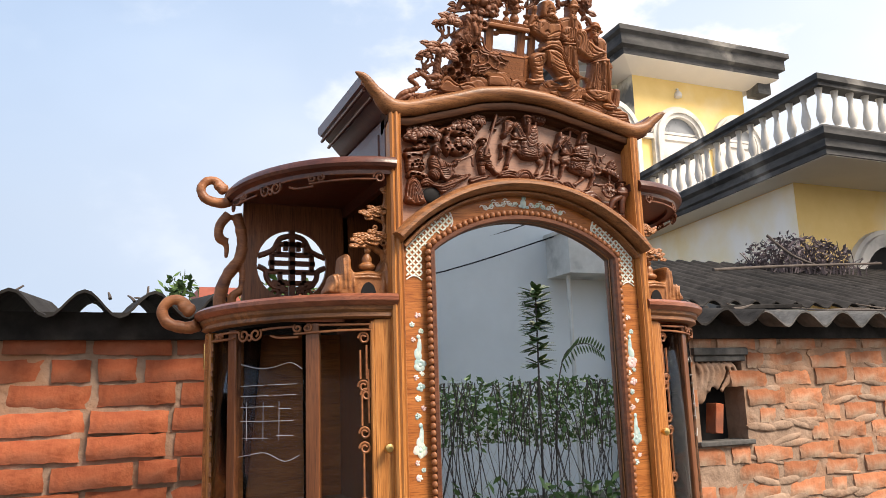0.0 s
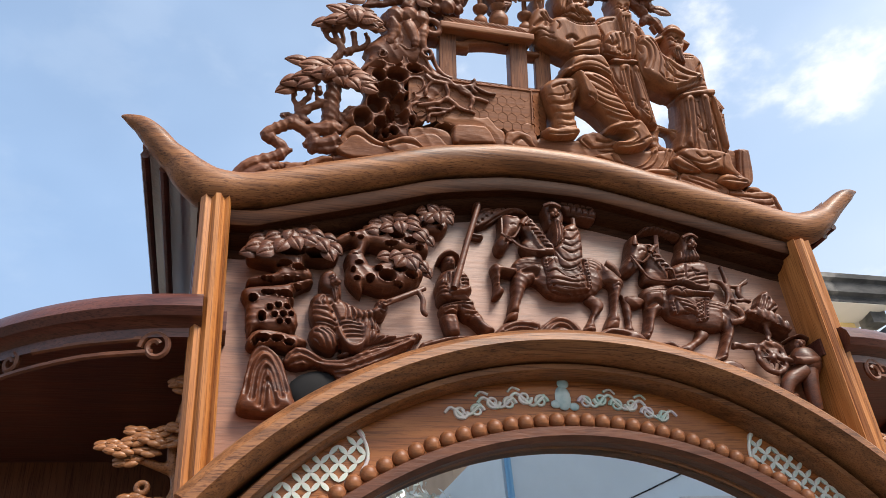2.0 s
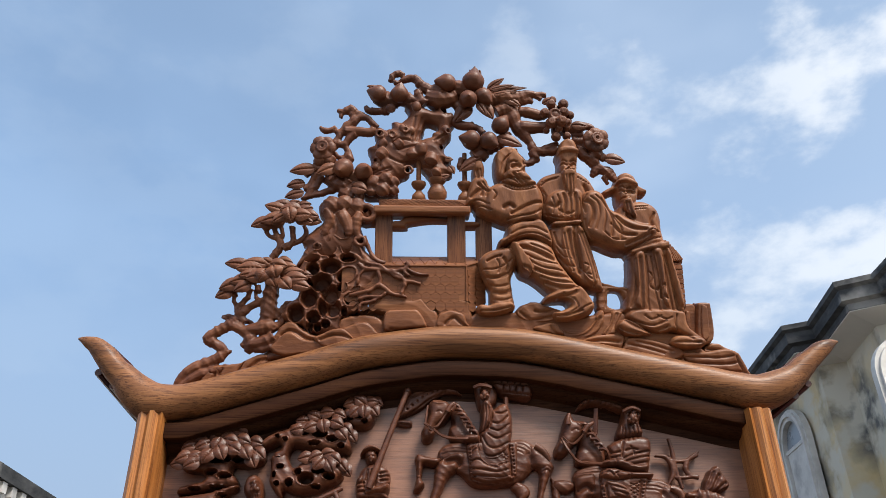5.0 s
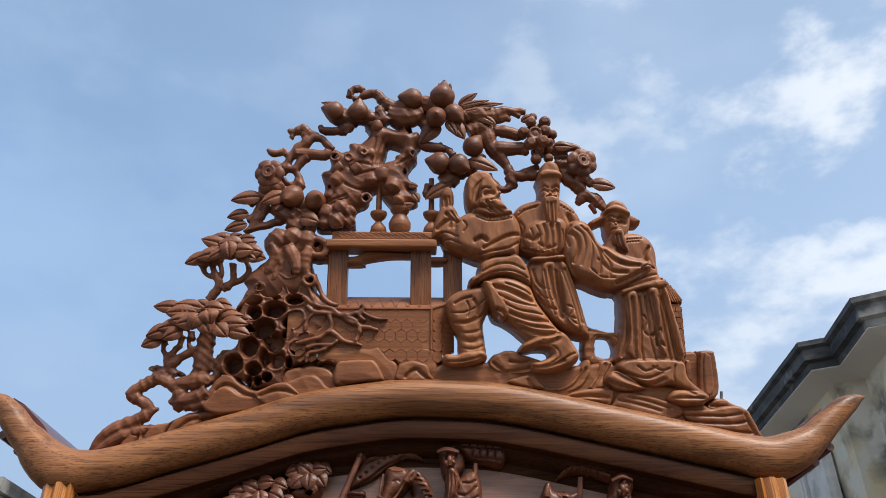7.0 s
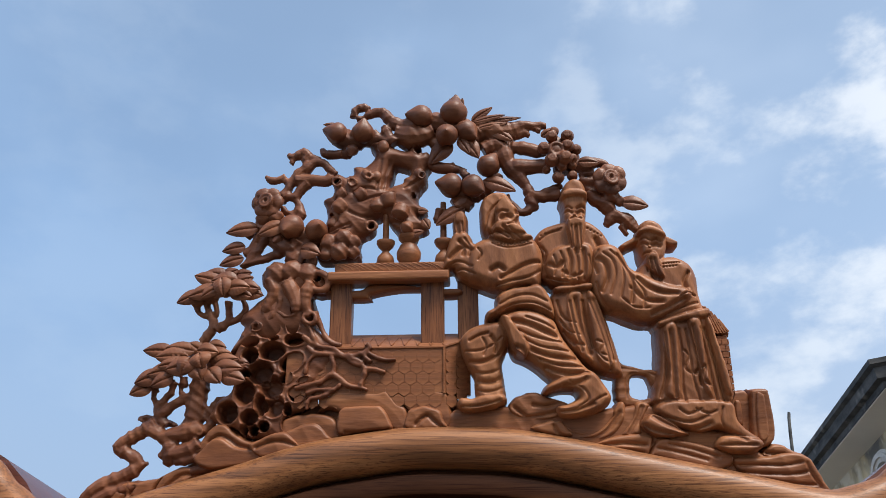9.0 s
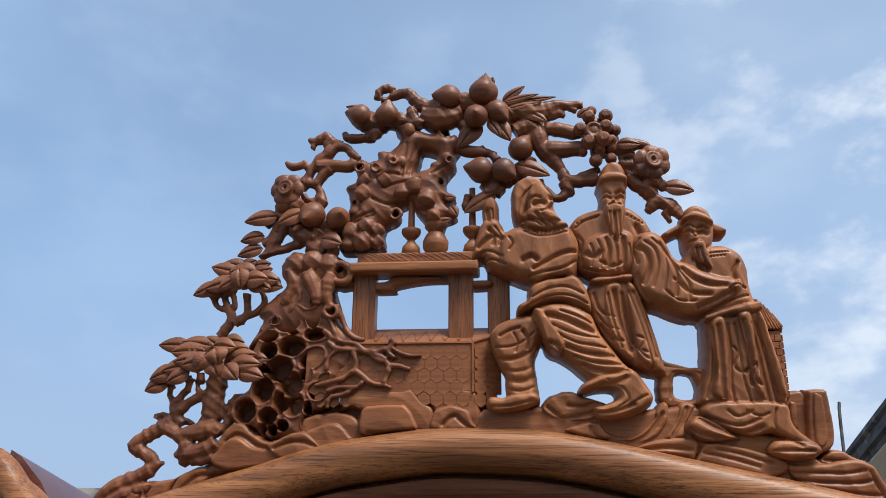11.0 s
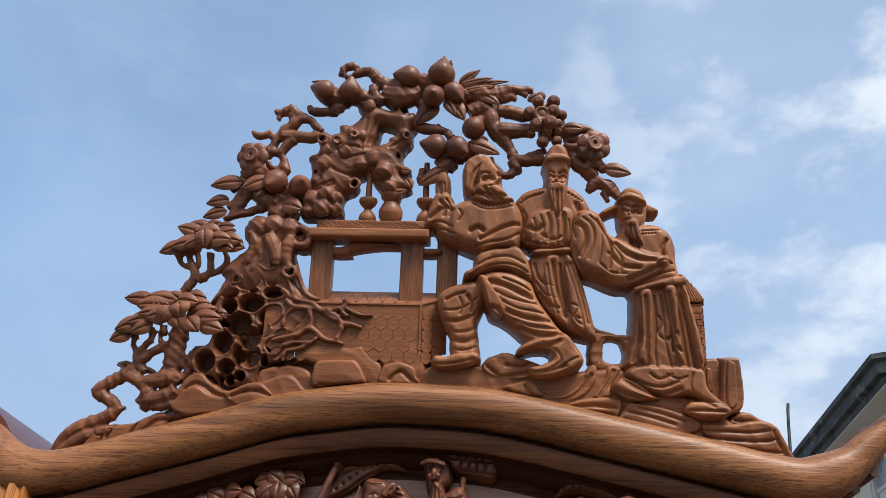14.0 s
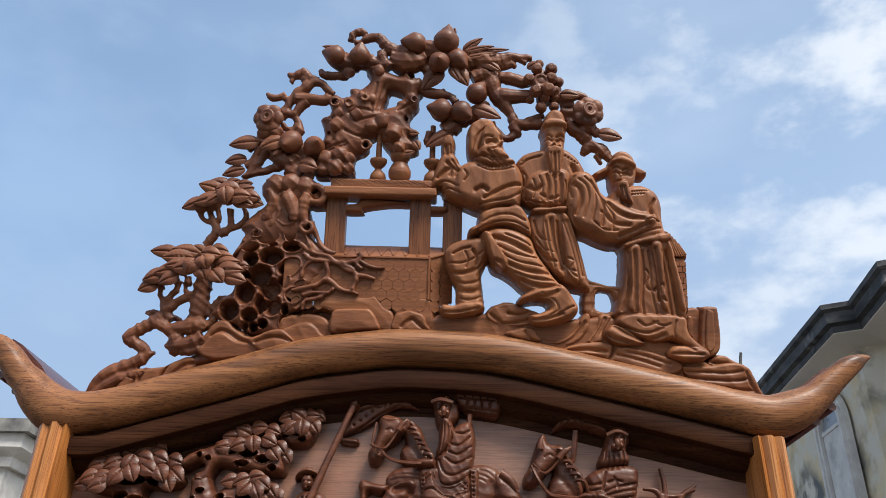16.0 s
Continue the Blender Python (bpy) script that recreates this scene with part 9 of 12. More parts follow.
c1.line((0.0348, 0.0089, 2.1562), (0.0428, 0.0089, 2.1550), (0.0517, 0.0089, 2.1627)).line((0.0331, 0.0089, 2.1491), (0.0420, 0.0089, 2.1468), (0.0531, 0.0089, 2.1541)).line((0.0302, 0.0089, 2.1432), (0.0401, 0.0089, 2.1384), (0.0538, 0.0089, 2.1452)).line((0.0244, 0.0089, 2.1413), (0.0293, 0.0089, 2.1306), (0.0392, 0.0089, 2.1284), (0.0533, 0.0089, 2.1355)).line((0.0226, 0.0089, 2.1317), (0.0262, 0.0089, 2.1214), (0.0373, 0.0089, 2.1202), (0.0520, 0.0089, 2.1280)).line((0.0392, 0.0089, 2.1667), (0.0461, 0.0089, 2.1656), (0.0511, 0.0089, 2.1684)).line((0.0209, 0.0089, 2.1254), (0.0240, 0.0089, 2.1164), (0.0334, 0.0089, 2.1143))
c1.line((0.0125, 0.0089, 2.1235), (0.0177, 0.0089, 2.1278), (0.0224, 0.0089, 2.1238)).line((0.0105, 0.0089, 2.1142), (0.0191, 0.0089, 2.1163), (0.0275, 0.0089, 2.1110), (0.0385, 0.0089, 2.1081)).line((0.0114, 0.0089, 2.1070), (0.0227, 0.0089, 2.1058), (0.0379, 0.0089, 2.1034), (0.0505, 0.0089, 2.1065)).line((0.0134, 0.0089, 2.0994), (0.0266, 0.0089, 2.0990), (0.0430, 0.0089, 2.0978)).line((0.0398, 0.0089, 2.1106), (0.0513, 0.0089, 2.1140)).line((0.0181, 0.0089, 2.1328), (0.0218, 0.0089, 2.1218), (0.0300, 0.0089, 2.1127), d=0.003).line((0.0197, 0.0089, 2.0953), (0.0327, 0.0089, 2.0938), (0.0460, 0.0089, 2.0950))
figure("carved_rider", r1, "carved robed rider statue", c1)
sad, c1 = Shape(), Cuts(0.0014, 0.003)
form(sad, 2.6, 0.004, (0.0080, 0.0165, 2.1352), (0.0333, 0.0165, 2.1371), (0.0590, 0.0165, 2.1365), (0.0615, 0.0165, 2.1266), (0.0598, 0.0165, 2.1021), (0.0518, 0.0165, 2.0944), (0.0271, 0.0165, 2.0908), (0.0106, 0.0165, 2.0963), (0.0079, 0.0165, 2.1130))
c1.dots((0.0101, 0.0123, 2.1269), (0.0120, 0.0123, 2.0973), 9).dots((0.0548, 0.0123, 2.1305), (0.0561, 0.0123, 2.1001), 9).line((0.0142, 0.0123, 2.1282), (0.0148, 0.0123, 2.0991)).line((0.0520, 0.0123, 2.1304), (0.0530, 0.0123, 2.1001)).line((0.0127, 0.0123, 2.0968), (0.0287, 0.0123, 2.0925), (0.0512, 0.0123, 2.0958))
for k in range(5):
    u = 0.0045 * k
    c1.line(V((0.0460, 0.0123, 2.1229), (0, 0, -u)), V((0.0512, 0.0123, 2.1181), (0, 0, -u)), w=0.0008).line(V((0.0522, 0.0123, 2.1238), (0, 0, -u)), V((0.0463, 0.0123, 2.1179), (0, 0, -u)), w=0.0008)
figure("saddle_cloth", sad, "", c1)


def parasol(pts, ribs, pole):
    par, cp = Shape(), Cuts(0.001, 0.0022)
    dome(par, pts, 0.019, 0.006, 0.034, 0.03, 0.0007)
    for p, q in ribs:
        cp.line(p, q)
    par.tube([(pole[0][0], 0.016, pole[0][2]), (pole[1][0], 0.016, pole[1][2])], 0.0026, 0.0026, 6, 1)
    figure("carved_parasol", par, "", cp)


parasol(((0.0356, 0.0180, 2.2032), (0.0446, 0.0180, 2.2106), (0.0644, 0.0180, 2.2132), (0.0770, 0.0180, 2.2060), (0.0822, 0.0180, 2.1936), (0.0770, 0.0180, 2.1838), (0.0616, 0.0180, 2.1861), (0.0451, 0.0180, 2.1897), (0.0385, 0.0180, 2.1964)), (((0.0472, 0.0130, 2.2075), (0.0473, 0.0130, 2.2011)), ((0.0545, 0.0130, 2.2078), (0.0545, 0.0130, 2.2008)), ((0.0621, 0.0130, 2.2075), (0.0620, 0.0130, 2.2005)), ((0.0691, 0.0130, 2.2063), (0.0682, 0.0130, 2.1985)), ((0.0381, 0.0130, 2.2008), (0.0751, 0.0130, 2.1981)), ((0.0505, 0.0130, 2.1992), (0.0487, 0.0130, 2.1909)), ((0.0573, 0.0130, 2.1995), (0.0559, 0.0130, 2.1903)), ((0.0638, 0.0130, 2.1983), (0.0629, 0.0130, 2.1895)), ((0.0710, 0.0130, 2.1972), (0.0699, 0.0130, 2.1880)), ((0.0433, 0.0130, 2.1916), (0.0776, 0.0130, 2.1877))), ((0.0520, 0.0130, 2.1856), (0.0514, 0.0130, 2.1747)))
parasol(((0.1280, 0.0180, 2.1724), (0.1357, 0.0180, 2.1826), (0.1459, 0.0180, 2.1857), (0.1623, 0.0180, 2.1823), (0.1794, 0.0180, 2.1766), (0.1780, 0.0180, 2.1693), (0.1631, 0.0180, 2.1735), (0.1444, 0.0180, 2.1769), (0.1331, 0.0180, 2.1738)), (((0.1376, 0.0130, 2.1806), (0.1353, 0.0130, 2.1738)), ((0.1438, 0.0130, 2.1816), (0.1419, 0.0130, 2.1734)), ((0.1497, 0.0130, 2.1807), (0.1481, 0.0130, 2.1728)), ((0.1554, 0.0130, 2.1793), (0.1542, 0.0130, 2.1717)), ((0.1612, 0.0130, 2.1779), (0.1597, 0.0130, 2.1702)), ((0.1670, 0.0130, 2.1761), (0.1651, 0.0130, 2.1688)), ((0.1307, 0.0130, 2.1750), (0.1455, 0.0130, 2.1773)), ((0.1455, 0.0130, 2.1773), (0.1744, 0.0130, 2.1707))), ((0.1498, 0.0130, 2.1729), (0.1455, 0.0130, 2.1438)))

# second horse and its rider
h2, c1 = Shape(), Cuts(0.0011, 0.0010)
form(h2, 3.0, 0.008, (0.1119, 0.0144, 2.1553), (0.1169, 0.0144, 2.1679), (0.1219, 0.0144, 2.1688), (0.1246, 0.0144, 2.1609), (0.1333, 0.0144, 2.1591), (0.1360, 0.0144, 2.1508), (0.1320, 0.0144, 2.1416), (0.1228, 0.0144, 2.1346), (0.1169, 0.0144, 2.1269), (0.1098, 0.0144, 2.1212), (0.1014, 0.0144, 2.1215), (0.1014, 0.0144, 2.1307), (0.1064, 0.0144, 2.1397))
form(h2, 2.3, 0.009, (0.1320, 0.0180, 2.1605), (0.1403, 0.0180, 2.1567), (0.1442, 0.0180, 2.1478), (0.1507, 0.0180, 2.1376), (0.1554, 0.0180, 2.1251), (0.1490, 0.0180, 2.1113), (0.1243, 0.0180, 2.1120), (0.1235, 0.0180, 2.1243), (0.1279, 0.0180, 2.1345))
form(h2, 2.0, 0.012, (0.1187, 0.0196, 2.1029), (0.1315, 0.0196, 2.1117), (0.1505, 0.0196, 2.1146), (0.1983, 0.0196, 2.1003), (0.2094, 0.0196, 2.0982), (0.2220, 0.0196, 2.0912), (0.2225, 0.0196, 2.0814), (0.2185, 0.0196, 2.0696), (0.2031, 0.0196, 2.0620), (0.1807, 0.0196, 2.0616), (0.1471, 0.0196, 2.0717), (0.1396, 0.0196, 2.0797), (0.1303, 0.0196, 2.0772), (0.1213, 0.0196, 2.0910))
form(h2, 2.4, 0.007, (0.1196, 0.0175, 2.1008), (0.1390, 0.0175, 2.1053), (0.1422, 0.0175, 2.0952), (0.1375, 0.0175, 2.0811), (0.1280, 0.0175, 2.0739), (0.1223, 0.0175, 2.0602), (0.1174, 0.0175, 2.0501), (0.1089, 0.0175, 2.0449), (0.1071, 0.0175, 2.0495), (0.1129, 0.0175, 2.0601), (0.1175, 0.0175, 2.0738), (0.1198, 0.0175, 2.0877))
form(h2, 1.5, 0.006, (0.0986, 0.0222, 2.0977), (0.1162, 0.0222, 2.0974), (0.1207, 0.0222, 2.0898), (0.1097, 0.0222, 2.0844), (0.0980, 0.0222, 2.0888))
form(h2, 2.2, 0.007, (0.2100, 0.0186, 2.0925), (0.2209, 0.0186, 2.0884), (0.2333, 0.0186, 2.0787), (0.2303, 0.0186, 2.0713), (0.2211, 0.0186, 2.0653), (0.2150, 0.0186, 2.0533), (0.2045, 0.0186, 2.0376), (0.2001, 0.0186, 2.0285), (0.1853, 0.0186, 2.0240), (0.1839, 0.0186, 2.0277), (0.1921, 0.0186, 2.0331), (0.2010, 0.0186, 2.0486), (0.2073, 0.0186, 2.0621), (0.2027, 0.0186, 2.0712))
form(h2, 1.4, 0.006, (0.1777, 0.0227, 2.0633), (0.1883, 0.0227, 2.0589), (0.1845, 0.0227, 2.0517), (0.1698, 0.0227, 2.0425), (0.1600, 0.0227, 2.0337), (0.1470, 0.0227, 2.0400), (0.1585, 0.0227, 2.0455), (0.1704, 0.0227, 2.0523))
h2.tube([(0.2175, 0.0146, 2.0873), (0.2260, 0.0132, 2.0822), (0.2284, 0.0132, 2.0741), (0.2216, 0.0132, 2.0694), (0.2132, 0.0146, 2.0693)], 0.0042, 0.0036, 7, 4)
h2.tube([(0.1321, 0.0083, 2.1449), (0.1370, 0.0069, 2.1507), (0.1434, 0.0090, 2.1554)], 0.0035, 0.0015, 7, 3).tube([(0.1155, 0.0083, 2.1534), (0.1163, 0.0069, 2.1592), (0.1177, 0.0076, 2.1643)], 0.0035, 0.0015, 7, 3)
h2.tube([(0.1070, 0.0069, 2.1378), (0.1139, 0.0062, 2.1232), (0.1218, 0.0076, 2.1138), (0.1331, 0.0090, 2.1113), (0.1473, 0.0076, 2.1105)], 0.0017, 0.0017, 6, 4).tube([(0.1082, 0.0069, 2.1389), (0.1142, 0.0062, 2.1326), (0.1213, 0.0076, 2.1321), (0.1335, 0.0083, 2.1449)], 0.0012, 0.0012, 6, 3)
for k in range(6):
    m0 = Vector((0.1326, 0.0118, 2.1519)).lerp(Vector((0.1511, 0.0118, 2.1245)), k / 5)
    h2.tube([m0 + Vector((-0.004, 0, 0.003)), m0 + Vector((0.003, -0.003, 0.001)), m0 + Vector((0.006, 0.001, -0.010))], 0.0024, 0.0012, 6, 3)
c1.line((0.1197, 0.0137, 2.1460), (0.1238, 0.0137, 2.1485), (0.1265, 0.0137, 2.1471)).dots((0.1100, 0.0137, 2.1344), (0.1103, 0.0137, 2.1344), 1, 0.0016, 0.004).line((0.1256, 0.0137, 2.1567), (0.1297, 0.0137, 2.1528), (0.1356, 0.0137, 2.1525), d=-0.0012)
c1.line((0.1179, 0.0137, 2.1006), (0.1279, 0.0137, 2.1059), (0.1463, 0.0137, 2.1076)).line((0.1181, 0.0137, 2.0973), (0.1285, 0.0137, 2.1028), (0.1457, 0.0137, 2.1042)).line((0.1944, 0.0137, 2.0942), (0.2061, 0.0137, 2.0931), (0.2154, 0.0137, 2.0890)).line((0.1936, 0.0137, 2.0904), (0.2040, 0.0137, 2.0892), (0.2124, 0.0137, 2.0861)).line((0.1927, 0.0137, 2.0866), (0.2020, 0.0137, 2.0854), (0.2093, 0.0137, 2.0827))
c1.line((0.1223, 0.0137, 2.0860), (0.1307, 0.0137, 2.0897), (0.1357, 0.0137, 2.0864), w=0.003).line((0.2112, 0.0137, 2.0670), (0.2180, 0.0137, 2.0677), (0.2230, 0.0137, 2.0650)).line((0.1112, 0.0137, 2.0518), (0.1166, 0.0137, 2.0515)).line((0.1893, 0.0137, 2.0309), (0.1999, 0.0137, 2.0315)).line((0.1502, 0.0137, 2.0394), (0.1566, 0.0137, 2.0340)).line((0.2100, 0.0137, 2.0809), (0.2112, 0.0137, 2.0717), (0.2056, 0.0137, 2.0624), w=0.004, d=0.003).line((0.1287, 0.0137, 2.1324), (0.1368, 0.0137, 2.1250), (0.1443, 0.0137, 2.1153), w=0.003, d=0.0015)
figure("carved_horse", h2, "carved standing horse", c1)

r2, c1 = Shape(), Cuts(0.0010, 0.0019)
form(r2, 2.8, 0.006, (0.1805, 0.0154, 2.1760), (0.1894, 0.0154, 2.1817), (0.1976, 0.0154, 2.1776), (0.1991, 0.0154, 2.1663), (0.1961, 0.0154, 2.1569), (0.1979, 0.0154, 2.1479), (0.1958, 0.0154, 2.1422), (0.1857, 0.0154, 2.1403), (0.1736, 0.0154, 2.1389), (0.1688, 0.0154, 2.1444), (0.1747, 0.0154, 2.1577), (0.1778, 0.0154, 2.1684))
form(r2, 3.4, 0.005, (0.1836, 0.0128, 2.1703), (0.1900, 0.0128, 2.1735), (0.1951, 0.0128, 2.1723), (0.1944, 0.0128, 2.1635), (0.1907, 0.0128, 2.1536), (0.1840, 0.0128, 2.1514), (0.1811, 0.0128, 2.1591))
form(r2, 2.8, 0.008, (0.1574, 0.0154, 2.1314), (0.1651, 0.0154, 2.1372), (0.1777, 0.0154, 2.1416), (0.1945, 0.0154, 2.1431), (0.2050, 0.0154, 2.1370), (0.2011, 0.0154, 2.1150), (0.1969, 0.0154, 2.1035), (0.1843, 0.0154, 2.1056), (0.1667, 0.0154, 2.1101), (0.1525, 0.0154, 2.1102), (0.1562, 0.0154, 2.1214))
form(r2, 3.3, 0.006, (0.1483, 0.0134, 2.1153), (0.1657, 0.0134, 2.1191), (0.1808, 0.0134, 2.1141), (0.1872, 0.0134, 2.1118), (0.1983, 0.0134, 2.1125), (0.1951, 0.0134, 2.1037), (0.1785, 0.0134, 2.1033), (0.1657, 0.0134, 2.1079), (0.1481, 0.0134, 2.1087))
form(r2, 3.3, 0.005, (0.1458, 0.0134, 2.1042), (0.1567, 0.0134, 2.1087), (0.1787, 0.0134, 2.1043), (0.2007, 0.0134, 2.1031), (0.1985, 0.0134, 2.0966), (0.1770, 0.0134, 2.0961), (0.1628, 0.0134, 2.0934), (0.1450, 0.0134, 2.0966))
form(r2, 3.0, 0.006, (0.1460, 0.0144, 2.0964), (0.1635, 0.0144, 2.0948), (0.1738, 0.0144, 2.0880), (0.1745, 0.0144, 2.0781), (0.1596, 0.0144, 2.0750), (0.1523, 0.0144, 2.0858))
r2.ball((0.1849, 0.0048, 2.1585), (0.003, 0.003, 0.0055)).ball((0.1818, 0.0062, 2.1563), 0.003).ball((0.1881, 0.0062, 2.1570), 0.003).tube([(0.1768, 0.0076, 2.1672), (0.1860, 0.0048, 2.1702), (0.1953, 0.0076, 2.1677)], 0.0022, 0.0022, 6, 3)
c1.line((0.1824, 0.0089, 2.1633), (0.1845, 0.0089, 2.1645), (0.1860, 0.0089, 2.1634), w=0.0008, d=0.0014).line((0.1887, 0.0089, 2.1641), (0.1909, 0.0089, 2.1652), (0.1925, 0.0089, 2.1644), w=0.0008, d=0.0014).line((0.1823, 0.0089, 2.1536), (0.1854, 0.0089, 2.1548), (0.1886, 0.0089, 2.1543), w=0.0008, d=0.0014)
c1.line((0.1757, 0.0089, 2.1595), (0.1748, 0.0089, 2.1489), (0.1716, 0.0089, 2.1386), w=0.0009).line((0.1774, 0.0089, 2.1530), (0.1777, 0.0089, 2.1452), (0.1754, 0.0089, 2.1377), w=0.0009).line((0.1818, 0.0089, 2.1486), (0.1818, 0.0089, 2.1427), (0.1795, 0.0089, 2.1373), w=0.0009).line((0.1863, 0.0089, 2.1498), (0.1867, 0.0089, 2.1442), (0.1847, 0.0089, 2.1379), w=0.0009).line((0.1908, 0.0089, 2.1533), (0.1913, 0.0089, 2.1469), (0.1899, 0.0089, 2.1401), w=0.0009)
c1.line((0.1737, 0.0089, 2.1346), (0.1719, 0.0089, 2.1272), (0.1705, 0.0089, 2.1185)).line((0.1747, 0.0089, 2.1256), (0.1821, 0.0089, 2.1275), (0.1877, 0.0089, 2.1264)).line((0.1808, 0.0089, 2.1300), (0.1830, 0.0089, 2.1263), (0.1834, 0.0089, 2.1208)).line((0.1719, 0.0089, 2.1174), (0.1832, 0.0089, 2.1219), (0.1998, 0.0089, 2.1253)).line((0.1724, 0.0089, 2.1137), (0.1846, 0.0089, 2.1174), (0.1989, 0.0089, 2.1198)).line((0.1564, 0.0089, 2.1262), (0.1616, 0.0089, 2.1233), (0.1687, 0.0089, 2.1244)).line((0.1546, 0.0089, 2.1193), (0.1618, 0.0089, 2.1183), (0.1678, 0.0089, 2.1195)).line((0.1785, 0.0089, 2.1102), (0.1858, 0.0089, 2.1120), (0.1972, 0.0089, 2.1138))
c1.line((0.1635, 0.0089, 2.1154), (0.1638, 0.0089, 2.1111), (0.1623, 0.0089, 2.1072)).line((0.1489, 0.0089, 2.1107), (0.1559, 0.0089, 2.1114)).line((0.1486, 0.0089, 2.1087), (0.1555, 0.0089, 2.1091)).line((0.1607, 0.0089, 2.1009), (0.1691, 0.0089, 2.1035), (0.1765, 0.0089, 2.1003), (0.1675, 0.0089, 2.0952), (0.1607, 0.0089, 2.1009), w=0.001).line((0.1452, 0.0089, 2.1005), (0.1543, 0.0089, 2.1030), (0.1581, 0.0089, 2.0993)).line((0.1760, 0.0089, 2.0981), (0.1872, 0.0089, 2.0976), (0.1967, 0.0089, 2.0978))
c1.line((0.1518, 0.0089, 2.0898), (0.1593, 0.0089, 2.0885), (0.1706, 0.0089, 2.0850)).line((0.1508, 0.0089, 2.0845), (0.1595, 0.0089, 2.0834), (0.1711, 0.0089, 2.0799)).line((0.1515, 0.0089, 2.0790), (0.1597, 0.0089, 2.0787), (0.1693, 0.0089, 2.0766))
figure("carved_rider", r2, "carved bearded rider statue", c1)
sad2, c1 = Shape(), Cuts(0.0014, 0.003)
form(sad2, 2.6, 0.004, (0.1460, 0.0165, 2.1002), (0.1625, 0.0165, 2.0982), (0.1951, 0.0165, 2.0988), (0.1930, 0.0165, 2.0865), (0.1877, 0.0165, 2.0696), (0.1719, 0.0165, 2.0668), (0.1717, 0.0165, 2.0744), (0.1602, 0.0165, 2.0749), (0.1443, 0.0165, 2.0757))
c1.dots((0.1901, 0.0123, 2.0928), (0.1838, 0.0123, 2.0705), 7).dots((0.1850, 0.0123, 2.0927), (0.1798, 0.0123, 2.0728), 7).dots((0.1733, 0.0123, 2.0692), (0.1819, 0.0123, 2.0700), 4).dots((0.1472, 0.0123, 2.0836), (0.1467, 0.0123, 2.0755), 3).dots((0.1462, 0.0123, 2.0907), (0.1458, 0.0123, 2.0860), 2).line((0.1875, 0.0123, 2.0939), (0.1820, 0.0123, 2.0728)).line((0.1726, 0.0123, 2.0714), (0.1820, 0.0123, 2.0728)).line((0.1503, 0.0123, 2.0884), (0.1504, 0.0123, 2.0767))
for k in range(6):
    u = 0.0042 * k
    c1.line(V((0.1756, 0.0123, 2.0913), (0, 0, -u)), V((0.1822, 0.0123, 2.0882), (0, 0, -u)), w=0.0008).line(V((0.1829, 0.0123, 2.0914), (0, 0, -u)), V((0.1750, 0.0123, 2.0879), (0, 0, -u)), w=0.0008)
figure("saddle_cloth", sad2, "", c1)

# flag and its bearer
bearer, c1 = Shape(), Cuts(0.0011, 0.0023)
form(bearer, 2.7, 0.005, (-0.0982, 0.0154, 2.1269), (-0.0878, 0.0154, 2.1283), (-0.0855, 0.0154, 2.1186), (-0.0883, 0.0154, 2.1133), (-0.0942, 0.0154, 2.1123), (-0.0980, 0.0154, 2.1171))
form(bearer, 3.2, 0.004, (-0.1039, 0.0144, 2.1221), (-0.1014, 0.0144, 2.1299), (-0.0924, 0.0144, 2.1339), (-0.0828, 0.0144, 2.1287), (-0.0812, 0.0144, 2.1233), (-0.0878, 0.0144, 2.1256), (-0.0966, 0.0144, 2.1246))
form(bearer, 2.6, 0.008, (-0.1063, 0.0165, 2.0984), (-0.1008, 0.0165, 2.1096), (-0.0909, 0.0165, 2.1141), (-0.0778, 0.0165, 2.1114), (-0.0725, 0.0165, 2.1039), (-0.0725, 0.0165, 2.0944), (-0.0761, 0.0165, 2.0851), (-0.0724, 0.0165, 2.0772), (-0.0904, 0.0165, 2.0761), (-0.1046, 0.0165, 2.0743), (-0.1070, 0.0165, 2.0868))
form(bearer, 3.3, 0.005, (-0.0996, 0.0134, 2.0851), (-0.0929, 0.0134, 2.0884), (-0.0757, 0.0134, 2.0939), (-0.0724, 0.0134, 2.0896), (-0.0763, 0.0134, 2.0832), (-0.0884, 0.0134, 2.0808), (-0.0984, 0.0134, 2.0794))
form(bearer, 3.0, 0.005, (-0.1067, 0.0149, 2.0976), (-0.0995, 0.0149, 2.1029), (-0.0971, 0.0149, 2.0909), (-0.0922, 0.0149, 2.0806), (-0.0968, 0.0149, 2.0755), (-0.1053, 0.0149, 2.0777), (-0.1073, 0.0149, 2.0861))
form(bearer, 2.6, 0.007, (-0.1045, 0.0165, 2.0732), (-0.0904, 0.0165, 2.0784), (-0.0729, 0.0165, 2.0799), (-0.0697, 0.0165, 2.0716), (-0.0649, 0.0165, 2.0623), (-0.0797, 0.0165, 2.0592), (-0.0871, 0.0165, 2.0679), (-0.0898, 0.0165, 2.0628), (-0.1032, 0.0165, 2.0624))
form(bearer, 2.3, 0.006, (-0.1037, 0.0180, 2.0659), (-0.0898, 0.0180, 2.0658), (-0.0876, 0.0180, 2.0563), (-0.0874, 0.0180, 2.0437), (-0.0981, 0.0180, 2.0423), (-0.1025, 0.0180, 2.0517))
form(bearer, 2.3, 0.006, (-0.0817, 0.0180, 2.0631), (-0.0660, 0.0180, 2.0662), (-0.0610, 0.0180, 2.0579), (-0.0515, 0.0180, 2.0493), (-0.0618, 0.0180, 2.0447), (-0.0726, 0.0180, 2.0548))
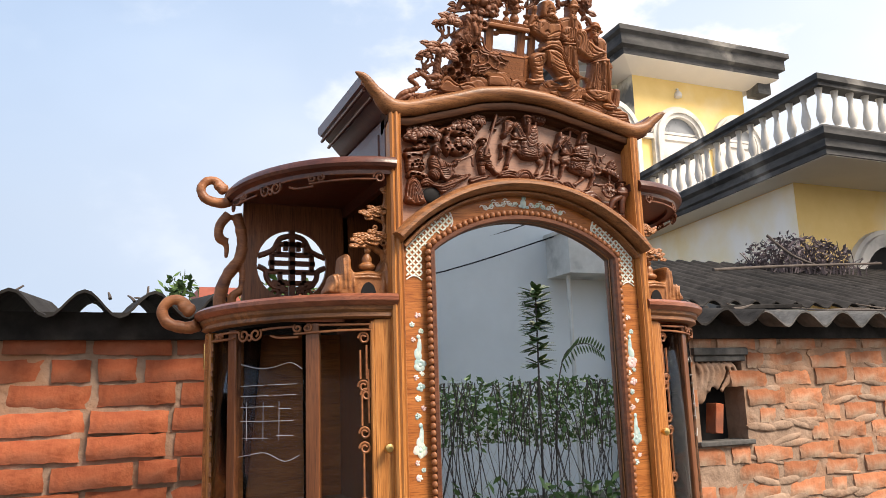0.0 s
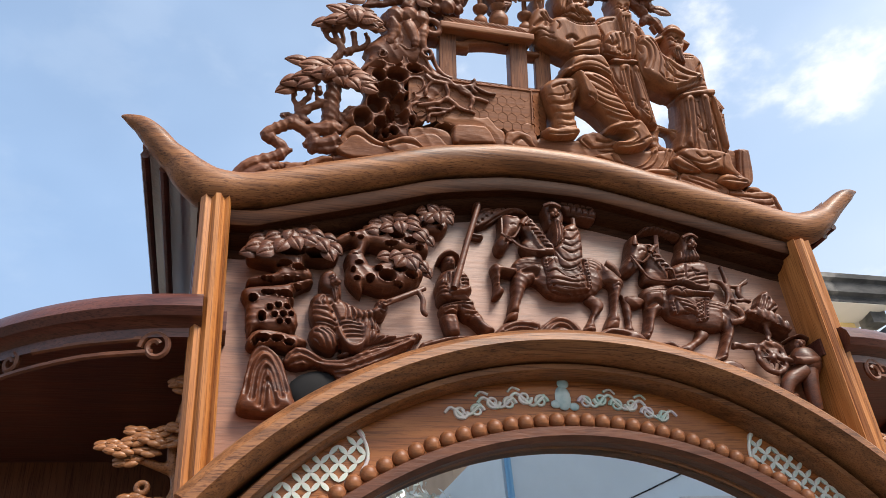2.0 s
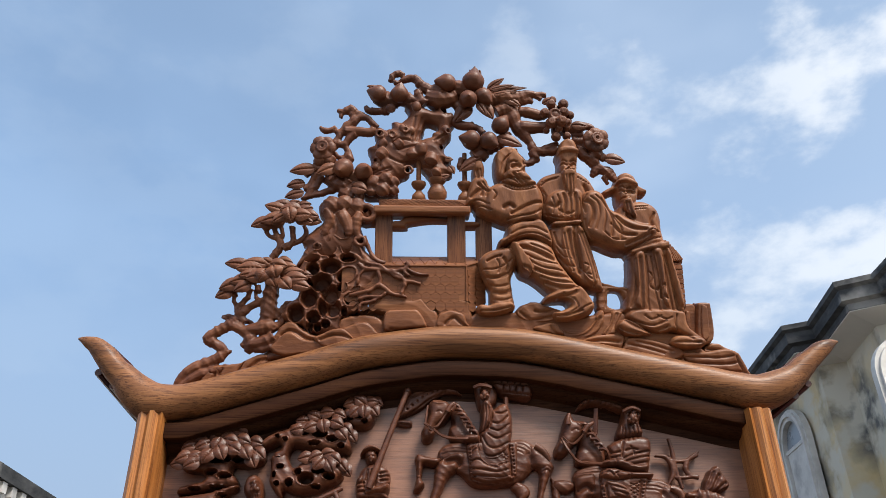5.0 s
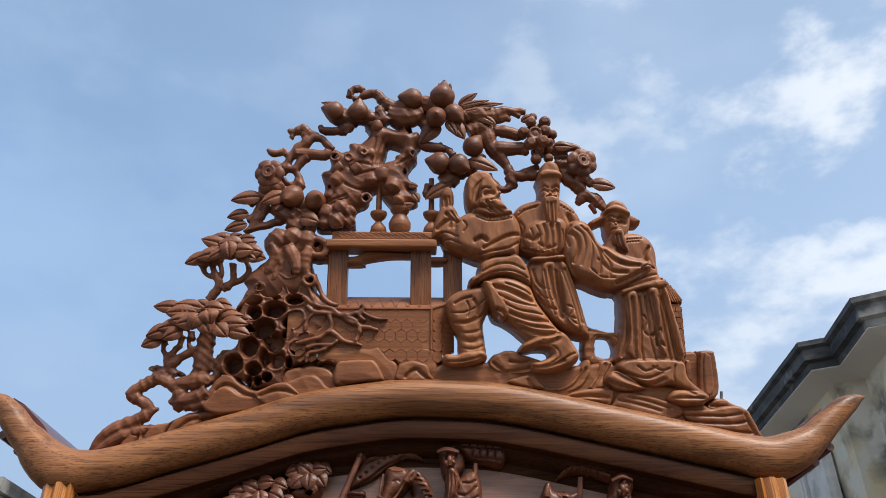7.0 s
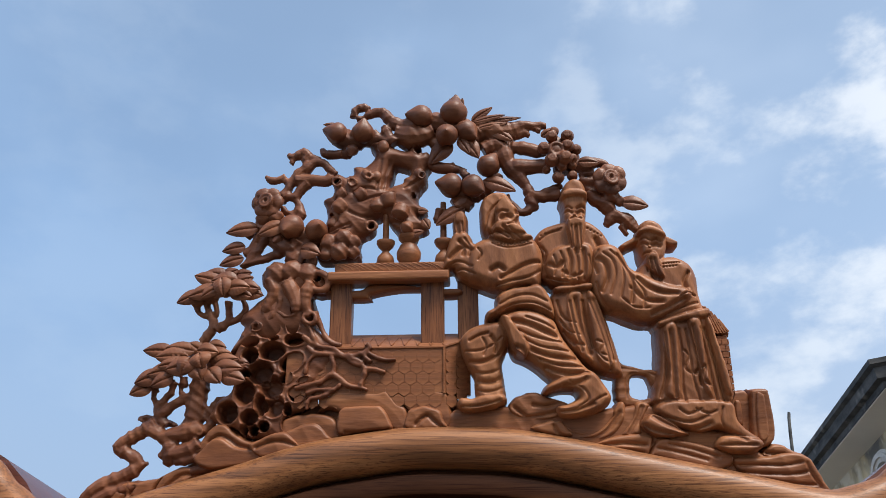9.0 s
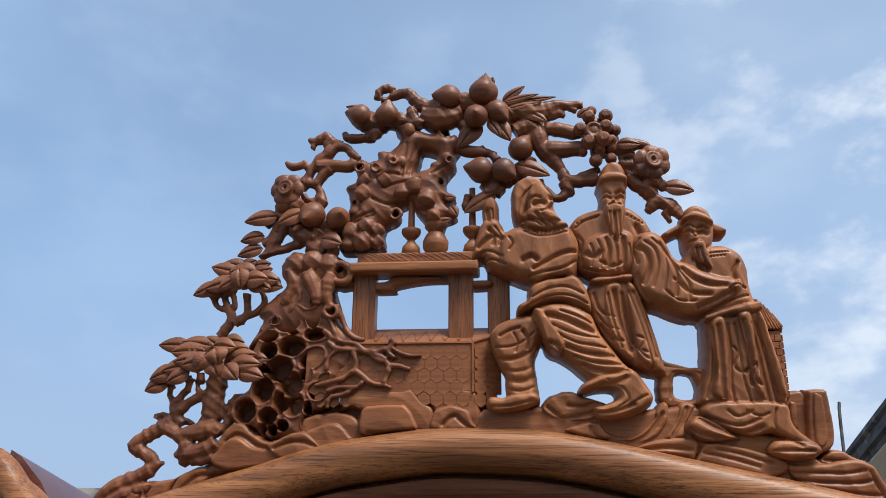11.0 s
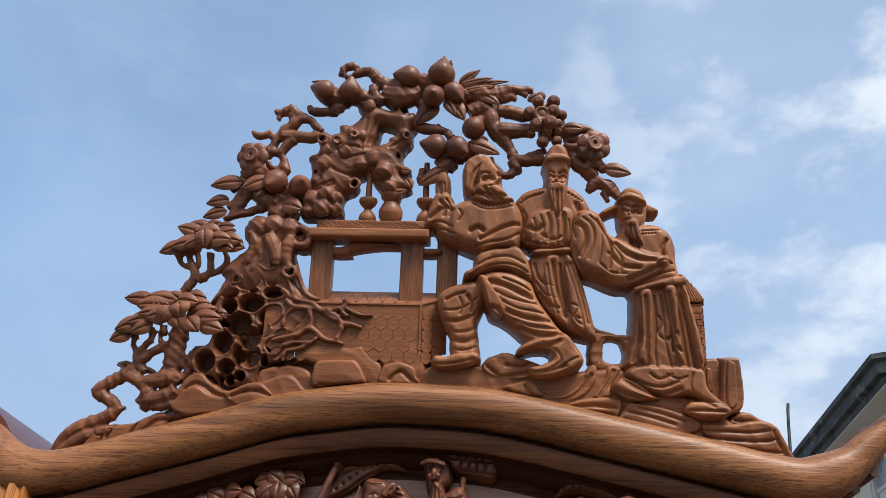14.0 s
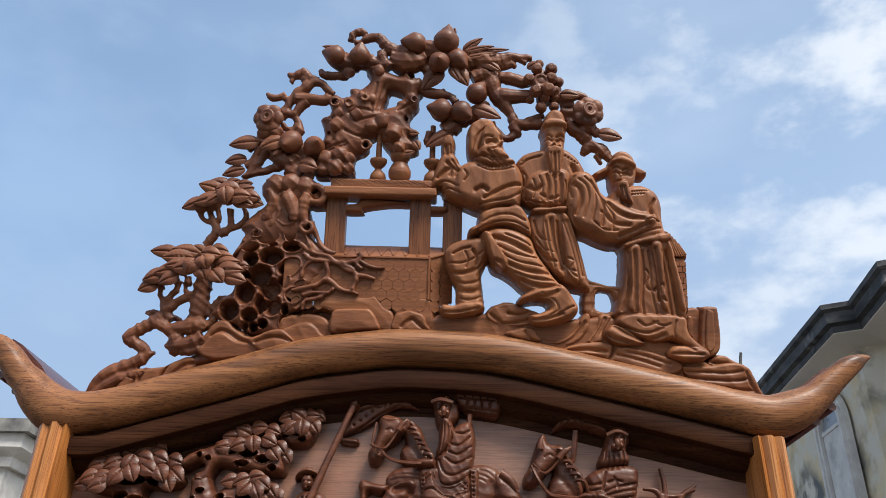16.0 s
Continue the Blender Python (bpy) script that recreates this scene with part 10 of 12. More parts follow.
bearer.ball((-0.0923, 0.0076, 2.1165), (0.002, 0.0025, 0.0035))
c1.line((-0.0963, 0.0103, 2.1194), (-0.0941, 0.0103, 2.1197), w=0.0008, d=0.0012).line((-0.0912, 0.0103, 2.1201), (-0.0890, 0.0103, 2.1202), w=0.0008, d=0.0012).line((-0.0942, 0.0103, 2.1145), (-0.0920, 0.0103, 2.1152), (-0.0900, 0.0103, 2.1148), w=0.0008, d=0.0012)
c1.line((-0.0828, 0.0103, 2.1026), (-0.0736, 0.0103, 2.1052)).line((-0.0823, 0.0103, 2.0988), (-0.0730, 0.0103, 2.1009)).line((-0.0822, 0.0103, 2.0951), (-0.0727, 0.0103, 2.0967)).line((-0.1062, 0.0103, 2.0913), (-0.0990, 0.0103, 2.0929)).line((-0.1065, 0.0103, 2.0872), (-0.0984, 0.0103, 2.0888)).line((-0.1063, 0.0103, 2.0831), (-0.0980, 0.0103, 2.0841)).line((-0.0910, 0.0103, 2.1064), (-0.0918, 0.0103, 2.0982), (-0.0929, 0.0103, 2.0877)).line((-0.0862, 0.0103, 2.1065), (-0.0866, 0.0103, 2.0983), (-0.0878, 0.0103, 2.0901)).line((-0.0953, 0.0103, 2.1063), (-0.0965, 0.0103, 2.0957))
c1.line((-0.1027, 0.0103, 2.0705), (-0.0905, 0.0103, 2.0735), (-0.0737, 0.0103, 2.0742), d=0.003).line((-0.1009, 0.0103, 2.0661), (-0.0957, 0.0103, 2.0685), (-0.0908, 0.0103, 2.0677)).line((-0.1025, 0.0103, 2.0626), (-0.0966, 0.0103, 2.0640), (-0.0904, 0.0103, 2.0637)).line((-0.0842, 0.0103, 2.0709), (-0.0768, 0.0103, 2.0677), (-0.0705, 0.0103, 2.0685)).line((-0.0809, 0.0103, 2.0643), (-0.0747, 0.0103, 2.0633), (-0.0684, 0.0103, 2.0654)).line((-0.0874, 0.0103, 2.0731), (-0.0884, 0.0103, 2.0686), (-0.0867, 0.0103, 2.0653)).line((-0.0965, 0.0103, 2.0575), (-0.0955, 0.0103, 2.0445), w=0.003, d=0.0012)
figure("flag_bearer", bearer, "carved standing statue holding a flag", c1)
flag, c1 = Shape(), Cuts(0.0011, 0.002)
flag.tube([(-0.0934, 0.0062, 2.0858), (-0.0755, 0.0090, 2.1365), (-0.0561, 0.0118, 2.1894)], 0.0036, 0.0028, 8, 2)
form(flag, 2.6, 0.004, (-0.0597, 0.0165, 2.1962), (-0.0521, 0.0165, 2.1979), (-0.0508, 0.0165, 2.1905), (-0.0570, 0.0165, 2.1867), (-0.0603, 0.0165, 2.1907))
form(flag, 1.4, 0.004, (-0.0518, 0.0227, 2.1933), (-0.0325, 0.0227, 2.2009), (-0.0132, 0.0227, 2.2057), (0.0043, 0.0227, 2.2141), (-0.0038, 0.0227, 2.2005), (0.0043, 0.0227, 2.1910), (-0.0138, 0.0227, 2.1919), (-0.0283, 0.0227, 2.1845), (-0.0428, 0.0227, 2.1733), (-0.0591, 0.0227, 2.1662), (-0.0650, 0.0227, 2.1660))
form(flag, 1.2, 0.004, (-0.0656, 0.0238, 2.1631), (-0.0510, 0.0238, 2.1625), (-0.0518, 0.0238, 2.1558), (-0.0666, 0.0238, 2.1574))
flag.ring((-0.0302, 0.0202, 2.2073), (0, 1, 0), 0.009, 0.0022, 14).ring((-0.0121, 0.0202, 2.2090), (0, 1, 0), 0.009, 0.0022, 14).ring((-0.0421, 0.0216, 2.2040), (0, 1, 0), 0.008, 0.002, 14)
c1.dots((-0.0557, 0.0198, 2.1740), (-0.0391, 0.0198, 2.1879), 4).dots((-0.0330, 0.0198, 2.1922), (-0.0113, 0.0198, 2.1994), 5).line((-0.0520, 0.0198, 2.1875), (-0.0330, 0.0198, 2.1950), (-0.0113, 0.0198, 2.2012)).line((-0.0570, 0.0198, 2.1673), (-0.0453, 0.0198, 2.1743), (-0.0309, 0.0198, 2.1855), (-0.0139, 0.0198, 2.1942)).line((-0.0110, 0.0198, 2.2054), (-0.0039, 0.0198, 2.2043), (0.0011, 0.0198, 2.2087)).line((-0.0628, 0.0198, 2.1584), (-0.0530, 0.0198, 2.1572))
figure("carved_flag", flag, "", c1)

# seated elder with a cane
old, c1 = Shape(), Cuts(0.0012, 0.0025)
form(old, 2.8, 0.006, (-0.2207, 0.0154, 2.0927), (-0.2184, 0.0154, 2.1006), (-0.2114, 0.0154, 2.1037), (-0.2047, 0.0154, 2.0991), (-0.2011, 0.0154, 2.0898), (-0.2000, 0.0154, 2.0789), (-0.2026, 0.0154, 2.0741), (-0.2146, 0.0154, 2.0786), (-0.2202, 0.0154, 2.0850))
form(old, 3.3, 0.005, (-0.2147, 0.0134, 2.0952), (-0.2076, 0.0134, 2.0992), (-0.2036, 0.0134, 2.0922), (-0.2037, 0.0134, 2.0822), (-0.2107, 0.0134, 2.0821), (-0.2143, 0.0134, 2.0886))
form(old, 3.3, 0.004, (-0.2121, 0.0134, 2.0836), (-0.2029, 0.0134, 2.0838), (-0.2029, 0.0134, 2.0736), (-0.2050, 0.0134, 2.0671), (-0.2092, 0.0134, 2.0681), (-0.2116, 0.0134, 2.0756))
form(old, 2.6, 0.008, (-0.2294, 0.0165, 2.0658), (-0.2273, 0.0165, 2.0748), (-0.2197, 0.0165, 2.0793), (-0.2084, 0.0165, 2.0764), (-0.1958, 0.0165, 2.0712), (-0.1851, 0.0165, 2.0650), (-0.1752, 0.0165, 2.0652), (-0.1668, 0.0165, 2.0654), (-0.1702, 0.0165, 2.0584), (-0.1643, 0.0165, 2.0416), (-0.1807, 0.0165, 2.0392), (-0.1965, 0.0165, 2.0404), (-0.2080, 0.0165, 2.0382), (-0.2220, 0.0165, 2.0426), (-0.2287, 0.0165, 2.0532))
form(old, 3.1, 0.007, (-0.2290, 0.0139, 2.0648), (-0.2262, 0.0139, 2.0737), (-0.2163, 0.0139, 2.0774), (-0.2106, 0.0139, 2.0672), (-0.2080, 0.0139, 2.0547), (-0.2036, 0.0139, 2.0440), (-0.2118, 0.0139, 2.0406), (-0.2231, 0.0139, 2.0427), (-0.2284, 0.0139, 2.0522))
form(old, 3.2, 0.007, (-0.2298, 0.0134, 2.0397), (-0.2239, 0.0134, 2.0445), (-0.2120, 0.0134, 2.0427), (-0.2046, 0.0134, 2.0340), (-0.2053, 0.0134, 2.0235), (-0.2120, 0.0134, 2.0193), (-0.2235, 0.0134, 2.0242), (-0.2290, 0.0134, 2.0327))
form(old, 3.0, 0.006, (-0.1953, 0.0144, 2.0682), (-0.1828, 0.0144, 2.0631), (-0.1710, 0.0144, 2.0654), (-0.1680, 0.0144, 2.0726), (-0.1608, 0.0144, 2.0756), (-0.1564, 0.0144, 2.0685), (-0.1597, 0.0144, 2.0582), (-0.1681, 0.0144, 2.0547), (-0.1816, 0.0144, 2.0502), (-0.1922, 0.0144, 2.0541))
form(old, 2.8, 0.007, (-0.2054, 0.0154, 2.0475), (-0.1858, 0.0154, 2.0519), (-0.1773, 0.0154, 2.0489), (-0.1647, 0.0154, 2.0399), (-0.1485, 0.0154, 2.0392), (-0.1544, 0.0154, 2.0340), (-0.1794, 0.0154, 2.0256), (-0.1921, 0.0154, 2.0181), (-0.2054, 0.0154, 2.0304))
form(old, 3.3, 0.004, (-0.2076, 0.0134, 2.0446), (-0.2032, 0.0134, 2.0436), (-0.1946, 0.0134, 2.0286), (-0.1836, 0.0134, 2.0308), (-0.1816, 0.0134, 2.0466), (-0.1762, 0.0134, 2.0492), (-0.1791, 0.0134, 2.0304), (-0.1859, 0.0134, 2.0199), (-0.1959, 0.0134, 2.0197), (-0.2053, 0.0134, 2.0316))
old.ball((-0.2072, 0.0055, 2.0869), (0.0025, 0.003, 0.0045)).ball((-0.2095, 0.0069, 2.0845), 0.003).ball((-0.2049, 0.0069, 2.0854), 0.003)
old.tube([(-0.1638, 0.0090, 2.0656), (-0.1415, 0.0104, 2.0767), (-0.1204, 0.0132, 2.0879)], 0.0032, 0.0028, 7, 2).tube([(-0.1287, 0.0118, 2.0838), (-0.1240, 0.0118, 2.0745), (-0.1247, 0.0118, 2.0620), (-0.1201, 0.0132, 2.0587)], 0.0030, 0.0025, 7, 4)
c1.line((-0.2123, 0.0096, 2.0907), (-0.2109, 0.0096, 2.0918), (-0.2092, 0.0096, 2.0910), w=0.0008, d=0.0014).line((-0.2073, 0.0096, 2.0921), (-0.2058, 0.0096, 2.0933), (-0.2043, 0.0096, 2.0924), w=0.0008, d=0.0014).line((-0.2095, 0.0096, 2.0822), (-0.2072, 0.0096, 2.0833), (-0.2044, 0.0096, 2.0827), w=0.0008, d=0.0014).line((-0.2092, 0.0096, 2.0793), (-0.2071, 0.0096, 2.0676), w=0.0009).line((-0.2068, 0.0096, 2.0794), (-0.2054, 0.0096, 2.0665), w=0.0009).line((-0.2044, 0.0096, 2.0794), (-0.2042, 0.0096, 2.0698), w=0.0009)
c1.line((-0.2256, 0.0096, 2.0647), (-0.2190, 0.0096, 2.0632), (-0.2109, 0.0096, 2.0664)).line((-0.2262, 0.0096, 2.0599), (-0.2179, 0.0096, 2.0586), (-0.2094, 0.0096, 2.0571)).line((-0.2267, 0.0096, 2.0547), (-0.2175, 0.0096, 2.0518), (-0.2077, 0.0096, 2.0488)).line((-0.2247, 0.0096, 2.0475), (-0.2159, 0.0096, 2.0462), (-0.2059, 0.0096, 2.0437)).line((-0.2180, 0.0096, 2.0716), (-0.2201, 0.0096, 2.0673), (-0.2180, 0.0096, 2.0632)).line((-0.2091, 0.0096, 2.0634), (-0.2050, 0.0096, 2.0530), (-0.2025, 0.0096, 2.0447), d=0.0035)
c1.line((-0.2023, 0.0096, 2.0499), (-0.1951, 0.0096, 2.0515), (-0.1871, 0.0096, 2.0491)).line((-0.2018, 0.0096, 2.0457), (-0.1936, 0.0096, 2.0470), (-0.1847, 0.0096, 2.0451)).line((-0.2002, 0.0096, 2.0412), (-0.1922, 0.0096, 2.0425), (-0.1833, 0.0096, 2.0410)).line((-0.1989, 0.0096, 2.0367), (-0.1907, 0.0096, 2.0376), (-0.1829, 0.0096, 2.0370)).line((-0.1973, 0.0096, 2.0328), (-0.1903, 0.0096, 2.0333), (-0.1832, 0.0096, 2.0334)).line((-0.1994, 0.0096, 2.0699), (-0.1961, 0.0096, 2.0614), (-0.1971, 0.0096, 2.0521))
c1.line((-0.1929, 0.0096, 2.0641), (-0.1908, 0.0096, 2.0574), (-0.1910, 0.0096, 2.0532)).line((-0.1883, 0.0096, 2.0616), (-0.1865, 0.0096, 2.0553), (-0.1872, 0.0096, 2.0509)).line((-0.1831, 0.0096, 2.0596), (-0.1816, 0.0096, 2.0544), (-0.1827, 0.0096, 2.0492)).line((-0.1783, 0.0096, 2.0601), (-0.1761, 0.0096, 2.0535), (-0.1738, 0.0096, 2.0453)).line((-0.1734, 0.0096, 2.0608), (-0.1710, 0.0096, 2.0546), (-0.1686, 0.0096, 2.0433)).line((-0.1667, 0.0096, 2.0641), (-0.1626, 0.0096, 2.0621), (-0.1567, 0.0096, 2.0643)).line((-0.1654, 0.0096, 2.0599), (-0.1619, 0.0096, 2.0583), (-0.1584, 0.0096, 2.0601)).line((-0.1651, 0.0096, 2.0684), (-0.1613, 0.0096, 2.0664), (-0.1570, 0.0096, 2.0686))
c1.line((-0.1737, 0.0096, 2.0443), (-0.1752, 0.0096, 2.0371), (-0.1764, 0.0096, 2.0291)).line((-0.1677, 0.0096, 2.0403), (-0.1710, 0.0096, 2.0332), (-0.1771, 0.0096, 2.0261)).line((-0.1605, 0.0096, 2.0363), (-0.1697, 0.0096, 2.0302), (-0.1825, 0.0096, 2.0221)).line((-0.2253, 0.0096, 2.0363), (-0.2191, 0.0096, 2.0334), (-0.2142, 0.0096, 2.0206)).line((-0.2207, 0.0096, 2.0389), (-0.2134, 0.0096, 2.0335), (-0.2096, 0.0096, 2.0227)).line((-0.2264, 0.0096, 2.0313), (-0.2221, 0.0096, 2.0274), (-0.2194, 0.0096, 2.0215)).line((-0.2155, 0.0096, 2.0395), (-0.2091, 0.0096, 2.0346), (-0.2063, 0.0096, 2.0276))
part("seated_elder", old, M_DARK, relief, "carved seated bearded statue with a cane", fuse=0.0009, soften=0, cuts=c1)

# ledges of rock under the riders
c1 = Cuts(0.002, 0.0036)
c1.line((-0.0421, 0.0150, 2.0493), (-0.0271, 0.0150, 2.0551), (-0.0102, 0.0150, 2.0538)).line((-0.0463, 0.0150, 2.0450), (-0.0273, 0.0150, 2.0497), (-0.0126, 0.0150, 2.0481)).line((-0.0043, 0.0150, 2.0478), (0.0092, 0.0150, 2.0591), (0.0242, 0.0150, 2.0594), (0.0338, 0.0150, 2.0463)).line((0.0019, 0.0150, 2.0447), (0.0131, 0.0150, 2.0543), (0.0237, 0.0150, 2.0527), (0.0282, 0.0150, 2.0430)).line((0.0592, 0.0150, 2.0456), (0.0729, 0.0150, 2.0517), (0.0898, 0.0150, 2.0494)).line((0.0837, 0.0150, 2.0377), (0.1035, 0.0150, 2.0413), (0.1190, 0.0150, 2.0319), (0.1251, 0.0150, 2.0234)).line((0.1288, 0.0150, 2.0385), (0.1372, 0.0150, 2.0374), (0.1473, 0.0150, 2.0226)).line((0.1322, 0.0150, 2.0331), (0.1370, 0.0150, 2.0247))
c1.line((-0.1938, 0.0150, 2.0169), (-0.1718, 0.0150, 2.0282), (-0.1296, 0.0150, 2.0399)).line((-0.1861, 0.0150, 2.0161), (-0.1639, 0.0150, 2.0252), (-0.1353, 0.0150, 2.0347)).line((-0.2486, 0.0150, 2.0280), (-0.2357, 0.0150, 2.0312), (-0.2214, 0.0150, 2.0244), (-0.2091, 0.0150, 2.0167)).line((-0.2789, 0.0150, 2.0168), (-0.2710, 0.0150, 2.0198), (-0.2601, 0.0150, 2.0170)).line((-0.2480, 0.0150, 2.0172), (-0.2410, 0.0150, 2.0212), (-0.2299, 0.0150, 2.0165)).line((-0.1231, 0.0150, 2.0279), (-0.1038, 0.0150, 2.0352), (-0.0821, 0.0150, 2.0407))


def ledge(w, edge, *pts):
    sh = Shape()
    form(sh, w, edge, *pts)
    figure("rock_ledge", sh, "", c1)


ledge(2.2, 0.007, (-0.0543, 0.0196, 2.0440), (-0.0490, 0.0196, 2.0511), (-0.0371, 0.0196, 2.0600), (-0.0156, 0.0196, 2.0631), (-0.0026, 0.0196, 2.0584), (-0.0078, 0.0196, 2.0484), (-0.0124, 0.0196, 2.0419), (-0.0523, 0.0196, 2.0413))
ledge(2.4, 0.008, (-0.0123, 0.0196, 2.0447), (-0.0066, 0.0196, 2.0529), (0.0058, 0.0196, 2.0631), (0.0171, 0.0196, 2.0682), (0.0322, 0.0196, 2.0635), (0.0405, 0.0196, 2.0525), (0.0440, 0.0196, 2.0450), (0.0255, 0.0196, 2.0403), (-0.0103, 0.0196, 2.0413))
ledge(2.0, 0.007, (0.0422, 0.0196, 2.0483), (0.0588, 0.0196, 2.0529), (0.0726, 0.0196, 2.0594), (0.0921, 0.0196, 2.0584), (0.1067, 0.0196, 2.0537), (0.1093, 0.0196, 2.0427), (0.0681, 0.0196, 2.0399), (0.0426, 0.0196, 2.0412))
ledge(2.2, 0.007, (0.0763, 0.0196, 2.0382), (0.0876, 0.0196, 2.0428), (0.1077, 0.0196, 2.0470), (0.1237, 0.0196, 2.0390), (0.1325, 0.0196, 2.0252), (0.1168, 0.0196, 2.0238), (0.0925, 0.0196, 2.0320))
ledge(2.4, 0.006, (0.1230, 0.0196, 2.0411), (0.1357, 0.0196, 2.0457), (0.1465, 0.0196, 2.0393), (0.1589, 0.0196, 2.0255), (0.1607, 0.0196, 2.0181), (0.1322, 0.0196, 2.0199), (0.1280, 0.0196, 2.0326))
ledge(2.0, 0.006, (0.1581, 0.0196, 2.0266), (0.1812, 0.0196, 2.0237), (0.1997, 0.0196, 2.0288), (0.2157, 0.0196, 2.0231), (0.2130, 0.0196, 2.0124), (0.1662, 0.0196, 2.0140))
ledge(2.0, 0.006, (-0.2024, 0.0196, 2.0204), (-0.1727, 0.0196, 2.0345), (-0.1417, 0.0196, 2.0415), (-0.1275, 0.0196, 2.0441), (-0.1257, 0.0196, 2.0386), (-0.1523, 0.0196, 2.0240), (-0.1712, 0.0196, 2.0170), (-0.1979, 0.0196, 2.0155))
ledge(1.8, 0.006, (-0.1265, 0.0196, 2.0336), (-0.1019, 0.0196, 2.0417), (-0.0778, 0.0196, 2.0445), (-0.0778, 0.0196, 2.0394), (-0.1017, 0.0196, 2.0298), (-0.1249, 0.0196, 2.0215))

# pines: overlapping leaf scales over a pierced, hollow mass
def relief_pad(cells_, mass, size=0.0125):
    """A pad of broad veined leaves that overlap like scales."""
    for c, a in cells_:
        u = Vector((math.cos(radians(a)), 0, math.sin(radians(a)) - 0.15)).normalized() * size
        b, e = Vector(c) - u * 0.60, Vector(c) + u * 0.80
        blade((b.x * 1000, b.z * 1000), (e.x * 1000, e.z * 1000), size * 1260, c[1] * 1000, M_DARK, relief)


relief_pad((((-0.2697, 0.0140, 2.1423), 190), ((-0.2576, 0.0160, 2.1455), 170), ((-0.2449, 0.0160, 2.1471), 10), ((-0.2310, 0.0160, 2.1475), -10), ((-0.2776, 0.0100, 2.1296), 190), ((-0.2638, 0.0080, 2.1307), 200), ((-0.2494, 0.0060, 2.1313), 250), ((-0.2380, 0.0080, 2.1351), -10), ((-0.2257, 0.0100, 2.1365), -15), ((-0.2132, 0.0140, 2.1353), -10), ((-0.2810, 0.0060, 2.1175), 195), ((-0.2692, 0.0040, 2.1167), 215), ((-0.2573, 0.0020, 2.1184), 235),
            ((-0.2449, 0.0020, 2.1222), 300), ((-0.2321, 0.0040, 2.1259), -25), ((-0.2202, 0.0040, 2.1228), -55), ((-0.2082, 0.0100, 2.1226), -35), ((-0.2855, 0.0080, 2.1119), 185), ((-0.2714, 0.0020, 2.1099), 200), ((-0.2135, 0.0080, 2.1156), -60)), None)
relief_pad((((-0.1642, 0.0140, 2.1578), 170), ((-0.1536, 0.0140, 2.1632), 150), ((-0.1416, 0.0140, 2.1674), 10), ((-0.1287, 0.0140, 2.1652), -15), ((-0.1688, 0.0100, 2.1479), 185), ((-0.1552, 0.0080, 2.1497), 200), ((-0.1428, 0.0060, 2.1515), 280), ((-0.1298, 0.0080, 2.1542), -20), ((-0.1197, 0.0120, 2.1493), -40), ((-0.1139, 0.0140, 2.1424), -50), ((-0.1238, 0.0080, 2.1432), -45)), None, 0.0115)
relief_pad((((-0.1585, 0.0100, 2.1179), 185), ((-0.1479, 0.0080, 2.1184), 200), ((-0.1375, 0.0100, 2.1214), 20), ((-0.1448, 0.0060, 2.1116), 230), ((-0.1302, 0.0080, 2.1165), -30), ((-0.1225, 0.0120, 2.1111), -45), ((-0.1341, 0.0060, 2.1095), -60), ((-0.1181, 0.0160, 2.1072), -50)), None, 0.0115)
relief_pad((((-0.1151, 0.0140, 2.1773), 190), ((-0.1051, 0.0120, 2.1791), 140), ((-0.0954, 0.0140, 2.1793), 10), ((-0.1009, 0.0080, 2.1678), 270), ((-0.0913, 0.0140, 2.1702), -50), ((-0.1104, 0.0100, 2.1674), 220), ((-0.0896, 0.0180, 2.1805), -20)), None, 0.0115)
ON_PANEL = pose(0, 0.020, 2.0)


def relief_mass(name, label, top, edge, outline, pits, marks, rim):
    """A carved mass on the panel with deep hollows; millimetres over the panel's two-metre mark."""
    sh = dome(Shape(), flat(outline), 0.010 + top / 1000, edge / 1000, 0.013, 0.010, 0.0008, rim, 2, (), pits)
    return part(name, sh, M_DARK, relief, label, sharp=80, cuts=marks, chisel=(0.005, 0.0005, (0.6, 0.3, 1.0)), at=ON_PANEL)


marks = Cuts(0.0016, 0.0026)
relief_mass('carved_pine', 'carved pine with pierced hollows', 11, 7, [(-288.1, 118.1), (-278.6, 124.6), (-259.8, 127.9), (-232.3, 130.3), (-206.6, 125.9), (-204.1, 115.4), (-219.7, 110.4), (-232.0, 111.9), (-234.7, 104.8), (-228.2, 98.6), (-230.3, 90.4), (-255.7, 86.7), (-283.7, 82.4), (-286.1, 89.6), (-272.4, 93.7), (-261.0, 97.1), (-263.9, 103.9), (-279.8, 107.2), (-286.6, 110.8)], [(-247.6, 117.0, 12.7, 4.4, 0), (-222.9, 117.5, 12.1, 4.4, 0), (-254.0, 103.7, 6.6, 3.3, 0), (-240.2, 100.3, 7.2, 3.3, 0), (-268.8, 87.7, 6.1, 1.9, 0), (-246.5, 89.5, 8.3, 1.7, 0), (-277.0, 113.4, 5.0, 2.8, 0)], marks, 0.5)
marks = Cuts(0.0016, 0.0026)
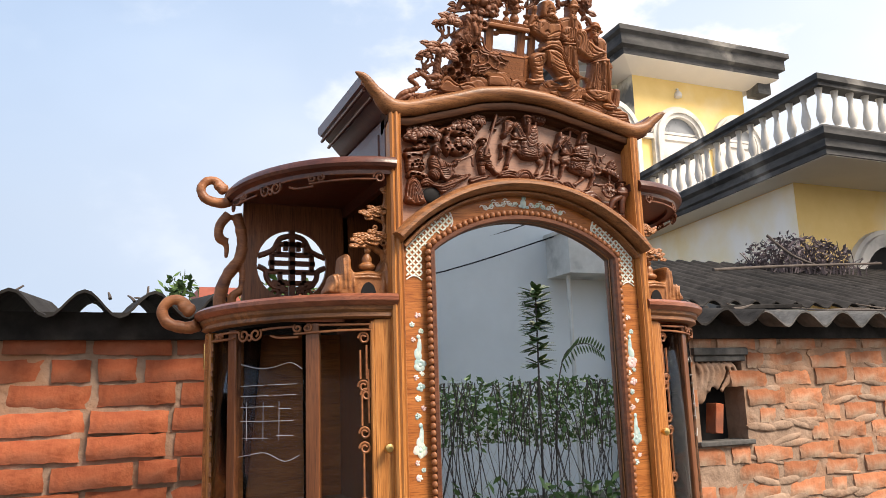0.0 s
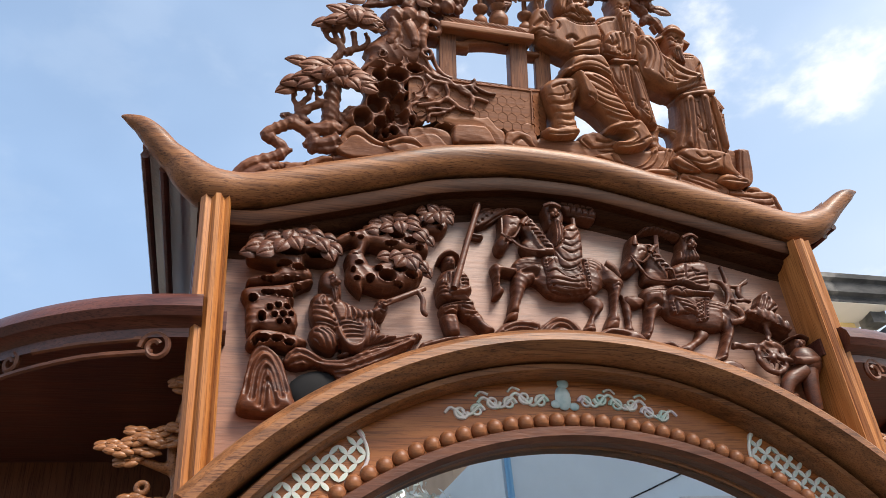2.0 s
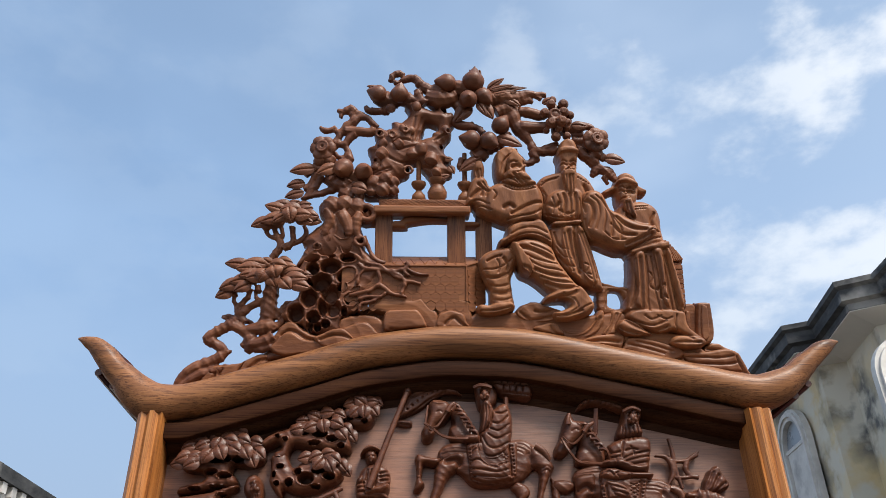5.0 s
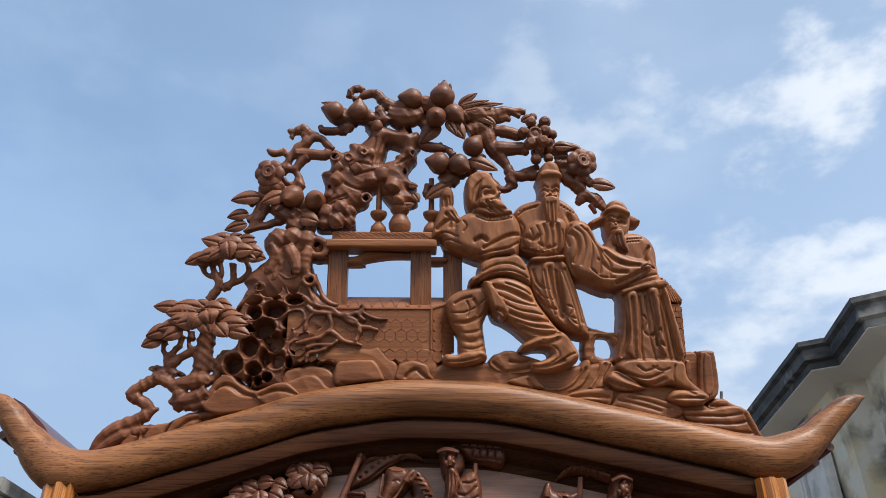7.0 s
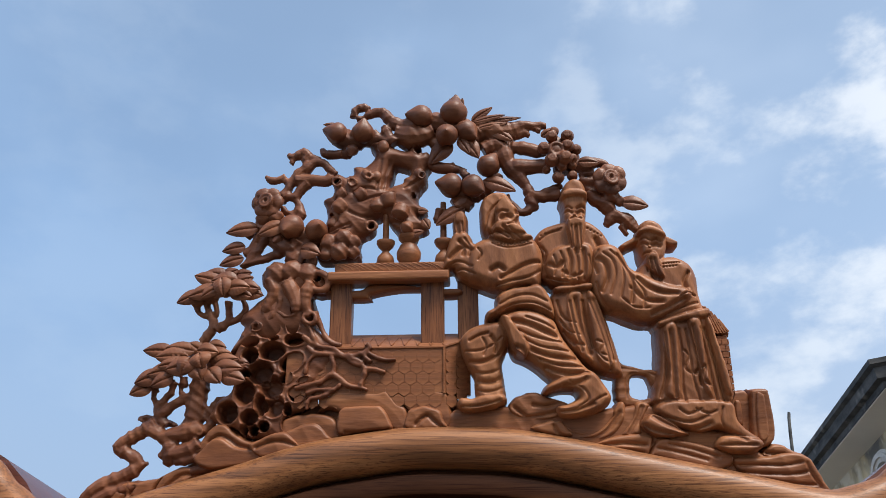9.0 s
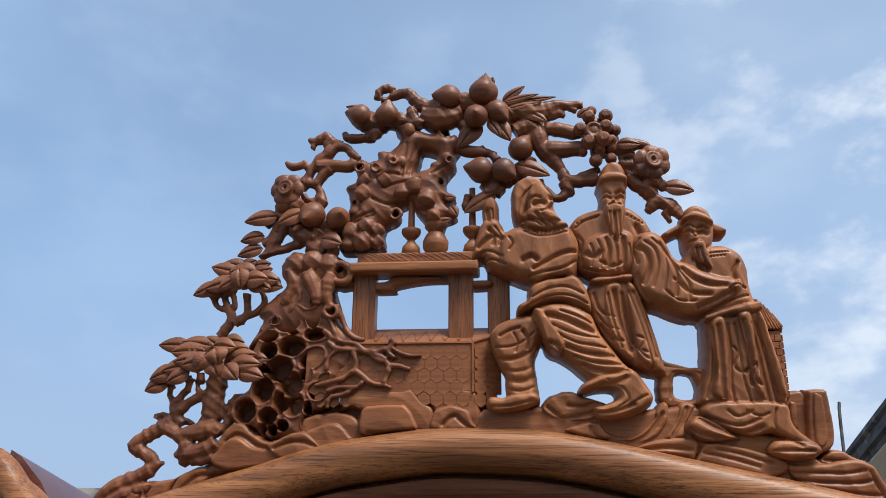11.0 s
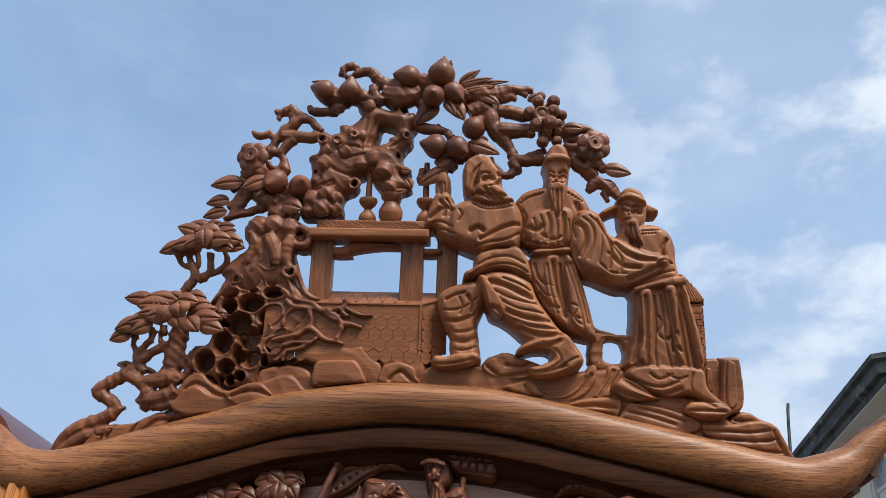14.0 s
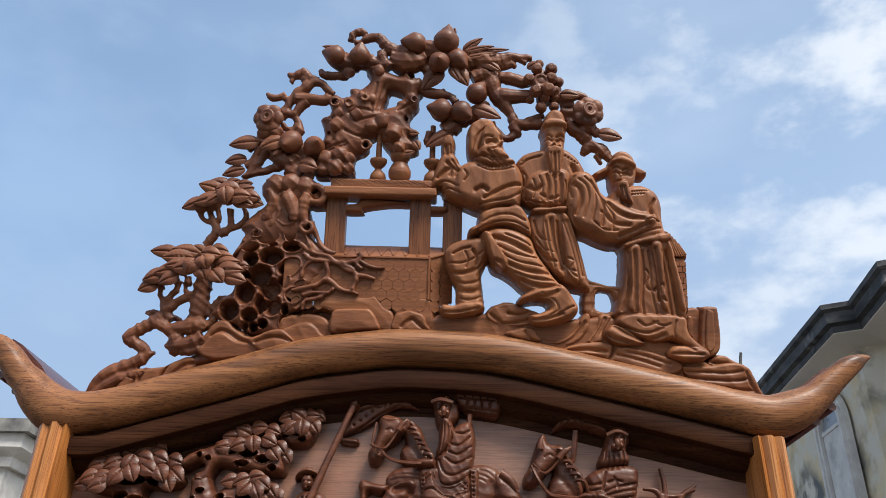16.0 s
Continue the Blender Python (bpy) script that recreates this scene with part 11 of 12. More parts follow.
relief_mass('carved_pine', '', 9, 7, [(-291.2, 76.0), (-283.6, 81.0), (-258.2, 84.6), (-229.5, 93.3), (-228.0, 87.8), (-243.3, 78.8), (-243.5, 68.6), (-246.8, 64.9), (-241.4, 56.8), (-240.7, 43.5), (-249.9, 37.7), (-266.0, 35.9), (-275.3, 38.6), (-282.2, 33.0), (-285.7, 44.7), (-286.3, 61.9)], [(-252.2, 73.1, 9.4, 3.3, 0), (-267.4, 73.4, 6.6, 2.8, 0), (-280.6, 67.2, 3.9, 3.9, 0), (-265.7, 58.6, 3.0, 3.0, 0), (-258.3, 61.1, 3.0, 3.0, 0), (-250.4, 60.1, 3.0, 3.0, 0), (-261.4, 51.8, 2.8, 2.8, 0), (-253.8, 52.4, 3.0, 3.0, 0), (-246.6, 53.1, 2.5, 2.5, 0), (-256.6, 44.9, 2.8, 2.8, 0), (-249.5, 45.6, 2.5, 2.5, 0), (-272.3, 49.3, 3.3, 5.0, 0), (-240.6, 82.4, 5.0, 1.7, 0)], marks, 0.5)
marks = Cuts(0.0016, 0.0026)
relief_mass('carved_pine', '', 8, 6, [(-284.6, 28.2), (-281.4, 34.3), (-273.5, 39.9), (-253.5, 37.3), (-239.9, 34.6), (-231.2, 28.5), (-239.4, 22.9), (-249.2, 19.5), (-262.0, 22.2), (-273.2, 20.6), (-281.7, 21.3)], [(-271.0, 28.9, 6.6, 3.9, 0), (-258.5, 29.0, 5.5, 3.3, 0), (-248.1, 25.7, 5.0, 2.8, 0), (-277.1, 25.6, 2.8, 3.3, 0)], marks, 0.5)
marks = Cuts(0.0016, 0.0026)
relief_mass('carved_pine', 'carved pine bough with pierced hollows', 12, 8, [(-208.3, 135.7), (-196.2, 145.7), (-181.9, 150.5), (-176.2, 156.3), (-158.4, 159.2), (-139.8, 156.5), (-119.4, 147.8), (-113.0, 135.9), (-115.6, 126.2), (-134.6, 125.5), (-158.0, 129.4), (-172.0, 132.3), (-177.0, 126.0), (-180.2, 117.3), (-188.4, 110.5), (-194.9, 116.8), (-193.0, 124.8), (-185.7, 129.8), (-190.5, 135.0), (-203.4, 128.4)], [(-162.8, 144.9, 5.5, 3.3, 0), (-146.6, 142.8, 7.7, 3.9, 0), (-171.9, 144.5, 3.6, 2.5, 0), (-133.0, 137.8, 6.6, 3.3, 0), (-151.8, 133.7, 6.6, 2.5, 0), (-190.3, 141.0, 2.5, 1.9, 0), (-187.9, 117.0, 2.8, 2.2, 0), (-182.1, 137.9, 2.8, 2.2, 0), (-124.2, 130.6, 3.9, 2.5, 0)], marks, 0.5)
marks = Cuts(0.0016, 0.0026)
relief_mass('carved_pine', '', 12, 8, [(-195.7, 121.4), (-180.9, 123.9), (-175.5, 114.8), (-171.4, 109.7), (-157.8, 118.7), (-134.6, 116.8), (-121.0, 106.9), (-123.1, 98.0), (-140.4, 88.0), (-162.9, 82.4), (-179.1, 87.1), (-181.6, 78.9), (-190.7, 86.8), (-195.6, 96.7), (-195.1, 109.6)], [(-157.7, 96.5, 8.3, 6.1, 0), (-145.3, 104.6, 6.6, 3.3, 0), (-166.3, 104.0, 3.9, 3.6, 0), (-134.4, 99.0, 6.1, 3.6, 0), (-186.9, 91.9, 3.0, 2.5, 0), (-184.5, 109.2, 3.9, 2.2, 0), (-174.4, 92.9, 4.1, 3.9, 0), (-147.5, 89.1, 5.0, 1.9, 0), (-190.3, 101.3, 2.2, 2.8, 0)], marks, 0.5)
marks = Cuts(0.0016, 0.0026)
relief_mass('carved_pine', '', 9, 6, [(-122.6, 172.5), (-109.4, 181.3), (-94.0, 173.9), (-89.4, 165.3), (-94.7, 154.2), (-110.1, 152.1), (-119.2, 156.7), (-123.9, 164.4)], [(-105.5, 163.6, 5.5, 3.0, 0), (-116.3, 160.9, 3.3, 2.5, 0), (-100.5, 158.0, 3.3, 2.2, 0)], marks, 0.5)
marks = Cuts(0.0024, 0.0042)
marks.groove((-282.9, -20.7), (-279.7, 2.2), (-274.9, 13.8), (-268.5, 18.1), (-261.1, 12.8), (-254.7, -0.5), (-249.9, -18.5))
marks.groove((-277.6, -25.7), (-275.2, -3.0), (-271.1, 6.9), (-267.1, 9.6), (-261.6, 4.3), (-256.8, -8.2), (-253.2, -23.5))
marks.groove((-271.8, -30.7), (-270.4, -10.7), (-268.2, -1.5), (-265.6, 1.1), (-261.6, -4.1), (-257.6, -18.4))
marks.groove((-267.7, -33.2), (-266.7, -18.3), (-264.8, -9.7), (-261.0, -18.4), (-258.1, -30.8))
relief_mass('carved_mountain', 'layered carved mountain beside the arch', 10, 14, [(-286.8, -36.5), (-285.6, -14.3), (-282.1, 6.3), (-278.9, 19.1), (-271.8, 25.7), (-261.8, 21.4), (-253.8, 11.1), (-248.2, -4.2), (-244.3, -19.7), (-242.1, -37.2)], [], marks, 0.5)
marks = Cuts(0.0018, 0.0034)
marks.groove((-249.2, 11.8), (-241.7, 17.2), (-233.6, 16.1), (-223.2, 11.3), (-202.7, 8.0), (-182.5, 15.7), (-156.5, 26.4), (-133.4, 37.5))
marks.groove((-245.8, 7.5), (-235.7, 10.7), (-222.8, 7.0), (-204.4, 2.1), (-182.2, 8.6), (-156.4, 20.2), (-135.1, 32.3))
marks.groove((-215.0, 2.1), (-197.1, -2.2), (-179.5, 5.3), (-156.4, 17.4))
relief_mass('carved_ridge', 'wavy carved ridge along the arch', 8, 8, [(-252.4, 12.0), (-245.4, 22.3), (-237.0, 24.5), (-226.0, 20.2), (-215.3, 13.6), (-198.0, 15.3), (-180.1, 23.1), (-156.4, 29.4), (-139.7, 38.2), (-129.3, 42.4), (-131.5, 34.2), (-155.7, 17.6), (-176.3, 3.3), (-189.3, -4.7), (-200.6, -10.5), (-209.9, 1.2), (-223.0, 7.6), (-235.3, 5.5), (-245.3, 5.0)], [], marks, 0.5)
marks = Cuts(0.0016, 0.0026)
marks.groove((256.0, 86.3), (265.8, 103.4))
marks.groove((261.4, 85.6), (271.2, 100.3))
marks.groove((265.9, 84.9), (276.5, 92.3))
relief_mass('carved_fan', 'carved leaf fan', 6, 4, [(252.5, 85.8), (261.1, 104.5), (271.6, 111.4), (276.6, 102.4), (282.4, 91.2), (273.9, 85.4), (260.5, 83.6)], [], marks, 0.5)
emblem = Shape()
limb(emblem, 3, (225.8, 141.9, 1.9), (227.9, 128.4, 2.5), (228.6, 108.5, 2.2), (232.5, 87.8, 1.9))
limb(emblem, 3, (221.2, 118.2, 1.9), (236.9, 117.0, 1.9), (255.1, 123.4, 1.6))
limb(emblem, 3, (227.5, 99.6, 1.9), (239.5, 99.9, 1.9), (252.1, 101.8, 1.6))
limb(emblem, 3, (208.2, 122.8, 1.2), (219.8, 121.5, 2.5), (225.6, 111.7, 3.1), (224.0, 101.1, 2.5), (215.8, 89.8, 1.2))
limb(emblem, 3, (256.5, 127.6, 1.2), (243.9, 118.9, 2.5), (239.4, 109.7, 3.1), (242.7, 102.4, 2.5), (251.8, 98.6, 1.2))
part("carved_emblem", emblem, M_DARK, relief, "crossed carved emblem", fuse=0.0009, soften=0, at=ON_PANEL)

# rocks along the arched moulding
rk3 = Shape(0.82)
for c, r in (((0.1638, 0.0220, 2.0205), (0.03, 0.013, 0.010)), ((0.2070, 0.0220, 2.0096), (0.034, 0.013, 0.010)), ((0.2486, 0.0220, 1.9924), (0.03, 0.013, 0.012)), ((0.2800, 0.0220, 1.9658), (0.024, 0.013, 0.012)), ((-0.1481, 0.0240, 2.0322), (0.03, 0.012, 0.008))):
    if c[0] > 0.05:
        rk3.ball(c, r, (0, 12, 0))
relief_carve("carved_rockwork", rk3, chisel=(0.010, 0.0018, (0.5, 0.3, 1)))
# black lump in place of a shaded hollow
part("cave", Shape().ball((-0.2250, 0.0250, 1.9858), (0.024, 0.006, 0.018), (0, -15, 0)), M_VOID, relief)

# emblem, leaf fan, canopy cart and its keeper
ct = Shape()
cushion(ct, ((0.2259, 0.0100, 2.0779), (0.2436, 0.0100, 2.0863), (0.2649, 0.0100, 2.0821), (0.2788, 0.0100, 2.0687), (0.2811, 0.0100, 2.0543), (0.2668, 0.0100, 2.0617), (0.2458, 0.0100, 2.0693)), 0.026, 0.005, 0.034, 0.03)
for p, q in (((0.2430, 0.0100, 2.0840), (0.2441, 0.0100, 2.0714)), ((0.2517, 0.0100, 2.0830), (0.2521, 0.0100, 2.0683)), ((0.2601, 0.0100, 2.0809), (0.2600, 0.0100, 2.0650)), ((0.2677, 0.0100, 2.0765), (0.2681, 0.0100, 2.0623)), ((0.2747, 0.0100, 2.0698), (0.2755, 0.0100, 2.0575))):
    ct.tube([(p[0], 0.006, p[2]), ((p[0] + q[0]) / 2, 0.0035, (p[2] + q[2]) / 2), (q[0], 0.006, q[2])], 0.0016, 0.0016, 6, 3)
ct.tube([(0.2554, 0.0140, 2.0682), (0.2521, 0.0140, 2.0487), (0.2496, 0.0140, 2.0379)], 0.0035, seg=7).ring((0.2459, 0.0100, 2.0268), (0, 1, 0), 0.0165, 0.0035, 22).ball((0.2459, 0.0100, 2.0268), (0.005, 0.006, 0.005))
c0 = Vector((0.2459, 0.0100, 2.0268))
for k in range(8):
    a = k * math.pi / 4
    ct.tube([c0, c0 + Vector((0.016 * math.cos(a), 0, 0.016 * math.sin(a)))], 0.0016, seg=6, smooth=1)
ct.tube([(0.2048, 0.0140, 2.0408), (0.2438, 0.0120, 2.0383), (0.2604, 0.0080, 2.0244), (0.2987, 0.0080, 2.0240)], 0.004, 0.003)
relief_carve("carved_cart", ct, "carved canopied hand cart")
kp, c1 = Shape(1.1), Cuts(0.0014, 0.003)
form(kp, 3.2, 0.004, (0.2817, 0.0154, 2.0549), (0.2916, 0.0154, 2.0587), (0.3033, 0.0154, 2.0535), (0.3013, 0.0154, 2.0485), (0.2909, 0.0154, 2.0528), (0.2820, 0.0154, 2.0516))
form(kp, 2.8, 0.005, (0.2847, 0.0154, 2.0527), (0.2991, 0.0154, 2.0516), (0.2966, 0.0154, 2.0422), (0.2884, 0.0154, 2.0364), (0.2818, 0.0154, 2.0405))
form(kp, 2.6, 0.007, (0.2704, 0.0165, 2.0313), (0.2848, 0.0165, 2.0385), (0.2982, 0.0165, 2.0387), (0.3060, 0.0165, 2.0318), (0.3027, 0.0165, 2.0189), (0.2956, 0.0165, 2.0104), (0.2716, 0.0165, 2.0100), (0.2676, 0.0165, 2.0184))
kp.ball((0.2856, 0.0076, 2.0431), (0.002, 0.0025, 0.0035)).ball((0.2895, 0.0140, 2.0250), (0.016, 0.012, 0.016)).tube([(0.2875, 0.0120, 2.0144), (0.2838, 0.0120, 1.9954), (0.2831, 0.0140, 1.9719)], 0.009, 0.006).tube([(0.2804, 0.0120, 2.0141), (0.2583, 0.0120, 2.0009), (0.2489, 0.0140, 1.9801)], 0.009, 0.006)
kp.tube([(0.2995, 0.0080, 2.0259), (0.2845, 0.0040, 2.0222), (0.2673, 0.0040, 2.0228)], 0.005, 0.004)
c1.line((0.2833, 0.0110, 2.0466), (0.2859, 0.0110, 2.0462), w=0.0008, d=0.0012).line((0.2898, 0.0110, 2.0458), (0.2923, 0.0110, 2.0454), w=0.0008, d=0.0012).line((0.2831, 0.0110, 2.0400), (0.2863, 0.0110, 2.0404), (0.2887, 0.0110, 2.0396), w=0.0008, d=0.0012).line((0.2778, 0.0110, 2.0317), (0.2827, 0.0110, 2.0274), (0.2900, 0.0110, 2.0318)).line((0.2696, 0.0110, 2.0262), (0.2755, 0.0110, 2.0241)).line((0.2933, 0.0110, 2.0319), (0.2959, 0.0110, 2.0265)).line((0.2827, 0.0110, 2.0274), (0.2793, 0.0110, 2.0168))
figure("cart_keeper", kp, "carved standing statue beside the cart", c1)

# ---- ground, brick wall and old roofs ----
tagged(part("ground", Shape().box((-400, -400, -0.05), (400, 400, 0.0)), M_GROUND, shade=False), "dusty bare earth yard", "ground", kind="structure")
WALL_Y = 0.97
wall = tagged(part("wall_north", Shape().box((-4.0, WALL_Y + 0.014, 0.0), (1.25, 1.18, 1.790)).box((1.25, WALL_Y + 0.005, 0.0), (1.291, 1.18, 1.790)).box((1.291, WALL_Y + 0.005, 0.0), (1.530, 1.18, 1.315)).box((1.291, WALL_Y + 0.005, 1.695), (1.530, 1.18, 1.790)).box((1.530, WALL_Y + 0.005, 0.0), (6.0, 1.18, 1.790)), M_MORTAR, shade=False),
              "rough orange brick wall with grey mortar", "wall", kind="structure")
brick_rnd = random.Random(11)


def brick_mesh(k, L):
    r = random.Random(100 + k)
    sh = Shape()
    nx, nz = 7, 3
    H, D = 0.0690, 0.05
    grid = []
    for j in range(nz + 1):
        for i in range(nx + 1):
            e = min(i, nx - i, j, nz - j)
            grid.append((L * (i / nx - 0.5) + (r.uniform(-0.004, 0.004) if 0 < i < nx else r.uniform(0, 0.006) * (1 if i == 0 else -1)), (0.0035 if e == 0 else -0.003 * (e > 0)) + r.uniform(-0.004, 0.004), H * (j / nz - 0.5) + (r.uniform(-0.003, 0.003) if 0 < j < nz else r.uniform(0, 0.005) * (1 if j == 0 else -1))))
    m = len(grid)
    rim = [(i, 0) for i in range(nx + 1)] + [(nx, j) for j in range(1, nz + 1)] + [(i, nz) for i in range(nx - 1, -1, -1)] + [(0, j) for j in range(nz - 1, 0, -1)]
    back = [(grid[j * (nx + 1) + i][0], D, grid[j * (nx + 1) + i][2]) for i, j in rim]
    fs = [(j * (nx + 1) + i, j * (nx + 1) + i + 1, (j + 1) * (nx + 1) + i + 1, (j + 1) * (nx + 1) + i) for j in range(nz) for i in range(nx)]
    ids = [j * (nx + 1) + i for i, j in rim]
    q = len(rim)
    fs += [(ids[a], m + a, m + (a + 1) % q, ids[(a + 1) % q]) for a in range(q)]
    sh.add(grid + back, fs)
    return sh


full_b = [brick_mesh(k, 0.222).mesh("brick", M_BRICK) for k in range(10)]
half_b = [brick_mesh(50 + k, 0.110).mesh("brick", M_BRICK) for k in range(5)]
full_p = [brick_mesh(70 + k, 0.205).mesh("brick", M_PALE_BRICK) for k in range(10)]
half_p = [brick_mesh(90 + k, 0.095).mesh("brick", M_PALE_BRICK) for k in range(5)]
rest = Shape()
for row in range(23):
    z = 1.424 + 0.0748 * (row - 18) + brick_rnd.uniform(-0.002, 0.002)
    x = -1.85 + (0.113 if row % 2 else 0.0) + brick_rnd.uniform(-0.012, 0.012)
    while x < 3.3:
        short = brick_rnd.random() < 0.12
        L = 0.110 if short else 0.222
        cx = x + L / 2
        x += L + brick_rnd.uniform(0.003, 0.022)
        if 1.27 < cx < 1.55 and 1.30 < z < 1.70:
            continue
        y = WALL_Y + (brick_rnd.uniform(-0.009, 0.009) if cx < 1.3 else brick_rnd.uniform(-0.005, 0.004))
        if brick_rnd.random() < 0.05:
            y += 0.012
        at = pose(cx, y, z + brick_rnd.uniform(-0.003, 0.003), brick_rnd.uniform(-3, 3), brick_rnd.uniform(-1.8, 1.8), brick_rnd.uniform(-2.5, 2.5))
        me = brick_rnd.choice((half_b if short else full_b) if cx < 0.5 else half_p if short else full_p)
        if z > 1.05 and (cx < -0.5 or cx > 1.1):
            part("brick", me, None, wall, at=at)
        else:
            src = brick_mesh(brick_rnd.randrange(10), L)
            rest.add([at @ Vector(p) for p in src.v], src.f)
tagged(part("brick_courses", rest, M_BRICK, wall), "further courses of the brick wall", kind="stuff")
smear = Shape()
for k in range(70):
    cx, cz = brick_rnd.uniform(1.58, 2.9), 1.424 + 0.0748 * (brick_rnd.randrange(-6, 5) + 0.5) + brick_rnd.uniform(-0.012, 0.012)
    smear.ball((cx, WALL_Y + 0.003, cz), (brick_rnd.uniform(0.04, 0.13), brick_rnd.uniform(0.0045, 0.0075), brick_rnd.uniform(0.008, 0.026)), (0, brick_rnd.uniform(-15, 15), 0), 9, 6)
tagged(part("mortar_smear", smear, M_MORTAR, wall), "smeared lumps of mortar")
# broken vent opening
vent = thing("broken_vent", "broken cement vent block in a dark wall opening", "vent", pose(-0.05, 0, 0.008))
part("lintel", Shape().box((1.325, 0.955, 1.661), (1.605, 1.05, 1.691)).box((1.335, 0.965, 1.636), (1.595, 1.05, 1.661)), M_CEMENT, vent, bevel=0.004)
# black back plate gives the hole its darkness by colour
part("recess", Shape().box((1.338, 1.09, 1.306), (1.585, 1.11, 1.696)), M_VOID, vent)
slt = Shape()
for k in range(7):
    slt.tube([(1.35 + 0.028 * k, 0.985, 1.636), (1.37 + 0.03 * k, 0.98, 1.596), (1.36 + 0.022 * k, 0.985, 1.536 - 0.01 * (k % 3))], 0.011, 0.008, 6, 3)
slt.ball((1.42, 1.0, 1.586), (0.07, 0.02, 0.05)).ball((1.37, 1.0, 1.536), (0.04, 0.02, 0.07))
part("vent_slat", slt, M_MORTAR, vent, fuse=0.006)
part("loose_brick", Shape().box((-0.02, -0.03, -0.06), (0.02, 0.03, 0.06)), M_BRICK, vent, bevel=0.004, at=pose(1.455, 1.02, 1.41, 0, 8, 0))
part("sill", Shape().box((1.32, 0.955, 1.304), (1.60, 1.06, 1.324)), M_CEMENT, vent, bevel=0.004)


def corrugated(x0, x1, y0, y1, z0, z1, pitch=0.172, amp=0.026, thick=0.009, crest_x=0.0):
    sh = Shape()
    nx = int((x1 - x0) / pitch * 10)
    rows = []
    for y, z in ((y0, z0), ((y0 + y1) / 2, (z0 + z1) / 2), (y1, z1)):
        rows.append([(x0 + (x1 - x0) * i / nx, y + 0.006 * math.sin(i * 0.7), z + amp * math.cos(2 * math.pi * (x0 + (x1 - x0) * i / nx - crest_x) / pitch)) for i in range(nx + 1)])
    m = nx + 1
    vs = [p for r in rows for p in r] + [(x, y, z - thick) for r in rows for x, y, z in r]
    fs, o = [], 3 * m
    for j in range(2):
        for i in range(nx):
            a = j * m + i
            fs += [(a, a + 1, a + m + 1, a + m), (o + a, o + a + m, o + a + m + 1, o + a + 1)]
    for i in range(nx):
        fs += [(i, o + i, o + i + 1, i + 1), (2 * m + i, 2 * m + i + 1, o + 2 * m + i + 1, o + 2 * m + i)]
    sh.add(vs, fs)
    return sh


shed = thing("shed_roof", "weathered grey corrugated fibre-cement roof on the brick wall", "roof", kind="structure")
for k, (a, b, dz) in enumerate(((-3.2, -1.60, 0.0), (-1.66, -0.55, 0.004), (-0.6, 0.5, 0.0), (0.44, 1.55, 0.004), (1.5, 2.6, 0.0), (2.54, 3.7, 0.004), (3.64, 5.0, 0))):
    part("roof_sheet", corrugated(a, b, 0.84, 2.4, (1.828 if b < 0.6 else 1.812) + dz, 1.985 + dz, *((0.186, 0.037, 0.009, -0.944) if b < 0.6 else (0.211, 0.031, 0.009, 1.561))), M_SOOT if b < 0.6 or k % 2 else M_CEMENT, shed)
# beam coloured black to give the band of shade below the sheets
part("eave_beam", Shape().box((-3.2, 0.945, 1.735), (5.0, 1.05, 1.815)), M_SOOT, shed)
deb = random.Random(21)
for k in range(34):
    left = k % 3 == 0
    x = deb.uniform(-1.4, -0.6) if left else deb.uniform(1.2, 3.6)
    y = deb.uniform(1.1, 1.9) if left else deb.uniform(1.0, 2.2)
    z = 1.850 + (y - 0.84) * 0.104
    a, L = deb.uniform(0, 3.14), deb.uniform(0.03, 0.08) if left else deb.uniform(0.15, 0.5)
    sh = Shape().tube([(x, y, z), (x + L * math.cos(a) * 0.5, y + L * math.sin(a) * 0.4, z + 0.015), (x + L * math.cos(a), y + L * math.sin(a) * 0.8, z + deb.uniform(-0.01, 0.06))], 0.006 if left else 0.010, 0.003, 6, 3)
    tagged(part("fallen_twig", sh, M_TWIG), "dry twig lying on the roof sheets", "twig", "roof debris")
for k, (x0, y0, x1, y1, w) in enumerate(((1.6, 1.5, 2.1, 1.38, 0.03), (2.1, 1.7, 2.55, 1.58, 0.025))):
    d = Vector((x1 - x0, y1 - y0, 0.1 * (k - 1)))
    m = Matrix.Translation((x0, y0, 1.850 + (y0 - 0.84) * 0.111)) @ d.to_track_quat("X", "Z").to_matrix().to_4x4()
    tagged(part("loose_plank", Shape().box((0, -w, 0), (d.length, w, 0.022), m), M_SOOT, bevel=0.003), "grey weathered plank lying on the old roof", "plank", "roof debris")
back_roof = thing("old_roof", "blackened old corrugated roof behind the wall", "roof", kind="structure")
part("roof_sheet", corrugated(1.8, 9.0, 2.4, 4.4, 2.08, 2.74, 0.18, 0.02), M_SOOT, back_roof)
part("roof_beam", Shape().tube([(3.0, 2.7, 2.35), (4.0, 3.0, 2.46), (5.2, 3.1, 2.54)], 0.012, 0.010), M_TWIG, back_roof)
part("roof_beam", Shape().tube([(4.25, 3.4, 2.80), (4.4, 3.3, 2.62), (4.55, 3.2, 2.52)], 0.012, 0.010), M_TWIG, back_roof)

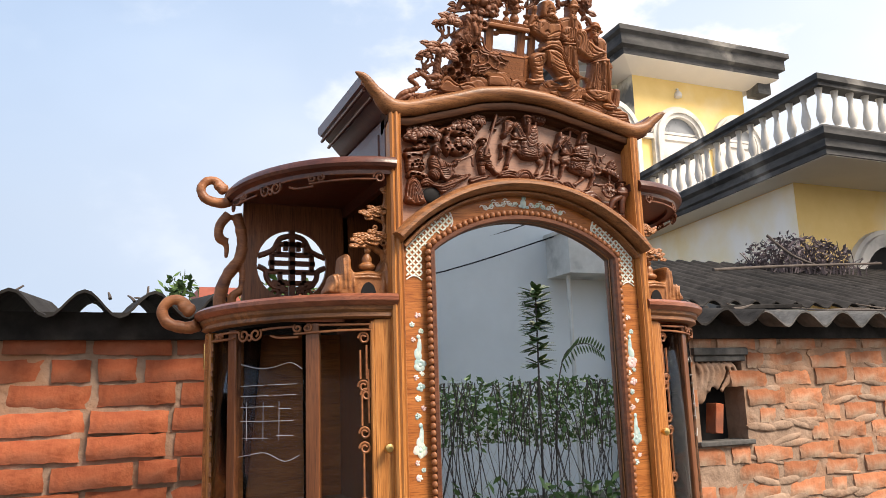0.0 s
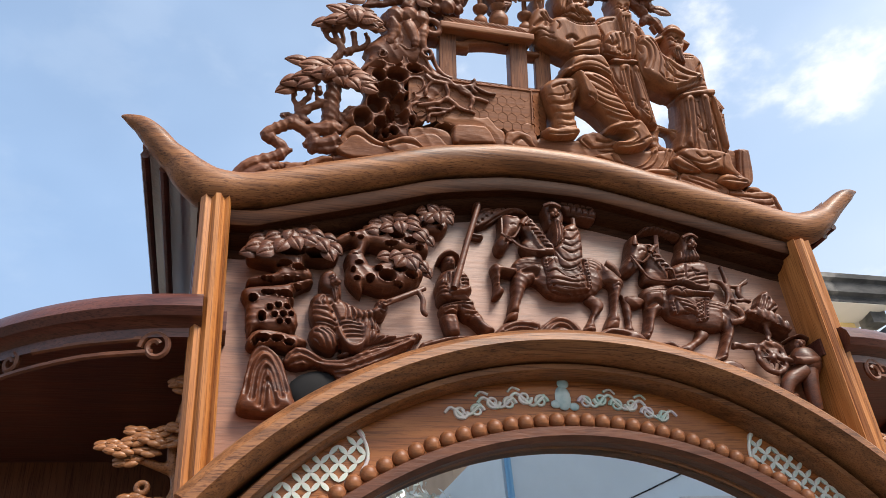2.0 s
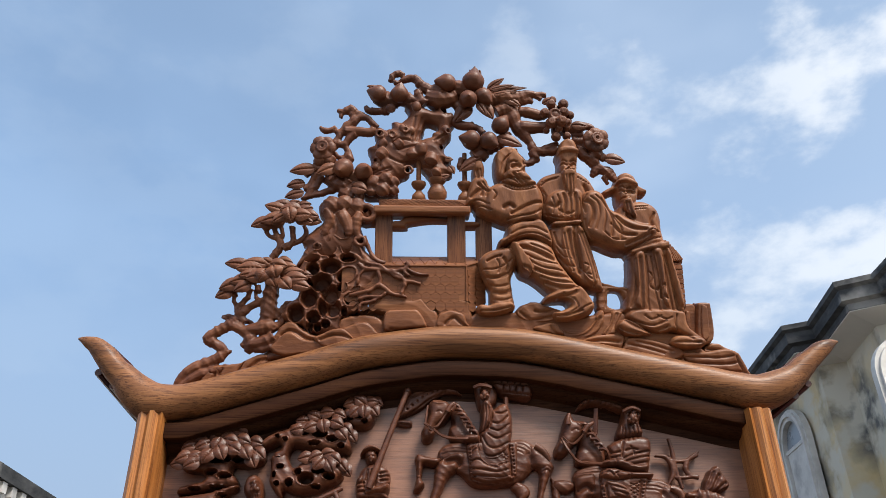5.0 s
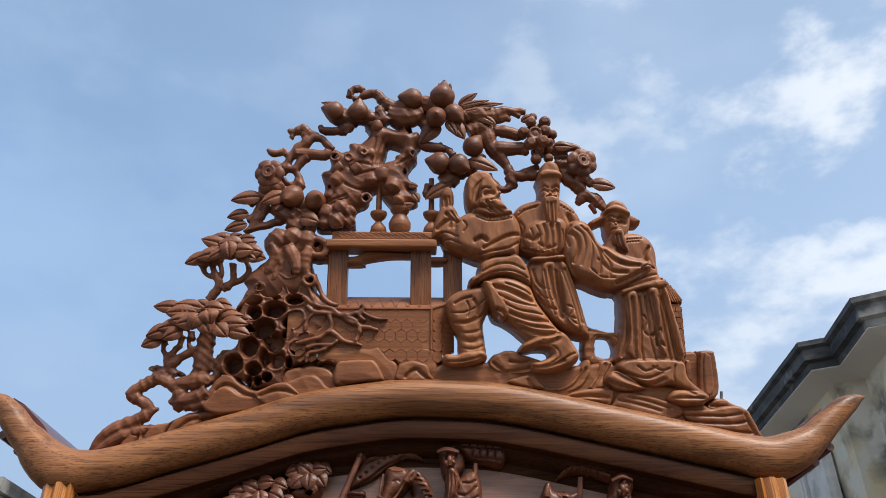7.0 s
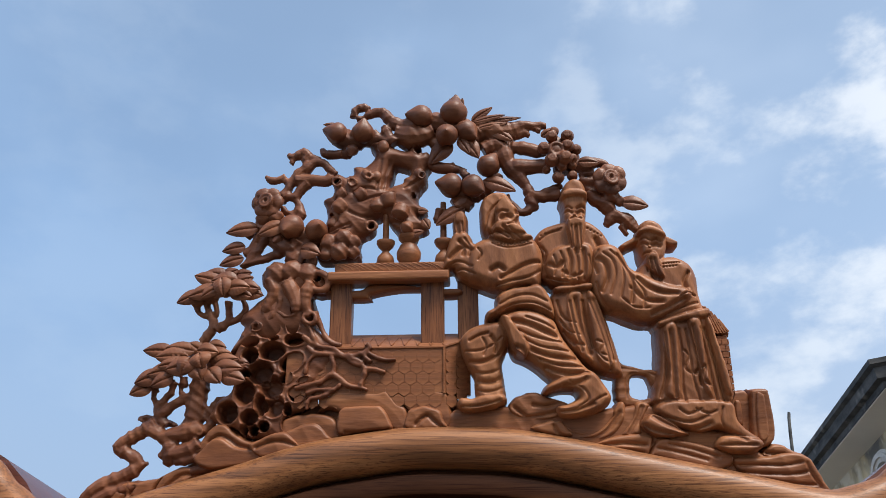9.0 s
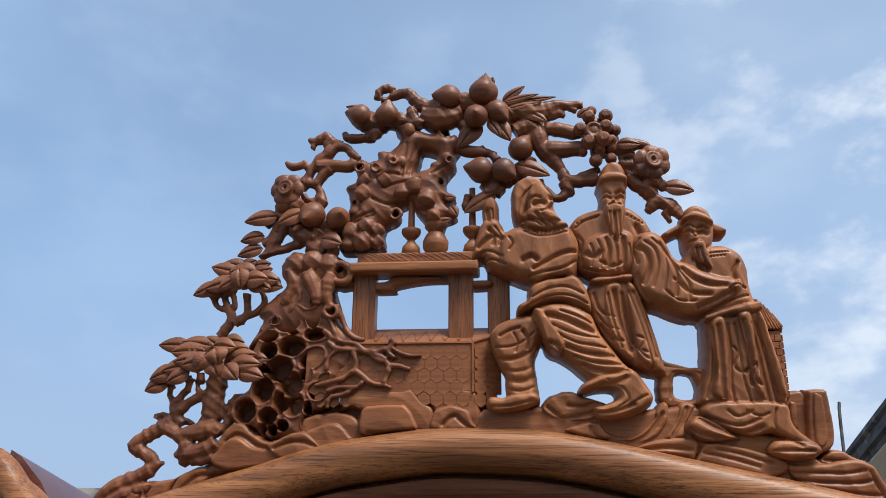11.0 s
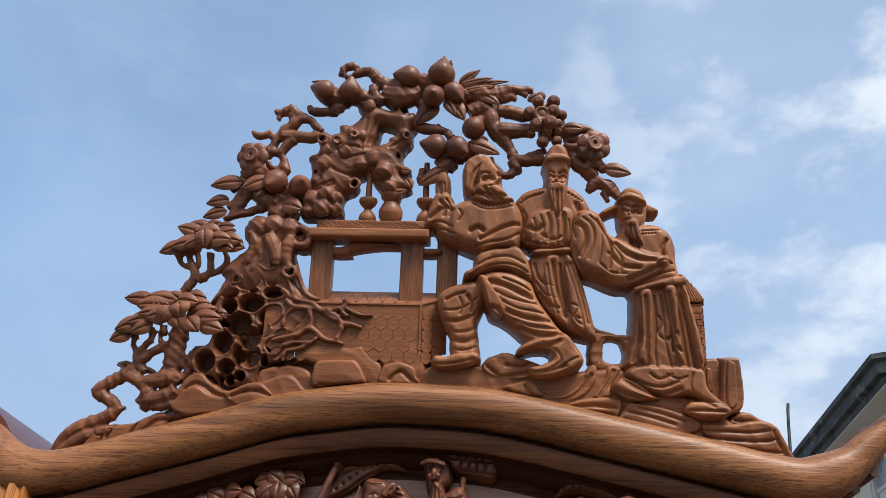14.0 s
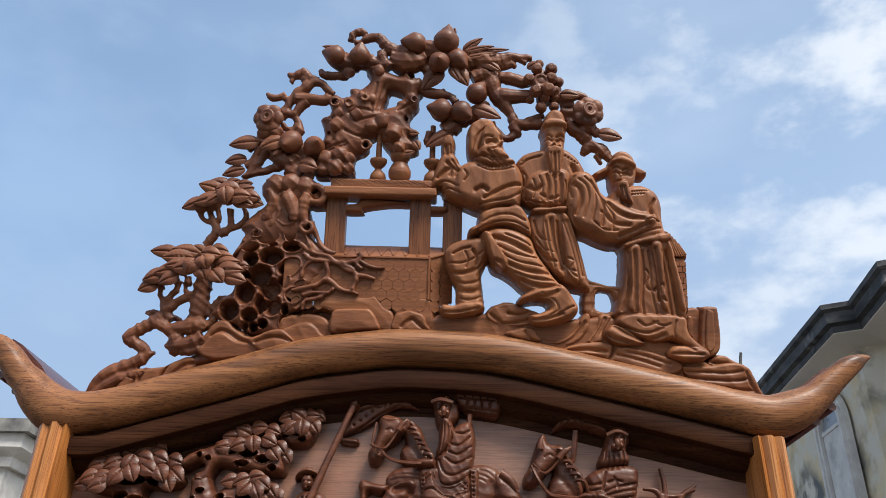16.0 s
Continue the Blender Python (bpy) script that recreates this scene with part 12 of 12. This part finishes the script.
# dry purple-grey plants growing on the old roof
def leaf_cloud(rnd, n, centre, size, leaf, droop=0.0):
    """Many small folded leaves scattered through a rounded volume."""
    vs, fs = [], []
    for _ in range(n):
        while True:
            p = Vector((rnd.uniform(-1, 1), rnd.uniform(-1, 1), rnd.uniform(-1, 1)))
            if 0.25 < p.length < 1 + 0.25 * noise.noise(p * 2.5):
                break
        c = Vector(centre) + Vector((p.x * size[0], p.y * size[1], p.z * size[2]))
        d = Vector((rnd.uniform(-1, 1), rnd.uniform(-1, 1), rnd.uniform(-0.8, 0.8) - droop)).normalized()
        w = d.cross(Vector((rnd.uniform(-1, 1), rnd.uniform(-1, 1), rnd.uniform(-1, 1)))).normalized()
        u = d.cross(w)
        L = leaf * rnd.uniform(0.6, 1.3)
        o = len(vs)
        vs += [c, c + d * L * 0.5 + w * L * 0.22 + u * L * 0.06, c + d * L, c + d * L * 0.5 - w * L * 0.22 + u * L * 0.06]
        fs += [(o, o + 1, o + 2), (o, o + 2, o + 3)]
    return Shape().add(vs, fs)


M_DRY = material("dry purple-grey leaf", [(0.3, (0.05, 0.04, 0.045)), (0.7, (0.13, 0.10, 0.11))], 6.0, rough=(0.8, 0.9), bump=0)
gr_ = random.Random(3)
dry = thing("dry_shrub", "dry purple-grey shrub growing on the blackened roof", "plant")
dsh = Shape()
for k in range(150):
    x, y = gr_.uniform(4.6, 5.9), gr_.uniform(3.7, 4.3)
    h = gr_.uniform(0.2, 0.45) * (1 - abs(x - 5.25) / 1.1)
    z = 2.55
    dsh.tube([(x, y, z), (x + gr_.uniform(-0.06, 0.06), y, z + h * 0.6), (x + gr_.uniform(-0.15, 0.15), y - 0.05, z + h)], 0.008, 0.003, 4, 2)
part("stem", dsh, M_DRY, dry)
part("leaves", leaf_cloud(gr_, 1500, (5.25, 4.0, 2.73), (0.62, 0.3, 0.22), 0.06), M_DRY, dry)


def shrub(name, label, c, size, n, leaf, seed, stems=8, mat=M_LEAF):
    r = random.Random(seed)
    t = thing(name, label, "plant")
    st = Shape()
    for k in range(stems):
        a = r.uniform(0, 6.28)
        st.tube([(c[0] + 0.05 * math.cos(a), c[1] + 0.05 * math.sin(a), 0.0), (c[0] + size[0] * 0.3 * math.cos(a), c[1] + size[1] * 0.3 * math.sin(a), c[2] * 0.55), (c[0] + size[0] * 0.6 * math.cos(a), c[1] + size[1] * 0.6 * math.sin(a), c[2] + size[2] * 0.4)], 0.014, 0.004, 5, 3)
    part("stem", st, M_TWIG, t)
    part("leaves", leaf_cloud(r, n, c, size, leaf), mat, t)
    return t


shrub("garden_tree", "leafy green tree behind the shed roof", (0.30, 3.6, 2.10), (0.42, 0.4, 0.20), 700, 0.10, 31)
shrub("sapling", "small green sapling behind the shed roof", (-0.478, 3.3, 2.226), (0.10, 0.1, 0.09), 110, 0.06, 32, 2)
tagged(part("red_roof", Shape().box((0.01, 7.0, 2.4), (1.5, 9.0, 2.76)), material("red tiles", [(0.3, (0.30, 0.07, 0.05)), (0.7, (0.42, 0.12, 0.08))], 8.0, bump=0.4), shade=False), "distant red tiled roof edge", "roof", kind="structure")

# ---- the villa ----
villa = thing("villa", "two-storey yellow villa with blackened cornices and white balustrade", "house")


def offset_run(run, d):
    """Moves a run of (x, y) sideways, outwards to its right-hand side."""
    out = []
    for k, p in enumerate(run):
        a, b = Vector(run[max(k - 1, 0)]), Vector(run[min(k + 1, len(run) - 1)])
        ds = []
        if k > 0:
            ds.append((Vector(p) - Vector(run[k - 1])).normalized())
        if k < len(run) - 1:
            ds.append((Vector(run[k + 1]) - Vector(p)).normalized())
        ns = [Vector((t.y, -t.x)) for t in ds]
        n = (ns[0] + ns[-1]).normalized()
        n = n / max(0.3, n.dot(ns[0]))
        out.append((p[0] + n.x * d, p[1] + n.y * d))
    return out


def run_sweep(sh, run, z, profile):
    n = len(run)
    outs = [(Vector(offset_run(run, 1.0)[k]) - Vector(run[k])) for k in range(n)]
    sh.sweep(profile, [((run[k][0], run[k][1], z), (outs[k].x, outs[k].y, 0), (0, 0, 1)) for k in range(n)])
    return sh


# main block: front faces the yard, left side runs back with a step
LIP = [(6.27, 15.85), (5.82, 10.38), (6.17, 10.20), (5.98, 8.93), (6.41, 8.67), (6.37, 7.95), (9.93, 7.96), (9.99, 15.85)]
MAIN = offset_run(LIP, -0.58)
msh = Shape()
m = len(MAIN)
msh.add([(x, y, 0) for x, y in MAIN] + [(x, y, 6.81) for x, y in MAIN], [tuple(range(m)), tuple(range(2 * m - 1, m - 1, -1))] + [(k, (k + 1) % m, (k + 1) % m + m, k + m) for k in range(m)])
part("wall", msh, M_YELLOW, villa, "yellow lime-washed wall", shade=False)
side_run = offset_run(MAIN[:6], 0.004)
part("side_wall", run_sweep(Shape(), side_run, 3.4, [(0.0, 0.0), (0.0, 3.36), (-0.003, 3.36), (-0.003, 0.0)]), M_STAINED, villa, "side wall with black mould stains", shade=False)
corn = Shape()
run_sweep(corn, MAIN, 6.82, [(-0.2, 0.0), (0.10, 0.0), (0.44, 0.0), (0.44, 0.10), (0.52, 0.13), (0.52, 0.30), (0.58, 0.34), (0.58, 0.42), (-0.2, 0.42)])
part("roof_cornice", corn, M_MOULD, villa, "blackened stepped roof cornice", shade=False)
sof = Shape()
run_sweep(sof, MAIN, 6.816, [(-0.1, 0.0), (0.43, 0.0), (0.43, -0.012), (-0.1, -0.15)])
part("soffit", sof, M_SOFFIT, villa, "grey plaster soffit", shade=False)
part("roof", Shape().box((6.65, 8.40, 7.13), (9.52, 15.50, 7.22)), M_MOULD, villa, shade=False)
tagged(part("soffit_bracket", Shape().box((9.45, 8.26, 6.58), (9.74, 8.54, 6.82)), M_MOULD, villa, shade=False))


def arched_window(owner, c, w, h, out, along_, glass=M_VOID, sill=True, door=None):
    """An arched opening: dark recess, stepped surround and sill. out: unit vector away from the wall."""
    O, A = Vector(out), Vector(along_)
    P = lambda a, b, d: tuple(Vector(c) + A * a + Vector((0, 0, b)) + O * d)
    r = w / 2
    arc = [(r * math.cos(math.pi * k / 16), h - r + r * math.sin(math.pi * k / 16)) for k in range(17)]
    outline = [(r, 0)] + arc + [(-r, 0)]
    sh = Shape()
    n = len(outline)
    sh.add([P(a, b, 0.02) for a, b in outline] + [P(a, b, -0.05) for a, b in outline], [tuple(range(n)), tuple(range(2 * n - 1, n - 1, -1))] + [(k, (k + 1) % n, (k + 1) % n + n, k + n) for k in range(n)])
    win = part("window", sh, glass, owner, "arched window opening", shade=False)
    fr = Shape()
    for off, wd, dp in ((0.0, 0.07, 0.10), (0.07, 0.07, 0.13), (0.14, 0.05, 0.08)):
        pth = []
        for k, (a, b) in enumerate(outline):
            d = Vector((a, b - (h - r))).normalized() if b > h - r + 1e-4 else Vector((math.copysign(1, a), 0))
            pth.append((P(a, b, 0), tuple(A * d.x + Vector((0, 0, 1)) * d.y), tuple(O)))
        fr.sweep([(off, -0.02), (off + wd, -0.02), (off + wd, dp), (off, dp)], pth)
    part("surround", fr, M_WHITE, win, "white moulded surround", shade=False)
    if sill:
        s2 = Shape()
        b0 = [P(a, b, d) for a in (-r - 0.3, r + 0.3) for b in (h - r - 0.08, h - r + 0.02) for d in (0.0, 0.07)]
    mul = Shape()
    mul.sweep([(-0.03, 0.0), (0.03, 0.0), (0.03, 0.05), (-0.03, 0.05)], [(P(-r, h - r, 0.01), (0, 0, 1), tuple(O)), (P(r, h - r, 0.01), (0, 0, 1), tuple(O))])
    part("window_bar", mul, M_WHITE, win, shade=False)
    if door:
        ds = Shape()
        dd = [(r - 0.02, 0), (r - 0.02, h - r - 0.03), (-r + 0.02, h - r - 0.03), (-r + 0.02, 0)]
        ds.add([P(a, b, 0.045) for a, b in dd] + [P(a, b, 0.0) for a, b in dd], [(0, 1, 2, 3), (7, 6, 5, 4), (0, 4, 5, 1), (1, 5, 6, 2), (2, 6, 7, 3), (3, 7, 4, 0)])
        part("shutter", ds, door, win, "pale painted shutter", shade=False)
    return win


M_PANE = material("grey dusty window pane", [(0.3, (0.20, 0.22, 0.24)), (0.7, (0.28, 0.30, 0.32))], 2.0, rough=(0.2, 0.4), bump=0)
for x in (6.45, 7.83, 9.10):
    arched_window(villa, (x, 8.53, 4.01), 0.74, 2.0, (0, -1, 0), (1, 0, 0), M_PANE, door=M_WHITE)
arched_window(villa, (6.47, 12.05, 4.18), 0.86, 2.05, Vector((-1, 0.082, 0)).normalized(), Vector((-0.082, -1, 0)).normalized(), M_PANE, door=M_WHITE)
tagged(part("string_course", Shape().box((6.99, 8.46, 5.60), (9.33, 8.54, 5.68)).box((6.99, 8.49, 5.71), (9.34, 8.54, 5.75)), M_WHITE, villa, shade=False))
part("wall_lamp", Shape().lathe((7.88, 8.50, 6.51), [(0.02, 0.0), (0.05, -0.03), (0.07, -0.08), (0.06, -0.12), (0.01, -0.13)]).tube([(7.88, 8.56, 6.55), (7.88, 8.50, 6.54), (7.88, 8.50, 6.51)], 0.015), M_WHITE, villa, "small white wall lamp")
rod = Shape().tube([(3.75, 10.5, 0.0), (4.40, 10.5, 5.6), (4.52, 10.5, 6.47)], 0.026, 0.022, 6)
tagged(part("antenna_pole", rod, M_MOULD), "thin grey pole standing beyond the cabinet", "pole")
# lower wing with the balcony
LOW = [(6.60, 8.60), (6.00, 4.64), (9.62, 4.68), (9.65, 8.60)]
lsh = Shape()
lsh.add([(x, y, 0) for x, y in LOW] + [(x, y, 3.73) for x, y in LOW], [(0, 1, 2, 3), (7, 6, 5, 4)] + [(k, (k + 1) % 4, (k + 1) % 4 + 4, k + 4) for k in range(4)])
part("lower_wall", lsh, M_YELLOW, villa, "yellow ground-floor wall", shade=False)
BAL = [(6.23, 8.60), (5.51, 3.76), (9.76, 3.80), (9.80, 8.60)]
bsh = Shape()
bsh.add([(x, y, 3.73) for x, y in BAL] + [(x, y, 3.81) for x, y in BAL], [(0, 1, 2, 3), (7, 6, 5, 4)] + [(k, (k + 1) % 4, (k + 1) % 4 + 4, k + 4) for k in range(4)])
part("balcony_slab", bsh, M_SOFFIT, villa, "grey plaster balcony underside", shade=False)
edge_run = BAL[:3]
part("balcony_fascia", run_sweep(Shape(), edge_run, 3.74, [(-0.3, 0.065), (0.0, 0.0), (0.02, 0.0), (0.02, 0.05), (0.05, 0.07), (0.05, 0.145), (0.10, 0.18), (0.10, 0.25), (0.06, 0.285), (-0.3, 0.285)]), M_MOULD, villa, "blackened stepped balcony edge", shade=False)
part("balustrade_rail", run_sweep(Shape(), offset_run(edge_run, -0.06), 4.451, [(-0.08, 0.0), (-0.08, 0.03), (-0.11, 0.05), (-0.11, 0.11), (0.11, 0.11), (0.11, 0.05), (0.08, 0.03), (0.08, 0.0)]), M_MOULD, villa, "blackened balustrade rail", shade=False)
bal = Shape().lathe((0, 0, 0), [(0.055, 0.0), (0.055, 0.05), (0.035, 0.07), (0.06, 0.13), (0.066, 0.18), (0.05, 0.25), (0.033, 0.33), (0.030, 0.38), (0.042, 0.40), (0.042, 0.42), (0.05, 0.44), (0.055, 0.47)], seg=12)
bal_mesh = bal.mesh("baluster", M_WHITE)
br_run = offset_run(edge_run, -0.06)
for a, b in zip(br_run, br_run[1:]):
    d = Vector(b) - Vector(a)
    nb = int(d.length / 0.215)
    for k in range(nb + 1):
        p = Vector(a) + d * (k / nb)
        if (p - Vector(br_run[1])).length < 0.05 and a == br_run[1]:
            continue
        part("baluster", bal_mesh, None, villa, at=pose(p.x, p.y, 4.016) @ Matrix.Diagonal((0.74, 0.74, 0.94, 1)))
# near-black pane colour stands for the unlit room inside
arched_window(villa, (7.29, 4.65, 1.11), 0.95, 1.95, (0, -1, 0), (1, 0, 0), M_VOID)
# paler sheet over the wall: painted daylight on this side, and its whitewash
part("washed_wall", run_sweep(Shape(), offset_run(LOW[:2], 0.005), 2.9, [(0.0, 0.0), (0.0, 0.82), (-0.004, 0.82), (-0.004, 0.0)]), M_LIT_WASH, villa, "side wall lightened as if lit, with whitewash stains", shade=False)
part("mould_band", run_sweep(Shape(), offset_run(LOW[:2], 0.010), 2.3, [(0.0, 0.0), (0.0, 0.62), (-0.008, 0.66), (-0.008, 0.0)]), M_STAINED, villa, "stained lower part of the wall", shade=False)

# house far off to the west, only its cornice and upper wall
west = thing("west_house", "distant white house with dentilled cornice", "house")
WEST = [(-14, 12.3), (-7.00, 12.3), (-7.00, 24)]
part("wall", Shape().box((-14, 12.3, 0), (-7.00, 24, 5.1)), M_WHITE, west, shade=False)
part("cornice", run_sweep(Shape(), WEST, 5.04, [(-0.1, -0.15), (0.10, -0.15), (0.12, 0.0), (0.25, 0.08), (0.30, 0.12), (0.30, 0.34), (-0.1, 0.34)]), M_WHITE, west, shade=False)
part("cornice_cap", run_sweep(Shape(), WEST, 5.38, [(-0.1, 0), (0.42, 0), (0.45, 0.2), (-0.1, 0.2)]), M_MOULD, west, shade=False)
for k in range(30):
    part("dentil", Shape().box((-6.75, 12.4 + 0.37 * k, 5.20), (-6.61, 12.57 + 0.37 * k, 5.37)), M_WHITE, west, shade=False)

# ---- behind the viewer: what the mirror shows ----
grey = thing("grey_house", "tall blank grey cement-rendered house wall", "house")
part("wall", Shape().box((3.55, -14, 0), (12, -9.6, 5.2)), M_GREY, grey, shade=False)
part("drain_pipe", Shape().tube([(3.62, -9.55, 0), (3.62, -9.55, 3), (3.62, -9.55, 5.2)], 0.05), plain("blue plastic pipe", (0.16, 0.36, 0.55), 0.5), grey, "blue plastic drain pipe")
part("balcony_box", Shape().box((5.80, -9.6, 3.40), (9.0, -8.9, 4.06)).box((5.76, -9.6, 4.06), (9.0, -8.86, 4.12)), M_WHITE, grey, "white balcony box", shade=False)
part("column", Shape().box((6.95, -9.6, 0), (7.29, -9.35, 3.4)), M_WHITE, grey, "white square column", shade=False)
part("door", Shape().box((7.31, -9.57, 0.0), (8.2, -9.52, 2.73)).box((7.39, -9.52, 0.2), (7.72, -9.49, 2.55)).box((7.80, -9.52, 0.2), (8.12, -9.49, 2.55)), plain("blue painted door", (0.04, 0.13, 0.26), 0.5), grey, "blue painted door", bevel=0.01)
part("lamp_pole", Shape().tube([(5.95, -9.2, 0), (5.95, -9.2, 2), (5.95, -9.2, 3.42)], 0.035), M_WHITE, grey)
peach_h = thing("peach_house", "peach-coloured house with grey shuttered window", "house")
M_PEACH = material("peach plaster", [(0.3, (0.40, 0.26, 0.17)), (0.7, (0.50, 0.33, 0.22))], 1.2, bump=0.1, rough=(0.85, 0.95))
part("wall", Shape().box((3.7, -16, 0), (6.0, -12.4, 6.4)), M_PEACH, peach_h, shade=False)
part("window", Shape().box((4.05, -12.38, 3.8), (4.5, -12.34, 4.85)).box((4.0, -12.36, 4.85), (4.55, -12.2, 4.92)), M_PANE, peach_h, "grey shuttered window", shade=False)
part("window_bar", Shape().box((4.26, -12.33, 3.8), (4.29, -12.31, 4.85)), M_MOULD, peach_h, shade=False)
M_BLOOM = material("white blossom", [(0.3, (0.45, 0.43, 0.36)), (0.7, (0.7, 0.68, 0.6))], 6.0, rough=(0.8, 0.9), bump=0)
shrub("flowering_tree", "tree covered in white blossom", (2.9, -12.2, 3.7), (1.2, 0.8, 1.5), 3500, 0.16, 41, 9, M_BLOOM)
tagged(part("green_gate", Shape().box((2.92, -9.0, 0), (3.50, -8.92, 2.75)), plain("dark green paint", (0.02, 0.09, 0.075), 0.5), bevel=0.01), "dark green sheet-metal gate", "gate")
tagged(part("yard_wall", Shape().box((-2.5, -9.9, 0), (3.5, -9.65, 3.1)), M_GREY, shade=False), "blank grey rendered yard wall", "wall", kind="structure")
hedge = thing("hedge", "tangled climbing hedge on a wire fence", "plant")
hr_ = random.Random(8)
part("leaves", leaf_cloud(hr_, 3600, (3.0, -4.7, 1.38), (2.6, 0.35, 0.30), 0.075), M_LEAF, hedge)
hv = Shape()
for k in range(190):
    x = hr_.uniform(0.4, 5.6)
    hv.tube([(x, -4.45 + hr_.uniform(-0.15, 0.15), 1.65), (x + hr_.uniform(-0.2, 0.2), -4.40, 1.1), (x + hr_.uniform(-0.3, 0.3), -4.45, 0.4)], 0.005, 0.004, 4, 3)
part("vine", hv, M_TWIG, hedge)
part("low_leaves", leaf_cloud(hr_, 1600, (3.0, -4.1, 0.45), (2.6, 0.4, 0.40), 0.11), M_LEAF, hedge)
fen = Shape()
for k in range(70):
    x = 0.2 + 0.08 * k
    fen.tube([(x, -4.5, 0.2), (x + 0.6, -4.5, 1.4)], 0.0025, seg=4, smooth=1)
    fen.tube([(x + 0.6, -4.5, 0.2), (x, -4.5, 1.4)], 0.0025, seg=4, smooth=1)
part("wire_mesh", fen, M_WHITE, hedge)
sap = thing("young_tree", "slender young tree with glossy leaves in whorls", "plant")
ss = Shape().tube([(2.50, -4.35, 0), (2.52, -4.35, 1.4), (2.53, -4.34, 2.42)], 0.016, 0.006, 6, 4)
part("stem", ss, M_TWIG, sap)
lf = Shape()
for k in range(170):
    z = hr_.choice((2.40, 2.34, 2.27, 2.18, 2.1, 2.0, 1.92, 1.8)) + hr_.uniform(-0.03, 0.03)
    a = hr_.uniform(0, 6.28)
    d = Vector((math.cos(a), math.sin(a), hr_.uniform(-0.35, 0.45))).normalized()
    leaf_shape(lf, Vector((2.525, -4.345, z)) + d * 0.085, d, 0.15, 0.052, 0.002, (0.1, 0.1, 1))
part("leaves", lf, M_LEAF, sap)
frond = thing("fern_frond", "arching feathery green frond rising from the hedge", "plant")
mid_rib = [Vector((2.70, -4.45, 0.0)), Vector((2.72, -4.45, 1.2)), Vector((2.82, -4.45, 1.80)), Vector((2.96, -4.44, 1.95)), Vector((3.10, -4.43, 1.96)), Vector((3.22, -4.42, 1.88))]
part("stem", Shape().tube(mid_rib, 0.008, 0.003, 5, 4), M_TWIG, frond)
fr_ = Shape()
for k in range(15):
    t = k / 14
    c = mid_rib[2].lerp(mid_rib[3], t * 3) if t < 0.34 else mid_rib[3].lerp(mid_rib[4], (t - 0.34) * 3) if t < 0.67 else mid_rib[4].lerp(mid_rib[5], (t - 0.67) * 3)
    for sgn in (-1, 1):
        leaf_shape(fr_, c + Vector((0.02, 0, sgn * 0.04)), (0.5, 0.15 * sgn, sgn), 0.10 - 0.03 * t, 0.020, 0.001, (0, 1, 0.3))
part("leaves", fr_, M_LEAF, frond)
for k, (a, b) in enumerate((((0.5, -9.66, 3.05), (7.5, -9.58, 5.1)), ((0.2, -9.66, 2.9), (5.78, -9.3, 4.05)))):
    A, B = Vector(a), Vector(b)
    tagged(part("overhead_cable", Shape().tube([A, A.lerp(B, 0.33) - Vector((0, 0, 0.22)), A.lerp(B, 0.66) - Vector((0, 0, 0.22)), B], 0.012, seg=5), M_VOID), "black sagging overhead cable", "cable", "overhead cables")
